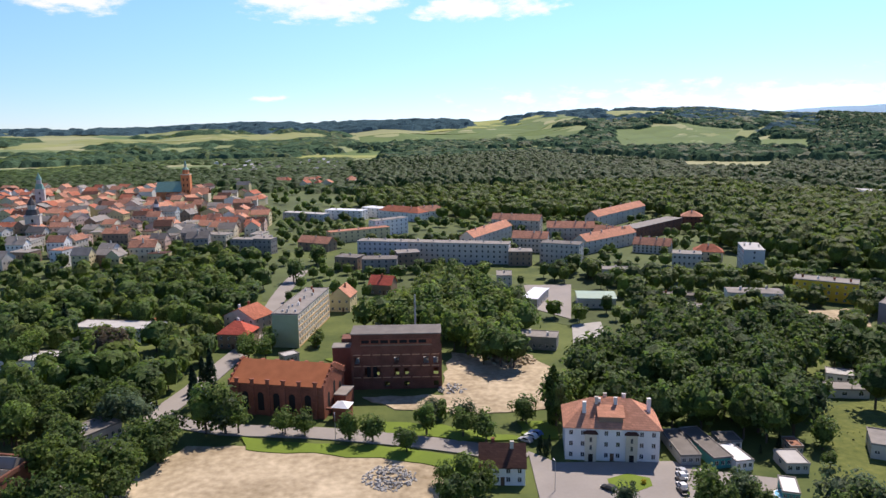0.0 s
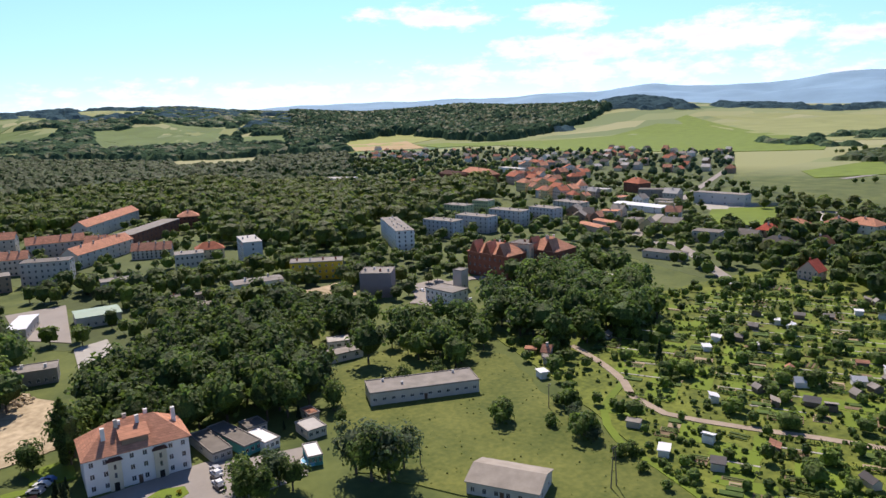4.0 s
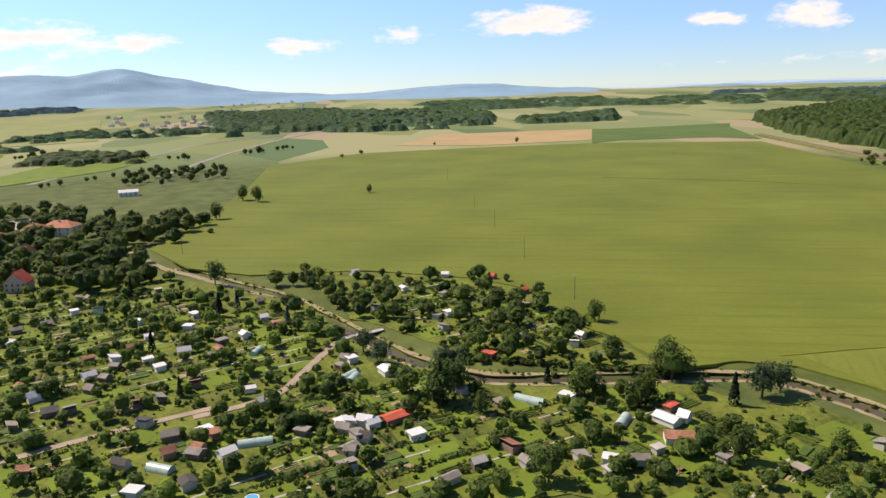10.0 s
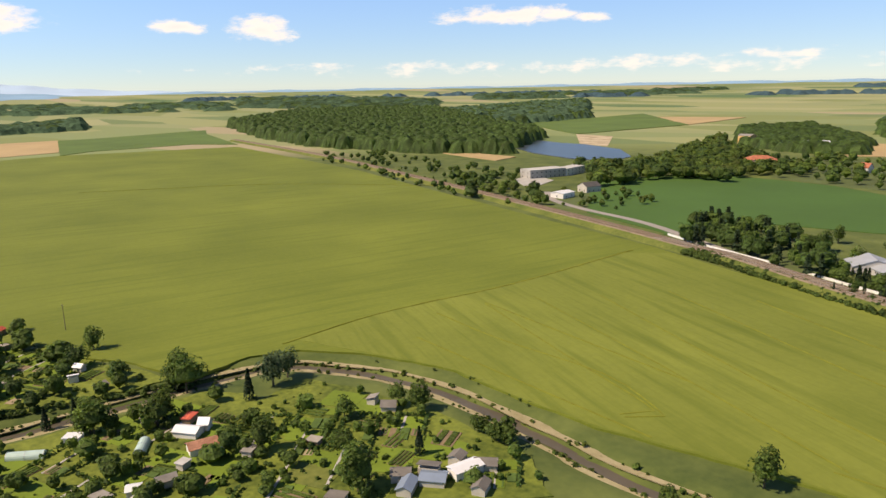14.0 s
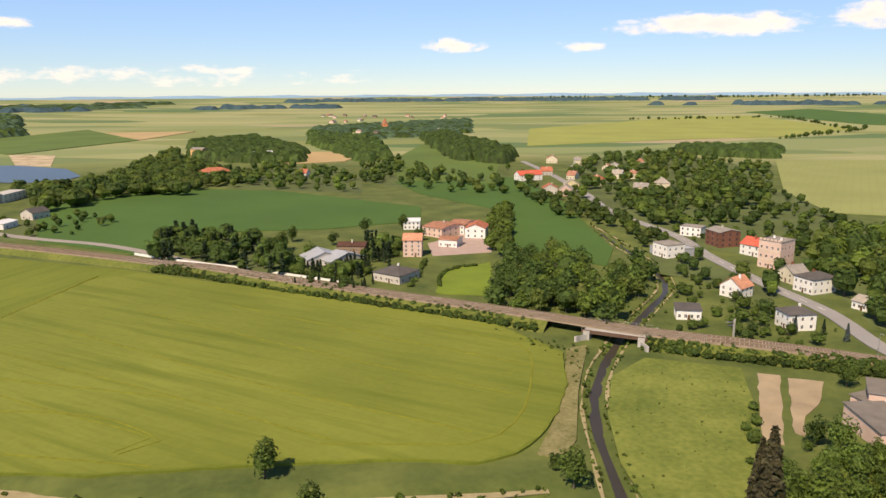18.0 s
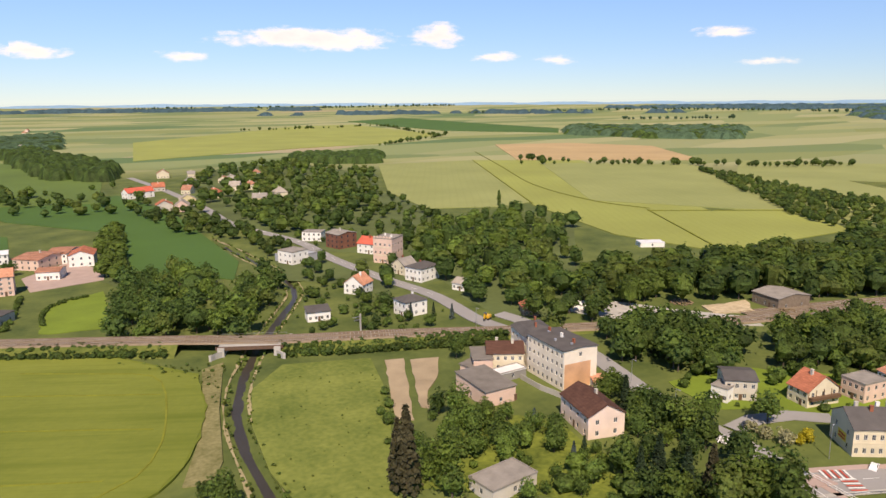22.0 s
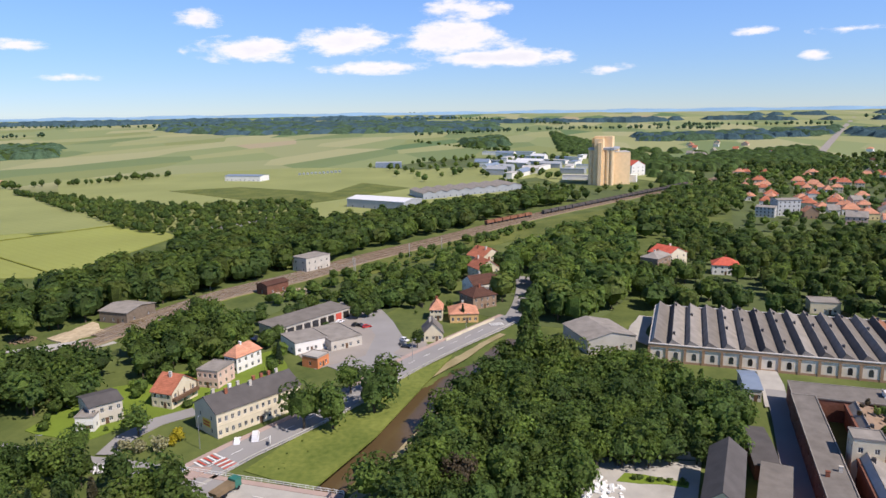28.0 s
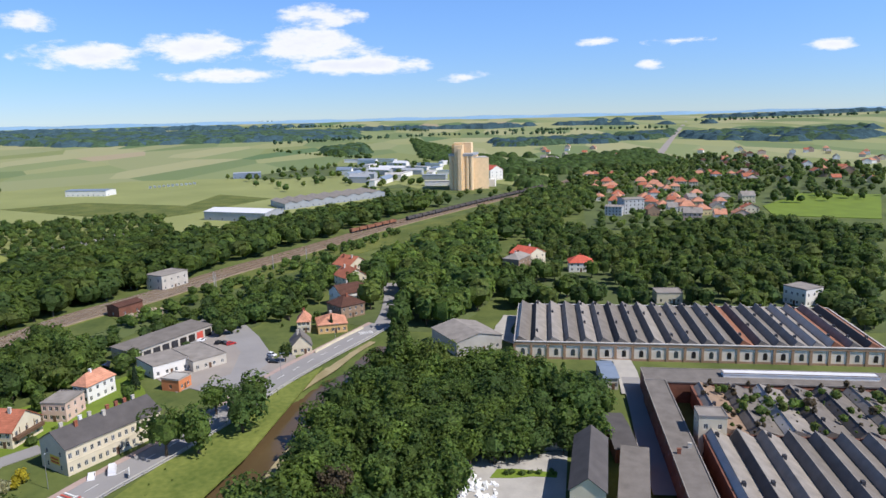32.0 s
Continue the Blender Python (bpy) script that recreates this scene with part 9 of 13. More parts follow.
house(-130.9, -181.3, -177.3, 10.8, 5.0, 2.8, "flat", 0.2, "dark_grey_wall", "metal_white", (1, 1), 1, 0, 1, "shed_row", "row of sheds under a white roof", "shed", doors=0)
house(-89.7, -125.9, 97.6, 8.4, 14.0, 3.2, "flat", 0.3, "grey_wall", "felt_light", (1, 1), 1, 0, 1, "garage", "long garage with a dark felt roof", "garage", doors=0)
house(-178.1, -133.4, 103.0, 5.2, 9.0, 4.5, "flat", 0.3, "white_wall", "felt_light", (3, 2), 1, 0, 1, "house", "white modern house with a dark upper floor", "house")
house(-183.3, -133.6, 140.3, 9.3, 11.0, 6.5, "low", 1.2, "grey_wall", "slate", (4, 2), 2, 0, 1, "house", "modern house with brown walls and a dark low roof", "house")
timber = house(-198.2, -118.0, 78.1, 7.7, 12.0, 5.2, "gable", 4.2, "cream", "tile_red", (3, 3), 2, 1, 1, "house", "half-timbered house with a red-brown gabled roof", "house")
house(-214.5, -112.0, 82.7, 7.9, 10.0, 6, "flat", 0.3, "pink_wall", "felt_light", (4, 3), 2, 0, 1, "house", "pink flat-roofed house among trees and gardens", "house")
house(-229.6, -109.0, 68.4, 5.9, 12.0, 6, "hip", 3.2, "white_wall", "tile_orange", (3, 4), 2, 1, 1, "house", "white house with an orange hipped roof", "house")
house(-151.5, -159.9, 155.4, 5.4, 5.0, 2.5, "mono", 0.6, "white_wall", "tile_orange", (1, 1), 1, 0, 1, "house", "small kiosk with an orange roof", "house")
rows = house(-189.7, -89.2, 146.4, 28.6, 12.0, 7.6, "gable", 3.4, "cream", "slate", (14, 2), 2, 9, 2, "row_house", "long beige two-storey row of houses with a slate roof", "row house", win=(1.0, 1.5))
garages = house(-281.8, -104.0, 150.0, 39.9, 12.0, 4.4, "mono", 0.7, "grey_wall", "felt", (1, 1), 1, 0, 1, "garage_row", "long garage building with a grey sheet roof", "garage", doors=0)
house(-235.2, -84.0, 160.2, 6.5, 7.0, 4, "flat", 0.2, "orange_block", "concrete", (2, 1), 1, 0, 1, "house", "unfinished orange brick building among trees and gardens", "house")
house(-261.3, -84.8, 133.9, 13.3, 20.0, 4, "flat", 0.3, "grey_wall", "felt_light", (4, 3), 1, 0, 1, "house", "low works building with a grey flat roof", "house")
house(-253.9, -94.9, 133.5, 13.5, 14.0, 4.5, "flat", 0.3, "white_wall", "felt_light", (4, 2), 1, 0, 1, "house", "low white workshop with grey roof", "house")
house(-298.8, -50.0, 95.5, 5.3, 9.0, 5, "hip", 3.5, "cream", "tile_orange", (3, 2), 2, 1, 1, "house", "house with an orange tiled roof", "house")
house(-298.4, -38.3, 102.3, 12.2, 12.0, 4, "hip", 3, "ochre_wall", "tile_orange", (5, 2), 1, 1, 1, "house", "ochre house with an orange tiled roof", "house")
house(-270.8, -47.1, 103.4, 7.7, 10.0, 3.6, "gable_y", 4, "cream", "felt", (3, 2), 1, 1, 1, "house", "small house with a grey gabled roof", "house")
house(-320.7, -34.1, 128.7, 12.7, 12.0, 6, "hip", 3.5, "brown_wall", "tile_brown", (4, 3), 2, 1, 1, "house", "brown-roofed house beside the street", "house")
house(-341.8, -34.9, 124.3, 14.6, 12.0, 6.5, "gable", 3.5, "white_wall", "tile_brown", (4, 2), 2, 1, 1, "house", "house with a dark brown roof and panels", "house")
house(-369.6, -36.1, 122.9, 12.5, 13.0, 8, "gable_y", 4.5, "cream", "tile_red", (3, 3), 3, 2, 1, "house", "tall brick and cream villa with gables", "house")
house(-400.2, -38.6, 137.6, 15.4, 13.0, 8, "gable_y", 4.5, "cream", "tile_red", (3, 3), 3, 2, 1, "house", "tall brick and cream villa with gables", "house")
house(-271.2, 18.1, 113.4, 19.7, 22.0, 5.5, "gable_y", 2.2, "concrete", "felt_light", (5, 3), 1, 0, 1, "house", "pale works hall with a grey gabled roof", "house")

# ---- works, silo and estate ----
house(-656.2, -158.5, 67.1, 65.8, 30.0, 8, "low", 2, "metal_grey", "metal_white", (5, 3), 1, 0, 0, "house", "wide grey hall with a white roof", "house")
house(-390.0, 55.2, 56.9, 9.7, 16.0, 11, "hip", 2.5, "brown_wall", "felt_light", (1, 4), 3, 2, 1, "house", "tall house with a grey roof among trees", "house")
house(-411.8, 64.6, 132.5, 16.1, 14.0, 9, "gable_y", 3.5, "cream", "tile_bright", (3, 3), 3, 1, 1, "house", "cream house with a bright red roof", "house")
house(-399.5, 93.3, 82.0, 13.7, 11.0, 5.5, "hip", 3.2, "white_wall", "tile_bright", (4, 2), 2, 1, 1, "house", "white house with a bright red roof", "house")
house(-326.3, 118.4, 83.0, 12.0, 10.0, 5, "flat", 0.3, "cream", "felt_light", (3, 2), 1, 0, 1, "house", "small pale block at the wood's edge", "house")
house(-315.2, 178.2, 25.1, 11.7, 12.0, 8, "flat", 0.3, "white_wall", "felt_light", (4, 3), 2, 0, 1, "house", "white house with a flat roof", "house")
house(-616.5, 173.7, 64.9, 14.6, 14.0, 8, "low", 1, "blue_wall", "felt_light", (5, 2), 3, 0, 0, "house", "grey block of flats among trees and gardens", "house")
house(-625.5, 190.7, 100.7, 19.1, 14.0, 13, "low", 1, "blue_wall", "felt_light", (5, 2), 4, 0, 0, "house", "grey block of flats among trees and gardens", "house")
house(-1128.7, -263.4, 101.2, 41.5, 24.0, 8, "flat", 0.3, "metal_blue", "metal_grey", (6, 2), 1, 0, 0, "house", "grey industrial hall among trees and gardens", "house")
house(-910.3, -408.4, 83.2, 52.8, 24.0, 7, "low", 1, "white_wall", "metal_blue", (8, 2), 1, 0, 0, "house", "white factory with a dark blue roof", "house")
house(-985.9, 106.7, 123.1, 22.2, 16.0, 14, "gable_y", 6, "white_wall", "tile_bright", (3, 2), 3, 0, 0, "house", "tall mill building with a red roof", "house")
house(-227.4, 62.7, 84.5, 4.8, 16.0, 4, "low", 1, "grey_wall", "metal_blue", (3, 2), 1, 0, 1, "house", "low works annex with a blue-grey roof", "house")
house(-736.2, -136.7, 119.3, 13.0, 45.0, 6, "gable_y", 2.2, "metal_grey", "felt_light", (2, 2), 1, 0, 0, "factory_bay", "long factory bay with a grey roof", "hall", group='factory bays')
house(-747.3, -126.0, 119.5, 13.3, 45.0, 6, "gable_y", 2.2, "metal_grey", "felt_light", (2, 2), 1, 0, 0, "factory_bay", "long factory bay with a grey roof", "hall", group='factory bays')
house(-758.7, -115.0, 119.7, 13.7, 45.0, 6, "gable_y", 2.2, "metal_grey", "felt_light", (2, 2), 1, 0, 0, "factory_bay", "long factory bay with a grey roof", "hall", group='factory bays')
house(-770.4, -103.6, 119.9, 14.1, 45.0, 6, "gable_y", 2.2, "metal_grey", "felt_light", (2, 2), 1, 0, 0, "factory_bay", "long factory bay with a grey roof", "hall", group='factory bays')
house(-782.6, -91.9, 120.1, 14.5, 45.0, 6, "gable_y", 2.2, "metal_grey", "felt_light", (2, 2), 1, 0, 0, "factory_bay", "long factory bay with a grey roof", "hall", group='factory bays')
house(-795.2, -79.7, 120.2, 14.9, 45.0, 6, "gable_y", 2.2, "metal_grey", "felt_light", (2, 2), 1, 0, 0, "factory_bay", "long factory bay with a grey roof", "hall", group='factory bays')
house(-808.2, -67.1, 120.4, 15.3, 45.0, 6, "gable_y", 2.2, "metal_grey", "felt_light", (2, 2), 1, 0, 0, "factory_bay", "long factory bay with a grey roof", "hall", group='factory bays')
house(-821.6, -54.1, 120.6, 15.8, 45.0, 6, "gable_y", 2.2, "metal_grey", "felt_light", (2, 2), 1, 0, 0, "factory_bay", "long factory bay with a grey roof", "hall", group='factory bays')
town([(-645, 157), (-619, 282), (-946, 429), (-1004, 243)], 38, (8.0, 15.0), 5.5, ('cream', 'white_wall'), ('tile_orange', 'tile_red', 'tile_orange'), "estate house with an orange tiled roof", 9, "estate houses", ('hip',), False)
town([(-863, 349), (-809, 542), (-1431, 951), (-1592, 641)], 55, (8.0, 15.0), 6, PLASTERS, ('tile_red', 'tile_orange', 'tile_old', 'felt_light', 'tile_brown'), "suburban houses with red and grey tiled roofs", 11, "suburban houses", PITCHED, True)
town([(-574, 191), (-559, 269), (-689, 331), (-711, 236)], 14, (8.0, 15.0), 6, PLASTERS, ('tile_red', 'tile_orange', 'felt_light'), "suburban house with a tiled roof", 12, "suburban houses", PITCHED, False)
town([(-947, -94), (-911, 39), (-1422, 61), (-1505, -148)], 26, (20.0, 50.0), 7, ('white_wall', 'metal_grey', 'white_wall'), ('metal_white', 'felt_pale', 'metal_grey', 'metal_blue'), "pale flat-roofed halls of a trading estate", 13, "industrial halls", ('flat', 'low'), True)
town([(-1354, 230), (-1300, 367), (-1750, 493), (-1844, 313)], 14, (8.0, 15.0), 5, PLASTERS, ('tile_red', 'felt_light', 'tile_old'), "white and red-roofed houses of a far village", 14, "village houses", PITCHED, True)
town([(-368, 582), (-145, 561), (-180, 703), (-462, 735)], 60, (11.0, 20.0), 10, PLASTERS, ('tile_orange', 'tile_red', 'tile_old', 'tile_orange', 'felt_light', 'tile_brown'), "old town house with a tiled roof", 15, "old town houses", ('gable', 'gable_y', 'gable'), False)
town([(-462, 735), (-180, 703), (-245, 961), (-637, 1022)], 110, (11.0, 20.0), 10, PLASTERS, ('tile_orange', 'tile_red', 'tile_old', 'tile_orange', 'felt_light', 'tile_brown'), "crowded old town houses with red tiled roofs", 35, "old town houses", ('gable', 'gable_y', 'gable'), True)
town([(-287, 451), (-174.7, 442.5), (-222, 568), (-368, 582)], 26, (11.0, 20.0), 10, PLASTERS, ('felt_light', 'felt', 'tile_old', 'felt_light', 'tile_brown'), "old tenement at the edge of the old town", 16, "old town houses", ('flat', 'low', 'gable'), False)
town([(-198, 504), (-127, 498), (-154, 607), (-240, 616)], 14, (11.0, 20.0), 10, ('grey_wall', 'cream', 'dark_grey_wall'), ('felt_light', 'felt', 'felt_light'), "grey tenement with a flat roof", 17, "old town houses", ('flat', 'low'), False)
town([(-247, 1020), (-115, 998), (-130, 1127), (-279, 1155)], 9, (11.0, 20.0), 8, ('pink_wall', 'cream'), ('tile_orange', 'tile_red'), "house with an orange roof", 18, "old town houses", PITCHED, False)
town([(544, 550), (503, 417), (735, 607), (856, 860)], 40, (11.0, 20.0), 9, PLASTERS, ('tile_orange', 'tile_red', 'tile_old'), "town house with an orange tiled roof", 19, "town houses", PITCHED, False)
town([(715, 1121), (804, 622), (1069, 825), (1001, 1561)], 60, (8.0, 15.0), 6, PLASTERS, ('felt_light', 'tile_old', 'slate', 'felt_pale'), "suburban houses at the edge of the town", 20, "suburban houses", PITCHED, True)
town([(798, 658), (834, 457), (1218, 666), (1207, 992)], 50, (8.0, 15.0), 6, PLASTERS, ('felt_light', 'tile_old', 'slate', 'felt_pale', 'tile_red'), "suburban houses at the edge of the town", 21, "suburban houses", PITCHED, True)
town([(410.2, 364.1), (439.8, 280.3), (612, 388), (579, 510)], 22, (8.0, 15.0), 6, PLASTERS, ('felt_light', 'felt', 'felt_pale', 'tile_orange'), "low grey town building between the gardens", 22, "town houses", ('flat', 'low', 'gable'), False)
town([(2076, 612), (2003, 296), (2799, 415), (2975, 877)], 40, (10, 18), 6, ('white_wall', 'cream'), ('felt_light', 'tile_old', 'felt_pale', 'slate'), "white and red-roofed houses of a far village", 23, "village houses", PITCHED, True)
town([(3055, 496), (2805, -2), (4406, 4), (4836, 789)], 30, (10, 18), 6, ('white_wall',), ('felt_light', 'felt_pale'), "white and red-roofed houses of a far village", 24, "village houses", PITCHED, True)
town([(264, -1604), (-58, -1516), (-98, -2476), (424, -2606)], 34, (9, 15), 4.5, ('cream', 'brown_wall', 'pink_wall'), ('tile_old', 'felt_light', 'slate'), "white and red-roofed houses of a far village", 25, "village houses", PITCHED, True)
town([(-92, -621), (-199, -599), (-296, -894), (-138, -930)], 16, (8.0, 15.0), 5, PLASTERS, ('tile_old', 'felt_light', 'tile_red', 'asbestos'), "small house among gardens", 26, "garden houses", PITCHED, False)

# ---- orange-roofed quarter ----
house(31.7, 527.0, 60.8, 66.7, 11.0, 10, "gable", 4.2, "grey_wall", "tile_orange", (9, 2), 3, 4, 0, "tenement_row", "long tenement row with an orange tiled roof and gables", "tenement", doors=0)
house(60.4, 494.4, -16.8, 24.5, 11.0, 10, "gable", 4.2, "grey_wall", "tile_orange", (9, 2), 3, 4, 0, "tenement_row", "long tenement row with an orange tiled roof and gables", "tenement", doors=0)
house(96.6, 540.8, -10.6, 35.4, 11.0, 10, "gable", 4.2, "grey_wall", "tile_orange", (9, 2), 3, 4, 0, "tenement_row", "long tenement row with an orange tiled roof and gables", "tenement", doors=0)
house(60.5, 589.3, -21.0, 40.9, 11.0, 10, "gable", 4.2, "grey_wall", "tile_orange", (9, 2), 3, 4, 0, "tenement_row", "long tenement row with an orange tiled roof and gables", "tenement", doors=0)
house(152.9, 629.2, 51.0, 95.6, 12.0, 11, "gable", 4.2, "grey_wall", "tile_orange", (9, 2), 3, 4, 0, "tenement_row", "long tenement row with an orange tiled roof and gables", "tenement", doors=0)
house(114.3, 501.3, 41.4, 58.7, 12.0, 9, "gable", 4.2, "grey_wall", "tile_orange", (9, 2), 3, 4, 0, "tenement_row", "long tenement row with an orange tiled roof and gables", "tenement", doors=0)
house(122.1, 520.1, -35.4, 21.8, 11.0, 9, "gable", 4.2, "grey_wall", "tile_orange", (9, 2), 3, 4, 0, "tenement_row", "long tenement row with an orange tiled roof and gables", "tenement", doors=0)
house(142.5, 482.0, -26.5, 24.7, 10.0, 6, "gable", 4.2, "grey_wall", "tile_orange", (9, 2), 3, 4, 0, "tenement_row", "long tenement row with an orange tiled roof and gables", "tenement", doors=0)
house(164.0, 558.5, 45.9, 76.3, 14.0, 10, "flat", 0.4, "old_brick", "felt_light", (12, 3), 3, 0, 0, "brick_building", "long red brick building with a flat grey roof", "building", doors=0)
house(207.9, 595.4, -18.9, 16.9, 14.0, 10, "hip", 4, "old_brick", "tile_orange", (5, 3), 3, 1, 0, "brick_building", "brick house with an orange roof", "building", doors=0)
house(-39.4, 673.5, -38.1, 49.8, 14.0, 8, "hip", 4.5, "white_wall", "tile_red", (9, 3), 2, 3, 0, "house", "long house with a red tiled roof", "house", doors=0)
house(-15.6, 674.6, 25.5, 32.2, 14.0, 8, "hip", 4.5, "white_wall", "tile_old", (6, 3), 2, 2, 0, "house", "long house with a brown tiled roof", "house", doors=0)
house(-93.0, 512.7, -26.7, 26.6, 11.0, 6, "gable", 4, "brown_wall", "tile_orange", (5, 2), 2, 1, 0, "house", "house with a bright orange roof", "house", doors=0)
house(170.6, 455.0, -18.0, 17.7, 12.0, 6, "hip", 4, "cream", "tile_red", (5, 2), 2, 1, 0, "house", "house with an orange-red roof", "house", doors=0)
house(473.5, 795.5, -54.5, 46.3, 22.0, 9, "flat", 0.4, "white_wall", "felt_pale", (14, 3), 2, 0, 0, "factory", "long white factory with rows of windows", "factory", doors=0)

# ---- brick halls, silo, works and old town towers ----
brick_hall(-51.5, 220.5, -12.0, 31.5, 18.4, 10.3, 4.6)
ruin(-17.2, 238.4, 0.8, 30.3, 10.2, 19.5)
grain_silo(-877.1, 59.2, 75.6, 29.8, 40, 41)
saw_hall(-268.2, 102.9, 79.9, 128.7, 53, 6.0, 21, 2.6, 3, True, "long brick works hall with a grey sawtooth roof and arched windows", .1)
saw_hall(-138.6, 121.9, 79.9, 108, 46, 6.5, 17, 2.6, 8, False, "works hall with a dark sawtooth roof")
saw_hall(-179.6, 131.2, 79.9, 104, 34, 5.5, 12, 2.2, 12, False, "derelict overgrown works hall with broken sawtooth roofs", .5)
house(-204.3, 129.5, 79.9, 119, 12, 6.5, "flat", .3, "old_brick", "felt", (1, 1), 1, 0, 1, "works_range", "low works range with a dark felt roof", "factory hall", doors=0)
house(-207.4, 117.9, 79.9, 46, 3.4, 7.8, "flat", .3, "white_wall", "metal_white", (1, 1), 1, 0, 1, "roof_lantern", "long white skylight lantern on the works roof", "skylight", doors=0)
house(-195.0, 175.6, 79.9, 24, 3.4, 7.8, "flat", .3, "white_wall", "metal_white", (1, 1), 1, 0, 1, "roof_lantern", "long white skylight lantern on the works roof", "skylight", doors=0)
house(-167.0, 65.2, 79.9, 6.4, 84, 7, "flat", .3, "old_brick", "felt", (2, 16), 2, 2, 1, "works_range", "narrow brick works range with a grey flat roof", "factory hall", doors=0)
house(-172.3, 75.1, 79.9, 7, 6, 12, "flat", .3, "cream", "felt_light", (2, 2), 3, 0, 1, "works_tower", "pale stair tower on the works roof", "tower", doors=0)
wood("roof_scrub", [(-204.5, 82.8), (-186.6, 183.2), (-154.1, 177.5), (-172.0, 77.0)], 2.6, .6, 2.6, ("brown_birch", "bush", "olive_oak"), 26, .18, "scrub growing on the derelict works roof", False, 77, .55, up=6.6)
house(-155.2, 39.1, 74.8, 7.8, 27.0, 8.5, "gable_y", 3, "cream", "slate", (3, 7), 2, 0, 1, "works_house", "two-storey cream works building with a grey gabled roof and white trim", "building", extras=0)
house(-156.0, 50.2, 72.5, 6.3, 26.0, 5, "low", 1, "old_brick", "felt", (3, 6), 1, 0, 1, "works_shed", "low brick works shed with a dark roof", "shed", doors=0)
house(-180.7, 53.3, 85.1, 5.5, 22.0, 4, "low", 1, "old_brick", "slate", (1, 1), 1, 0, 1, "works_shed", "low works shed with a dark ruined roof", "shed", doors=0)
area("concrete_yard", [(-156.2, 6.4), (-176.5, 10.4), (-177.3, 38.7), (-148.5, 31.9), (-149.4, 4.7)], "concrete", 0.368, "cracked concrete works yard", "yard")
area("lawn", [(-163.9, 17.0), (-163.2, 32.9), (-166.0, 34.1), (-168.7, 18.6)], "lawn", 0.494, "strip of grass in the works yard", "lawn")
church(-309.6, 859.0, 5)
old_tower(-445.8, 786.2, 9, 24, "felt_pale", "copper_green", 18, "white church tower with a green domed spire")
old_tower(-341.7, 588.1, 11, 19, "grey_wall", "slate", 15, "round old grey watch tower with a pointed roof")
old_tower(-264.7, 652.9, 7, 13, "white_wall", "slate", 12, "slim white town tower with a dark spire")

# ---- railway bridge, road bridge and crossings ----
rail_bridge(-65.6, -252.2, 154.9, 19.9, 12.0, 3.2)
road_bridge(-143.1, -72.4, 81.9, 30.5)

# ---- garden huts ----
for x, y in [(235.7, 83.9), (191.2, 107.7), (165.9, 94.4), (202.6, 25.4), (253.0, 57.0), (266.1, 37.3), (286.6, 32.1), (250.6, 79.8), (246.5, 67.9), (282.2, 60.9), (213.6, 30.5), (172.8, 31.5), (183.3, 0.4), (181.5, -6.0), (293.6, 82.9), (246.9, 122.1), (231.9, 134.4), (243.4, 137.2), (278.1, 125.0), (280.3, 130.7), (315.5, 114.4), (315.7, 104.9), (239.2, 62.4), (273.4, 74.0), (298.1, 61.3), (231.2, -1.9), (158.5, 50.7), (221.4, 95.2), (187.2, 39.4)]:
    garden_hut(x, y, "metal_white", "white_wall", 1.0)
for x, y in [(250.0, 131.6), (207.5, 102.2), (209.1, 86.5), (209.7, 81.3), (224.4, 79.9), (233.1, 78.0), (243.3, 77.7), (212.6, 56.5), (185.6, 48.0), (150.9, 57.9), (174.5, 39.5), (261.0, 45.1), (311.4, 36.0), (336.1, 114.8), (293.9, 129.1), (300.0, 120.1), (225.6, 1.9), (168.5, 0.6), (246.8, 46.3), (267.1, 134.8), (181.2, 12.9)]:
    garden_hut(x, y, "felt_light", "wood_grey", 1.0)
for x, y in [(173.6, -3.8), (173.0, 57.1), (154.8, 85.3), (195.7, 57.0), (159.4, 38.6)]:
    garden_hut(x, y, "slate", "grey_wall", 1.0)
for x, y in [(173.6, 80.2), (175.9, 46.4), (184.3, 36.3), (221.2, 47.7), (277.1, 26.3), (177.1, 39.1), (252.8, 89.3), (262.7, 77.1), (252.0, 44.7)]:
    garden_hut(x, y, "tile_old", "brown_wall", 1.0)
for x, y in [(180.0, 165.3), (217.0, 168.4), (159.5, 113.8)]:
    garden_hut(x, y, "felt_light", "grey_wall", 1.0)
for x, y in [(169.1, 157.9), (218.5, 179.7), (151.5, 98.5)]:
    garden_hut(x, y, "metal_white", "white_wall", 1.0)
for x, y in [(184.1, 177.5)]:
    garden_hut(x, y, "tile_old", "brown_wall", 1.3)
for x, y in [(172.6, -17.1), (184.7, 2.3), (183.1, -4.2), (186.9, -63.3), (166.7, -89.5), (150.1, -61.8), (228.6, -79.9), (315.8, -28.3), (351.2, -6.9), (334.6, -50.7), (273.6, -42.3)]:
    garden_hut(x, y, "metal_white", "white_wall", 1.0)
for x, y in [(218.8, -13.0), (166.9, -84.7)]:
    garden_hut(x, y, "metal_white", "white_wall", 1.7)
for x, y in [(184.4, -12.9)]:
    garden_hut(x, y, "tile_bright", "brown_wall", 2.0)
for x, y in [(224.3, -48.3), (173.7, -88.9), (297.9, -80.4), (325.0, -72.0)]:
    garden_hut(x, y, "tile_bright", "brown_wall", 1.0)
for x, y in [(160.9, -39.8)]:
    garden_hut(x, y, "tile_old", "brown_wall", 1.0)
for x, y in [(156.2, -83.4)]:
    garden_hut(x, y, "tile_old", "white_wall", 2.0)
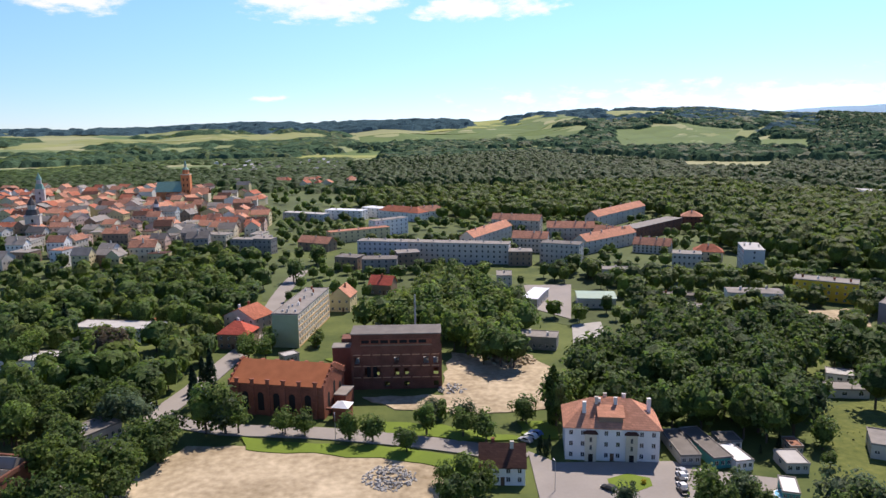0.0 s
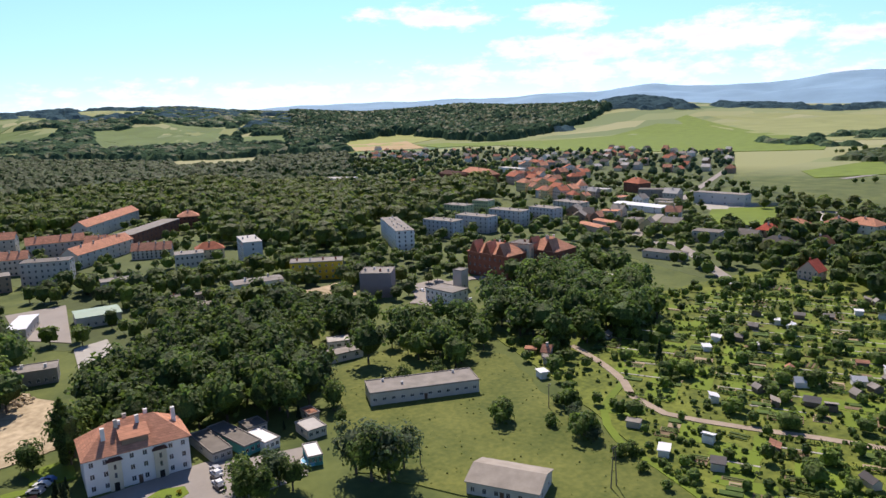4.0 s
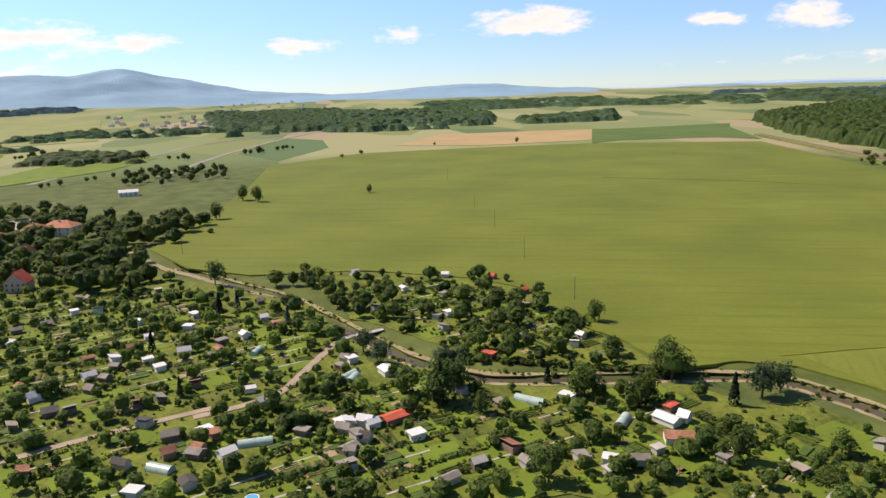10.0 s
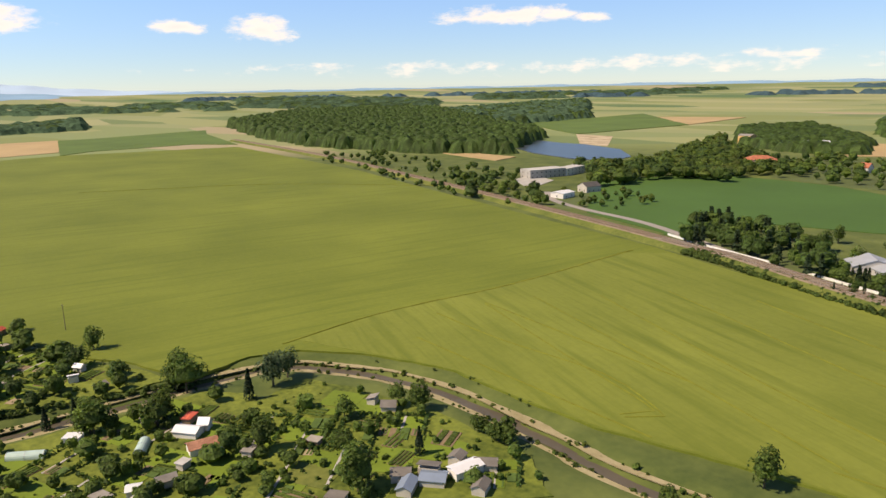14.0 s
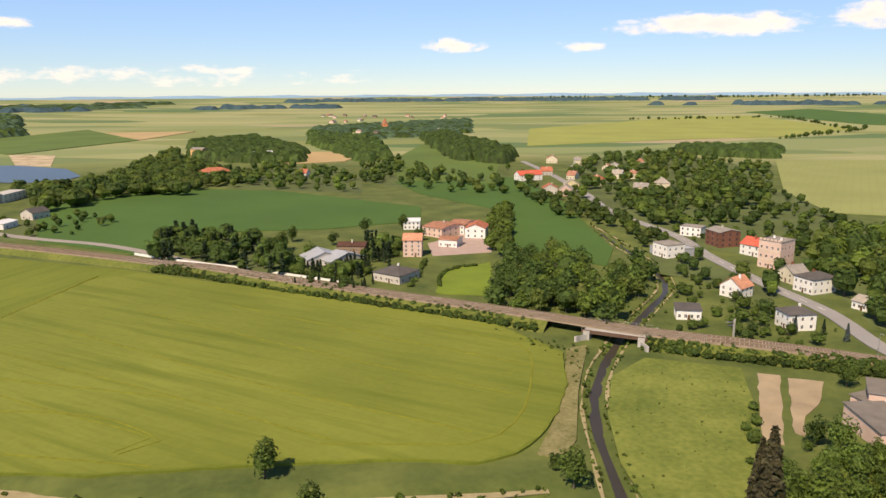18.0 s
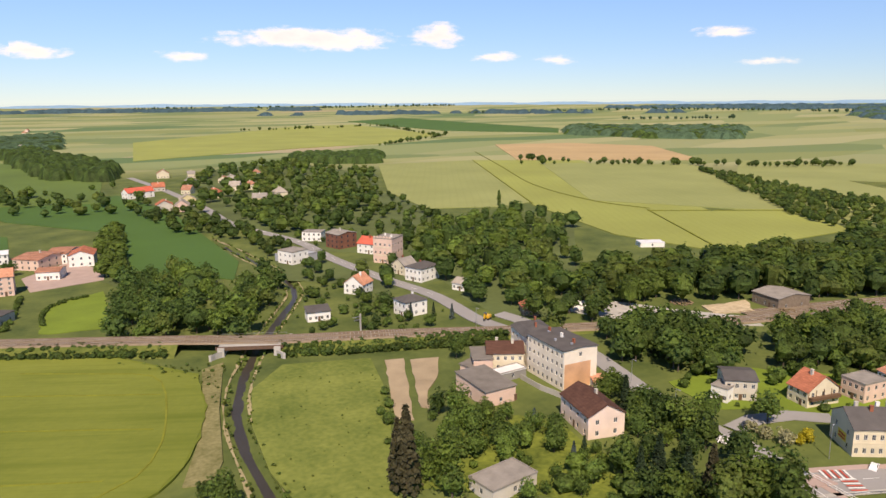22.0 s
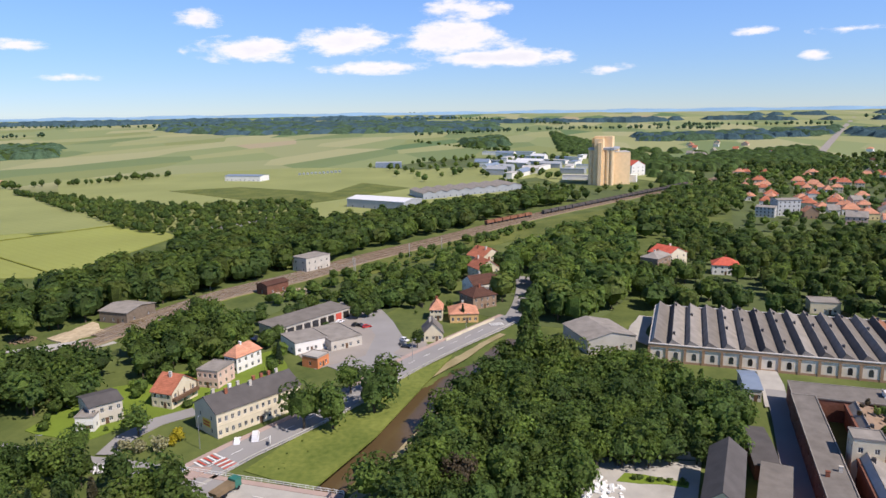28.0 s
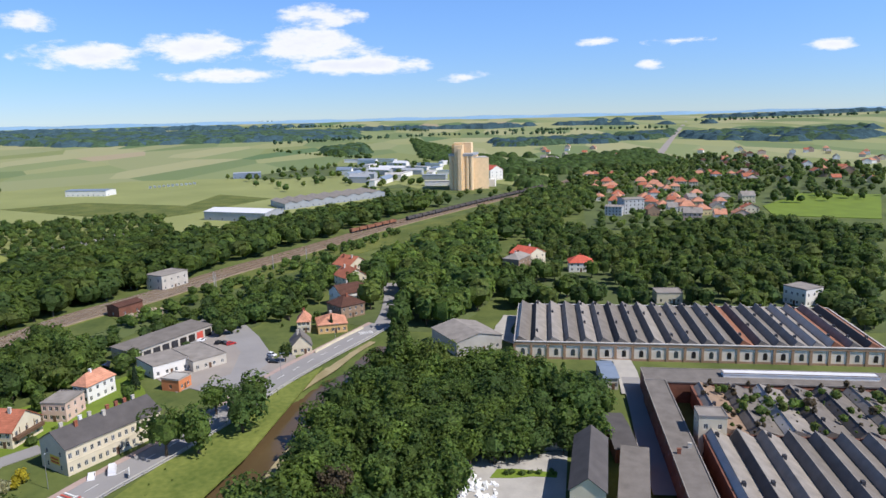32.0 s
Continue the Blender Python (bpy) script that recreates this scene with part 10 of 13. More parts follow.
for x, y in [(179.9, 1.8), (175.1, -1.9), (167.7, 0.3), (159.9, 1.4), (149.1, -22.3), (152.1, -55.3), (148.1, -68.5), (144.9, -88.9), (198.4, -34.2), (233.2, 0.2), (152.6, -41.5), (215.2, -82.8), (241.1, -62.8), (257.2, -37.6), (271.5, -37.3), (289.6, -13.5), (301.4, -44.8), (181.6, -81.1)]:
    garden_hut(x, y, "felt_light", "grey_wall", 1.0)
for x, y in [(103.3, -102.6), (101.0, -109.0)]:
    garden_hut(x, y, "metal_blue", "grey_wall", 1.8)
for x, y in [(97.7, -116.6)]:
    garden_hut(x, y, "metal_white", "white_wall", 1.8)
for x, y in [(95.6, -121.7), (107.7, -105.1), (104.5, -111.4), (102.4, -119.2), (90.2, -113.0), (111.8, -89.1), (136.2, -129.1)]:
    garden_hut(x, y, "felt", "grey_wall", 1.2)
greenhouse(169.4, 47.1, 60, 3, 7)
greenhouse(178.3, 25.0, 94, 3, 9)
greenhouse(248.3, 31.4, 160, 3, 6)
greenhouse(216.0, -1.8, 155, 3, 6)
greenhouse(148.7, 38.5, 120, 3, 8)
greenhouse(169.4, -73.1, 141, 3, 7)
greenhouse(187.9, -52.2, 49, 3, 9)
greenhouse(217.6, 0.3, 138, 3, 9)

# ---- single trees ----
for k, at in (("oak", ((-71.7, 199.1, 15), (-65.6, 198.1, 15), (-47.7, 196.8, 9), (-41.7, 195.8, 9), (-28.0, 192.4, 9), (-21.4, 191.1, 9), (4.5, 193.9, 9))), ("birch", ((-6.1, 195.4, 11),)), ("lime", ((10.9, 190.1, 9), (-11.4, 185.4, 7)))):
    stand(k, at, "beside the street")
tree(31.5, 200.8, 19, "poplar", "beside the villa")
tree(34.1, 204.9, 15, "maple", "beside the villa")
for k, at in (("oak", ((-70.0, 264.2, 10), (-76.7, 264.5, 9))), ("spruce", ((-81.5, 235.0, 15),))):
    stand(k, at, "beside the street")
tree(-73.0, 285.8, 8, "maple", "by the block")
tree(-53.3, 281.1, 6, "bush", "by the block")
tree(23.0, 205.2, 9, "lime", "beside the sandy ground")
tree(110.2, 202.3, 10, "willow", "by the garages")
for k, at in (("spruce", ((27.0, 181.5, 5), (28.0, 184.2, 5), (25.7, 184.3, 5))),):
    stand(k, at, "beside the villa")
tree(91.2, 184.0, 5, "spruce", "by the garages")
tree(84.7, 180.8, 3, "spruce", "by the garages")
tree(0.8, 154.4, 10, "lime", "by the cottage")
tree(6.3, 158.0, 8, "lime", "by the cottage")
tree(-2.1, 208.2, 6, "bush", "beside the sandy ground")
tree(61.8, 157.8, 9, "oak", "by the forecourt")
tree(69.3, 156.4, 9, "lime", "by the forecourt")
tree(46.1, 165.0, 1.5, "bush", "on the round lawn")
tree(49.0, 165.5, 1.5, "yellow_bush", "on the round lawn")
tree(134.0, 140.7, 7, "bush", "in the meadow")
for k, at in (("oak", ((131.5, 185.9, 7),)), ("spruce", ((127.0, 187.4, 4),)), ("birch", ((143.9, 183.7, 7),))):
    stand(k, at, "by the barn")
for k, at in (("bush", ((155.4, 134.2, 7), (143.9, 118.8, 8), (143.2, 130.4, 4), (141.7, 105.6, 4))), ("willow", ((86.7, 145.1, 14), (111.8, 209.6, 8))), ("oak", ((90.4, 135.7, 13), (104.7, 186.7, 8)))):
    stand(k, at, "in the meadow")
for k, at in (("spruce", ((206.9, 137.7, 9), (336.8, 96.4, 10), (296.2, 50.9, 11), (214.3, 50.9, 7), (256.6, 68.8, 9))), ("blue_spruce", ((303.4, 44.5, 9), (278.6, 22.0, 8))), ("lime", ((200.2, 21.4, 7),))):
    stand(k, at, "in the gardens")
tree(351.8, 61.1, 12, "lime", "along the stream")
tree(626.1, 66.2, 14, "oak", "in the wheat")
tree(638.8, 80.5, 14, "oak", "in the wheat")
tree(544.8, 88.8, 13, "oak", "by the stream")
tree(490.6, 84.9, 4, "bush", "in the wheat")
tree(194.4, -99.6, 13, "oak", "by the gardens")
tree(200.5, -99.2, 10, "lime", "by the gardens")
for k, at in (("oak", ((232.1, -46.6, 10), (201.0, -18.5, 10))), ("lime", ((192.7, -25.9, 13), (200.3, -32.0, 12)))):
    stand(k, at, "in the gardens")
tree(240.5, -6.2, 9, "willow", "by the stream")
for k, at in (("maple", ((188.6, -68.3, 10), (180.6, -84.7, 10))), ("oak", ((144.7, -44.6, 10), (183.1, -37.0, 7))), ("spruce", ((190.8, -26.4, 14), (198.2, -68.3, 8), (202.7, -62.1, 8)))):
    stand(k, at, "in the gardens")
for k, at in (("oak", ((251.8, -96.1, 9),)), ("lime", ((240.5, -86.0, 9), (216.7, -88.7, 8)))):
    stand(k, at, "by the gardens")
tree(229.3, -11.6, 9, "willow", "by the stream")
tree(647.7, -30.3, 8, "oak", "in the wheat")
for k, at in (("oak", ((1168.1, -304.3, 9), (1015.1, -12.5, 7), (1061.5, -40.8, 8), (1178.5, -167.3, 6))),):
    stand(k, at, "in the far fields")
tree(176.4, -118.5, 12, "willow", "by the stream")
tree(178.3, -125.4, 10, "willow", "by the stream")
for k, at in (("spruce", ((173.2, -107.8, 10),)), ("oak", ((141.8, -117.5, 7), (129.6, -134.1, 8), (137.1, -133.8, 7), (111.6, -95.4, 12), (126.1, -104.2, 8), (177.9, -81.8, 9)))):
    stand(k, at, "in the gardens")
tree(202.2, -102.2, 12, "oak", "by the gardens")
tree(213.9, -32.6, 12, "willow", "by the stream")
for k, at in (("oak", ((194.2, -25.9, 12), (187.1, -68.6, 11), (144.2, -92.4, 9))), ("spruce", ((112.1, -116.1, 8),))):
    stand(k, at, "in the gardens")
tree(99.4, -135.1, 7, "bush", "by the stream")
tree(108.7, -135.5, 5, "bush", "by the stream")
tree(42.3, -154.9, 10, "oak", "at the wheat's edge")
for k, at in (("oak", ((28.8, -136.8, 10), (-30.6, -149.7, 10), (129.6, -134.9, 8))), ("bush", ((101.5, -134.4, 6), (56.7, -136.8, 5), (-27.7, -158.7, 4)))):
    stand(k, at, "by the stream")
tree(-68.9, -135.3, 22, "dead_spruce", "beside the meadow")
tree(-69.0, -140.0, 17, "dead_spruce", "beside the meadow")
tree(-100.4, -164.7, 10, "oak", "in a garden")
tree(-96.8, -168.7, 8, "lime", "in a garden")
tree(-125.5, -205.5, 8, "oak", "below the railway")
tree(-81.2, -138.0, 11, "maple", "in a garden")
tree(-79.1, -140.8, 9, "oak", "in a garden")
for k, at in (("blue_spruce", ((-133.6, -255.6, 7), (-148.0, -246.0, 7), (-128.3, -293.8, 6))), ("spruce", ((-143.6, -253.9, 6),))):
    stand(k, at, "beside the house")
for k, at in (("blue_spruce", ((-118.1, -150.7, 4),)), ("oak", ((-111.4, -154.9, 6), (-109.9, -143.5, 6), (-107.6, -160.2, 6))), ("spruce", ((-128.0, -143.3, 8),)), ("lime", ((-119.3, -142.0, 6),)), ("bush", ((-102.3, -150.4, 5),))):
    stand(k, at, "in a garden")
tree(-168.8, -311.5, 6, "lime", "beside the house")
for k, at in (("oak", ((-183.3, -70.0, 15), (-184.5, -61.7, 14), (-210.5, -51.7, 14), (-210.3, -63.8, 12))), ("lime", ((-197.0, -52.6, 16),))):
    stand(k, at, "beside the street")
tree(-234.1, -9.0, 22, "poplar", "by the river")
tree(-240.4, -6.3, 22, "poplar", "by the river")
tree(-235.5, 5.8, 15, "olive_oak", "by the works")
for k, at in (("oak", ((-135.1, -86.0, 16), (-129.6, -79.6, 15))), ("maple", ((-128.5, -88.2, 15),)), ("olive_oak", ((-122.8, -89.1, 15),))):
    stand(k, at, "by the crossing")
for k, at in (("maple", ((-145.6, -121.6, 12),)), ("oak", ((-145.4, -113.8, 11),)), ("lime", ((-149.0, -131.3, 10),))):
    stand(k, at, "by the street")
tree(-143.0, -140.5, 12, "spruce", "by the tenement")
tree(-135.6, -127.8, 7, "lime", "by the pink house")
tree(-158.6, -123.6, 10, "oak", "by the street")
for k, at in (("blossom_bush", ((-164.6, -109.8, 4), (-165.6, -104.7, 5), (-164.9, -114.0, 3.5))), ("yellow_bush", ((-172.0, -102.7, 4), (-169.0, -102.8, 3)))):
    stand(k, at, "at the corner")
for k, at in (("blue_spruce", ((-111.6, -126.3, 6), (-116.3, -148.8, 5))), ("spruce", ((-114.6, -125.8, 7),))):
    stand(k, at, "in a garden")
tree(-234.1, -97.4, 9, "spruce", "between the houses")
tree(-173.2, -115.4, 10, "oak", "by the house")
tree(-129.7, -70.7, 12, "brown_birch", "by the bridge")
tree(-153.4, -23.3, 11, "brown_birch", "by the river")
tree(-152.6, -19.4, 12, "brown_birch", "by the river")
for k, at in (("spruce", ((-120.3, -106.6, 14), (-121.0, -98.9, 14), (-114.8, -107.0, 12))), ("dead_spruce", ((-125.2, -95.5, 15),))):
    stand(k, at, "in a garden")
tree(-293.5, -37.7, 8, "spruce", "by the street")
tree(-257.5, -50.9, 8, "birch", "by the street")
tree(-350.8, -503.4, 14, "poplar", "in the fields")
tree(-130.8, -274.6, 9, "lime", "by the road")

for k, at in (("willow", ((146.8, 123.1, 6.5), (151.5, 129, 5.5), (143.6, 115.1, 5))), ("bush", ((144.9, 104, 4), (140, 97, 3), (156, 139, 4), (137, 88, 3)))):
    stand(k, at, "at the edge of the gardens")

# ---- garden thickets ----
wood("woodland", [(-85.0, -161.5), (-108.8, -176.4), (-107.6, -156.6), (-111.5, -131.3), (-121.5, -131.3), (-118.8, -110.0), (-109.1, -94.1), (-66.9, -128.7)], 6.5, 3.5, 8, ('oak', 'fruit', 'maple'), 270, 0.055, "thick garden trees and shrubs", True, 1, 0.65)
wood("woodland", [(-87.7, -193.2), (-92.8, -192.3), (-74.7, -156.0), (-71.9, -156.5)], 4, 2, 4, ('bush',), 90, 0.1, "scrub beside the meadow", True, 2, 1.0)
wood("woodland", [(-154.9, -161.5), (-155.2, -139.4), (-157.5, -114.7), (-142.7, -97.3), (-117.3, -86.6), (-110.1, -102.6), (-121.0, -124.5)], 7, 5, 11, ('oak', 'maple', 'lime'), 270, 0.055, "thick trees beside the street", True, 3, 0.7)
wood("woodland", [(-108.0, -180.7), (-120.8, -185.1), (-110.3, -153.4), (-116.7, -139.0), (-117.1, -124.4), (-110.4, -106.1), (-89.6, -152.9)], 6.5, 3.5, 8, ('oak', 'fruit', 'maple', 'bush'), 270, 0.055, "thick garden trees and shrubs", True, 4, 0.6)
wood("woodland", [(-188.9, -165.7), (-208.6, -150.4), (-238.0, -133.0), (-271.0, -115.3), (-243.8, -101.4), (-236.9, -117.5), (-204.9, -128.6), (-177.9, -137.9)], 7, 4, 8, ('oak', 'fruit', 'maple'), 90, 0.1, "garden trees between the houses", True, 5, 0.55)
grove([(-280.0, -85.4), (-327.9, -67.2), (-406.1, -37.4), (-452, -52), (-347.7, -77.1), (-290.9, -104.6)], 0.031, 7, 6, 11, ('oak', 'lime', 'maple'), 100, 0.1, "trees between houses and railway", True, 6, 0.7)
wood("woodland", [(-231.4, -141.3), (-232.9, -104.6), (-259.0, -83.9), (-288.9, -104.3), (-292.1, -133.4), (-264.7, -138.8), (-254.0, -153.9)], 8, 3, 6, ('oak', 'fruit'), 80, 0.11, "garden shrubs between the houses", True, 7, 0.4)
wood("woodland", [(-165.6, -38.2), (-209.8, -28.4), (-244.2, -10.0), (-232.0, 11.6), (-236.9, 34.1), (-161.9, 25.8), (-134.7, -35.4), (-135.1, -48.2)], 7, 9, 14, ('oak', 'lime', 'maple'), 270, 0.055, "dense trees along the river", True, 8, 0.85)
for line in ([(147, -360), (125, -350), (80, -324.5), (3.6, -284.6), (-38, -262.5)], [(-72, -242), (-92, -233.5), (-109, -227), (-133, -218.5), (-152, -212)]):
    wood_line("bank_weeds", line, 1.15, 1.2, 2.4, 7.5, kinds=("bush", "lime", "oak"), n=30, leaf=.2, label="dark weeds at the foot of the railway bank", clear=False, seed=9)
    wood_line("bank_weeds", [(x - 1.5, y - 3.0) for x, y in line], 1.1, 1.2, 2.1, 4.6, kinds=("bush", "lime"), n=22, leaf=.24, label="weeds on the railway bank", clear=False, seed=10, up=1.5)
wood("woodland", [(79.5, -369.1), (76.7, -352), (54.5, -344), (34, -337), (35.5, -373), (24.3, -387.3), (24.8, -419.1), (44.7, -436.9), (46.2, -376.9), (57.6, -367.6)], 4.6, 4, 9, ("spruce", "spruce", "bush"), 72, 0.1, "dark conifers and hedges round the workshop", True, 13, 0.8)
wood("woodland", [(186.7, -136.2), (160.4, -152.6), (129.0, -157.7), (98.0, -154.8), (98.9, -158.7), (130.0, -161.5), (162.9, -155.0), (190.1, -138.8)], 3.2, 0.7, 1.3, ('bush',), 30, 0.2, "reeds and weeds along the stream", True, 11, 0.7)
wood("woodland", [(249.5, -8.6), (219.7, -40.5), (198.3, -96.4), (193.5, -110.4), (197.4, -112.4), (202.4, -98.3), (224.7, -41.4), (252.2, -12.9)], 4, 1, 2.5, ('bush',), 40, 0.16, "hedges beside the stream", True, 12, 0.8)

wood("woodland", [(-243, -150), (-289, -119), (-354, -95), (-391, -62), (-352, -45), (-311, -61), (-313, -92), (-266, -110), (-226, -123)], 6, 5, 10, ("oak", "lime", "maple"), 80, .10, "trees and scrub between tracks and yards", True, 141, .75)
for pts, s in (([(186.7, 159.7), (255.3, 182.7), (346.0, 169.8), (350.4, 93.3), (320.8, 57.8), (282.8, 13.1), (234.0, -3.6), (171.8, -4.4), (136.2, 63.5), (162.0, 113.8)], 142), ([(146.0, -9.4), (143.1, -88.6), (168.5, -102.9), (185.1, -98.3), (193.6, -45.6), (209.4, -21.1), (202.3, 3.7), (147.3, 24.2)], 143), ([(141.6, -55.2), (161.3, -92.6), (165.1, -123.3), (137.4, -130.6), (95.2, -127.5), (85.3, -120.7)], 144), ([(334.4, 4.3), (307.1, -71.3), (273.4, -81.6), (224.0, -89.7), (227.0, -45.6), (271.5, -18.5)], 145)):
    wood("garden_shrubs", pts, 2.9, .4, 1.3, ("bush", "maple", "lime", "fruit"), 10, .34, "low shrubs, berry bushes and vegetables", True, s, .75)

wood("woodland", [(-637, 56), (-772, 130), (-872, 217), (-757, 204), (-622, 145), (-509, 74), (-490, 43), (-516, 20)], 9, 7, 13, MIXED, 40, .13, "trees between railway and estate", True, 146, .9)
wood("woodland", [(-414, 50), (-465, 73), (-345, 58), (-306, 46), (-326, 40)], 8, 8, 13, ("oak", "lime"), 80, .10, "trees beside the path", True, 147, .8)
# ---- cars and poles ----
car(211.8, 280.1, 70, "car_white", "car", "parked in the car park")
car(216.7, 280.8, 72, "car_silver", "car", "parked in the car park")
car(221.5, 281.5, 68, "car_black", "car", "parked in the car park")
car(216.9, 268.1, 75, "car_red", "car", "parked in the car park")
car(206.5, 258.3, 150, "car_white", "car", "parked in the car park")
car(60.3, 171.0, 95, "car_silver", "car", "parked on the asphalt")
car(59.5, 169.0, 95, "car_white", "car", "parked on the asphalt")
car(58.5, 166.1, 95, "car_black", "car", "parked on the asphalt")
car(57.9, 163.6, 95, "car_white", "car", "parked on the asphalt")
car(57.2, 161.1, 95, "car_black", "car", "parked on the asphalt")
car(39.7, 163.0, 140, "car_black", "car", "parked on the asphalt")
car(25.7, 195.2, 140, "car_blue", "car", "parked on the asphalt")
car(24.1, 193.3, 140, "car_white", "car", "parked on the asphalt")
car(22.2, 190.8, 140, "car_silver", "car", "parked on the asphalt")
car(-175.8, -81.5, 200, "car_white", "van", "driving on the main street")
car(-173.1, -85.7, 200, "car_white", "car", "driving on the main street")
car(-155.7, -92.8, 25, "car_silver", "car", "waiting at the crossing")
car(-165.2, -116.9, 20, "car_black", "car", "parked by the house")
car(-276.4, -98.0, 35, "car_black", "car", "parked in the works yard")
car(-274.8, -95.7, 84, "car_white", "car", "parked in the works yard")
car(-279.1, -87.6, 170, "car_red", "car", "parked in the works yard")
car(-276.8, -84.9, 46, "car_black", "car", "parked in the works yard")
car(-283.0, -82.6, 165, "car_black", "car", "parked in the works yard")
car(-281.6, -79.7, 55, "car_black", "car", "parked in the works yard")
car(-286.8, -90.6, 156, "car_white", "car", "parked in the works yard")
car(-260.3, -57.5, 19, "car_black", "car", "parked in the works yard")
car(-257.1, -55.1, 75, "car_black", "car", "parked in the works yard")
car(-265.3, -57.6, 54, "car_white", "car", "parked in the works yard")
car(-281.0, -77.1, 125, "car_red", "car", "parked in the works yard")
car(217.4, 249.4, 45, "car_silver", "car", "parked by the school")
car(225.7, 249.0, 170, "car_white", "car", "parked by the school")
car(229.9, 244.2, 115, "car_black", "car", "parked by the school")
car(226.6, 235.5, 10, "car_red", "car", "parked by the school")
car(209.6, 212.1, 110, "car_white", "car", "parked by the school")
car(213.0, 210.4, 5, "car_red", "car", "parked by the school")
car(205.7, 211.5, 60, "car_silver", "car", "parked by the school")
pole(360.0, -97.4, 12, "utility_pole")
pole(448.9, -101.7, 12, "utility_pole")
pole(535.9, -105.5, 12, "utility_pole")
pole(714.5, -113.8, 12, "utility_pole")
pole(282.2, -98.5, 11, "utility_pole")
pole(425.8, 90.6, 11, "utility_pole")
pole(205.6, 126.8, 9, "utility_pole")
pole(101.6, 137.8, 8, "utility_pole")
pole(151.7, 138.9, 8, "utility_pole")
pole(128.7, 97.1, 11, "double_pole")
pole(-168.5, -94.4, 9, "street_lamp", 200)
pole(-32.4, 193.3, 8, "street_lamp", 100)
pole(-89.2, 202.9, 8, "street_lamp", 100)
pole(26.3, 162.8, 8, "street_lamp", 100)
pole(-244.6, -50.2, 8, "street_lamp", 100)
pole(-278.9, -34.5, 8, "street_lamp", 100)
pole(-162.1, -157.0, 8, "street_lamp", 100)
pole(-155.3, -132.9, 8, "street_lamp", 100)
pole(-151.0, -232.1, 8, "street_lamp", 100)
pole(-447.1, -70.8, 9, "catenary_mast", 0)
pole(-382.5, -111.3, 9, "catenary_mast", 0)
pole(-425.8, -87.8, 9, "catenary_mast", 0)
pole(-378.7, -109.3, 9, "catenary_mast", 0)
pole(-106.7, -246.3, 9, "catenary_mast", 0)
pole(-106.1, -245.7, 9, "catenary_mast", 0)

# ---- tracks in the wheat ----
ribbon("tractor_track", [(175.5, -223.6), (115.6, -193.3), (77.6, -174.4), (84.1, -166.5)], 0.55, "wheat_track", 0.855, "lodged tractor track through the wheat", "track", clear=False)
ribbon("tractor_track", [(166.0, -244.8), (90.8, -206.4), (29.0, -172.5)], 0.55, "wheat_track", 0.86, "lodged tractor track through the wheat", "track", clear=False)
ribbon("tractor_track", [(143.9, -262.8), (53.0, -207.4), (-8.1, -176.7)], 0.55, "wheat_track", 0.865, "lodged tractor track through the wheat", "track", clear=False)
ribbon("tractor_track", [(123.8, -286.3), (39.3, -235.1), (-23.2, -200.1)], 0.55, "wheat_track", 0.87, "lodged tractor track through the wheat", "track", clear=False)
ribbon("tractor_track", [(90.2, -295.5), (20.8, -252.8), (-29.1, -224.6)], 0.55, "wheat_track", 0.875, "lodged tractor track through the wheat", "track", clear=False)
ribbon("tractor_track", [(8.9, -267.7), (-16.2, -252.1), (-29.1, -242.5), (-30.5, -224.8), (-23.9, -190.9), (-15.2, -174.7), (-6.5, -169.7), (31.7, -170.5)], 0.55, "wheat_track", 0.88, "lodged tractor track through the wheat", "track", clear=False)
ribbon("tractor_track", [(197.2, -207.5), (184.1, -253.1), (171.6, -347.8)], 0.55, "wheat_track", 0.885, "lodged tractor track through the wheat", "track", clear=False)
ribbon("tractor_track", [(169.8, -176.4), (116.6, -167.3), (71.5, -159.6)], 0.55, "wheat_track", 0.89, "lodged tractor track through the wheat", "track", clear=False)
ribbon("tractor_track", [(183.1, -201.9), (146.5, -193.7), (101.5, -188.7), (78.8, -176.8), (74.1, -172.9), (82.2, -165.8)], 0.55, "wheat_track", 0.895, "lodged tractor track through the wheat", "track", clear=False)
ribbon("tractor_track", [(176.6, -225.1), (124.7, -211.3), (77.1, -199.1)], 0.55, "wheat_track", 0.9, "lodged tractor track through the wheat", "track", clear=False)
ribbon("tractor_track", [(669, -261), (570, -392), (428, -477)], 0.55, "wheat_track", 0.905, "lodged tractor track through the wheat", "track", clear=False)
ribbon("tractor_track", [(202.8, -141.5), (200.6, -188.5), (184.2, -255.0), (172.6, -347.1)], 0.55, "wheat_track", 0.91, "lodged tractor track through the wheat", "track", clear=False)
ribbon("field_edge", [(-690, -1065), (-567, -811), (-470, -610), (-438, -483), (-445.7, -419.7)], 1.1, "wheat_track", 1.095, "dark edge between two crops", "track", clear=False)
ribbon("field_edge", [(-439.1, -416.7), (-358.6, -280.9)], 1.1, "wheat_track", 1.1, "dark edge between two crops", "track", clear=False)
ribbon("field_edge", [(-434.5, -412.3), (-534, -351)], 1.1, "wheat_track", 1.105, "dark edge between two crops", "track", clear=False)
ribbon("field_edge", [(-589, -917), (-381, -495)], 1.1, "wheat_track", 1.11, "dark edge between two crops", "track", clear=False)

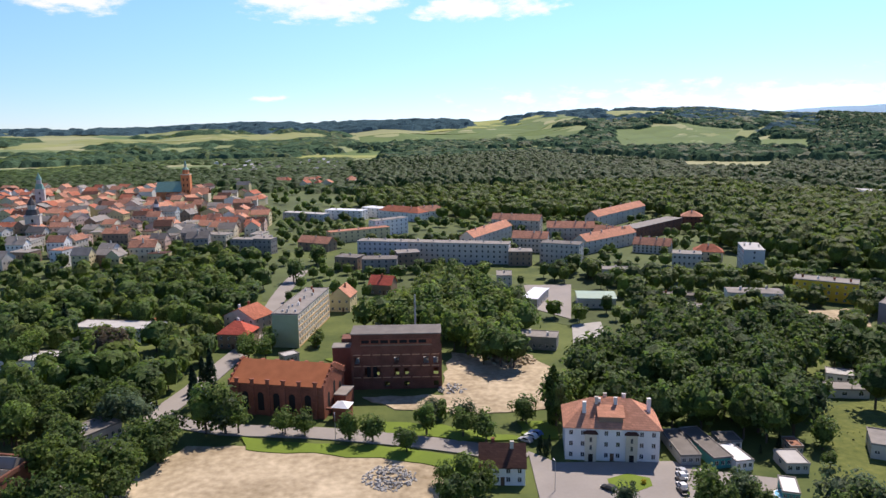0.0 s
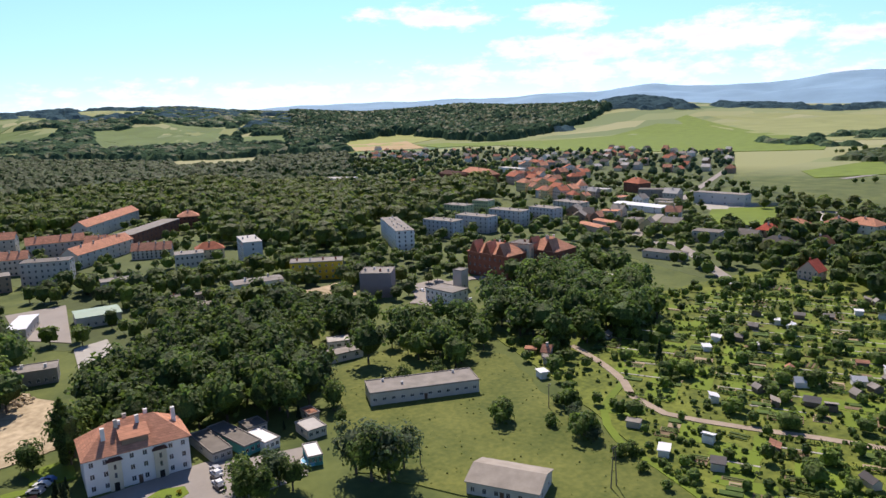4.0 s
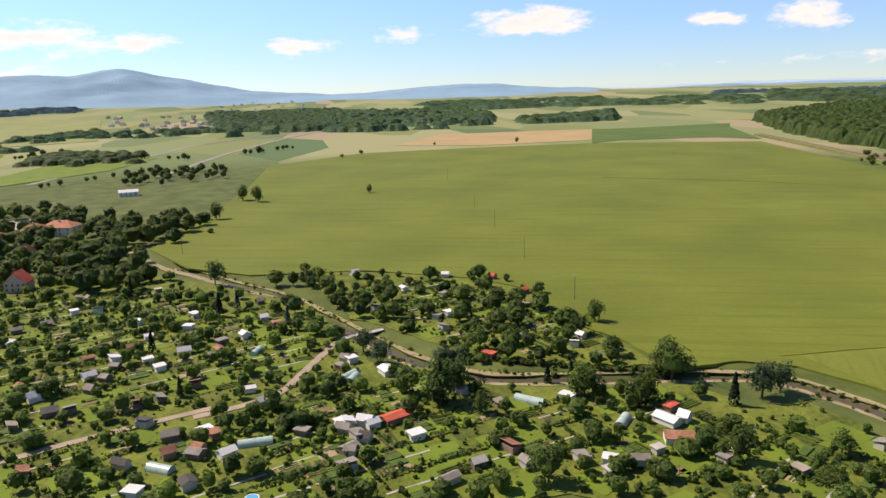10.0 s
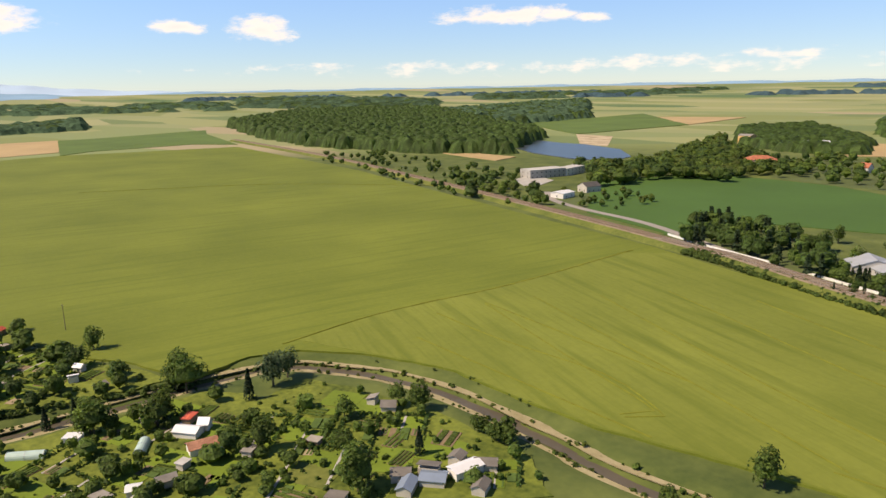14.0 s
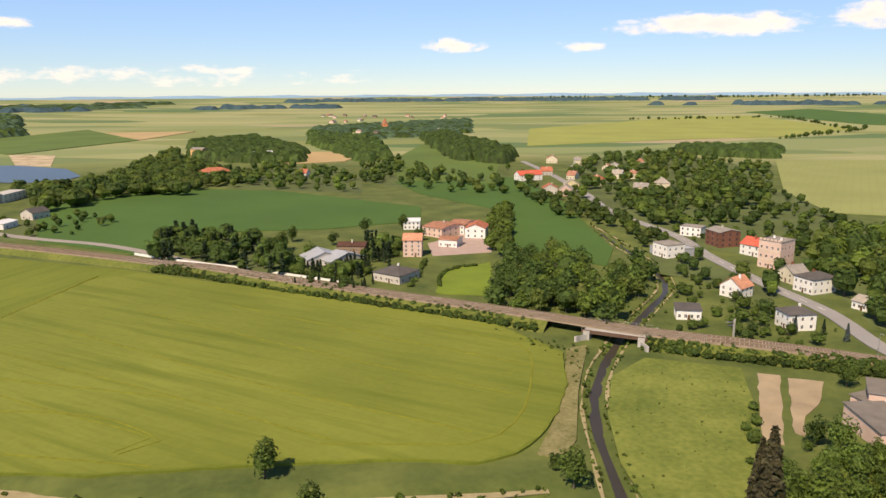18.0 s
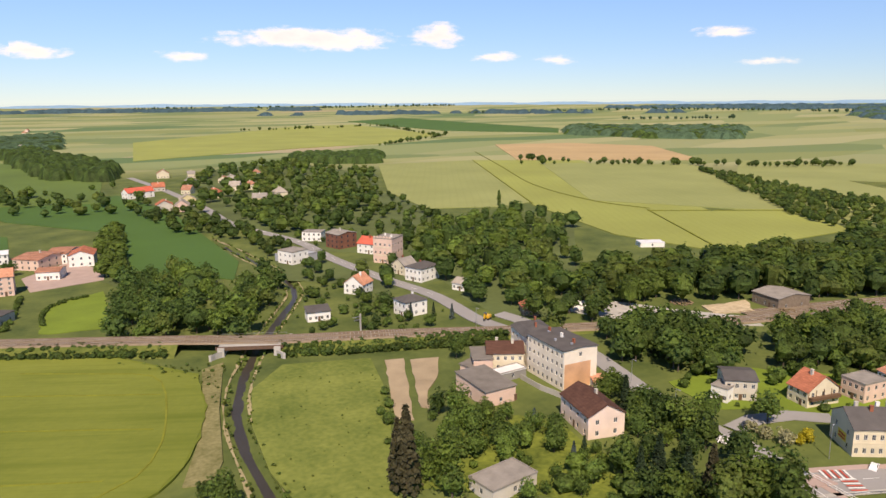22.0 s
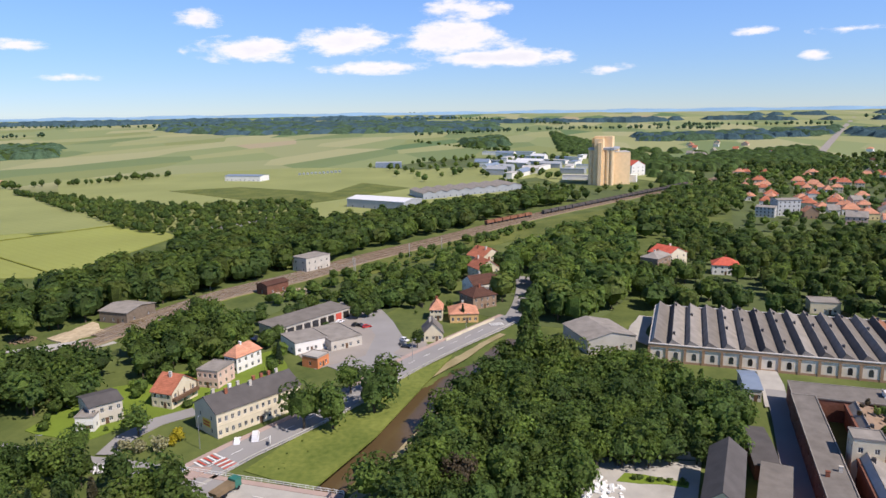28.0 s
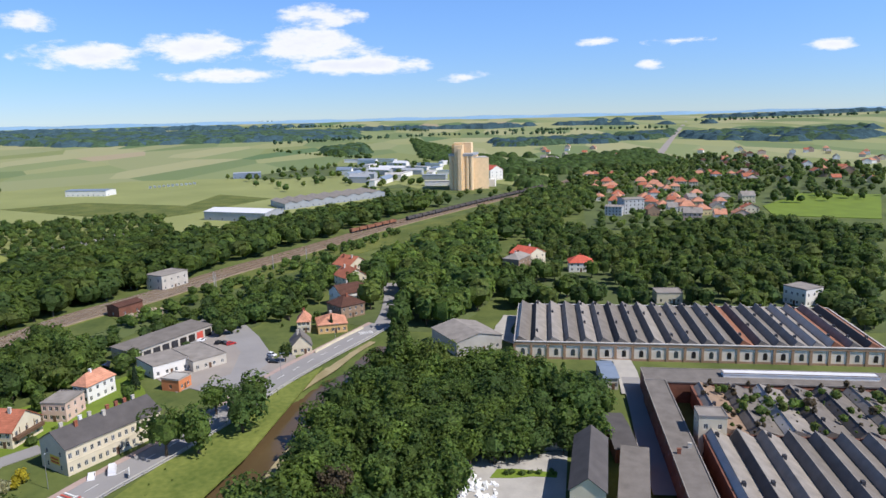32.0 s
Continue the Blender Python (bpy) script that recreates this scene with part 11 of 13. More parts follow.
# ---- concrete works beyond the wheat ----
house(386.3, -584.7, -112.4, 41.0, 18.0, 8, "flat", 0.3, "concrete", "felt_pale", (8, 2), 2, 0, 0, "works", "pale concrete works with open frames beside the road", "factory", doors=0)
house(376.5, -617.9, -89.8, 34.1, 14.0, 7, "flat", 0.3, "white_wall", "felt_pale", (5, 2), 2, 0, 0, "works", "pale concrete works hall with a flat roof", "factory", doors=0)
house(302.5, -486.4, -92.5, 15.9, 12.0, 4, "low", 1, "white_wall", "metal_white", (2, 1), 1, 0, 0, "shed", "small white shed with a white roof", "shed", doors=0)
house(300.8, -524.8, -110.8, 14.8, 12.0, 5, "gable", 3, "grey_wall", "slate", (3, 2), 1, 0, 0, "house", "grey house with a dark gabled roof", "house", doors=0)
area("works_yard", [(396, -551), (403, -590), (362, -566), (353, -526), (366, -522)], "concrete", 0.4, "pale yard of the concrete works", "yard")
area("stubble_field", [(739, -756), (667, -746), (517, -722), (513, -676), (600, -702)], "stubble", 0.806, "pale stubble strip before the wood", "field")
house(-882.8, 78.4, 95.8, 19.0, 28, 38, "flat", .5, "silo_wall", "felt_pale", (1, 1), 1, 0, 0, "silo_wing", "tall cream concrete wing of the grain silo", "silo", doors=0)

# ---- details of the buildings ----
for ob, w, d, h, at in ((school_west, 29.0, 18.0, 13, (-9.5, 0, 9.5)), (school_east, 21.2, 18.0, 14, (-6, 6))):
    for u in at:
        gable = MB().add([(u - 3, -d / 2 - .25, h - .5), (u + 3, -d / 2 - .25, h - .5), (u, -d / 2 - .25, h + 5.5), (u - 3, -d / 2 + 6, h - .5), (u + 3, -d / 2 + 6, h - .5), (u, -d / 2 + 7, h + 5.5)], [(0, 1, 2), (0, 2, 5, 3), (1, 4, 5, 2)]).make("cross_gable", "brick", ob)
        for s in (-1, 1):
            MB().add([(u + s * 3.4, -d / 2 - .6, h - .8), (u, -d / 2 - .6, h + 6.0), (u, -d / 2 + 7, h + 6.0), (u + s * 3.4, -d / 2 + 6, h - .8), (u + s * 3.4, -d / 2 - .6, h - .5), (u, -d / 2 - .6, h + 6.3), (u, -d / 2 + 7, h + 6.3), (u + s * 3.4, -d / 2 + 6, h - .5)], BOX_F).make("gable_roof", "tile_orange", gable)
villa_details(villa, 24.0, 14.5, 9.6)
on_roof_box(block, "gable_panel", -23.33, -23.26, -5.50, 5.50, 0, 13.8, "green_wall", "pale green gable wall")
on_roof_box(block, "balcony_band", -22.9, 22.9, -5.62, -5.51, 0.15, 0.60, "ochre_wall", "ochre band below the windows")
on_roof_box(block, "balcony_band", -22.9, 22.9, -5.62, -5.51, 2.89, 3.34, "ochre_wall", "ochre band below the windows")
on_roof_box(block, "balcony_band", -22.9, 22.9, -5.62, -5.51, 5.63, 6.08, "ochre_wall", "ochre band below the windows")
on_roof_box(block, "balcony_band", -22.9, 22.9, -5.62, -5.51, 8.37, 8.82, "ochre_wall", "ochre band below the windows")
on_roof_box(block, "balcony_band", -22.9, 22.9, -5.62, -5.51, 11.11, 11.56, "ochre_wall", "ochre band below the windows")
on_roof_box(tenement, "plaster_patch", 10.06, 10.10, -6.20, 4.00, .3, 8.7, "orange_plaster", "bare orange plaster patch")
on_roof_box(rows, "sign_board", -14.40, -14.31, -2.6, 1.6, 2.2, 4.6, "sign_yellow", "yellow advertising board")
on_roof_box(rows, "sign_bar", -14.44, -14.40, -2.2, 1.2, 2.6, 3.1, "paint_red")
on_roof_box(rows, "sign_bar", -14.44, -14.40, -2.2, 1.2, 3.5, 4.0, "paint_red")
on_roof_box(rows, "string_course", -14.30, 14.30, -6.10, -6.01, 3.65, 3.90, "cream")
on_roof_box(rows, "cornice", -14.30, 14.30, -6.25, -6.01, 7.15, 7.50, "cream")
on_roof_box(timber, "timber_post", 3.86, 3.93, -5.80, -5.55, 2.6, 5.4, "door_brown")
on_roof_box(timber, "timber_post", 3.86, 3.93, -2.95, -2.70, 2.6, 5.4, "door_brown")
on_roof_box(timber, "timber_post", 3.86, 3.93, -0.10, 0.15, 2.6, 5.4, "door_brown")
on_roof_box(timber, "timber_post", 3.86, 3.93, 2.75, 3.00, 2.6, 5.4, "door_brown")
on_roof_box(timber, "timber_post", 3.86, 3.93, 5.60, 5.85, 2.6, 5.4, "door_brown")
on_roof_box(timber, "balcony", 3.85, 5.15, -5.50, 5.50, 2.6, 3.5, "door_brown")
on_roof_box(mansion, "battlement", -5.7, -4.5, -7.10, -6.60, 14.3, 15.4, "pink_wall")
on_roof_box(mansion, "battlement", -3.7, -2.5, -7.10, -6.60, 14.3, 15.4, "pink_wall")
on_roof_box(mansion, "battlement", -1.8, -0.6, -7.10, -6.60, 14.3, 15.4, "pink_wall")
on_roof_box(mansion, "battlement", 0.2, 1.4, -7.10, -6.60, 14.3, 15.4, "pink_wall")
on_roof_box(mansion, "battlement", 2.2, 3.4, -7.10, -6.60, 14.3, 15.4, "pink_wall")
on_roof_box(mansion, "battlement", 4.1, 5.3, -7.10, -6.60, 14.3, 15.4, "pink_wall")
on_roof_box(mansion, "string_course", -6.0, 6.0, -7.15, -7.01, 4.4, 4.8, "cream")
on_roof_box(mansion, "string_course", -6.0, 6.0, -7.15, -7.01, 9.0, 9.4, "cream")
on_roof_box(garages, "garage_door", -19.42, -16.05, -6.06, -6.01, 0, 3.3, "dark_steel")
on_roof_box(garages, "garage_door", -14.98, -11.62, -6.06, -6.01, 0, 3.3, "dark_steel")
on_roof_box(garages, "garage_door", -10.55, -7.18, -6.06, -6.01, 0, 3.3, "dark_steel")
on_roof_box(garages, "garage_door", -6.12, -2.75, -6.06, -6.01, 0, 3.3, "dark_steel")
on_roof_box(garages, "garage_door", -1.68, 1.68, -6.06, -6.01, 0, 3.3, "dark_steel")
on_roof_box(garages, "garage_door", 2.75, 6.12, -6.06, -6.01, 0, 3.3, "dark_inside")
on_roof_box(garages, "garage_door", 7.18, 10.55, -6.06, -6.01, 0, 3.3, "dark_inside")
on_roof_box(garages, "garage_door", 11.62, 14.98, -6.06, -6.01, 0, 3.3, "paint_red")
on_roof_box(garages, "garage_door", 16.05, 19.42, -6.06, -6.01, 0, 3.3, "dark_inside")

# ---- roadside and yard things ----
truck(-146.5, -76.4, 160)
digger(-159.8, -237.0, 30)
wagons(-612.5, -9.0, -859.0, 153.0, 26, "slate")
wagons(-551.3, -52.4, -601.2, -18.5, 6, "rust_roof")
solar_array(-263.8, -127.8, 200, 8, 5)
solar_array(-259.0, -118.7, 200, 7, 4.5)
footbridge(254.9, 1.4, 262.8, -14.8)
heap("rubble_heap", -15.0, 170.2, 7, 220, "concrete", "heap of broken rubble on the sandy plot", "rubble", .5, 1.6)
heap("rubble_heap", 24.8, 261.4, 9, 160, "sand", "heap of pale rubble by the ruin", "rubble", .8, 2.0)
heap("rubble_heap", 1.7, 231.8, 5, 60, "concrete", "scattered rubble by the ruin", "rubble", .5, .8)
heap("white_bags", -159.4, 12.0, 6, 60, "paint_white", "pile of large white bags in the works yard", "bags", .9, 1.4)
heap("spoil_heap", -275.4, -179.2, 5, 120, "soil", "dark heap of coal in the goods yard", "heap", .5, 1.6)
heap("spoil_heap", -248.7, -212.8, 5, 120, "soil", "dark heap of coal in the goods yard", "heap", .5, 1.6)
heap("stone_heap", -207.2, -232.6, 7, 90, "white_wall", "pale blocks stacked in the goods yard", "heap", .9, 1.6)
heap("scrap_heap", -334.3, -130.2, 9, 140, "gravel", "long heap of old ballast beside the tracks", "heap", .6, 1.2)
play_frame(-132.4, 320.3, 20)
play_frame(-129.7, 322.1, 20)
play_frame(-125.4, 319.0, 20)
pool(80.3, 157.9, 2.2)
pool(150.8, 23.1, 1.6)
dashes([(-147.7, -91.1), (-155.7, -87.9), (-168.6, -82.3), (-184.9, -73.3), (-207.1, -62.8), (-236.7, -51.5), (-272.0, -33.5), (-302.2, -17.2)], 9.0, 4.0, .18, .545)
dashes([(-152.8, -96.8), (-150.4, -85.0), (-145.9, -68.3), (-140.7, -46.1)], 9.0, 4.0, .18, .60)
dashes([(-150.7, -86.7), (-154.4, -98.9), (-156.1, -114.8), (-156.8, -134.3), (-161.6, -155.6), (-167.6, -178.4)], 9.0, 4.0, .16, .56)
dashes([(-159.5, -281.0), (-153.4, -325.4), (-148.7, -383.0), (-148.4, -443.9), (-130, -534)], 12.0, 5.0, .2, .6)
ribbon("pavement", [(-149.8, -96.3), (-157.9, -93.1), (-171.1, -87.3), (-187.4, -78.3), (-209.3, -67.9), (-239.0, -56.6), (-274.6, -38.5), (-304.9, -22.1)], 2.0, "paving", .52, "reddish paved footway beside the street", "pavement")
ribbon("pavement", [(-145.7, -86.1), (-153.6, -83.0), (-166.2, -77.5), (-182.4, -68.5), (-205.0, -57.8), (-234.4, -46.5), (-269.5, -28.8), (-299.6, -12.4)], 1.2, "concrete", .52, "pale kerb and footway beside the street", "pavement")
railing([(-153.3, -82.2), (-165.8, -76.7), (-182.1, -67.8), (-204.7, -57.1), (-234.1, -45.8), (-269.1, -28.1), (-299.2, -11.7)], 1.0, .4, "pale metal railing along the street above the river")
zebra(-160.3, -83.1, 60, 7, .5, 4, "paint_red")
zebra(-161.6, -88.5, 150, 7, .5, 4, "paint_red")
zebra(-154.2, -112.5, 120, 7, .5, 4, "paint_white")
zebra(-290.0, -23.0, 110, 6, .5, 4, "paint_white")
board_on_posts(-172.3, -75.7, 200, 2.4, 1.2, 1.2)
area("pavement_island", [(-151.0, -93.1), (-157.4, -90.6), (-157.8, -85.6), (-151.7, -87.4)], "paving", 0.812, "paved traffic island at the crossing", "pavement")
wall_run("garden_wall", [(174.6, -398.1), (156.6, -387.5), (139.8, -378.5), (101.0, -361.3)], 1.4, .3, "paint_white", "long low white garden wall behind the track", .2)
wall_run("garden_wall", [(87.5, -354.5), (61.2, -340.3), (41.9, -330.9)], 1.2, .3, "white_wall", "low white garden wall behind the track", .2)
wall_run("concrete_fence", [(-133.4, -178.1), (-133.2, -167.4), (-134.8, -159.1)], 1.8, .2, "concrete", "concrete fence behind the tenement", .2)
wall_run("concrete_fence", [(-179.6, 12.2), (-178.3, 38.9)], 2.2, .2, "concrete", "weathered concrete fence of the works yard", .2)
wall_run("wooden_fence", [(-356.4, -87.8), (-337.1, -74.5), (-313.6, -58.9)], 1.6, .1, "wood_grey", "grey wooden fence beside the houses", .2)
wall_run("street_wall", [(-265.9, -41.0), (-278.9, -34.5), (-296.5, -24.7)], 1.4, .3, "cream", "cream garden wall along the street", .3)
wall_run("field_fence", [(472, 264), (502, 224), (616, 277), (579, 321)], 3.5, .08, "metal_grey", "tall mesh fence round the sports pitch", .3)
area("sports_pitch", [(477, 266), (507, 227), (609, 275), (573, 317)], "lawn", 0.418, "green sports pitch with a mesh fence", "pitch")
area("pond", [(668, -898), (634, -952), (536, -907), (418, -814), (401, -766), (486, -783), (580, -814)], "pond", 0.444, "calm blue pond between trees", "water")
area("pond", [(656, -1095), (575, -1076), (494, -910), (546, -923)], "sand", 0.43, "bare pale shore beside the pond", "ground")
area("pond", [(461, 1360), (560, 1302), (510, 1194), (430, 1240)], "pond", 0.636, "narrow bright pond behind the woods", "water")
area("stubble_field", [(856, -1666), (581, -1719), (591, -1420), (754, -1493)], "stubble", 0.842, "pale stubble strip in far fields", "field")
area("stubble_field", [(252, -985), (220, -1116), (110, -1089), (126, -951), (211, -914)], "stubble", 0.848, "pale stubble field by a wood", "field")
area("dark_field", [(928, -1323), (885, -1819), (591, -1420), (656, -1095)], "dark_crop", 0.854, "dark green field by the far wood", "field")
# boards added to stand in for an unreadable row of far white shapes
board_on_posts(-985.3, -361.7, 65, 5, 3.0, .2)
board_on_posts(-989.8, -357.2, 65, 5, 3.0, .2)
board_on_posts(-994.3, -352.7, 65, 5, 3.0, .2)
board_on_posts(-998.8, -348.2, 65, 5, 3.0, .2)
board_on_posts(-1003.3, -343.6, 65, 5, 3.0, .2)
board_on_posts(-1007.9, -339.0, 65, 5, 3.0, .2)
board_on_posts(-1012.4, -334.4, 65, 5, 3.0, .2)
board_on_posts(-1017.0, -329.8, 65, 5, 3.0, .2)
board_on_posts(-1021.6, -325.1, 65, 5, 3.0, .2)
board_on_posts(-1026.2, -320.5, 65, 5, 3.0, .2)
board_on_posts(-1030.8, -315.8, 65, 5, 3.0, .2)
old_tower(133.1, -1766.9, 12, 16, "orange_block", "tile_red", 12, "red brick church tower of a far village", "church_tower", False)
wood_line("hedge", [(14.4, -324.0), (11.1, -349.5), (8.1, -379.3)], 1.6, 1.6, 2.2, 2.0, kinds=("bush",), n=60, leaf=.16, label="clipped dark green hedge", clear=False, seed=301)
wood_line("hedge", [(1.0, -323.5), (0.0, -342.0), (-3.5, -354.9), (-11.9, -363.0), (-20.2, -365.2)], 1.6, 1.4, 1.9, 2.0, kinds=("bush",), n=60, leaf=.16, label="clipped dark green hedge on the lawn", clear=False, seed=302)
wood_line("hedge", [(227.3, -40.0), (219.0, -53.2), (211.7, -71.0), (205.3, -89.4), (200.2, -104.0)], 1.8, 1.8, 2.4, 2.5, kinds=("bush","lime"), n=60, leaf=.16, label="clipped dark green hedge round the gardens", clear=False, seed=303)
wood_line("hedge", [(268.1, 112.0), (289.1, 100.5), (300.1, 86.4), (323.0, 89.7)], 2.2, 1.8, 2.4, 2.5, kinds=("bush","lime"), n=50, leaf=.16, label="dark green hedge between gardens", clear=False, seed=304)
wood_line("hedge", [(148.4, 108.4), (145.7, 95.7), (138.1, 73.3), (134.1, 62.5)], 2.0, 1.5, 2.2, 2.0, kinds=("bush",), n=50, leaf=.16, label="dark green hedge beside the track", clear=False, seed=305)
wood_line("hedge", [(-166.1, 18.1), (-165.5, 33.3)], 1.6, 1.3, 1.7, 2.0, kinds=("bush",), n=60, leaf=.16, label="clipped green hedge in the works yard", clear=False, seed=306)

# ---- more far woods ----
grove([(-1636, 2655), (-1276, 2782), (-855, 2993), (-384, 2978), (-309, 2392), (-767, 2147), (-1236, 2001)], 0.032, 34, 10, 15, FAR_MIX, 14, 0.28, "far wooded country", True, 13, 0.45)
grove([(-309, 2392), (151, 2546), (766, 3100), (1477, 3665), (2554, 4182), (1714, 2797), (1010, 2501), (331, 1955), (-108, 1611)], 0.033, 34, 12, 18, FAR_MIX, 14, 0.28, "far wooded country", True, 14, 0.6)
grove([(-746, 1201), (-543, 1419), (-160, 1398), (115, 1265), (-106, 921), (-363, 1006), (-609, 978)], 0.034, 20, 7, 11, FAR_MIX, 22, 0.21, "far gardens and trees behind the town", True, 15, 0.7)
grove([(686, 1343), (834, 1301), (1104, 1190), (1115, 887), (1180, 645), (769, 421), (742, 574), (603, 655), (516, 727), (414, 820)], 0.035, 20, 7, 12, FAR_MIX, 22, 0.21, "trees among the houses of the town", True, 16, 0.55)
grove([(712, 738), (742, 574), (769, 421), (636, 251), (486, 257), (417.5, 295.0), (419.3, 371.4), (497, 526)], 0.036, 15, 6, 11, MIXED, 40, 0.15, "trees among the houses of the town", True, 17, 0.5)
grove([(1516, 797), (1885, 744), (2170, 639), (2443, 396), (2448, -2), (2051, -3), (1869, 302), (1663, 516), (1396, 576)], 0.037, 50, 9, 14, FAR_MIX, 14, 0.28, "far wooded country", True, 18, 0.25)
grove([(1128, 460), (1334, 458), (1223, 302), (1066, 263), (1060, 364)], 0.038, 16, 7, 10, FAR_MIX, 22, 0.21, "trees along a far road", True, 19, 0.7)
grove([(804, 229), (953, 235), (940, 130), (836, 116), (782, 181)], 0.039, 15, 8, 12, MIXED, 40, 0.16, "trees along the country road", True, 20, 0.6)
wood("woodland", [(338.7, 49.2), (360.4, 25.6), (331.8, -7.3), (283.1, -7.2), (288.1, 13.9), (310.9, 40.5)], 8, 5, 9, MIXED, 80, 0.11, "thick scrub along the stream", True, 21, 0.7)
grove([(304, -1782), (167, -2030), (-87, -2203), (-62, -1606), (98, -1440), (218, -1385)], 0.040, 18, 8, 12, FAR_MIX, 22, 0.21, "trees of the far village", True, 22, 0.75)
wood("woodland", [(-73, -629), (-106, -642), (-128, -518), (-138.0, -412.8), (-114.9, -382.8), (-106, -460), (-84, -513)], 10, 6, 10, MIXED, 80, 0.11, "trees along the road and stream", True, 23, 0.7)
grove([(-119.5, -398.4), (-152.3, -375.7), (-159.1, -319.3), (-139.7, -290.2), (-132.0, -324.3), (-110.4, -347.2)], 0.041, 9, 5, 9, MIXED, 68, 0.105, "garden trees along the road", True, 24, 0.55)
wood("woodland", [(-106.7, -317.3), (-132.0, -324.3), (-140.3, -280.5), (-139.0, -239.9), (-116.2, -230.4), (-94.6, -240.8), (-84.4, -249.5)], 8, 3, 6, ('fruit', 'oak', 'maple'), 145, 0.072, "garden trees by the houses", True, 25, 0.4)
grove([(595, -533), (491, -514), (396, -485), (303, -461), (286.6, -423.6), (370.5, -439.6), (517, -493)], 0.042, 9, 4, 8, MIXED, 60, 0.13, "scrub along the railway", True, 26, 0.5)
grove([(3564, -444), (3316, -1332), (2834, -1779), (2361, -1480), (2635, -1056), (2812, -347)], 0.043, 60, 13, 18, FAR_MIX, 14, 0.28, "far wooded country", True, 27, 0.5)
grove([(2279, -2856), (1898, -3323), (1394, -3769), (1268, -3433), (1655, -2898), (1984, -2524)], 0.044, 60, 13, 18, FAR_MIX, 14, 0.28, "far wooded country", True, 28, 0.6)
wood_line("tree_row", [(-556, -4302), (-1681, -3969), (-2344, -3825)], 26, 12, 17, 40, kinds=('far',), n=14, leaf=0.28, label="far belt of woods", clear=False, seed=29, fill=1.0)
wood_line("tree_row", [(-1895, -2990), (-2876, -2562), (-3181, -1163)], 26, 12, 17, 40, kinds=('far',), n=14, leaf=0.28, label="far belt of woods", clear=False, seed=30, fill=1.0)
wood_line("tree_row", [(-2734, -1246), (-2947, -1061)], 26, 12, 17, 40, kinds=('far',), n=14, leaf=0.28, label="far belt of woods", clear=False, seed=31, fill=1.0)
wood_line("tree_row", [(-1978, -2053), (-2366, -1809)], 26, 12, 17, 40, kinds=('far',), n=14, leaf=0.28, label="far belt of woods", clear=False, seed=32, fill=1.0)
wood_line("tree_row", [(-4277, -2390), (-4649, -1548), (-4815, -422)], 24, 12, 17, 36, kinds=('far',), n=14, leaf=0.28, label="far belt of woods", clear=False, seed=33, fill=1.0)
wood_line("tree_row", [(-3372, -1179), (-3903, -525), (-3168, 65)], 24, 12, 17, 36, kinds=('far',), n=14, leaf=0.28, label="far belt of woods", clear=False, seed=34, fill=1.0)
wood_line("tree_row", [(-3390, 1332), (-2934, 1938)], 24, 12, 17, 36, kinds=('far',), n=14, leaf=0.28, label="far belt of woods", clear=False, seed=35, fill=1.0)
wood_line("tree_row", [(-2970, 388), (-2873, 1014)], 24, 12, 17, 36, kinds=('far',), n=14, leaf=0.28, label="far belt of woods", clear=False, seed=36, fill=1.0)
wood_line("tree_row", [(-2350, -464), (-2736, 56), (-2634, 552)], 24, 12, 17, 36, kinds=('far',), n=14, leaf=0.28, label="far belt of woods", clear=False, seed=37, fill=1.0)
grove([(-1976, -246), (-2129, -157), (-1801, -119), (-1679, -190)], 0.045, 14, 13, 18, FAR_MIX, 22, 0.21, "far clump of trees", True, 38, 1.0)
grove([(-1609, 172), (-1394, 293), (-1586, 523), (-1162, 431), (-1046, 220), (-1074, 140)], 0.046, 18, 8, 12, FAR_MIX, 22, 0.21, "trees at the edge of the town", True, 39, 0.7)
grove([(-867, -66), (-806, 40), (-821, 107), (-872, 183), (-752, 134), (-710, 47), (-725, -21)], 0.047, 16, 7, 10, MIXED, 36, 0.16, "trees along the tracks", True, 40, 0.5)
grove([(-1041, 235), (-967, 454), (-535, 258), (-521, 174), (-544, 132)], 0.048, 14, 6, 9, MIXED, 36, 0.16, "trees among the estate houses", True, 41, 0.55)
BUSY.append((-354.9, 54.6, 13))
BUSY.append((-338.9, 45.2, 10))
BUSY.append((-365.3, 89.4, 13))
BUSY.append((-293.3, 161.3, 12))
BUSY.append((-343.9, 94.3, 8))

for q, s in (([(-330, 1120), (-170, 1100), (-260, 1800), (-560, 1750)], 51), ([(-160, 1050), (0, 1150), (-60, 1500), (-230, 1500)], 52)):
    town(q, 70, (4, 7), 2.6, ("white_wall", "cream", "brown_wall"), ("felt_pale", "metal_white", "felt_light"), "tiny far garden huts between trees", s, "far huts", ("gable", "low"), True)

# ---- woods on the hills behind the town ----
# broadleaf canopies whose blue is haze put into the leaf colour
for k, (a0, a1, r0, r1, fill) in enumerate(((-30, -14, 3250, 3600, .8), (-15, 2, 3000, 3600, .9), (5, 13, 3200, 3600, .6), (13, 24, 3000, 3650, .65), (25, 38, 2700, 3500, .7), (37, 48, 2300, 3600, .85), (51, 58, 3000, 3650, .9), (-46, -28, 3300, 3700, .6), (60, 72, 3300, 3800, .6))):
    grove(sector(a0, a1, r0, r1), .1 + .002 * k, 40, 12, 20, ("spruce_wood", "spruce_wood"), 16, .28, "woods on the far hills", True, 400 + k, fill)

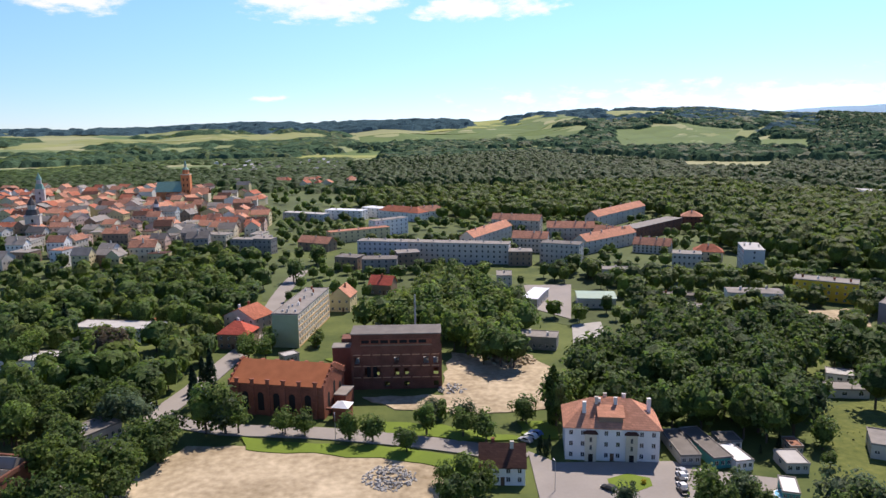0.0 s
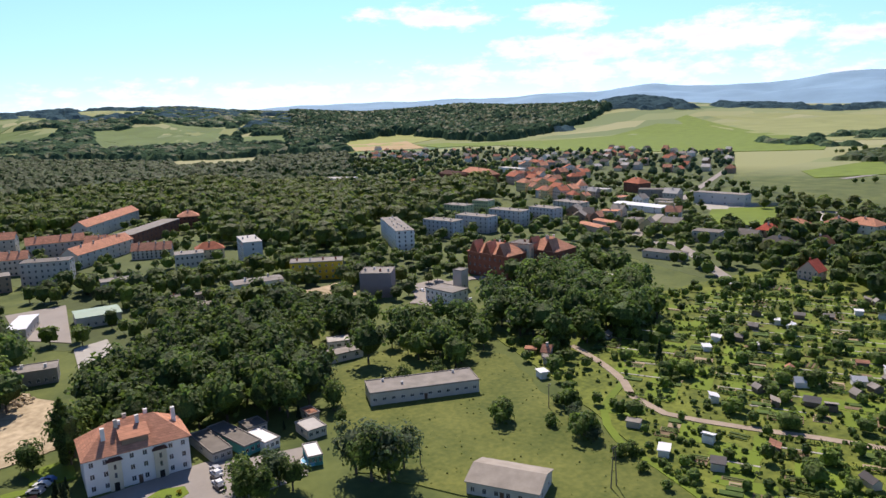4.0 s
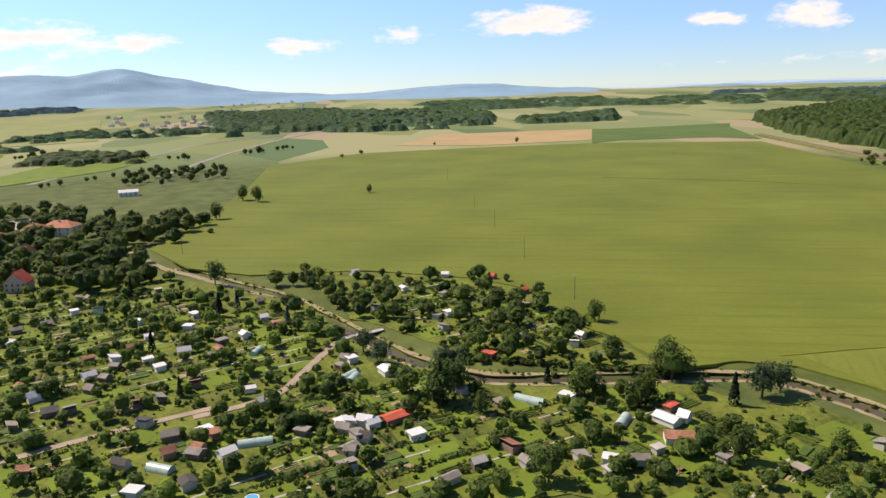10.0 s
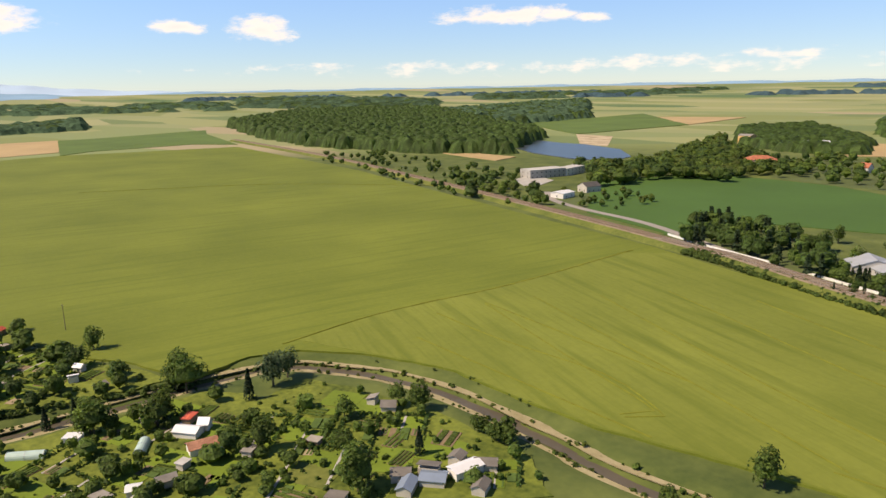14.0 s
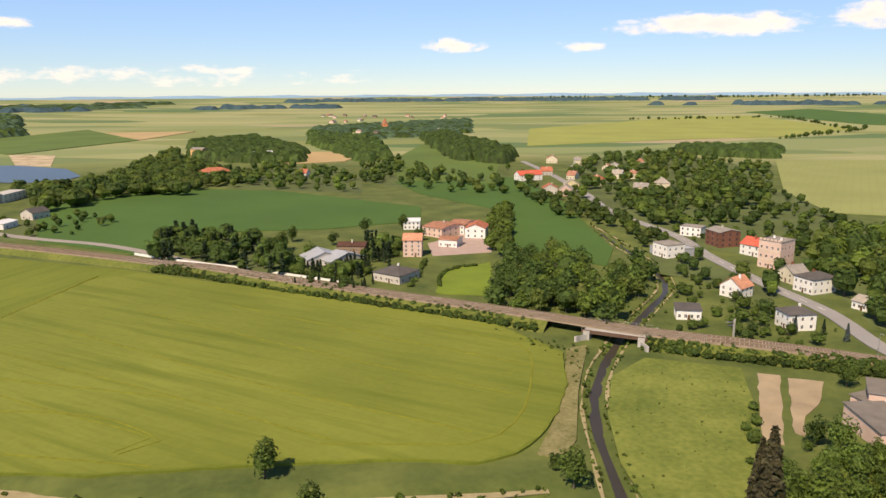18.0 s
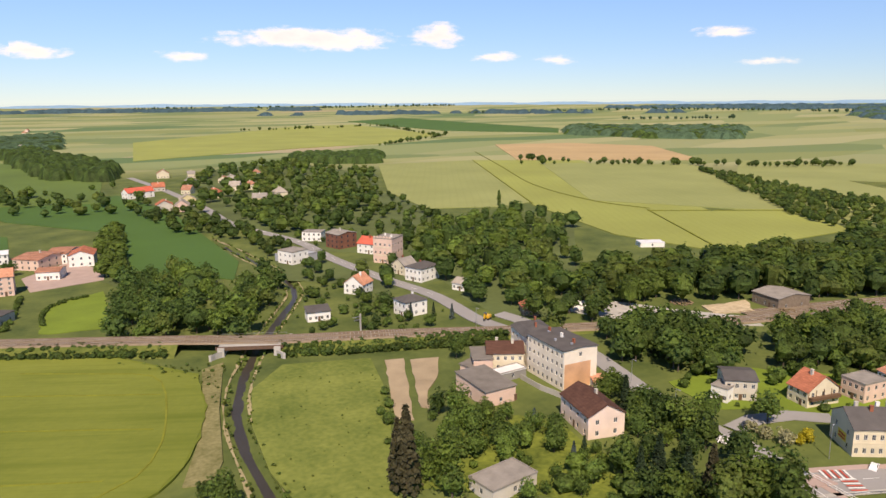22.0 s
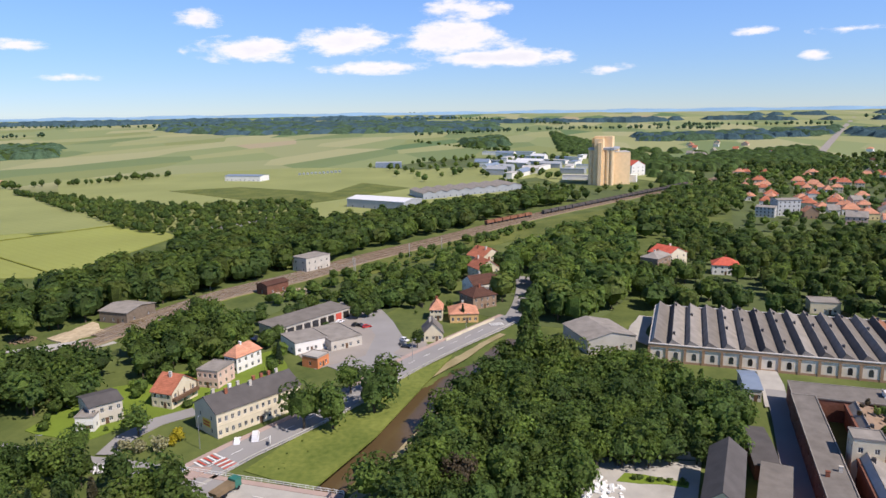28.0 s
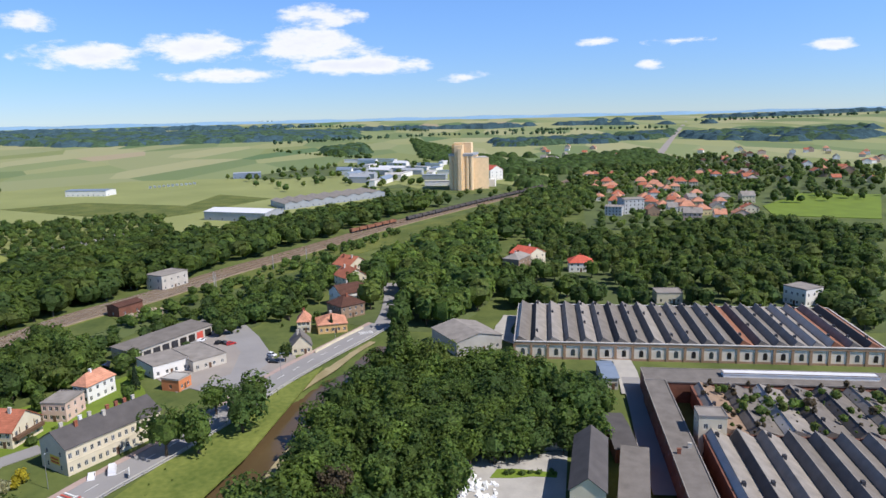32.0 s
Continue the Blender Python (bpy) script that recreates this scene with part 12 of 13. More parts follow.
# thin woods of the plain, coloured blue for the haze before them
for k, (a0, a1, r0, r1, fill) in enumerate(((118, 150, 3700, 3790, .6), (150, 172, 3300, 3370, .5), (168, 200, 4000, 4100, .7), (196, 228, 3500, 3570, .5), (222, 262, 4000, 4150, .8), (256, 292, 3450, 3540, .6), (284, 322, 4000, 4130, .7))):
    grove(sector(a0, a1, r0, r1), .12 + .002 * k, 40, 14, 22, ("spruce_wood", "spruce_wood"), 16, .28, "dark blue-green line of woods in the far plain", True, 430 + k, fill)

# ---- small gardens side by side ----
garden_patchwork([(186.7, 159.7), (255.3, 182.7), (346.0, 169.8), (350.4, 93.3), (320.8, 57.8), (282.8, 13.1), (234.0, -3.6), (171.8, -4.4), (136.2, 63.5), (162.0, 113.8)], 25, 11)
garden_patchwork([(146.0, -9.4), (143.1, -88.6), (168.5, -102.9), (185.1, -98.3), (193.6, -45.6), (209.4, -21.1), (202.3, 3.7), (147.3, 24.2)], 20, 12)
garden_patchwork([(141.6, -55.2), (161.3, -92.6), (165.1, -123.3), (137.4, -130.6), (95.2, -127.5), (85.3, -120.7)], 35, 13)
garden_patchwork([(334.4, 4.3), (307.1, -71.3), (273.4, -81.6), (224.0, -89.7), (227.0, -45.6), (271.5, -18.5)], 25, 14)

# ---- allotment plots ----
allotments([(186.7, 159.7), (255.3, 182.7), (346.0, 169.8), (350.4, 93.3), (320.8, 57.8), (282.8, 13.1), (234.0, -3.6), (171.8, -4.4), (136.2, 63.5), (162.0, 113.8)], 130, 5)
allotments([(146.0, -9.4), (143.1, -88.6), (168.5, -102.9), (185.1, -98.3), (193.6, -45.6), (209.4, -21.1), (202.3, 3.7), (147.0, 16.4)], 80, 6)
allotments([(141.6, -55.2), (161.3, -92.6), (165.1, -123.3), (137.4, -130.6), (95.2, -127.5), (85.3, -120.7)], 40, 7)
allotments([(334.4, 4.3), (307.1, -71.3), (273.4, -81.6), (224.0, -89.7), (227.0, -45.6), (271.5, -18.5)], 30, 8)

# ---- woods ----
wood("woodland", [(-201.1, 311.5), (-192.6, 354.1), (-181.6, 409.6), (-152, 462), (-103.9, 404.0), (-87.3, 360.0), (-87.2, 305.3), (-91.7, 272.0), (-95.0, 233.3), (-87.1, 212.4), (-103.7, 217.8), (-128.8, 223.9), (-141.7, 214.5)], 9, 9, 15, MIXED, 68, 0.105, "dense park trees by the town", True, 42, 0.75)
wood("woodland", [(-147.9, 224.6), (-122.3, 218.6), (-98.4, 222.7), (-81.7, 212.2), (-77.1, 194.6), (-78.6, 163.9), (-80.1, 144.4), (-99.1, 144.9)], 6.5, 9, 14, ('oak', 'lime', 'maple'), 270, 0.055, "dense green trees beside the sandy plot", True, 43, 1.0)
wood("woodland", [(-36.9, 302.5), (-19.1, 343.4), (3.9, 396.3), (30.9, 340.3), (38.2, 289.6), (24.4, 246.0), (6.3, 253.3), (2.4, 275.0)], 8, 12, 17, MIXED, 145, 0.072, "dense dark trees behind the ruin", True, 44, 1.0)
wood("woodland", [(43.6, 251.6), (73.7, 271.5), (89.7, 295.7), (108.0, 285.9), (156.1, 267.4), (158.2, 246.3), (135.2, 208.6), (113.3, 209.5), (99.5, 188.5), (63.8, 185.9), (46.6, 207.3), (36.2, 207.7)], 8, 11, 17, ('oak', 'lime', 'lime'), 145, 0.072, "dense dark green grove behind the villa", True, 45, 1.0)
grove([(50.3, 409.1), (89.7, 423.5), (107.6, 388.8), (153.2, 401.4), (189.7, 383.0), (223.1, 352.6), (166.3, 259.5), (151.3, 283.6), (105.0, 277.8), (82.6, 296.1), (79.9, 362.2)], 0.049, 10, 8, 13, MIXED, 68, 0.105, "green trees between the houses", True, 46, 0.7)
grove([(-116, 884), (156, 918), (350, 972), (426, 685), (248.6, 394.3), (196, 476), (207, 571), (195, 692), (108, 637), (7, 649), (-88, 754)], 0.050, 13, 13, 19, ('olive_oak', 'maple', 'oak'), 56, 0.13, "wide belt of park woodland behind the town", True, 47, 1.0)
grove([(399, 791), (478, 675), (594, 644), (480, 509), (339.9, 444.6), (308, 466), (238, 482)], 0.051, 14, 14, 20, ('olive_oak', 'olive_oak', 'oak'), 60, 0.125, "olive-green park woodland", True, 48, 1.0)
grove([(238, 482), (293.0, 443.9), (322.2, 365.5), (261.0, 298.2), (207.4, 276.9), (170.4, 273.0), (151.2, 315.2)], 0.052, 10, 6, 10, MIXED, 68, 0.105, "green trees between the blocks", True, 49, 0.55)
wood("woodland", [(254.9, 278.9), (315.7, 281.5), (296.7, 211.1), (254.4, 169.5), (214.1, 159.0), (191.9, 174.2), (197.9, 212.4)], 8, 12, 18, ('lime', 'lime', 'oak'), 145, 0.072, "dense dark trees beside the school", True, 50, 1.0)
wood("woodland", [(161.8, 238.8), (190.9, 227.8), (192.2, 206.7), (157.1, 178.7), (139.8, 202.6)], 8, 9, 14, ('lime', 'oak'), 145, 0.072, "dense dark trees by the meadow", True, 51, 1.0)
wood("woodland", [(451, 277), (628, 283), (638, 246), (549, 156), (540, 88), (416.9, 111.5), (348.6, 84.6), (340.4, 104.7), (364.0, 157.3), (371.8, 182.1)], 11, 9, 14, MIXED, 36, 0.15, "belt of dark trees along the stream", True, 52, 0.75)
grove([(572, 504), (609, 360), (530, 219), (378.8, 163.6), (332.0, 197.5), (354.9, 277.8), (419.3, 371.4)], 0.053, 16, 7, 11, MIXED, 36, 0.15, "trees between the houses", True, 53, 0.45)
grove([(625, 1226), (744, 1101), (803, 704), (585, 454), (549, 597), (478, 675), (431, 852)], 0.054, 18, 8, 13, MIXED, 22, 0.21, "trees among far houses", True, 54, 0.6)
wood("woodland", [(466, -535), (328, -499), (278.4, -431.3), (315.6, -431.1), (367.3, -442.5)], 10, 7, 11, MIXED, 36, 0.15, "scrub beside the fields", True, 55, 0.7)
grove([(1545, -967), (1914, -1464), (1607, -1786), (538, -907), (482, -789), (635, -706), (852, -694), (1103, -763)], 0.055, 26, 16, 22, FAR_MIX, 22, 0.21, "large wood by the pond", True, 56, 1.0)
grove([(395, -658), (338, -704), (406, -1117), (226, -634), (283, -633), (296, -528)], 0.056, 13, 10, 16, MIXED, 60, 0.12, "trees by the pond", True, 57, 1.0)
grove([(154.5, -358.8), (169.1, -425.7), (161, -458), (132.7, -381.0)], 0.057, 7, 8, 12, ('spruce', 'lime'), 68, 0.105, "garden trees behind the railway", True, 58, 1.0)
grove([(157.7, -365.4), (174.4, -437.1), (154, -450), (108.9, -424.8), (78.9, -382.2), (78.5, -339.9), (95.6, -337.7), (111.8, -368.9), (139.6, -380.2)], 0.058, 8, 7, 12, ('spruce', 'lime', 'oak'), 68, 0.105, "garden trees behind the railway", True, 59, 0.75)
wood("woodland", [(73.7, -328.6), (52.2, -335.2), (33.4, -326.5), (32.9, -306.8), (67.0, -319.6)], 5, 4, 7, ('spruce', 'lime'), 145, 0.072, "hedge of dark conifers behind the track", False, 60, 1.0)
wood("woodland", [(-19.9, -276.0), (-24.3, -332.3), (-37.6, -381.8), (-64.5, -392.2), (-74.6, -347.3), (-70.8, -283.8), (-60.7, -261.0), (-39.5, -268.6)], 8, 8, 13, MIXED, 145, 0.072, "thicket beside the railway", True, 61, 1.0)
grove([(-26.4, -399.4), (-42, -550), (-54, -562), (-42.5, -413.0), (-36.1, -367.7)], 0.059, 7, 8, 11, ('maple', 'maple'), 36, 0.15, "bright green row of trees", True, 62, 1.0)
wood("woodland", [(-62.9, -260.7), (-80.2, -333.8), (-107.5, -368.8), (-98.8, -318.7), (-75.8, -266.1)], 8, 8, 13, MIXED, 145, 0.072, "trees beside the stream", True, 63, 1.0)
grove([(-136.4, -301.0), (-214.0, -417.6), (-265.7, -439.8), (-324, -465), (-340.5, -393.3), (-202.9, -228.7), (-168.0, -227.9), (-168.8, -266.3), (-177.4, -304.4)], 0.060, 9, 8, 14, MIXED, 68, 0.105, "woodland behind the houses", True, 64, 0.6)
grove([(-232, -1007), (-342, -1034), (-377, -801), (-264, -570), (-246, -481), (-196, -465), (-165.1, -427.1), (-135, -477), (-121, -565), (-121, -734)], 0.061, 13, 8, 14, MIXED, 36, 0.15, "trees among gardens and houses", True, 65, 0.5)
wood("woodland", [(-194.0, -236.1), (-243.0, -267.8), (-295.2, -260.1), (-345.3, -260.0), (-412.6, -226.0), (-551, -191), (-398.2, -135.5), (-349.5, -160.5), (-287.4, -183.5), (-239.5, -210.5), (-216.5, -223.4)], 9, 10, 16, MIXED, 68, 0.105, "dense belt of trees beside the railway", True, 66, 1.0)
wood("woodland", [(-184.3, -199.7), (-207.8, -200.9), (-211.8, -157.8), (-194.5, -139.8), (-172.6, -150.9), (-166.1, -171.1)], 8, 10, 14, ('lime', 'oak'), 145, 0.072, "dense trees below the railway", True, 67, 1.0)
wood("woodland", [(-235.3, -156.8), (-288.7, -156.1), (-282.7, -137.8), (-248.7, -118.2), (-208.2, -135.9)], 8, 10, 14, MIXED, 145, 0.072, "dense trees below the railway", True, 68, 1.0)
wood("woodland", [(-175.2, -240.9), (-207.7, -222.0), (-224.8, -161.4), (-196.7, -141.8), (-178.5, -184.2), (-167.5, -181.0), (-158.4, -216.2)], 8, 9, 13, MIXED, 145, 0.072, "dense trees beside the railway", True, 69, 0.8)
grove([(-758, -642), (-644, -386), (-678, -240), (-579, -201), (-473, -260), (-504, -326)], 0.062, 12, 5, 9, MIXED, 50, 0.13, "scrub and allotments in the fields", True, 70, 0.8)
grove([(-1438, -1718), (-1772, -1333), (-1389, -1060), (-1264, -1195), (-1226, -1443)], 0.063, 16, 13, 18, FAR_MIX, 22, 0.21, "far wood in the fields", True, 71, 1.0)
grove([(-377, -1117), (-518, -1097), (-443, -940), (-354, -1026)], 0.064, 12, 10, 14, FAR_MIX, 22, 0.21, "far wood in the fields", True, 72, 1.0)
wood("woodland", [(-141.9, -34.4), (-198.0, -34.4), (-224.9, -23.5), (-232.8, 6.6), (-235.6, 36.2), (-216.9, 57.2), (-181.9, 56.1), (-168.7, 49.2), (-173.0, 37.0), (-168.8, 10.0), (-149.4, 6.2), (-140.3, -13.7)], 5.0, 7.5, 12.5, ('birch', 'lime', 'birch', 'lime', 'poplar'), 150, 0.060, "dense woodland between river and works", True, 73, 1.0)
grove([(-313.5, -46.5), (-397.8, -32.3), (-487, 8), (-529, 56), (-346.4, 39.1), (-288.0, 13.4), (-290.3, -5.5)], 0.065, 9, 11, 17, MIXED, 68, 0.105, "dense woodland along the street", True, 74, 1.0)
grove([(-618, 105), (-490, 127), (-508, 170), (-549, 268), (-479, 326), (-267.7, 185.9), (-279.4, 158.3), (-313.1, 118.5), (-310.8, 55.5), (-333.9, 43.2)], 0.066, 10, 8, 12.5, MIXED, 68, 0.105, "wide dense woodland behind the works", True, 75, 1.0)
wood("woodland", [(-429.8, -251.3), (-481, -224), (-568, -152), (-736, -22), (-722, 36), (-644, -19), (-481, -92), (-398.2, -140.1), (-308.4, -159.2), (-284.8, -170.3)], 9, 10, 15, MIXED, 36, 0.15, "dense belt of trees beside the railway", True, 76, 1.0)
grove([(-1196, 156), (-1150, 278), (-1372, 564), (-1000, 673), (-671, 454), (-655, 320), (-971, 440), (-1020, 296), (-804, 169)], 0.067, 18, 8, 13, MIXED, 22, 0.21, "trees among far houses", True, 77, 0.7)
grove([(-1104, -290), (-1324, -182), (-1412, 28), (-920, 17), (-875, -94), (-898, -181)], 0.068, 20, 8, 12, MIXED, 22, 0.21, "trees in the trading estate", True, 78, 0.3)
grove([(-572, 918), (-389, 1010), (-127, 966), (-70, 525), (-151, 483), (-275.9, 433.4)], 0.069, 22, 8, 12, MIXED, 50, 0.14, "trees among the old town houses", True, 79, 0.35)
grove([(-931, 1503), (-675, 1886), (-248, 1917), (-133, 1012), (-401, 1113), (-627, 1006)], 0.070, 22, 4, 7, ("far", "oak"), 22, 0.21, "far allotments and trees behind the town", True, 80, 0.7)
grove([(-198, 1525), (176, 1942), (482, 1344), (780, 1264), (441, 709), (350, 972), (88, 973), (-106, 921)], 0.071, 22, 12, 18, FAR_MIX, 22, 0.21, "far woodland behind the town", True, 81, 0.9)
grove([(-108, 1611), (131, 1957), (520, 2101), (1053, 2376), (1857, 3032), (883, 1432), (550, 1537), (176, 1942)], 0.072, 40, 14, 20, FAR_MIX, 16, 0.28, "far woodland", True, 82, 0.8)
grove([(-1148, 1856), (-1011, 2199), (-314, 2165), (-280, 1926), (-675, 1886), (-996, 1609)], 0.073, 40, 14, 20, FAR_MIX, 16, 0.28, "far woodland", True, 83, 0.8)
grove([(2266, 4344), (3038, 3845), (2903, 2522), (2396, 1839), (1322, 1402), (1416, 1965), (1057, 1812), (704, 1376)], 0.074, 50, 22, 30, FAR_MIX, 16, 0.28, "far wooded slopes", True, 84, 0.9)
grove([(3128, 465), (3084, -14), (1785, -12), (1859, 262)], 0.075, 40, 14, 20, FAR_MIX, 16, 0.28, "far wood by the village", True, 85, 0.8)
grove([(3028, 489), (3199, -33), (1712, -70), (1641, 216)], 0.076, 40, 12, 18, FAR_MIX, 16, 0.28, "far wood by the village", True, 86, 0.7)
grove([(1911, -515), (2129, -859), (1739, -710), (1739, -476)], 0.077, 22, 13, 18, FAR_MIX, 22, 0.21, "far wood in the fields", True, 87, 1.0)
grove([(284, -1592), (124, -1360), (69, -984), (102, -950), (235, -1311)], 0.078, 16, 10, 14, FAR_MIX, 22, 0.21, "far wood by the village", True, 88, 1.0)
wood("woodland", [(32, -1422), (-12, -1509), (-105, -1038), (-84, -906), (-21, -963)], 14, 13, 17, FAR_MIX, 22, 0.21, "rows of poplars beside a field road", True, 89, 1.0)
grove([(444, -1295), (368, -1425), (209, -1116), (182, -929), (289, -954), (347, -1007)], 0.079, 16, 11, 15, FAR_MIX, 22, 0.21, "far wood by the fields", True, 90, 1.0)
wood("woodland", [(388, -906), (347, -967), (192, -750), (242, -639), (280, -647)], 14, 9, 14, MIXED, 50, 0.14, "trees beside the pond", True, 91, 1.0)
wood_line("tree_row", [(1254, 512), (1332, 457), (1160, 287)], 9, 6, 10, 5.0, kinds=('oak', 'lime'), n=60, leaf=0.13, label="row of green trees along the fields", clear=False, seed=92, fill=1.0)
wood_line("tree_row", [(809, 312), (891, 254), (910, 126)], 9, 6, 10, 5.0, kinds=('oak', 'lime'), n=60, leaf=0.13, label="row of green trees along the fields", clear=False, seed=93, fill=1.0)
wood_line("tree_row", [(1137, 260), (1108, 183), (1240, 67)], 9, 6, 10, 5.0, kinds=('oak', 'lime'), n=60, leaf=0.13, label="row of green trees along the fields", clear=False, seed=94, fill=1.0)
wood_line("tree_row", [(41, -735), (-17, -804), (-112, -847)], 9, 6, 10, 5.0, kinds=('oak', 'lime'), n=60, leaf=0.13, label="row of green trees along the fields", clear=False, seed=95, fill=1.0)
wood_line("tree_row", [(308, -792), (212, -725), (121, -752), (62, -716)], 9, 6, 10, 5.0, kinds=('oak', 'lime'), n=60, leaf=0.13, label="row of green trees along the fields", clear=False, seed=96, fill=1.0)
wood_line("tree_row", [(-604, -822), (-774, -687), (-959, -551)], 9, 6, 10, 5.0, kinds=('oak', 'lime'), n=60, leaf=0.13, label="row of green trees along the fields", clear=False, seed=97, fill=1.0)
wood_line("tree_row", [(-621, -1313), (-901, -1554), (-985, -1668)], 9, 6, 10, 5.0, kinds=('oak', 'lime'), n=60, leaf=0.13, label="row of green trees along the fields", clear=False, seed=98, fill=1.0)
wood_line("tree_row", [(-901, -1554), (-1040, -2191), (-843, -2172), (-549, -2174)], 9, 6, 10, 5.0, kinds=('oak', 'lime'), n=60, leaf=0.13, label="row of green trees along the fields", clear=False, seed=99, fill=1.0)
wood_line("tree_row", [(-649, -877), (-725, -752), (-903, -555)], 9, 6, 10, 5.0, kinds=('oak', 'lime'), n=60, leaf=0.13, label="row of green trees along the fields", clear=False, seed=100, fill=1.0)
wood_line("tree_row", [(-1992, -395), (-1548, -115), (-1738, -129)], 9, 6, 10, 5.0, kinds=('oak', 'lime'), n=60, leaf=0.13, label="row of green trees along the fields", clear=False, seed=101, fill=1.0)
wood("garden_trees", [(183.8, 201.8), (204.2, 173.9), (266.2, 196.8), (368.4, 180.6), (373.8, 90.7), (346.9, 62.8), (301.1, 14.3), (238.0, -7.5), (165.2, -7.3), (129.5, 60.4), (155.6, 113.4), (164.6, 141.6)], 4.2, 1.3, 4.4, ('fruit', 'oak', 'bush', 'maple', 'lime'), 44, 0.145, "fruit trees and shrubs of the allotments", True, 102, 0.62)
wood("garden_trees", [(138.9, -8.9), (136.2, -87.9), (172.4, -109.0), (186.3, -103.4), (197.2, -46.4), (220.9, -22.2), (227.0, -7.7), (201.1, 20.8), (140.1, 25.7)], 4.1, 1.3, 4.2, ('fruit', 'oak', 'bush', 'maple'), 40, 0.15, "fruit trees and shrubs of the allotments", True, 103, 0.62)
wood("garden_trees", [(367.1, 22.4), (322.0, -77.3), (293.3, -87.3), (263.1, -82.9), (226.2, -94.2), (202.2, -101.6), (219.5, -44.1), (261.6, -17.8), (277.1, -2.9)], 4.8, 1.7, 5.6, ('fruit', 'bush', 'oak', 'lime'), 60, 0.13, "fruit trees and shrubs of the allotments", True, 104, 0.7)
wood("garden_trees", [(140.5, -45.7), (167.9, -92.8), (170.2, -127.3), (148.7, -132.1), (120.7, -135.9), (89.9, -131.1), (76.5, -120.4)], 4.1, 1.2, 4.0, ('fruit', 'bush', 'oak', 'lime'), 40, 0.15, "fruit trees and shrubs of the allotments", True, 105, 0.42)
grove([(-124, 481), (-61, 469), (20.7, 429.8), (65.1, 360.6), (139.3, 356.0), (177.8, 337.7), (178.3, 282.5), (136.4, 258.9), (70.7, 287.8), (41.7, 321.2), (-13.7, 397.1), (-38.4, 356.9), (-65.8, 347.7), (-95.7, 360.9)], 0.080, 10, 5, 10, ('oak', 'lime', 'maple'), 68, 0.105, "trees between the blocks and gardens", True, 106, 0.55)
grove([(-180, 716), (-63, 652), (47, 629), (164, 649), (238, 606), (358, 535), (478, 563), (257.0, 300.1), (184.8, 350.9), (144.8, 370.1), (79.6, 401.5), (37, 508), (-65, 512), (-134, 524)], 0.081, 12, 5, 10, ('oak', 'lime', 'olive_oak'), 36, 0.15, "trees among the blocks of the estate", True, 107, 0.5)
grove([(363, 506), (478, 440), (452, 280), (513, 228), (464, 160), (360.9, 159.8), (345.3, 213.7), (349.6, 274.4), (305.4, 311.0), (321.0, 407.7)], 0.082, 11, 5, 11, ('oak', 'lime', 'maple'), 36, 0.15, "garden trees among the houses", True, 108, 0.6)
grove([(-388, 617), (-250, 571), (-131, 531), (-108.1, 420.9), (-161.1, 408.1), (-206.7, 381.2), (-214.0, 332.5)], 0.083, 11, 6, 12, MIXED, 36, 0.15, "trees among the old town houses", True, 109, 0.6)
grove([(-287.8, -145.6), (-360.4, -122.6), (-487, -59), (-575, -14), (-545, -13), (-455, -55), (-335.9, -112.1), (-268.0, -134.1)], 0.084, 5, 2, 6, ('oak', 'bush', 'lime'), 60, 0.12, "scrub along the station tracks", True, 110, 0.6)
grove([(-266.4, -116.2), (-322.7, -87.2), (-379.6, -58.9), (-424.3, -38.1), (-391.4, -35.4), (-352.9, -55.1), (-293.7, -77.6), (-252.4, -108.5)], 0.085, 6, 4, 9, ('oak', 'bush', 'lime'), 70, 0.11, "trees and scrub below the tracks", True, 111, 0.7)
for k, at in (("oak", ((-48.5, 197.4, 7), (-41.9, 196.6, 6.5), (-72.4, 201.0, 11), (-61.9, 198.5, 11), (-77.6, 267.6, 10), (10.3, 193.7, 9), (23.7, 202.1, 7), (4.2, 165.2, 9), (-0.5, 166.3, 7), (87.4, 139.3, 14))), ("lime", ((-28.5, 192.7, 8), (-21.5, 191.1, 8.5, 0.9), (-70.6, 276.4, 9), (-11.4, 184.7, 8), (32.4, 200.0, 18, 0.6))), ("willow", ((-65.7, 198.4, 12), (-5.4, 205.3, 8), (4.5, 198.6, 10, 0.9), (91.1, 137.1, 16), (97.1, 138.8, 12))), ("spruce", ((-84.5, 235.7, 12), (26.7, 183.6, 4), (25.1, 184.0, 4))), ("maple", ((8.8, 161.7, 9),))):
    stand(k, at, "near the old halls and yards")
for k, at in (("willow", ((69.1, 152.8, 10), (109.8, 205.1, 12, 0.8), (41.2, 153.7, 7))), ("oak", ((58.7, 149.7, 11), (70.5, 148.3, 9), (61.8, 146.9, 10), (102.9, 183.1, 9), (101.0, 196.6, 7), (99.1, 172.3, 5))), ("lime", ((130.5, 182.7, 6), (125.8, 184.8, 5), (142.7, 180.7, 6), (157.5, 186.5, 9))), ("bush", ((135.9, 143.2, 7),))):
    stand(k, at, "near the old halls and yards")
area("grass_patch", [(-60.0, 195.0), (-37.2, 190.4), (-16.2, 188.1), (10.8, 178.5), (10.0, 171.4), (-14.3, 179.8), (-36.3, 184.3), (-56.5, 186.8)], "lawn", 0.46, "patch of green grass beside the sand", "grass")
area("grass_patch", [(-20.3, 204.5), (-2.3, 202.2), (23.4, 192.2), (3.9, 191.2), (-18.2, 197.1)], "lawn", 0.466, "patch of green grass beside the sand", "grass")
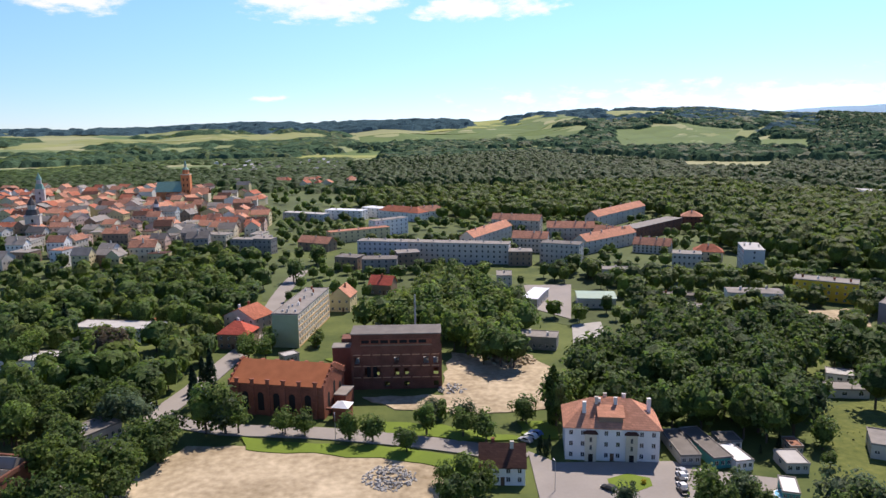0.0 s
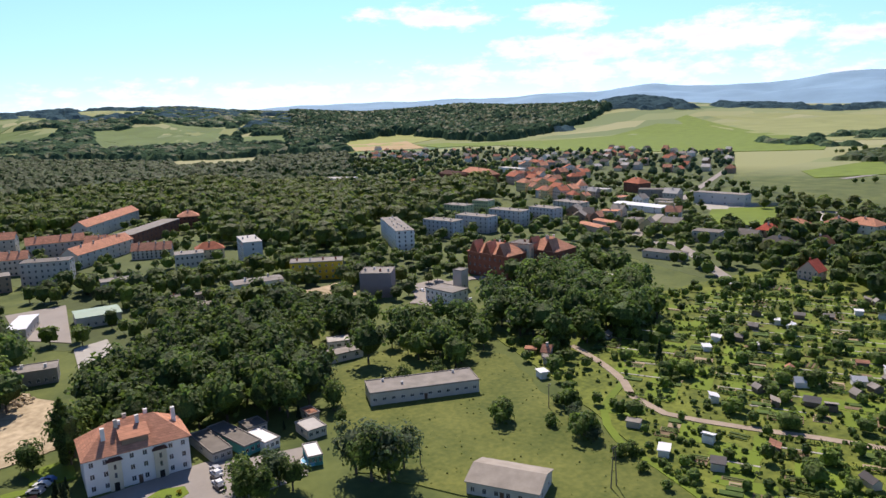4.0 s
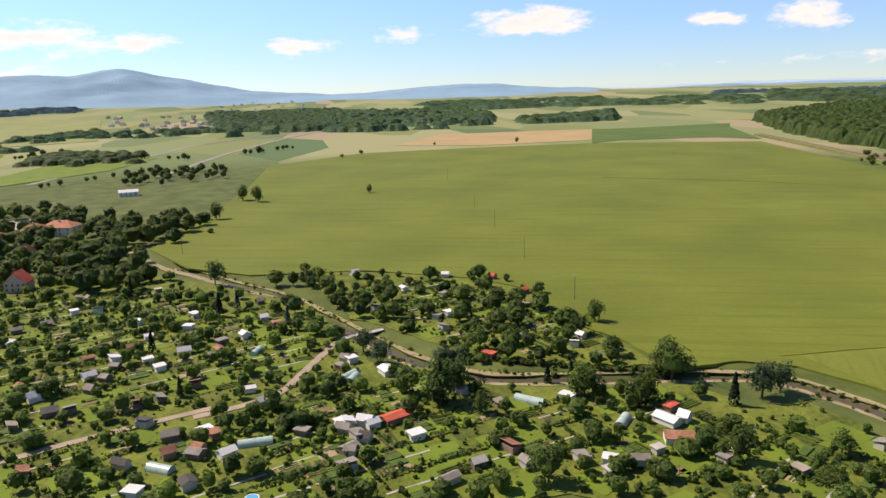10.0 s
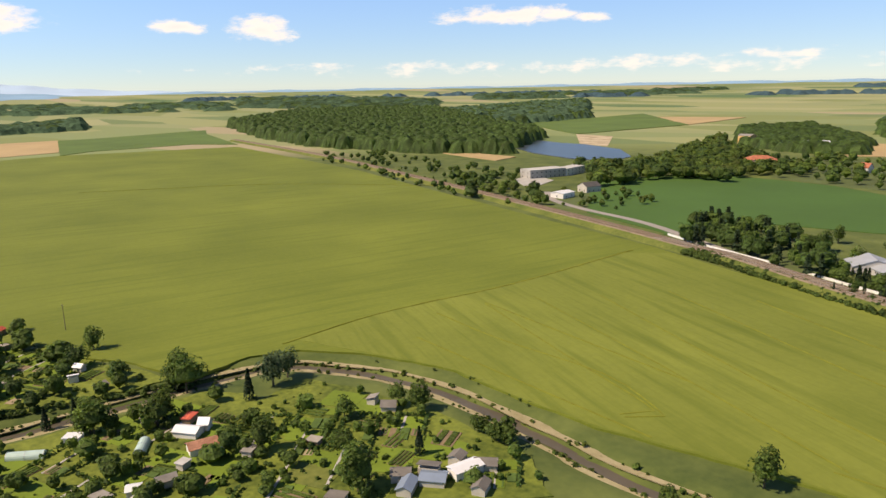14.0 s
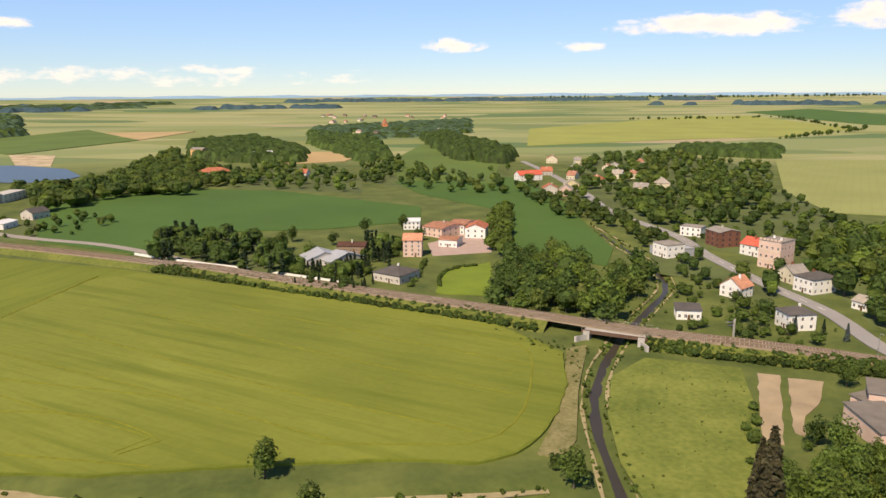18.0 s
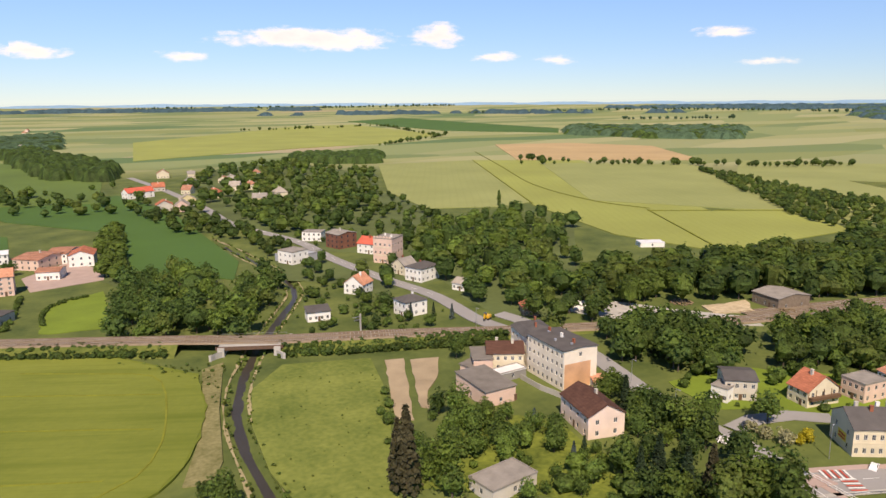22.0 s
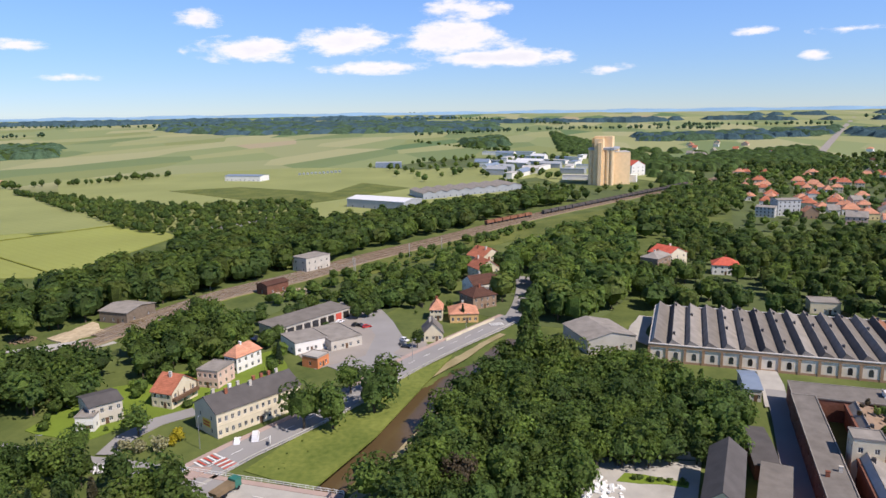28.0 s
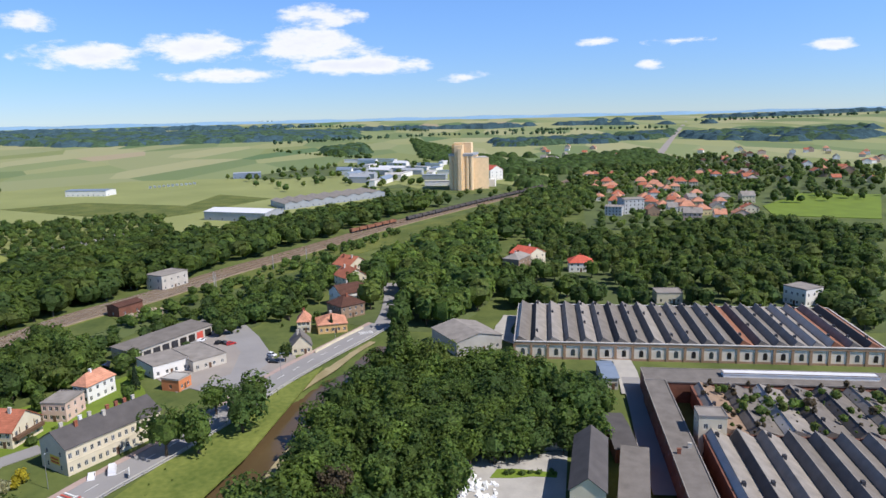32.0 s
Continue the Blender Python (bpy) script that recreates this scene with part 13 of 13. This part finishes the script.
area("grass_patch", [(-2.5, 180.6), (9.2, 176.3), (8.7, 170.2), (0.3, 173.7)], "lawn", 0.472, "patch of green grass beside the sand", "grass")
area("grass_patch", [(-46.9, 265.4), (-31.6, 274.4), (-28.3, 260.7), (-41.8, 256.8)], "lawn", 0.478, "patch of green grass beside the sand", "grass")
area("grass_patch", [(21.6, 204.7), (32.1, 204.4), (31.7, 192.1), (22.0, 194.4)], "lawn", 0.484, "patch of green grass beside the sand", "grass")
grove([(-143, -594), (-286, -762), (-308, -621), (-276.5, -433.4), (-184.8, -283.9), (-182.3, -322.2), (-187.5, -371.2), (-153.7, -402.8), (-142.1, -438.8)], 0.086, 10, 4, 9, ('oak', 'lime', 'maple'), 36, 0.15, "trees between houses and gardens", True, 112, 0.5)
wood("woodland", [(-93.9, -270.3), (-114.6, -266.0), (-135.5, -254.7), (-151.3, -229.3), (-138.7, -208.8), (-126.9, -229.9), (-103.8, -239.2), (-86.0, -245.9)], 7, 2, 6, ('oak', 'lime', 'fruit'), 145, 0.072, "garden trees beside the railway", True, 113, 0.5)
wood("woodland", [(-124.7, -373.4), (-127.4, -323.9), (-141.2, -285.1), (-148.0, -254.4), (-133.8, -269.2), (-121.3, -294.5), (-114.3, -324.3)], 7, 3, 7, ('oak', 'lime', 'fruit'), 68, 0.105, "garden trees between the houses", True, 114, 0.5)
grove([(96, -887), (59, -964), (12, -845), (-47, -724), (-112, -774), (-92, -633), (-40, -617), (32, -682), (80, -732)], 0.087, 13, 7, 12, MIXED, 36, 0.15, "trees along field paths", True, 115, 0.5)
grove([(243, -862), (182, -893), (86, -787), (71, -642), (147, -667), (208, -692)], 0.088, 13, 7, 12, MIXED, 36, 0.15, "trees along field paths", True, 116, 0.45)
grove([(2874, 148), (2887, -242), (2410, -541), (1686, -363), (1658, -112), (1752, 96)], 0.089, 40, 12, 18, FAR_MIX, 16, 0.28, "far wooded country below the mountains", True, 117, 0.7)
grove([(1486, -1652), (1525, -2104), (1476, -2535), (919, -1586), (931, -1323), (991, -1166)], 0.090, 40, 14, 20, FAR_MIX, 16, 0.28, "far wooded country", True, 118, 0.9)
grove([(3159, -2034), (2774, -2377), (2159, -2396), (1773, -1943), (1933, -1708), (2484, -1654)], 0.091, 40, 14, 20, FAR_MIX, 16, 0.28, "far wooded country", True, 119, 0.8)
wood("woodland", [(766, -582), (736, -688), (563, -630), (426, -604), (381, -557), (321.6, -432.2), (375, -460), (486, -513), (615, -540)], 13, 3, 9, ('oak', 'lime', 'bush'), 36, 0.15, "scrub beside the fields", True, 120, 0.45)
grove([(334, -503), (303, -514), (274, -524), (247, -532), (224, -486), (243.8, -447.9), (279.3, -441.8)], 0.092, 9, 3, 8, MIXED, 36, 0.15, "garden trees by the works", True, 121, 0.5)
wood("grass_tufts", [(117.3, 212.5), (151.6, 219.7), (175.9, 182.3), (154.5, 137.9), (143.2, 90.6), (129.2, 64.4), (86.7, 145.1)], 1.7, 0.2, 0.5, ('olive_oak',), 5, 0.5, "tufts of rough grass and weeds", True, 122, 0.3)
wood("grass_tufts", [(-65.1, -223.6), (-96.2, -213.0), (-88.6, -191.1), (-61.9, -133.1), (-48.4, -135.3), (-47.1, -162.5), (-50.3, -189.4)], 1.7, 0.2, 0.5, ('olive_oak',), 5, 0.5, "tufts of rough grass and weeds", True, 123, 0.3)
wood("grass_tufts", [(-158.0, -77.2), (-180.1, -69.7), (-200.7, -60.8), (-228.2, -49.5), (-250.5, -36.4), (-181.6, -48.3), (-150.9, -56.9)], 1.7, 0.2, 0.5, ('olive_oak',), 5, 0.5, "tufts of rough grass and weeds", True, 124, 0.3)
wood("grass_tufts", [(-20.7, -261.3), (-52.1, -241.8), (-56.5, -225.1), (-46.3, -198.2), (-40.6, -163.6), (-35.6, -164.4), (-41.3, -199.1), (-43.1, -227.4)], 2.2, 0.5, 1.2, ('bush', 'olive_oak'), 8, 0.4, "dry weeds beside the stream", True, 125, 0.7)
# far wood lines; their blue tone is painted haze
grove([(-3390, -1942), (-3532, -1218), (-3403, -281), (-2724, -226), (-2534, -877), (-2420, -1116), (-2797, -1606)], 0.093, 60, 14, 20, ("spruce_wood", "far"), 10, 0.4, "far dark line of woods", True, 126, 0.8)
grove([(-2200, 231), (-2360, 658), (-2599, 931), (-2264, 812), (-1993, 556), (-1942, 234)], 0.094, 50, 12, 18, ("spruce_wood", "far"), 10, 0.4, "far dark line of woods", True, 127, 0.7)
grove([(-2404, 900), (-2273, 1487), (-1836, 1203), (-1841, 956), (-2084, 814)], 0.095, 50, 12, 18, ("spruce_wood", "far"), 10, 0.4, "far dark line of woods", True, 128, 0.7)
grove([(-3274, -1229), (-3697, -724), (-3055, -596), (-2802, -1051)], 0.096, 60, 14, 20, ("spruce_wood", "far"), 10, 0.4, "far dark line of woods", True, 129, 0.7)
grove([(-2533, -13), (-1382, 166), (-1028, 173), (-852, 171), (-793, 134), (-1041, 125), (-1542, 16)], 0.097, 16, 6, 11, FAR_MIX, 22, 0.2, "trees behind the silo", True, 130, 0.6)
grove([(-1014, 219), (-1102, 309), (-1054, 465), (-800, 393), (-648, 319), (-614, 273), (-808, 357), (-910, 255), (-784, 176)], 0.098, 13, 6, 11, MIXED, 36, 0.15, "trees round the estate houses", True, 131, 0.6)
for k, at in (("spruce", ((39.5, -365.5, 9), (36.6, -384.2, 10), (30.1, -374.7, 9), (45.2, -367.5, 8), (48.6, -362.2, 8), (26.5, -360.8, 7), (32.4, -330.6, 5), (48.4, -331.8, 4))), ("birch", ((25.0, -470.5, 11),)), ("lime", ((49.1, -459.7, 10), (94.2, -394.2, 12), (64.8, -422.0, 8), (12.5, -433.1, 9))), ("oak", ((91.5, -405.2, 12), (91.3, -431.5, 10), (72.8, -386.5, 9)))):
    stand(k, at, "by the houses behind the railway")
wood_line("hedge", [(81.8, -356.8), (61.5, -344.7), (41.8, -333.1)], 1.8, 2.6, 3.6, 2.4, kinds=("bush","lime"), n=50, leaf=.16, label="tall dark green hedge behind the track", clear=False, seed=311)
# brown_birch draws a copper beech here, its crown widened
for k, at in (("brown_birch", ((-127.0, 257.0, 17, 1.5),)), ("oak", ((-199.5, 336.7, 17), (-143.2, 367.3, 15), (-111.0, 303.9, 12), (-105.4, 259.3, 12), (-163.4, 255.4, 13), (-133.3, 217.3, 14), (-124.2, 192.5, 13), (-112.2, 353.6, 14), (-80.5, 278.6, 8))), ("lime", ((-181.1, 335.7, 16, 1.1), (-150.9, 339.3, 16, 1.1), (-126.5, 236.8, 13), (-88.0, 404.3, 14), (-83.5, 453.9, 15), (-102.1, 364.8, 13), (-73.9, 289.7, 8))), ("spruce", ((-82.3, 220.1, 14), (-164.3, 298.1, 16))), ("willow", ((-100.3, 230.5, 13), (-101.4, 203.3, 13), (-92.7, 201.0, 13))), ("maple", ((-162.2, 268.2, 14), (-117.1, 203.8, 13)))):
    stand(k, at, "among the gardens of the town")
tree(-52.8, 284.8, 7, "oak", "among the gardens of the town")
wood("garden_trees", [(-172.0, -151.7), (-203.0, -146.6), (-225.2, -126.1), (-248.5, -105.8), (-227.4, -90.2), (-191.3, -107.5), (-179.9, -121.8), (-166.9, -129.8)], 6, 1.5, 5, ('fruit', 'oak', 'bush', 'maple'), 56, 0.13, "garden shrubs and fruit trees", True, 132, 0.55)
wood("garden_trees", [(-281.9, -106.5), (-311.0, -84.2), (-341.3, -64.4), (-310.5, -38.9), (-272.0, -50.7), (-285.3, -77.1), (-268.5, -96.4)], 6, 1.5, 5, ('fruit', 'oak', 'bush', 'maple'), 56, 0.13, "garden shrubs and fruit trees", True, 133, 0.5)
wood("garden_trees", [(-71.3, -136.9), (-102.4, -166.4), (-122.7, -149.6), (-121.1, -124.3), (-114.0, -101.8)], 6, 1.5, 5, ('fruit', 'oak', 'bush', 'maple'), 80, 0.11, "overgrown garden shrubs", True, 134, 0.6)
wood("garden_trees", [(-58.5, -226.1), (-108.7, -345.9), (-133.1, -312.6), (-146.0, -267.1), (-166.8, -234.4), (-132.9, -242.6), (-107.3, -263.5), (-87.2, -262.7)], 7, 1.5, 4.5, ('fruit', 'oak', 'bush'), 50, 0.14, "garden shrubs by the houses", True, 135, 0.5)
wood_line("grass_tufts", [(-256.2, -183.8), (-323.0, -166.3), (-371.2, -140.4), (-424.2, -115.6), (-491, -79), (-603, -18), (-733, 66)], 2.3, .3, .8, 15, kinds=("olive_oak","bush"), n=5, leaf=.5, label="weeds between the tracks", clear=False, seed=401, fill=.5)
wood_line("grass_tufts", [(-104, -490), (-111.3, -427.3), (-114.6, -361.4), (-109.4, -322.7), (-82.8, -274.1), (-69.5, -250.5), (-54.5, -217.0), (-47.9, -189.8), (-45.2, -163.1), (-43.9, -138.7)], 1.6, .5, 1.3, 2.2, kinds=("olive_oak","bush"), n=6, leaf=.45, label="tufts of grass and reeds on the bank", clear=False, seed=411, fill=.7)
wood_line("grass_tufts", [(-98, -489), (-104.5, -426.7), (-107.8, -361.5), (-103.0, -325.1), (-76.8, -277.4), (-63.4, -253.5), (-48.1, -219.3), (-41.2, -191.0), (-38.4, -163.7), (-37.1, -139.0)], 1.6, .5, 1.3, 2.2, kinds=("olive_oak","bush"), n=6, leaf=.45, label="tufts of grass and reeds on the bank", clear=False, seed=412, fill=.7)
wood_line("grass_tufts", [(401.8, 85.0), (352.6, 47.6), (323.4, 22.4), (282.4, 0.9), (257.1, -12.0), (233.2, -26.2), (216.6, -41.6), (209.9, -58.0), (198.6, -118.5), (187.7, -137.4), (176.2, -143.6), (156.1, -151.2), (133.2, -153.5), (110.4, -151.2), (90.5, -148.0), (79.2, -145.1), (60.6, -143.8), (36.9, -144.3), (-0.8, -146.9), (-24.9, -149.1)], 1.6, .5, 1.3, 2.2, kinds=("olive_oak","bush"), n=6, leaf=.45, label="tufts of grass and reeds on the bank", clear=False, seed=413, fill=.7)
wood_line("grass_tufts", [(397.4, 90.7), (348.1, 53.2), (319.4, 28.4), (279.1, 7.3), (253.7, -5.7), (229.0, -20.4), (210.8, -37.3), (202.9, -56.3), (191.7, -116.6), (182.3, -132.5), (173.3, -137.0), (154.5, -144.2), (133.3, -146.3), (111.3, -144.0), (91.9, -141.0), (80.2, -138.0), (60.8, -136.6), (36.5, -137.1), (-1.3, -139.8), (-25.6, -141.9)], 1.6, .5, 1.3, 2.2, kinds=("olive_oak","bush"), n=6, leaf=.45, label="tufts of grass and reeds on the bank", clear=False, seed=414, fill=.7)
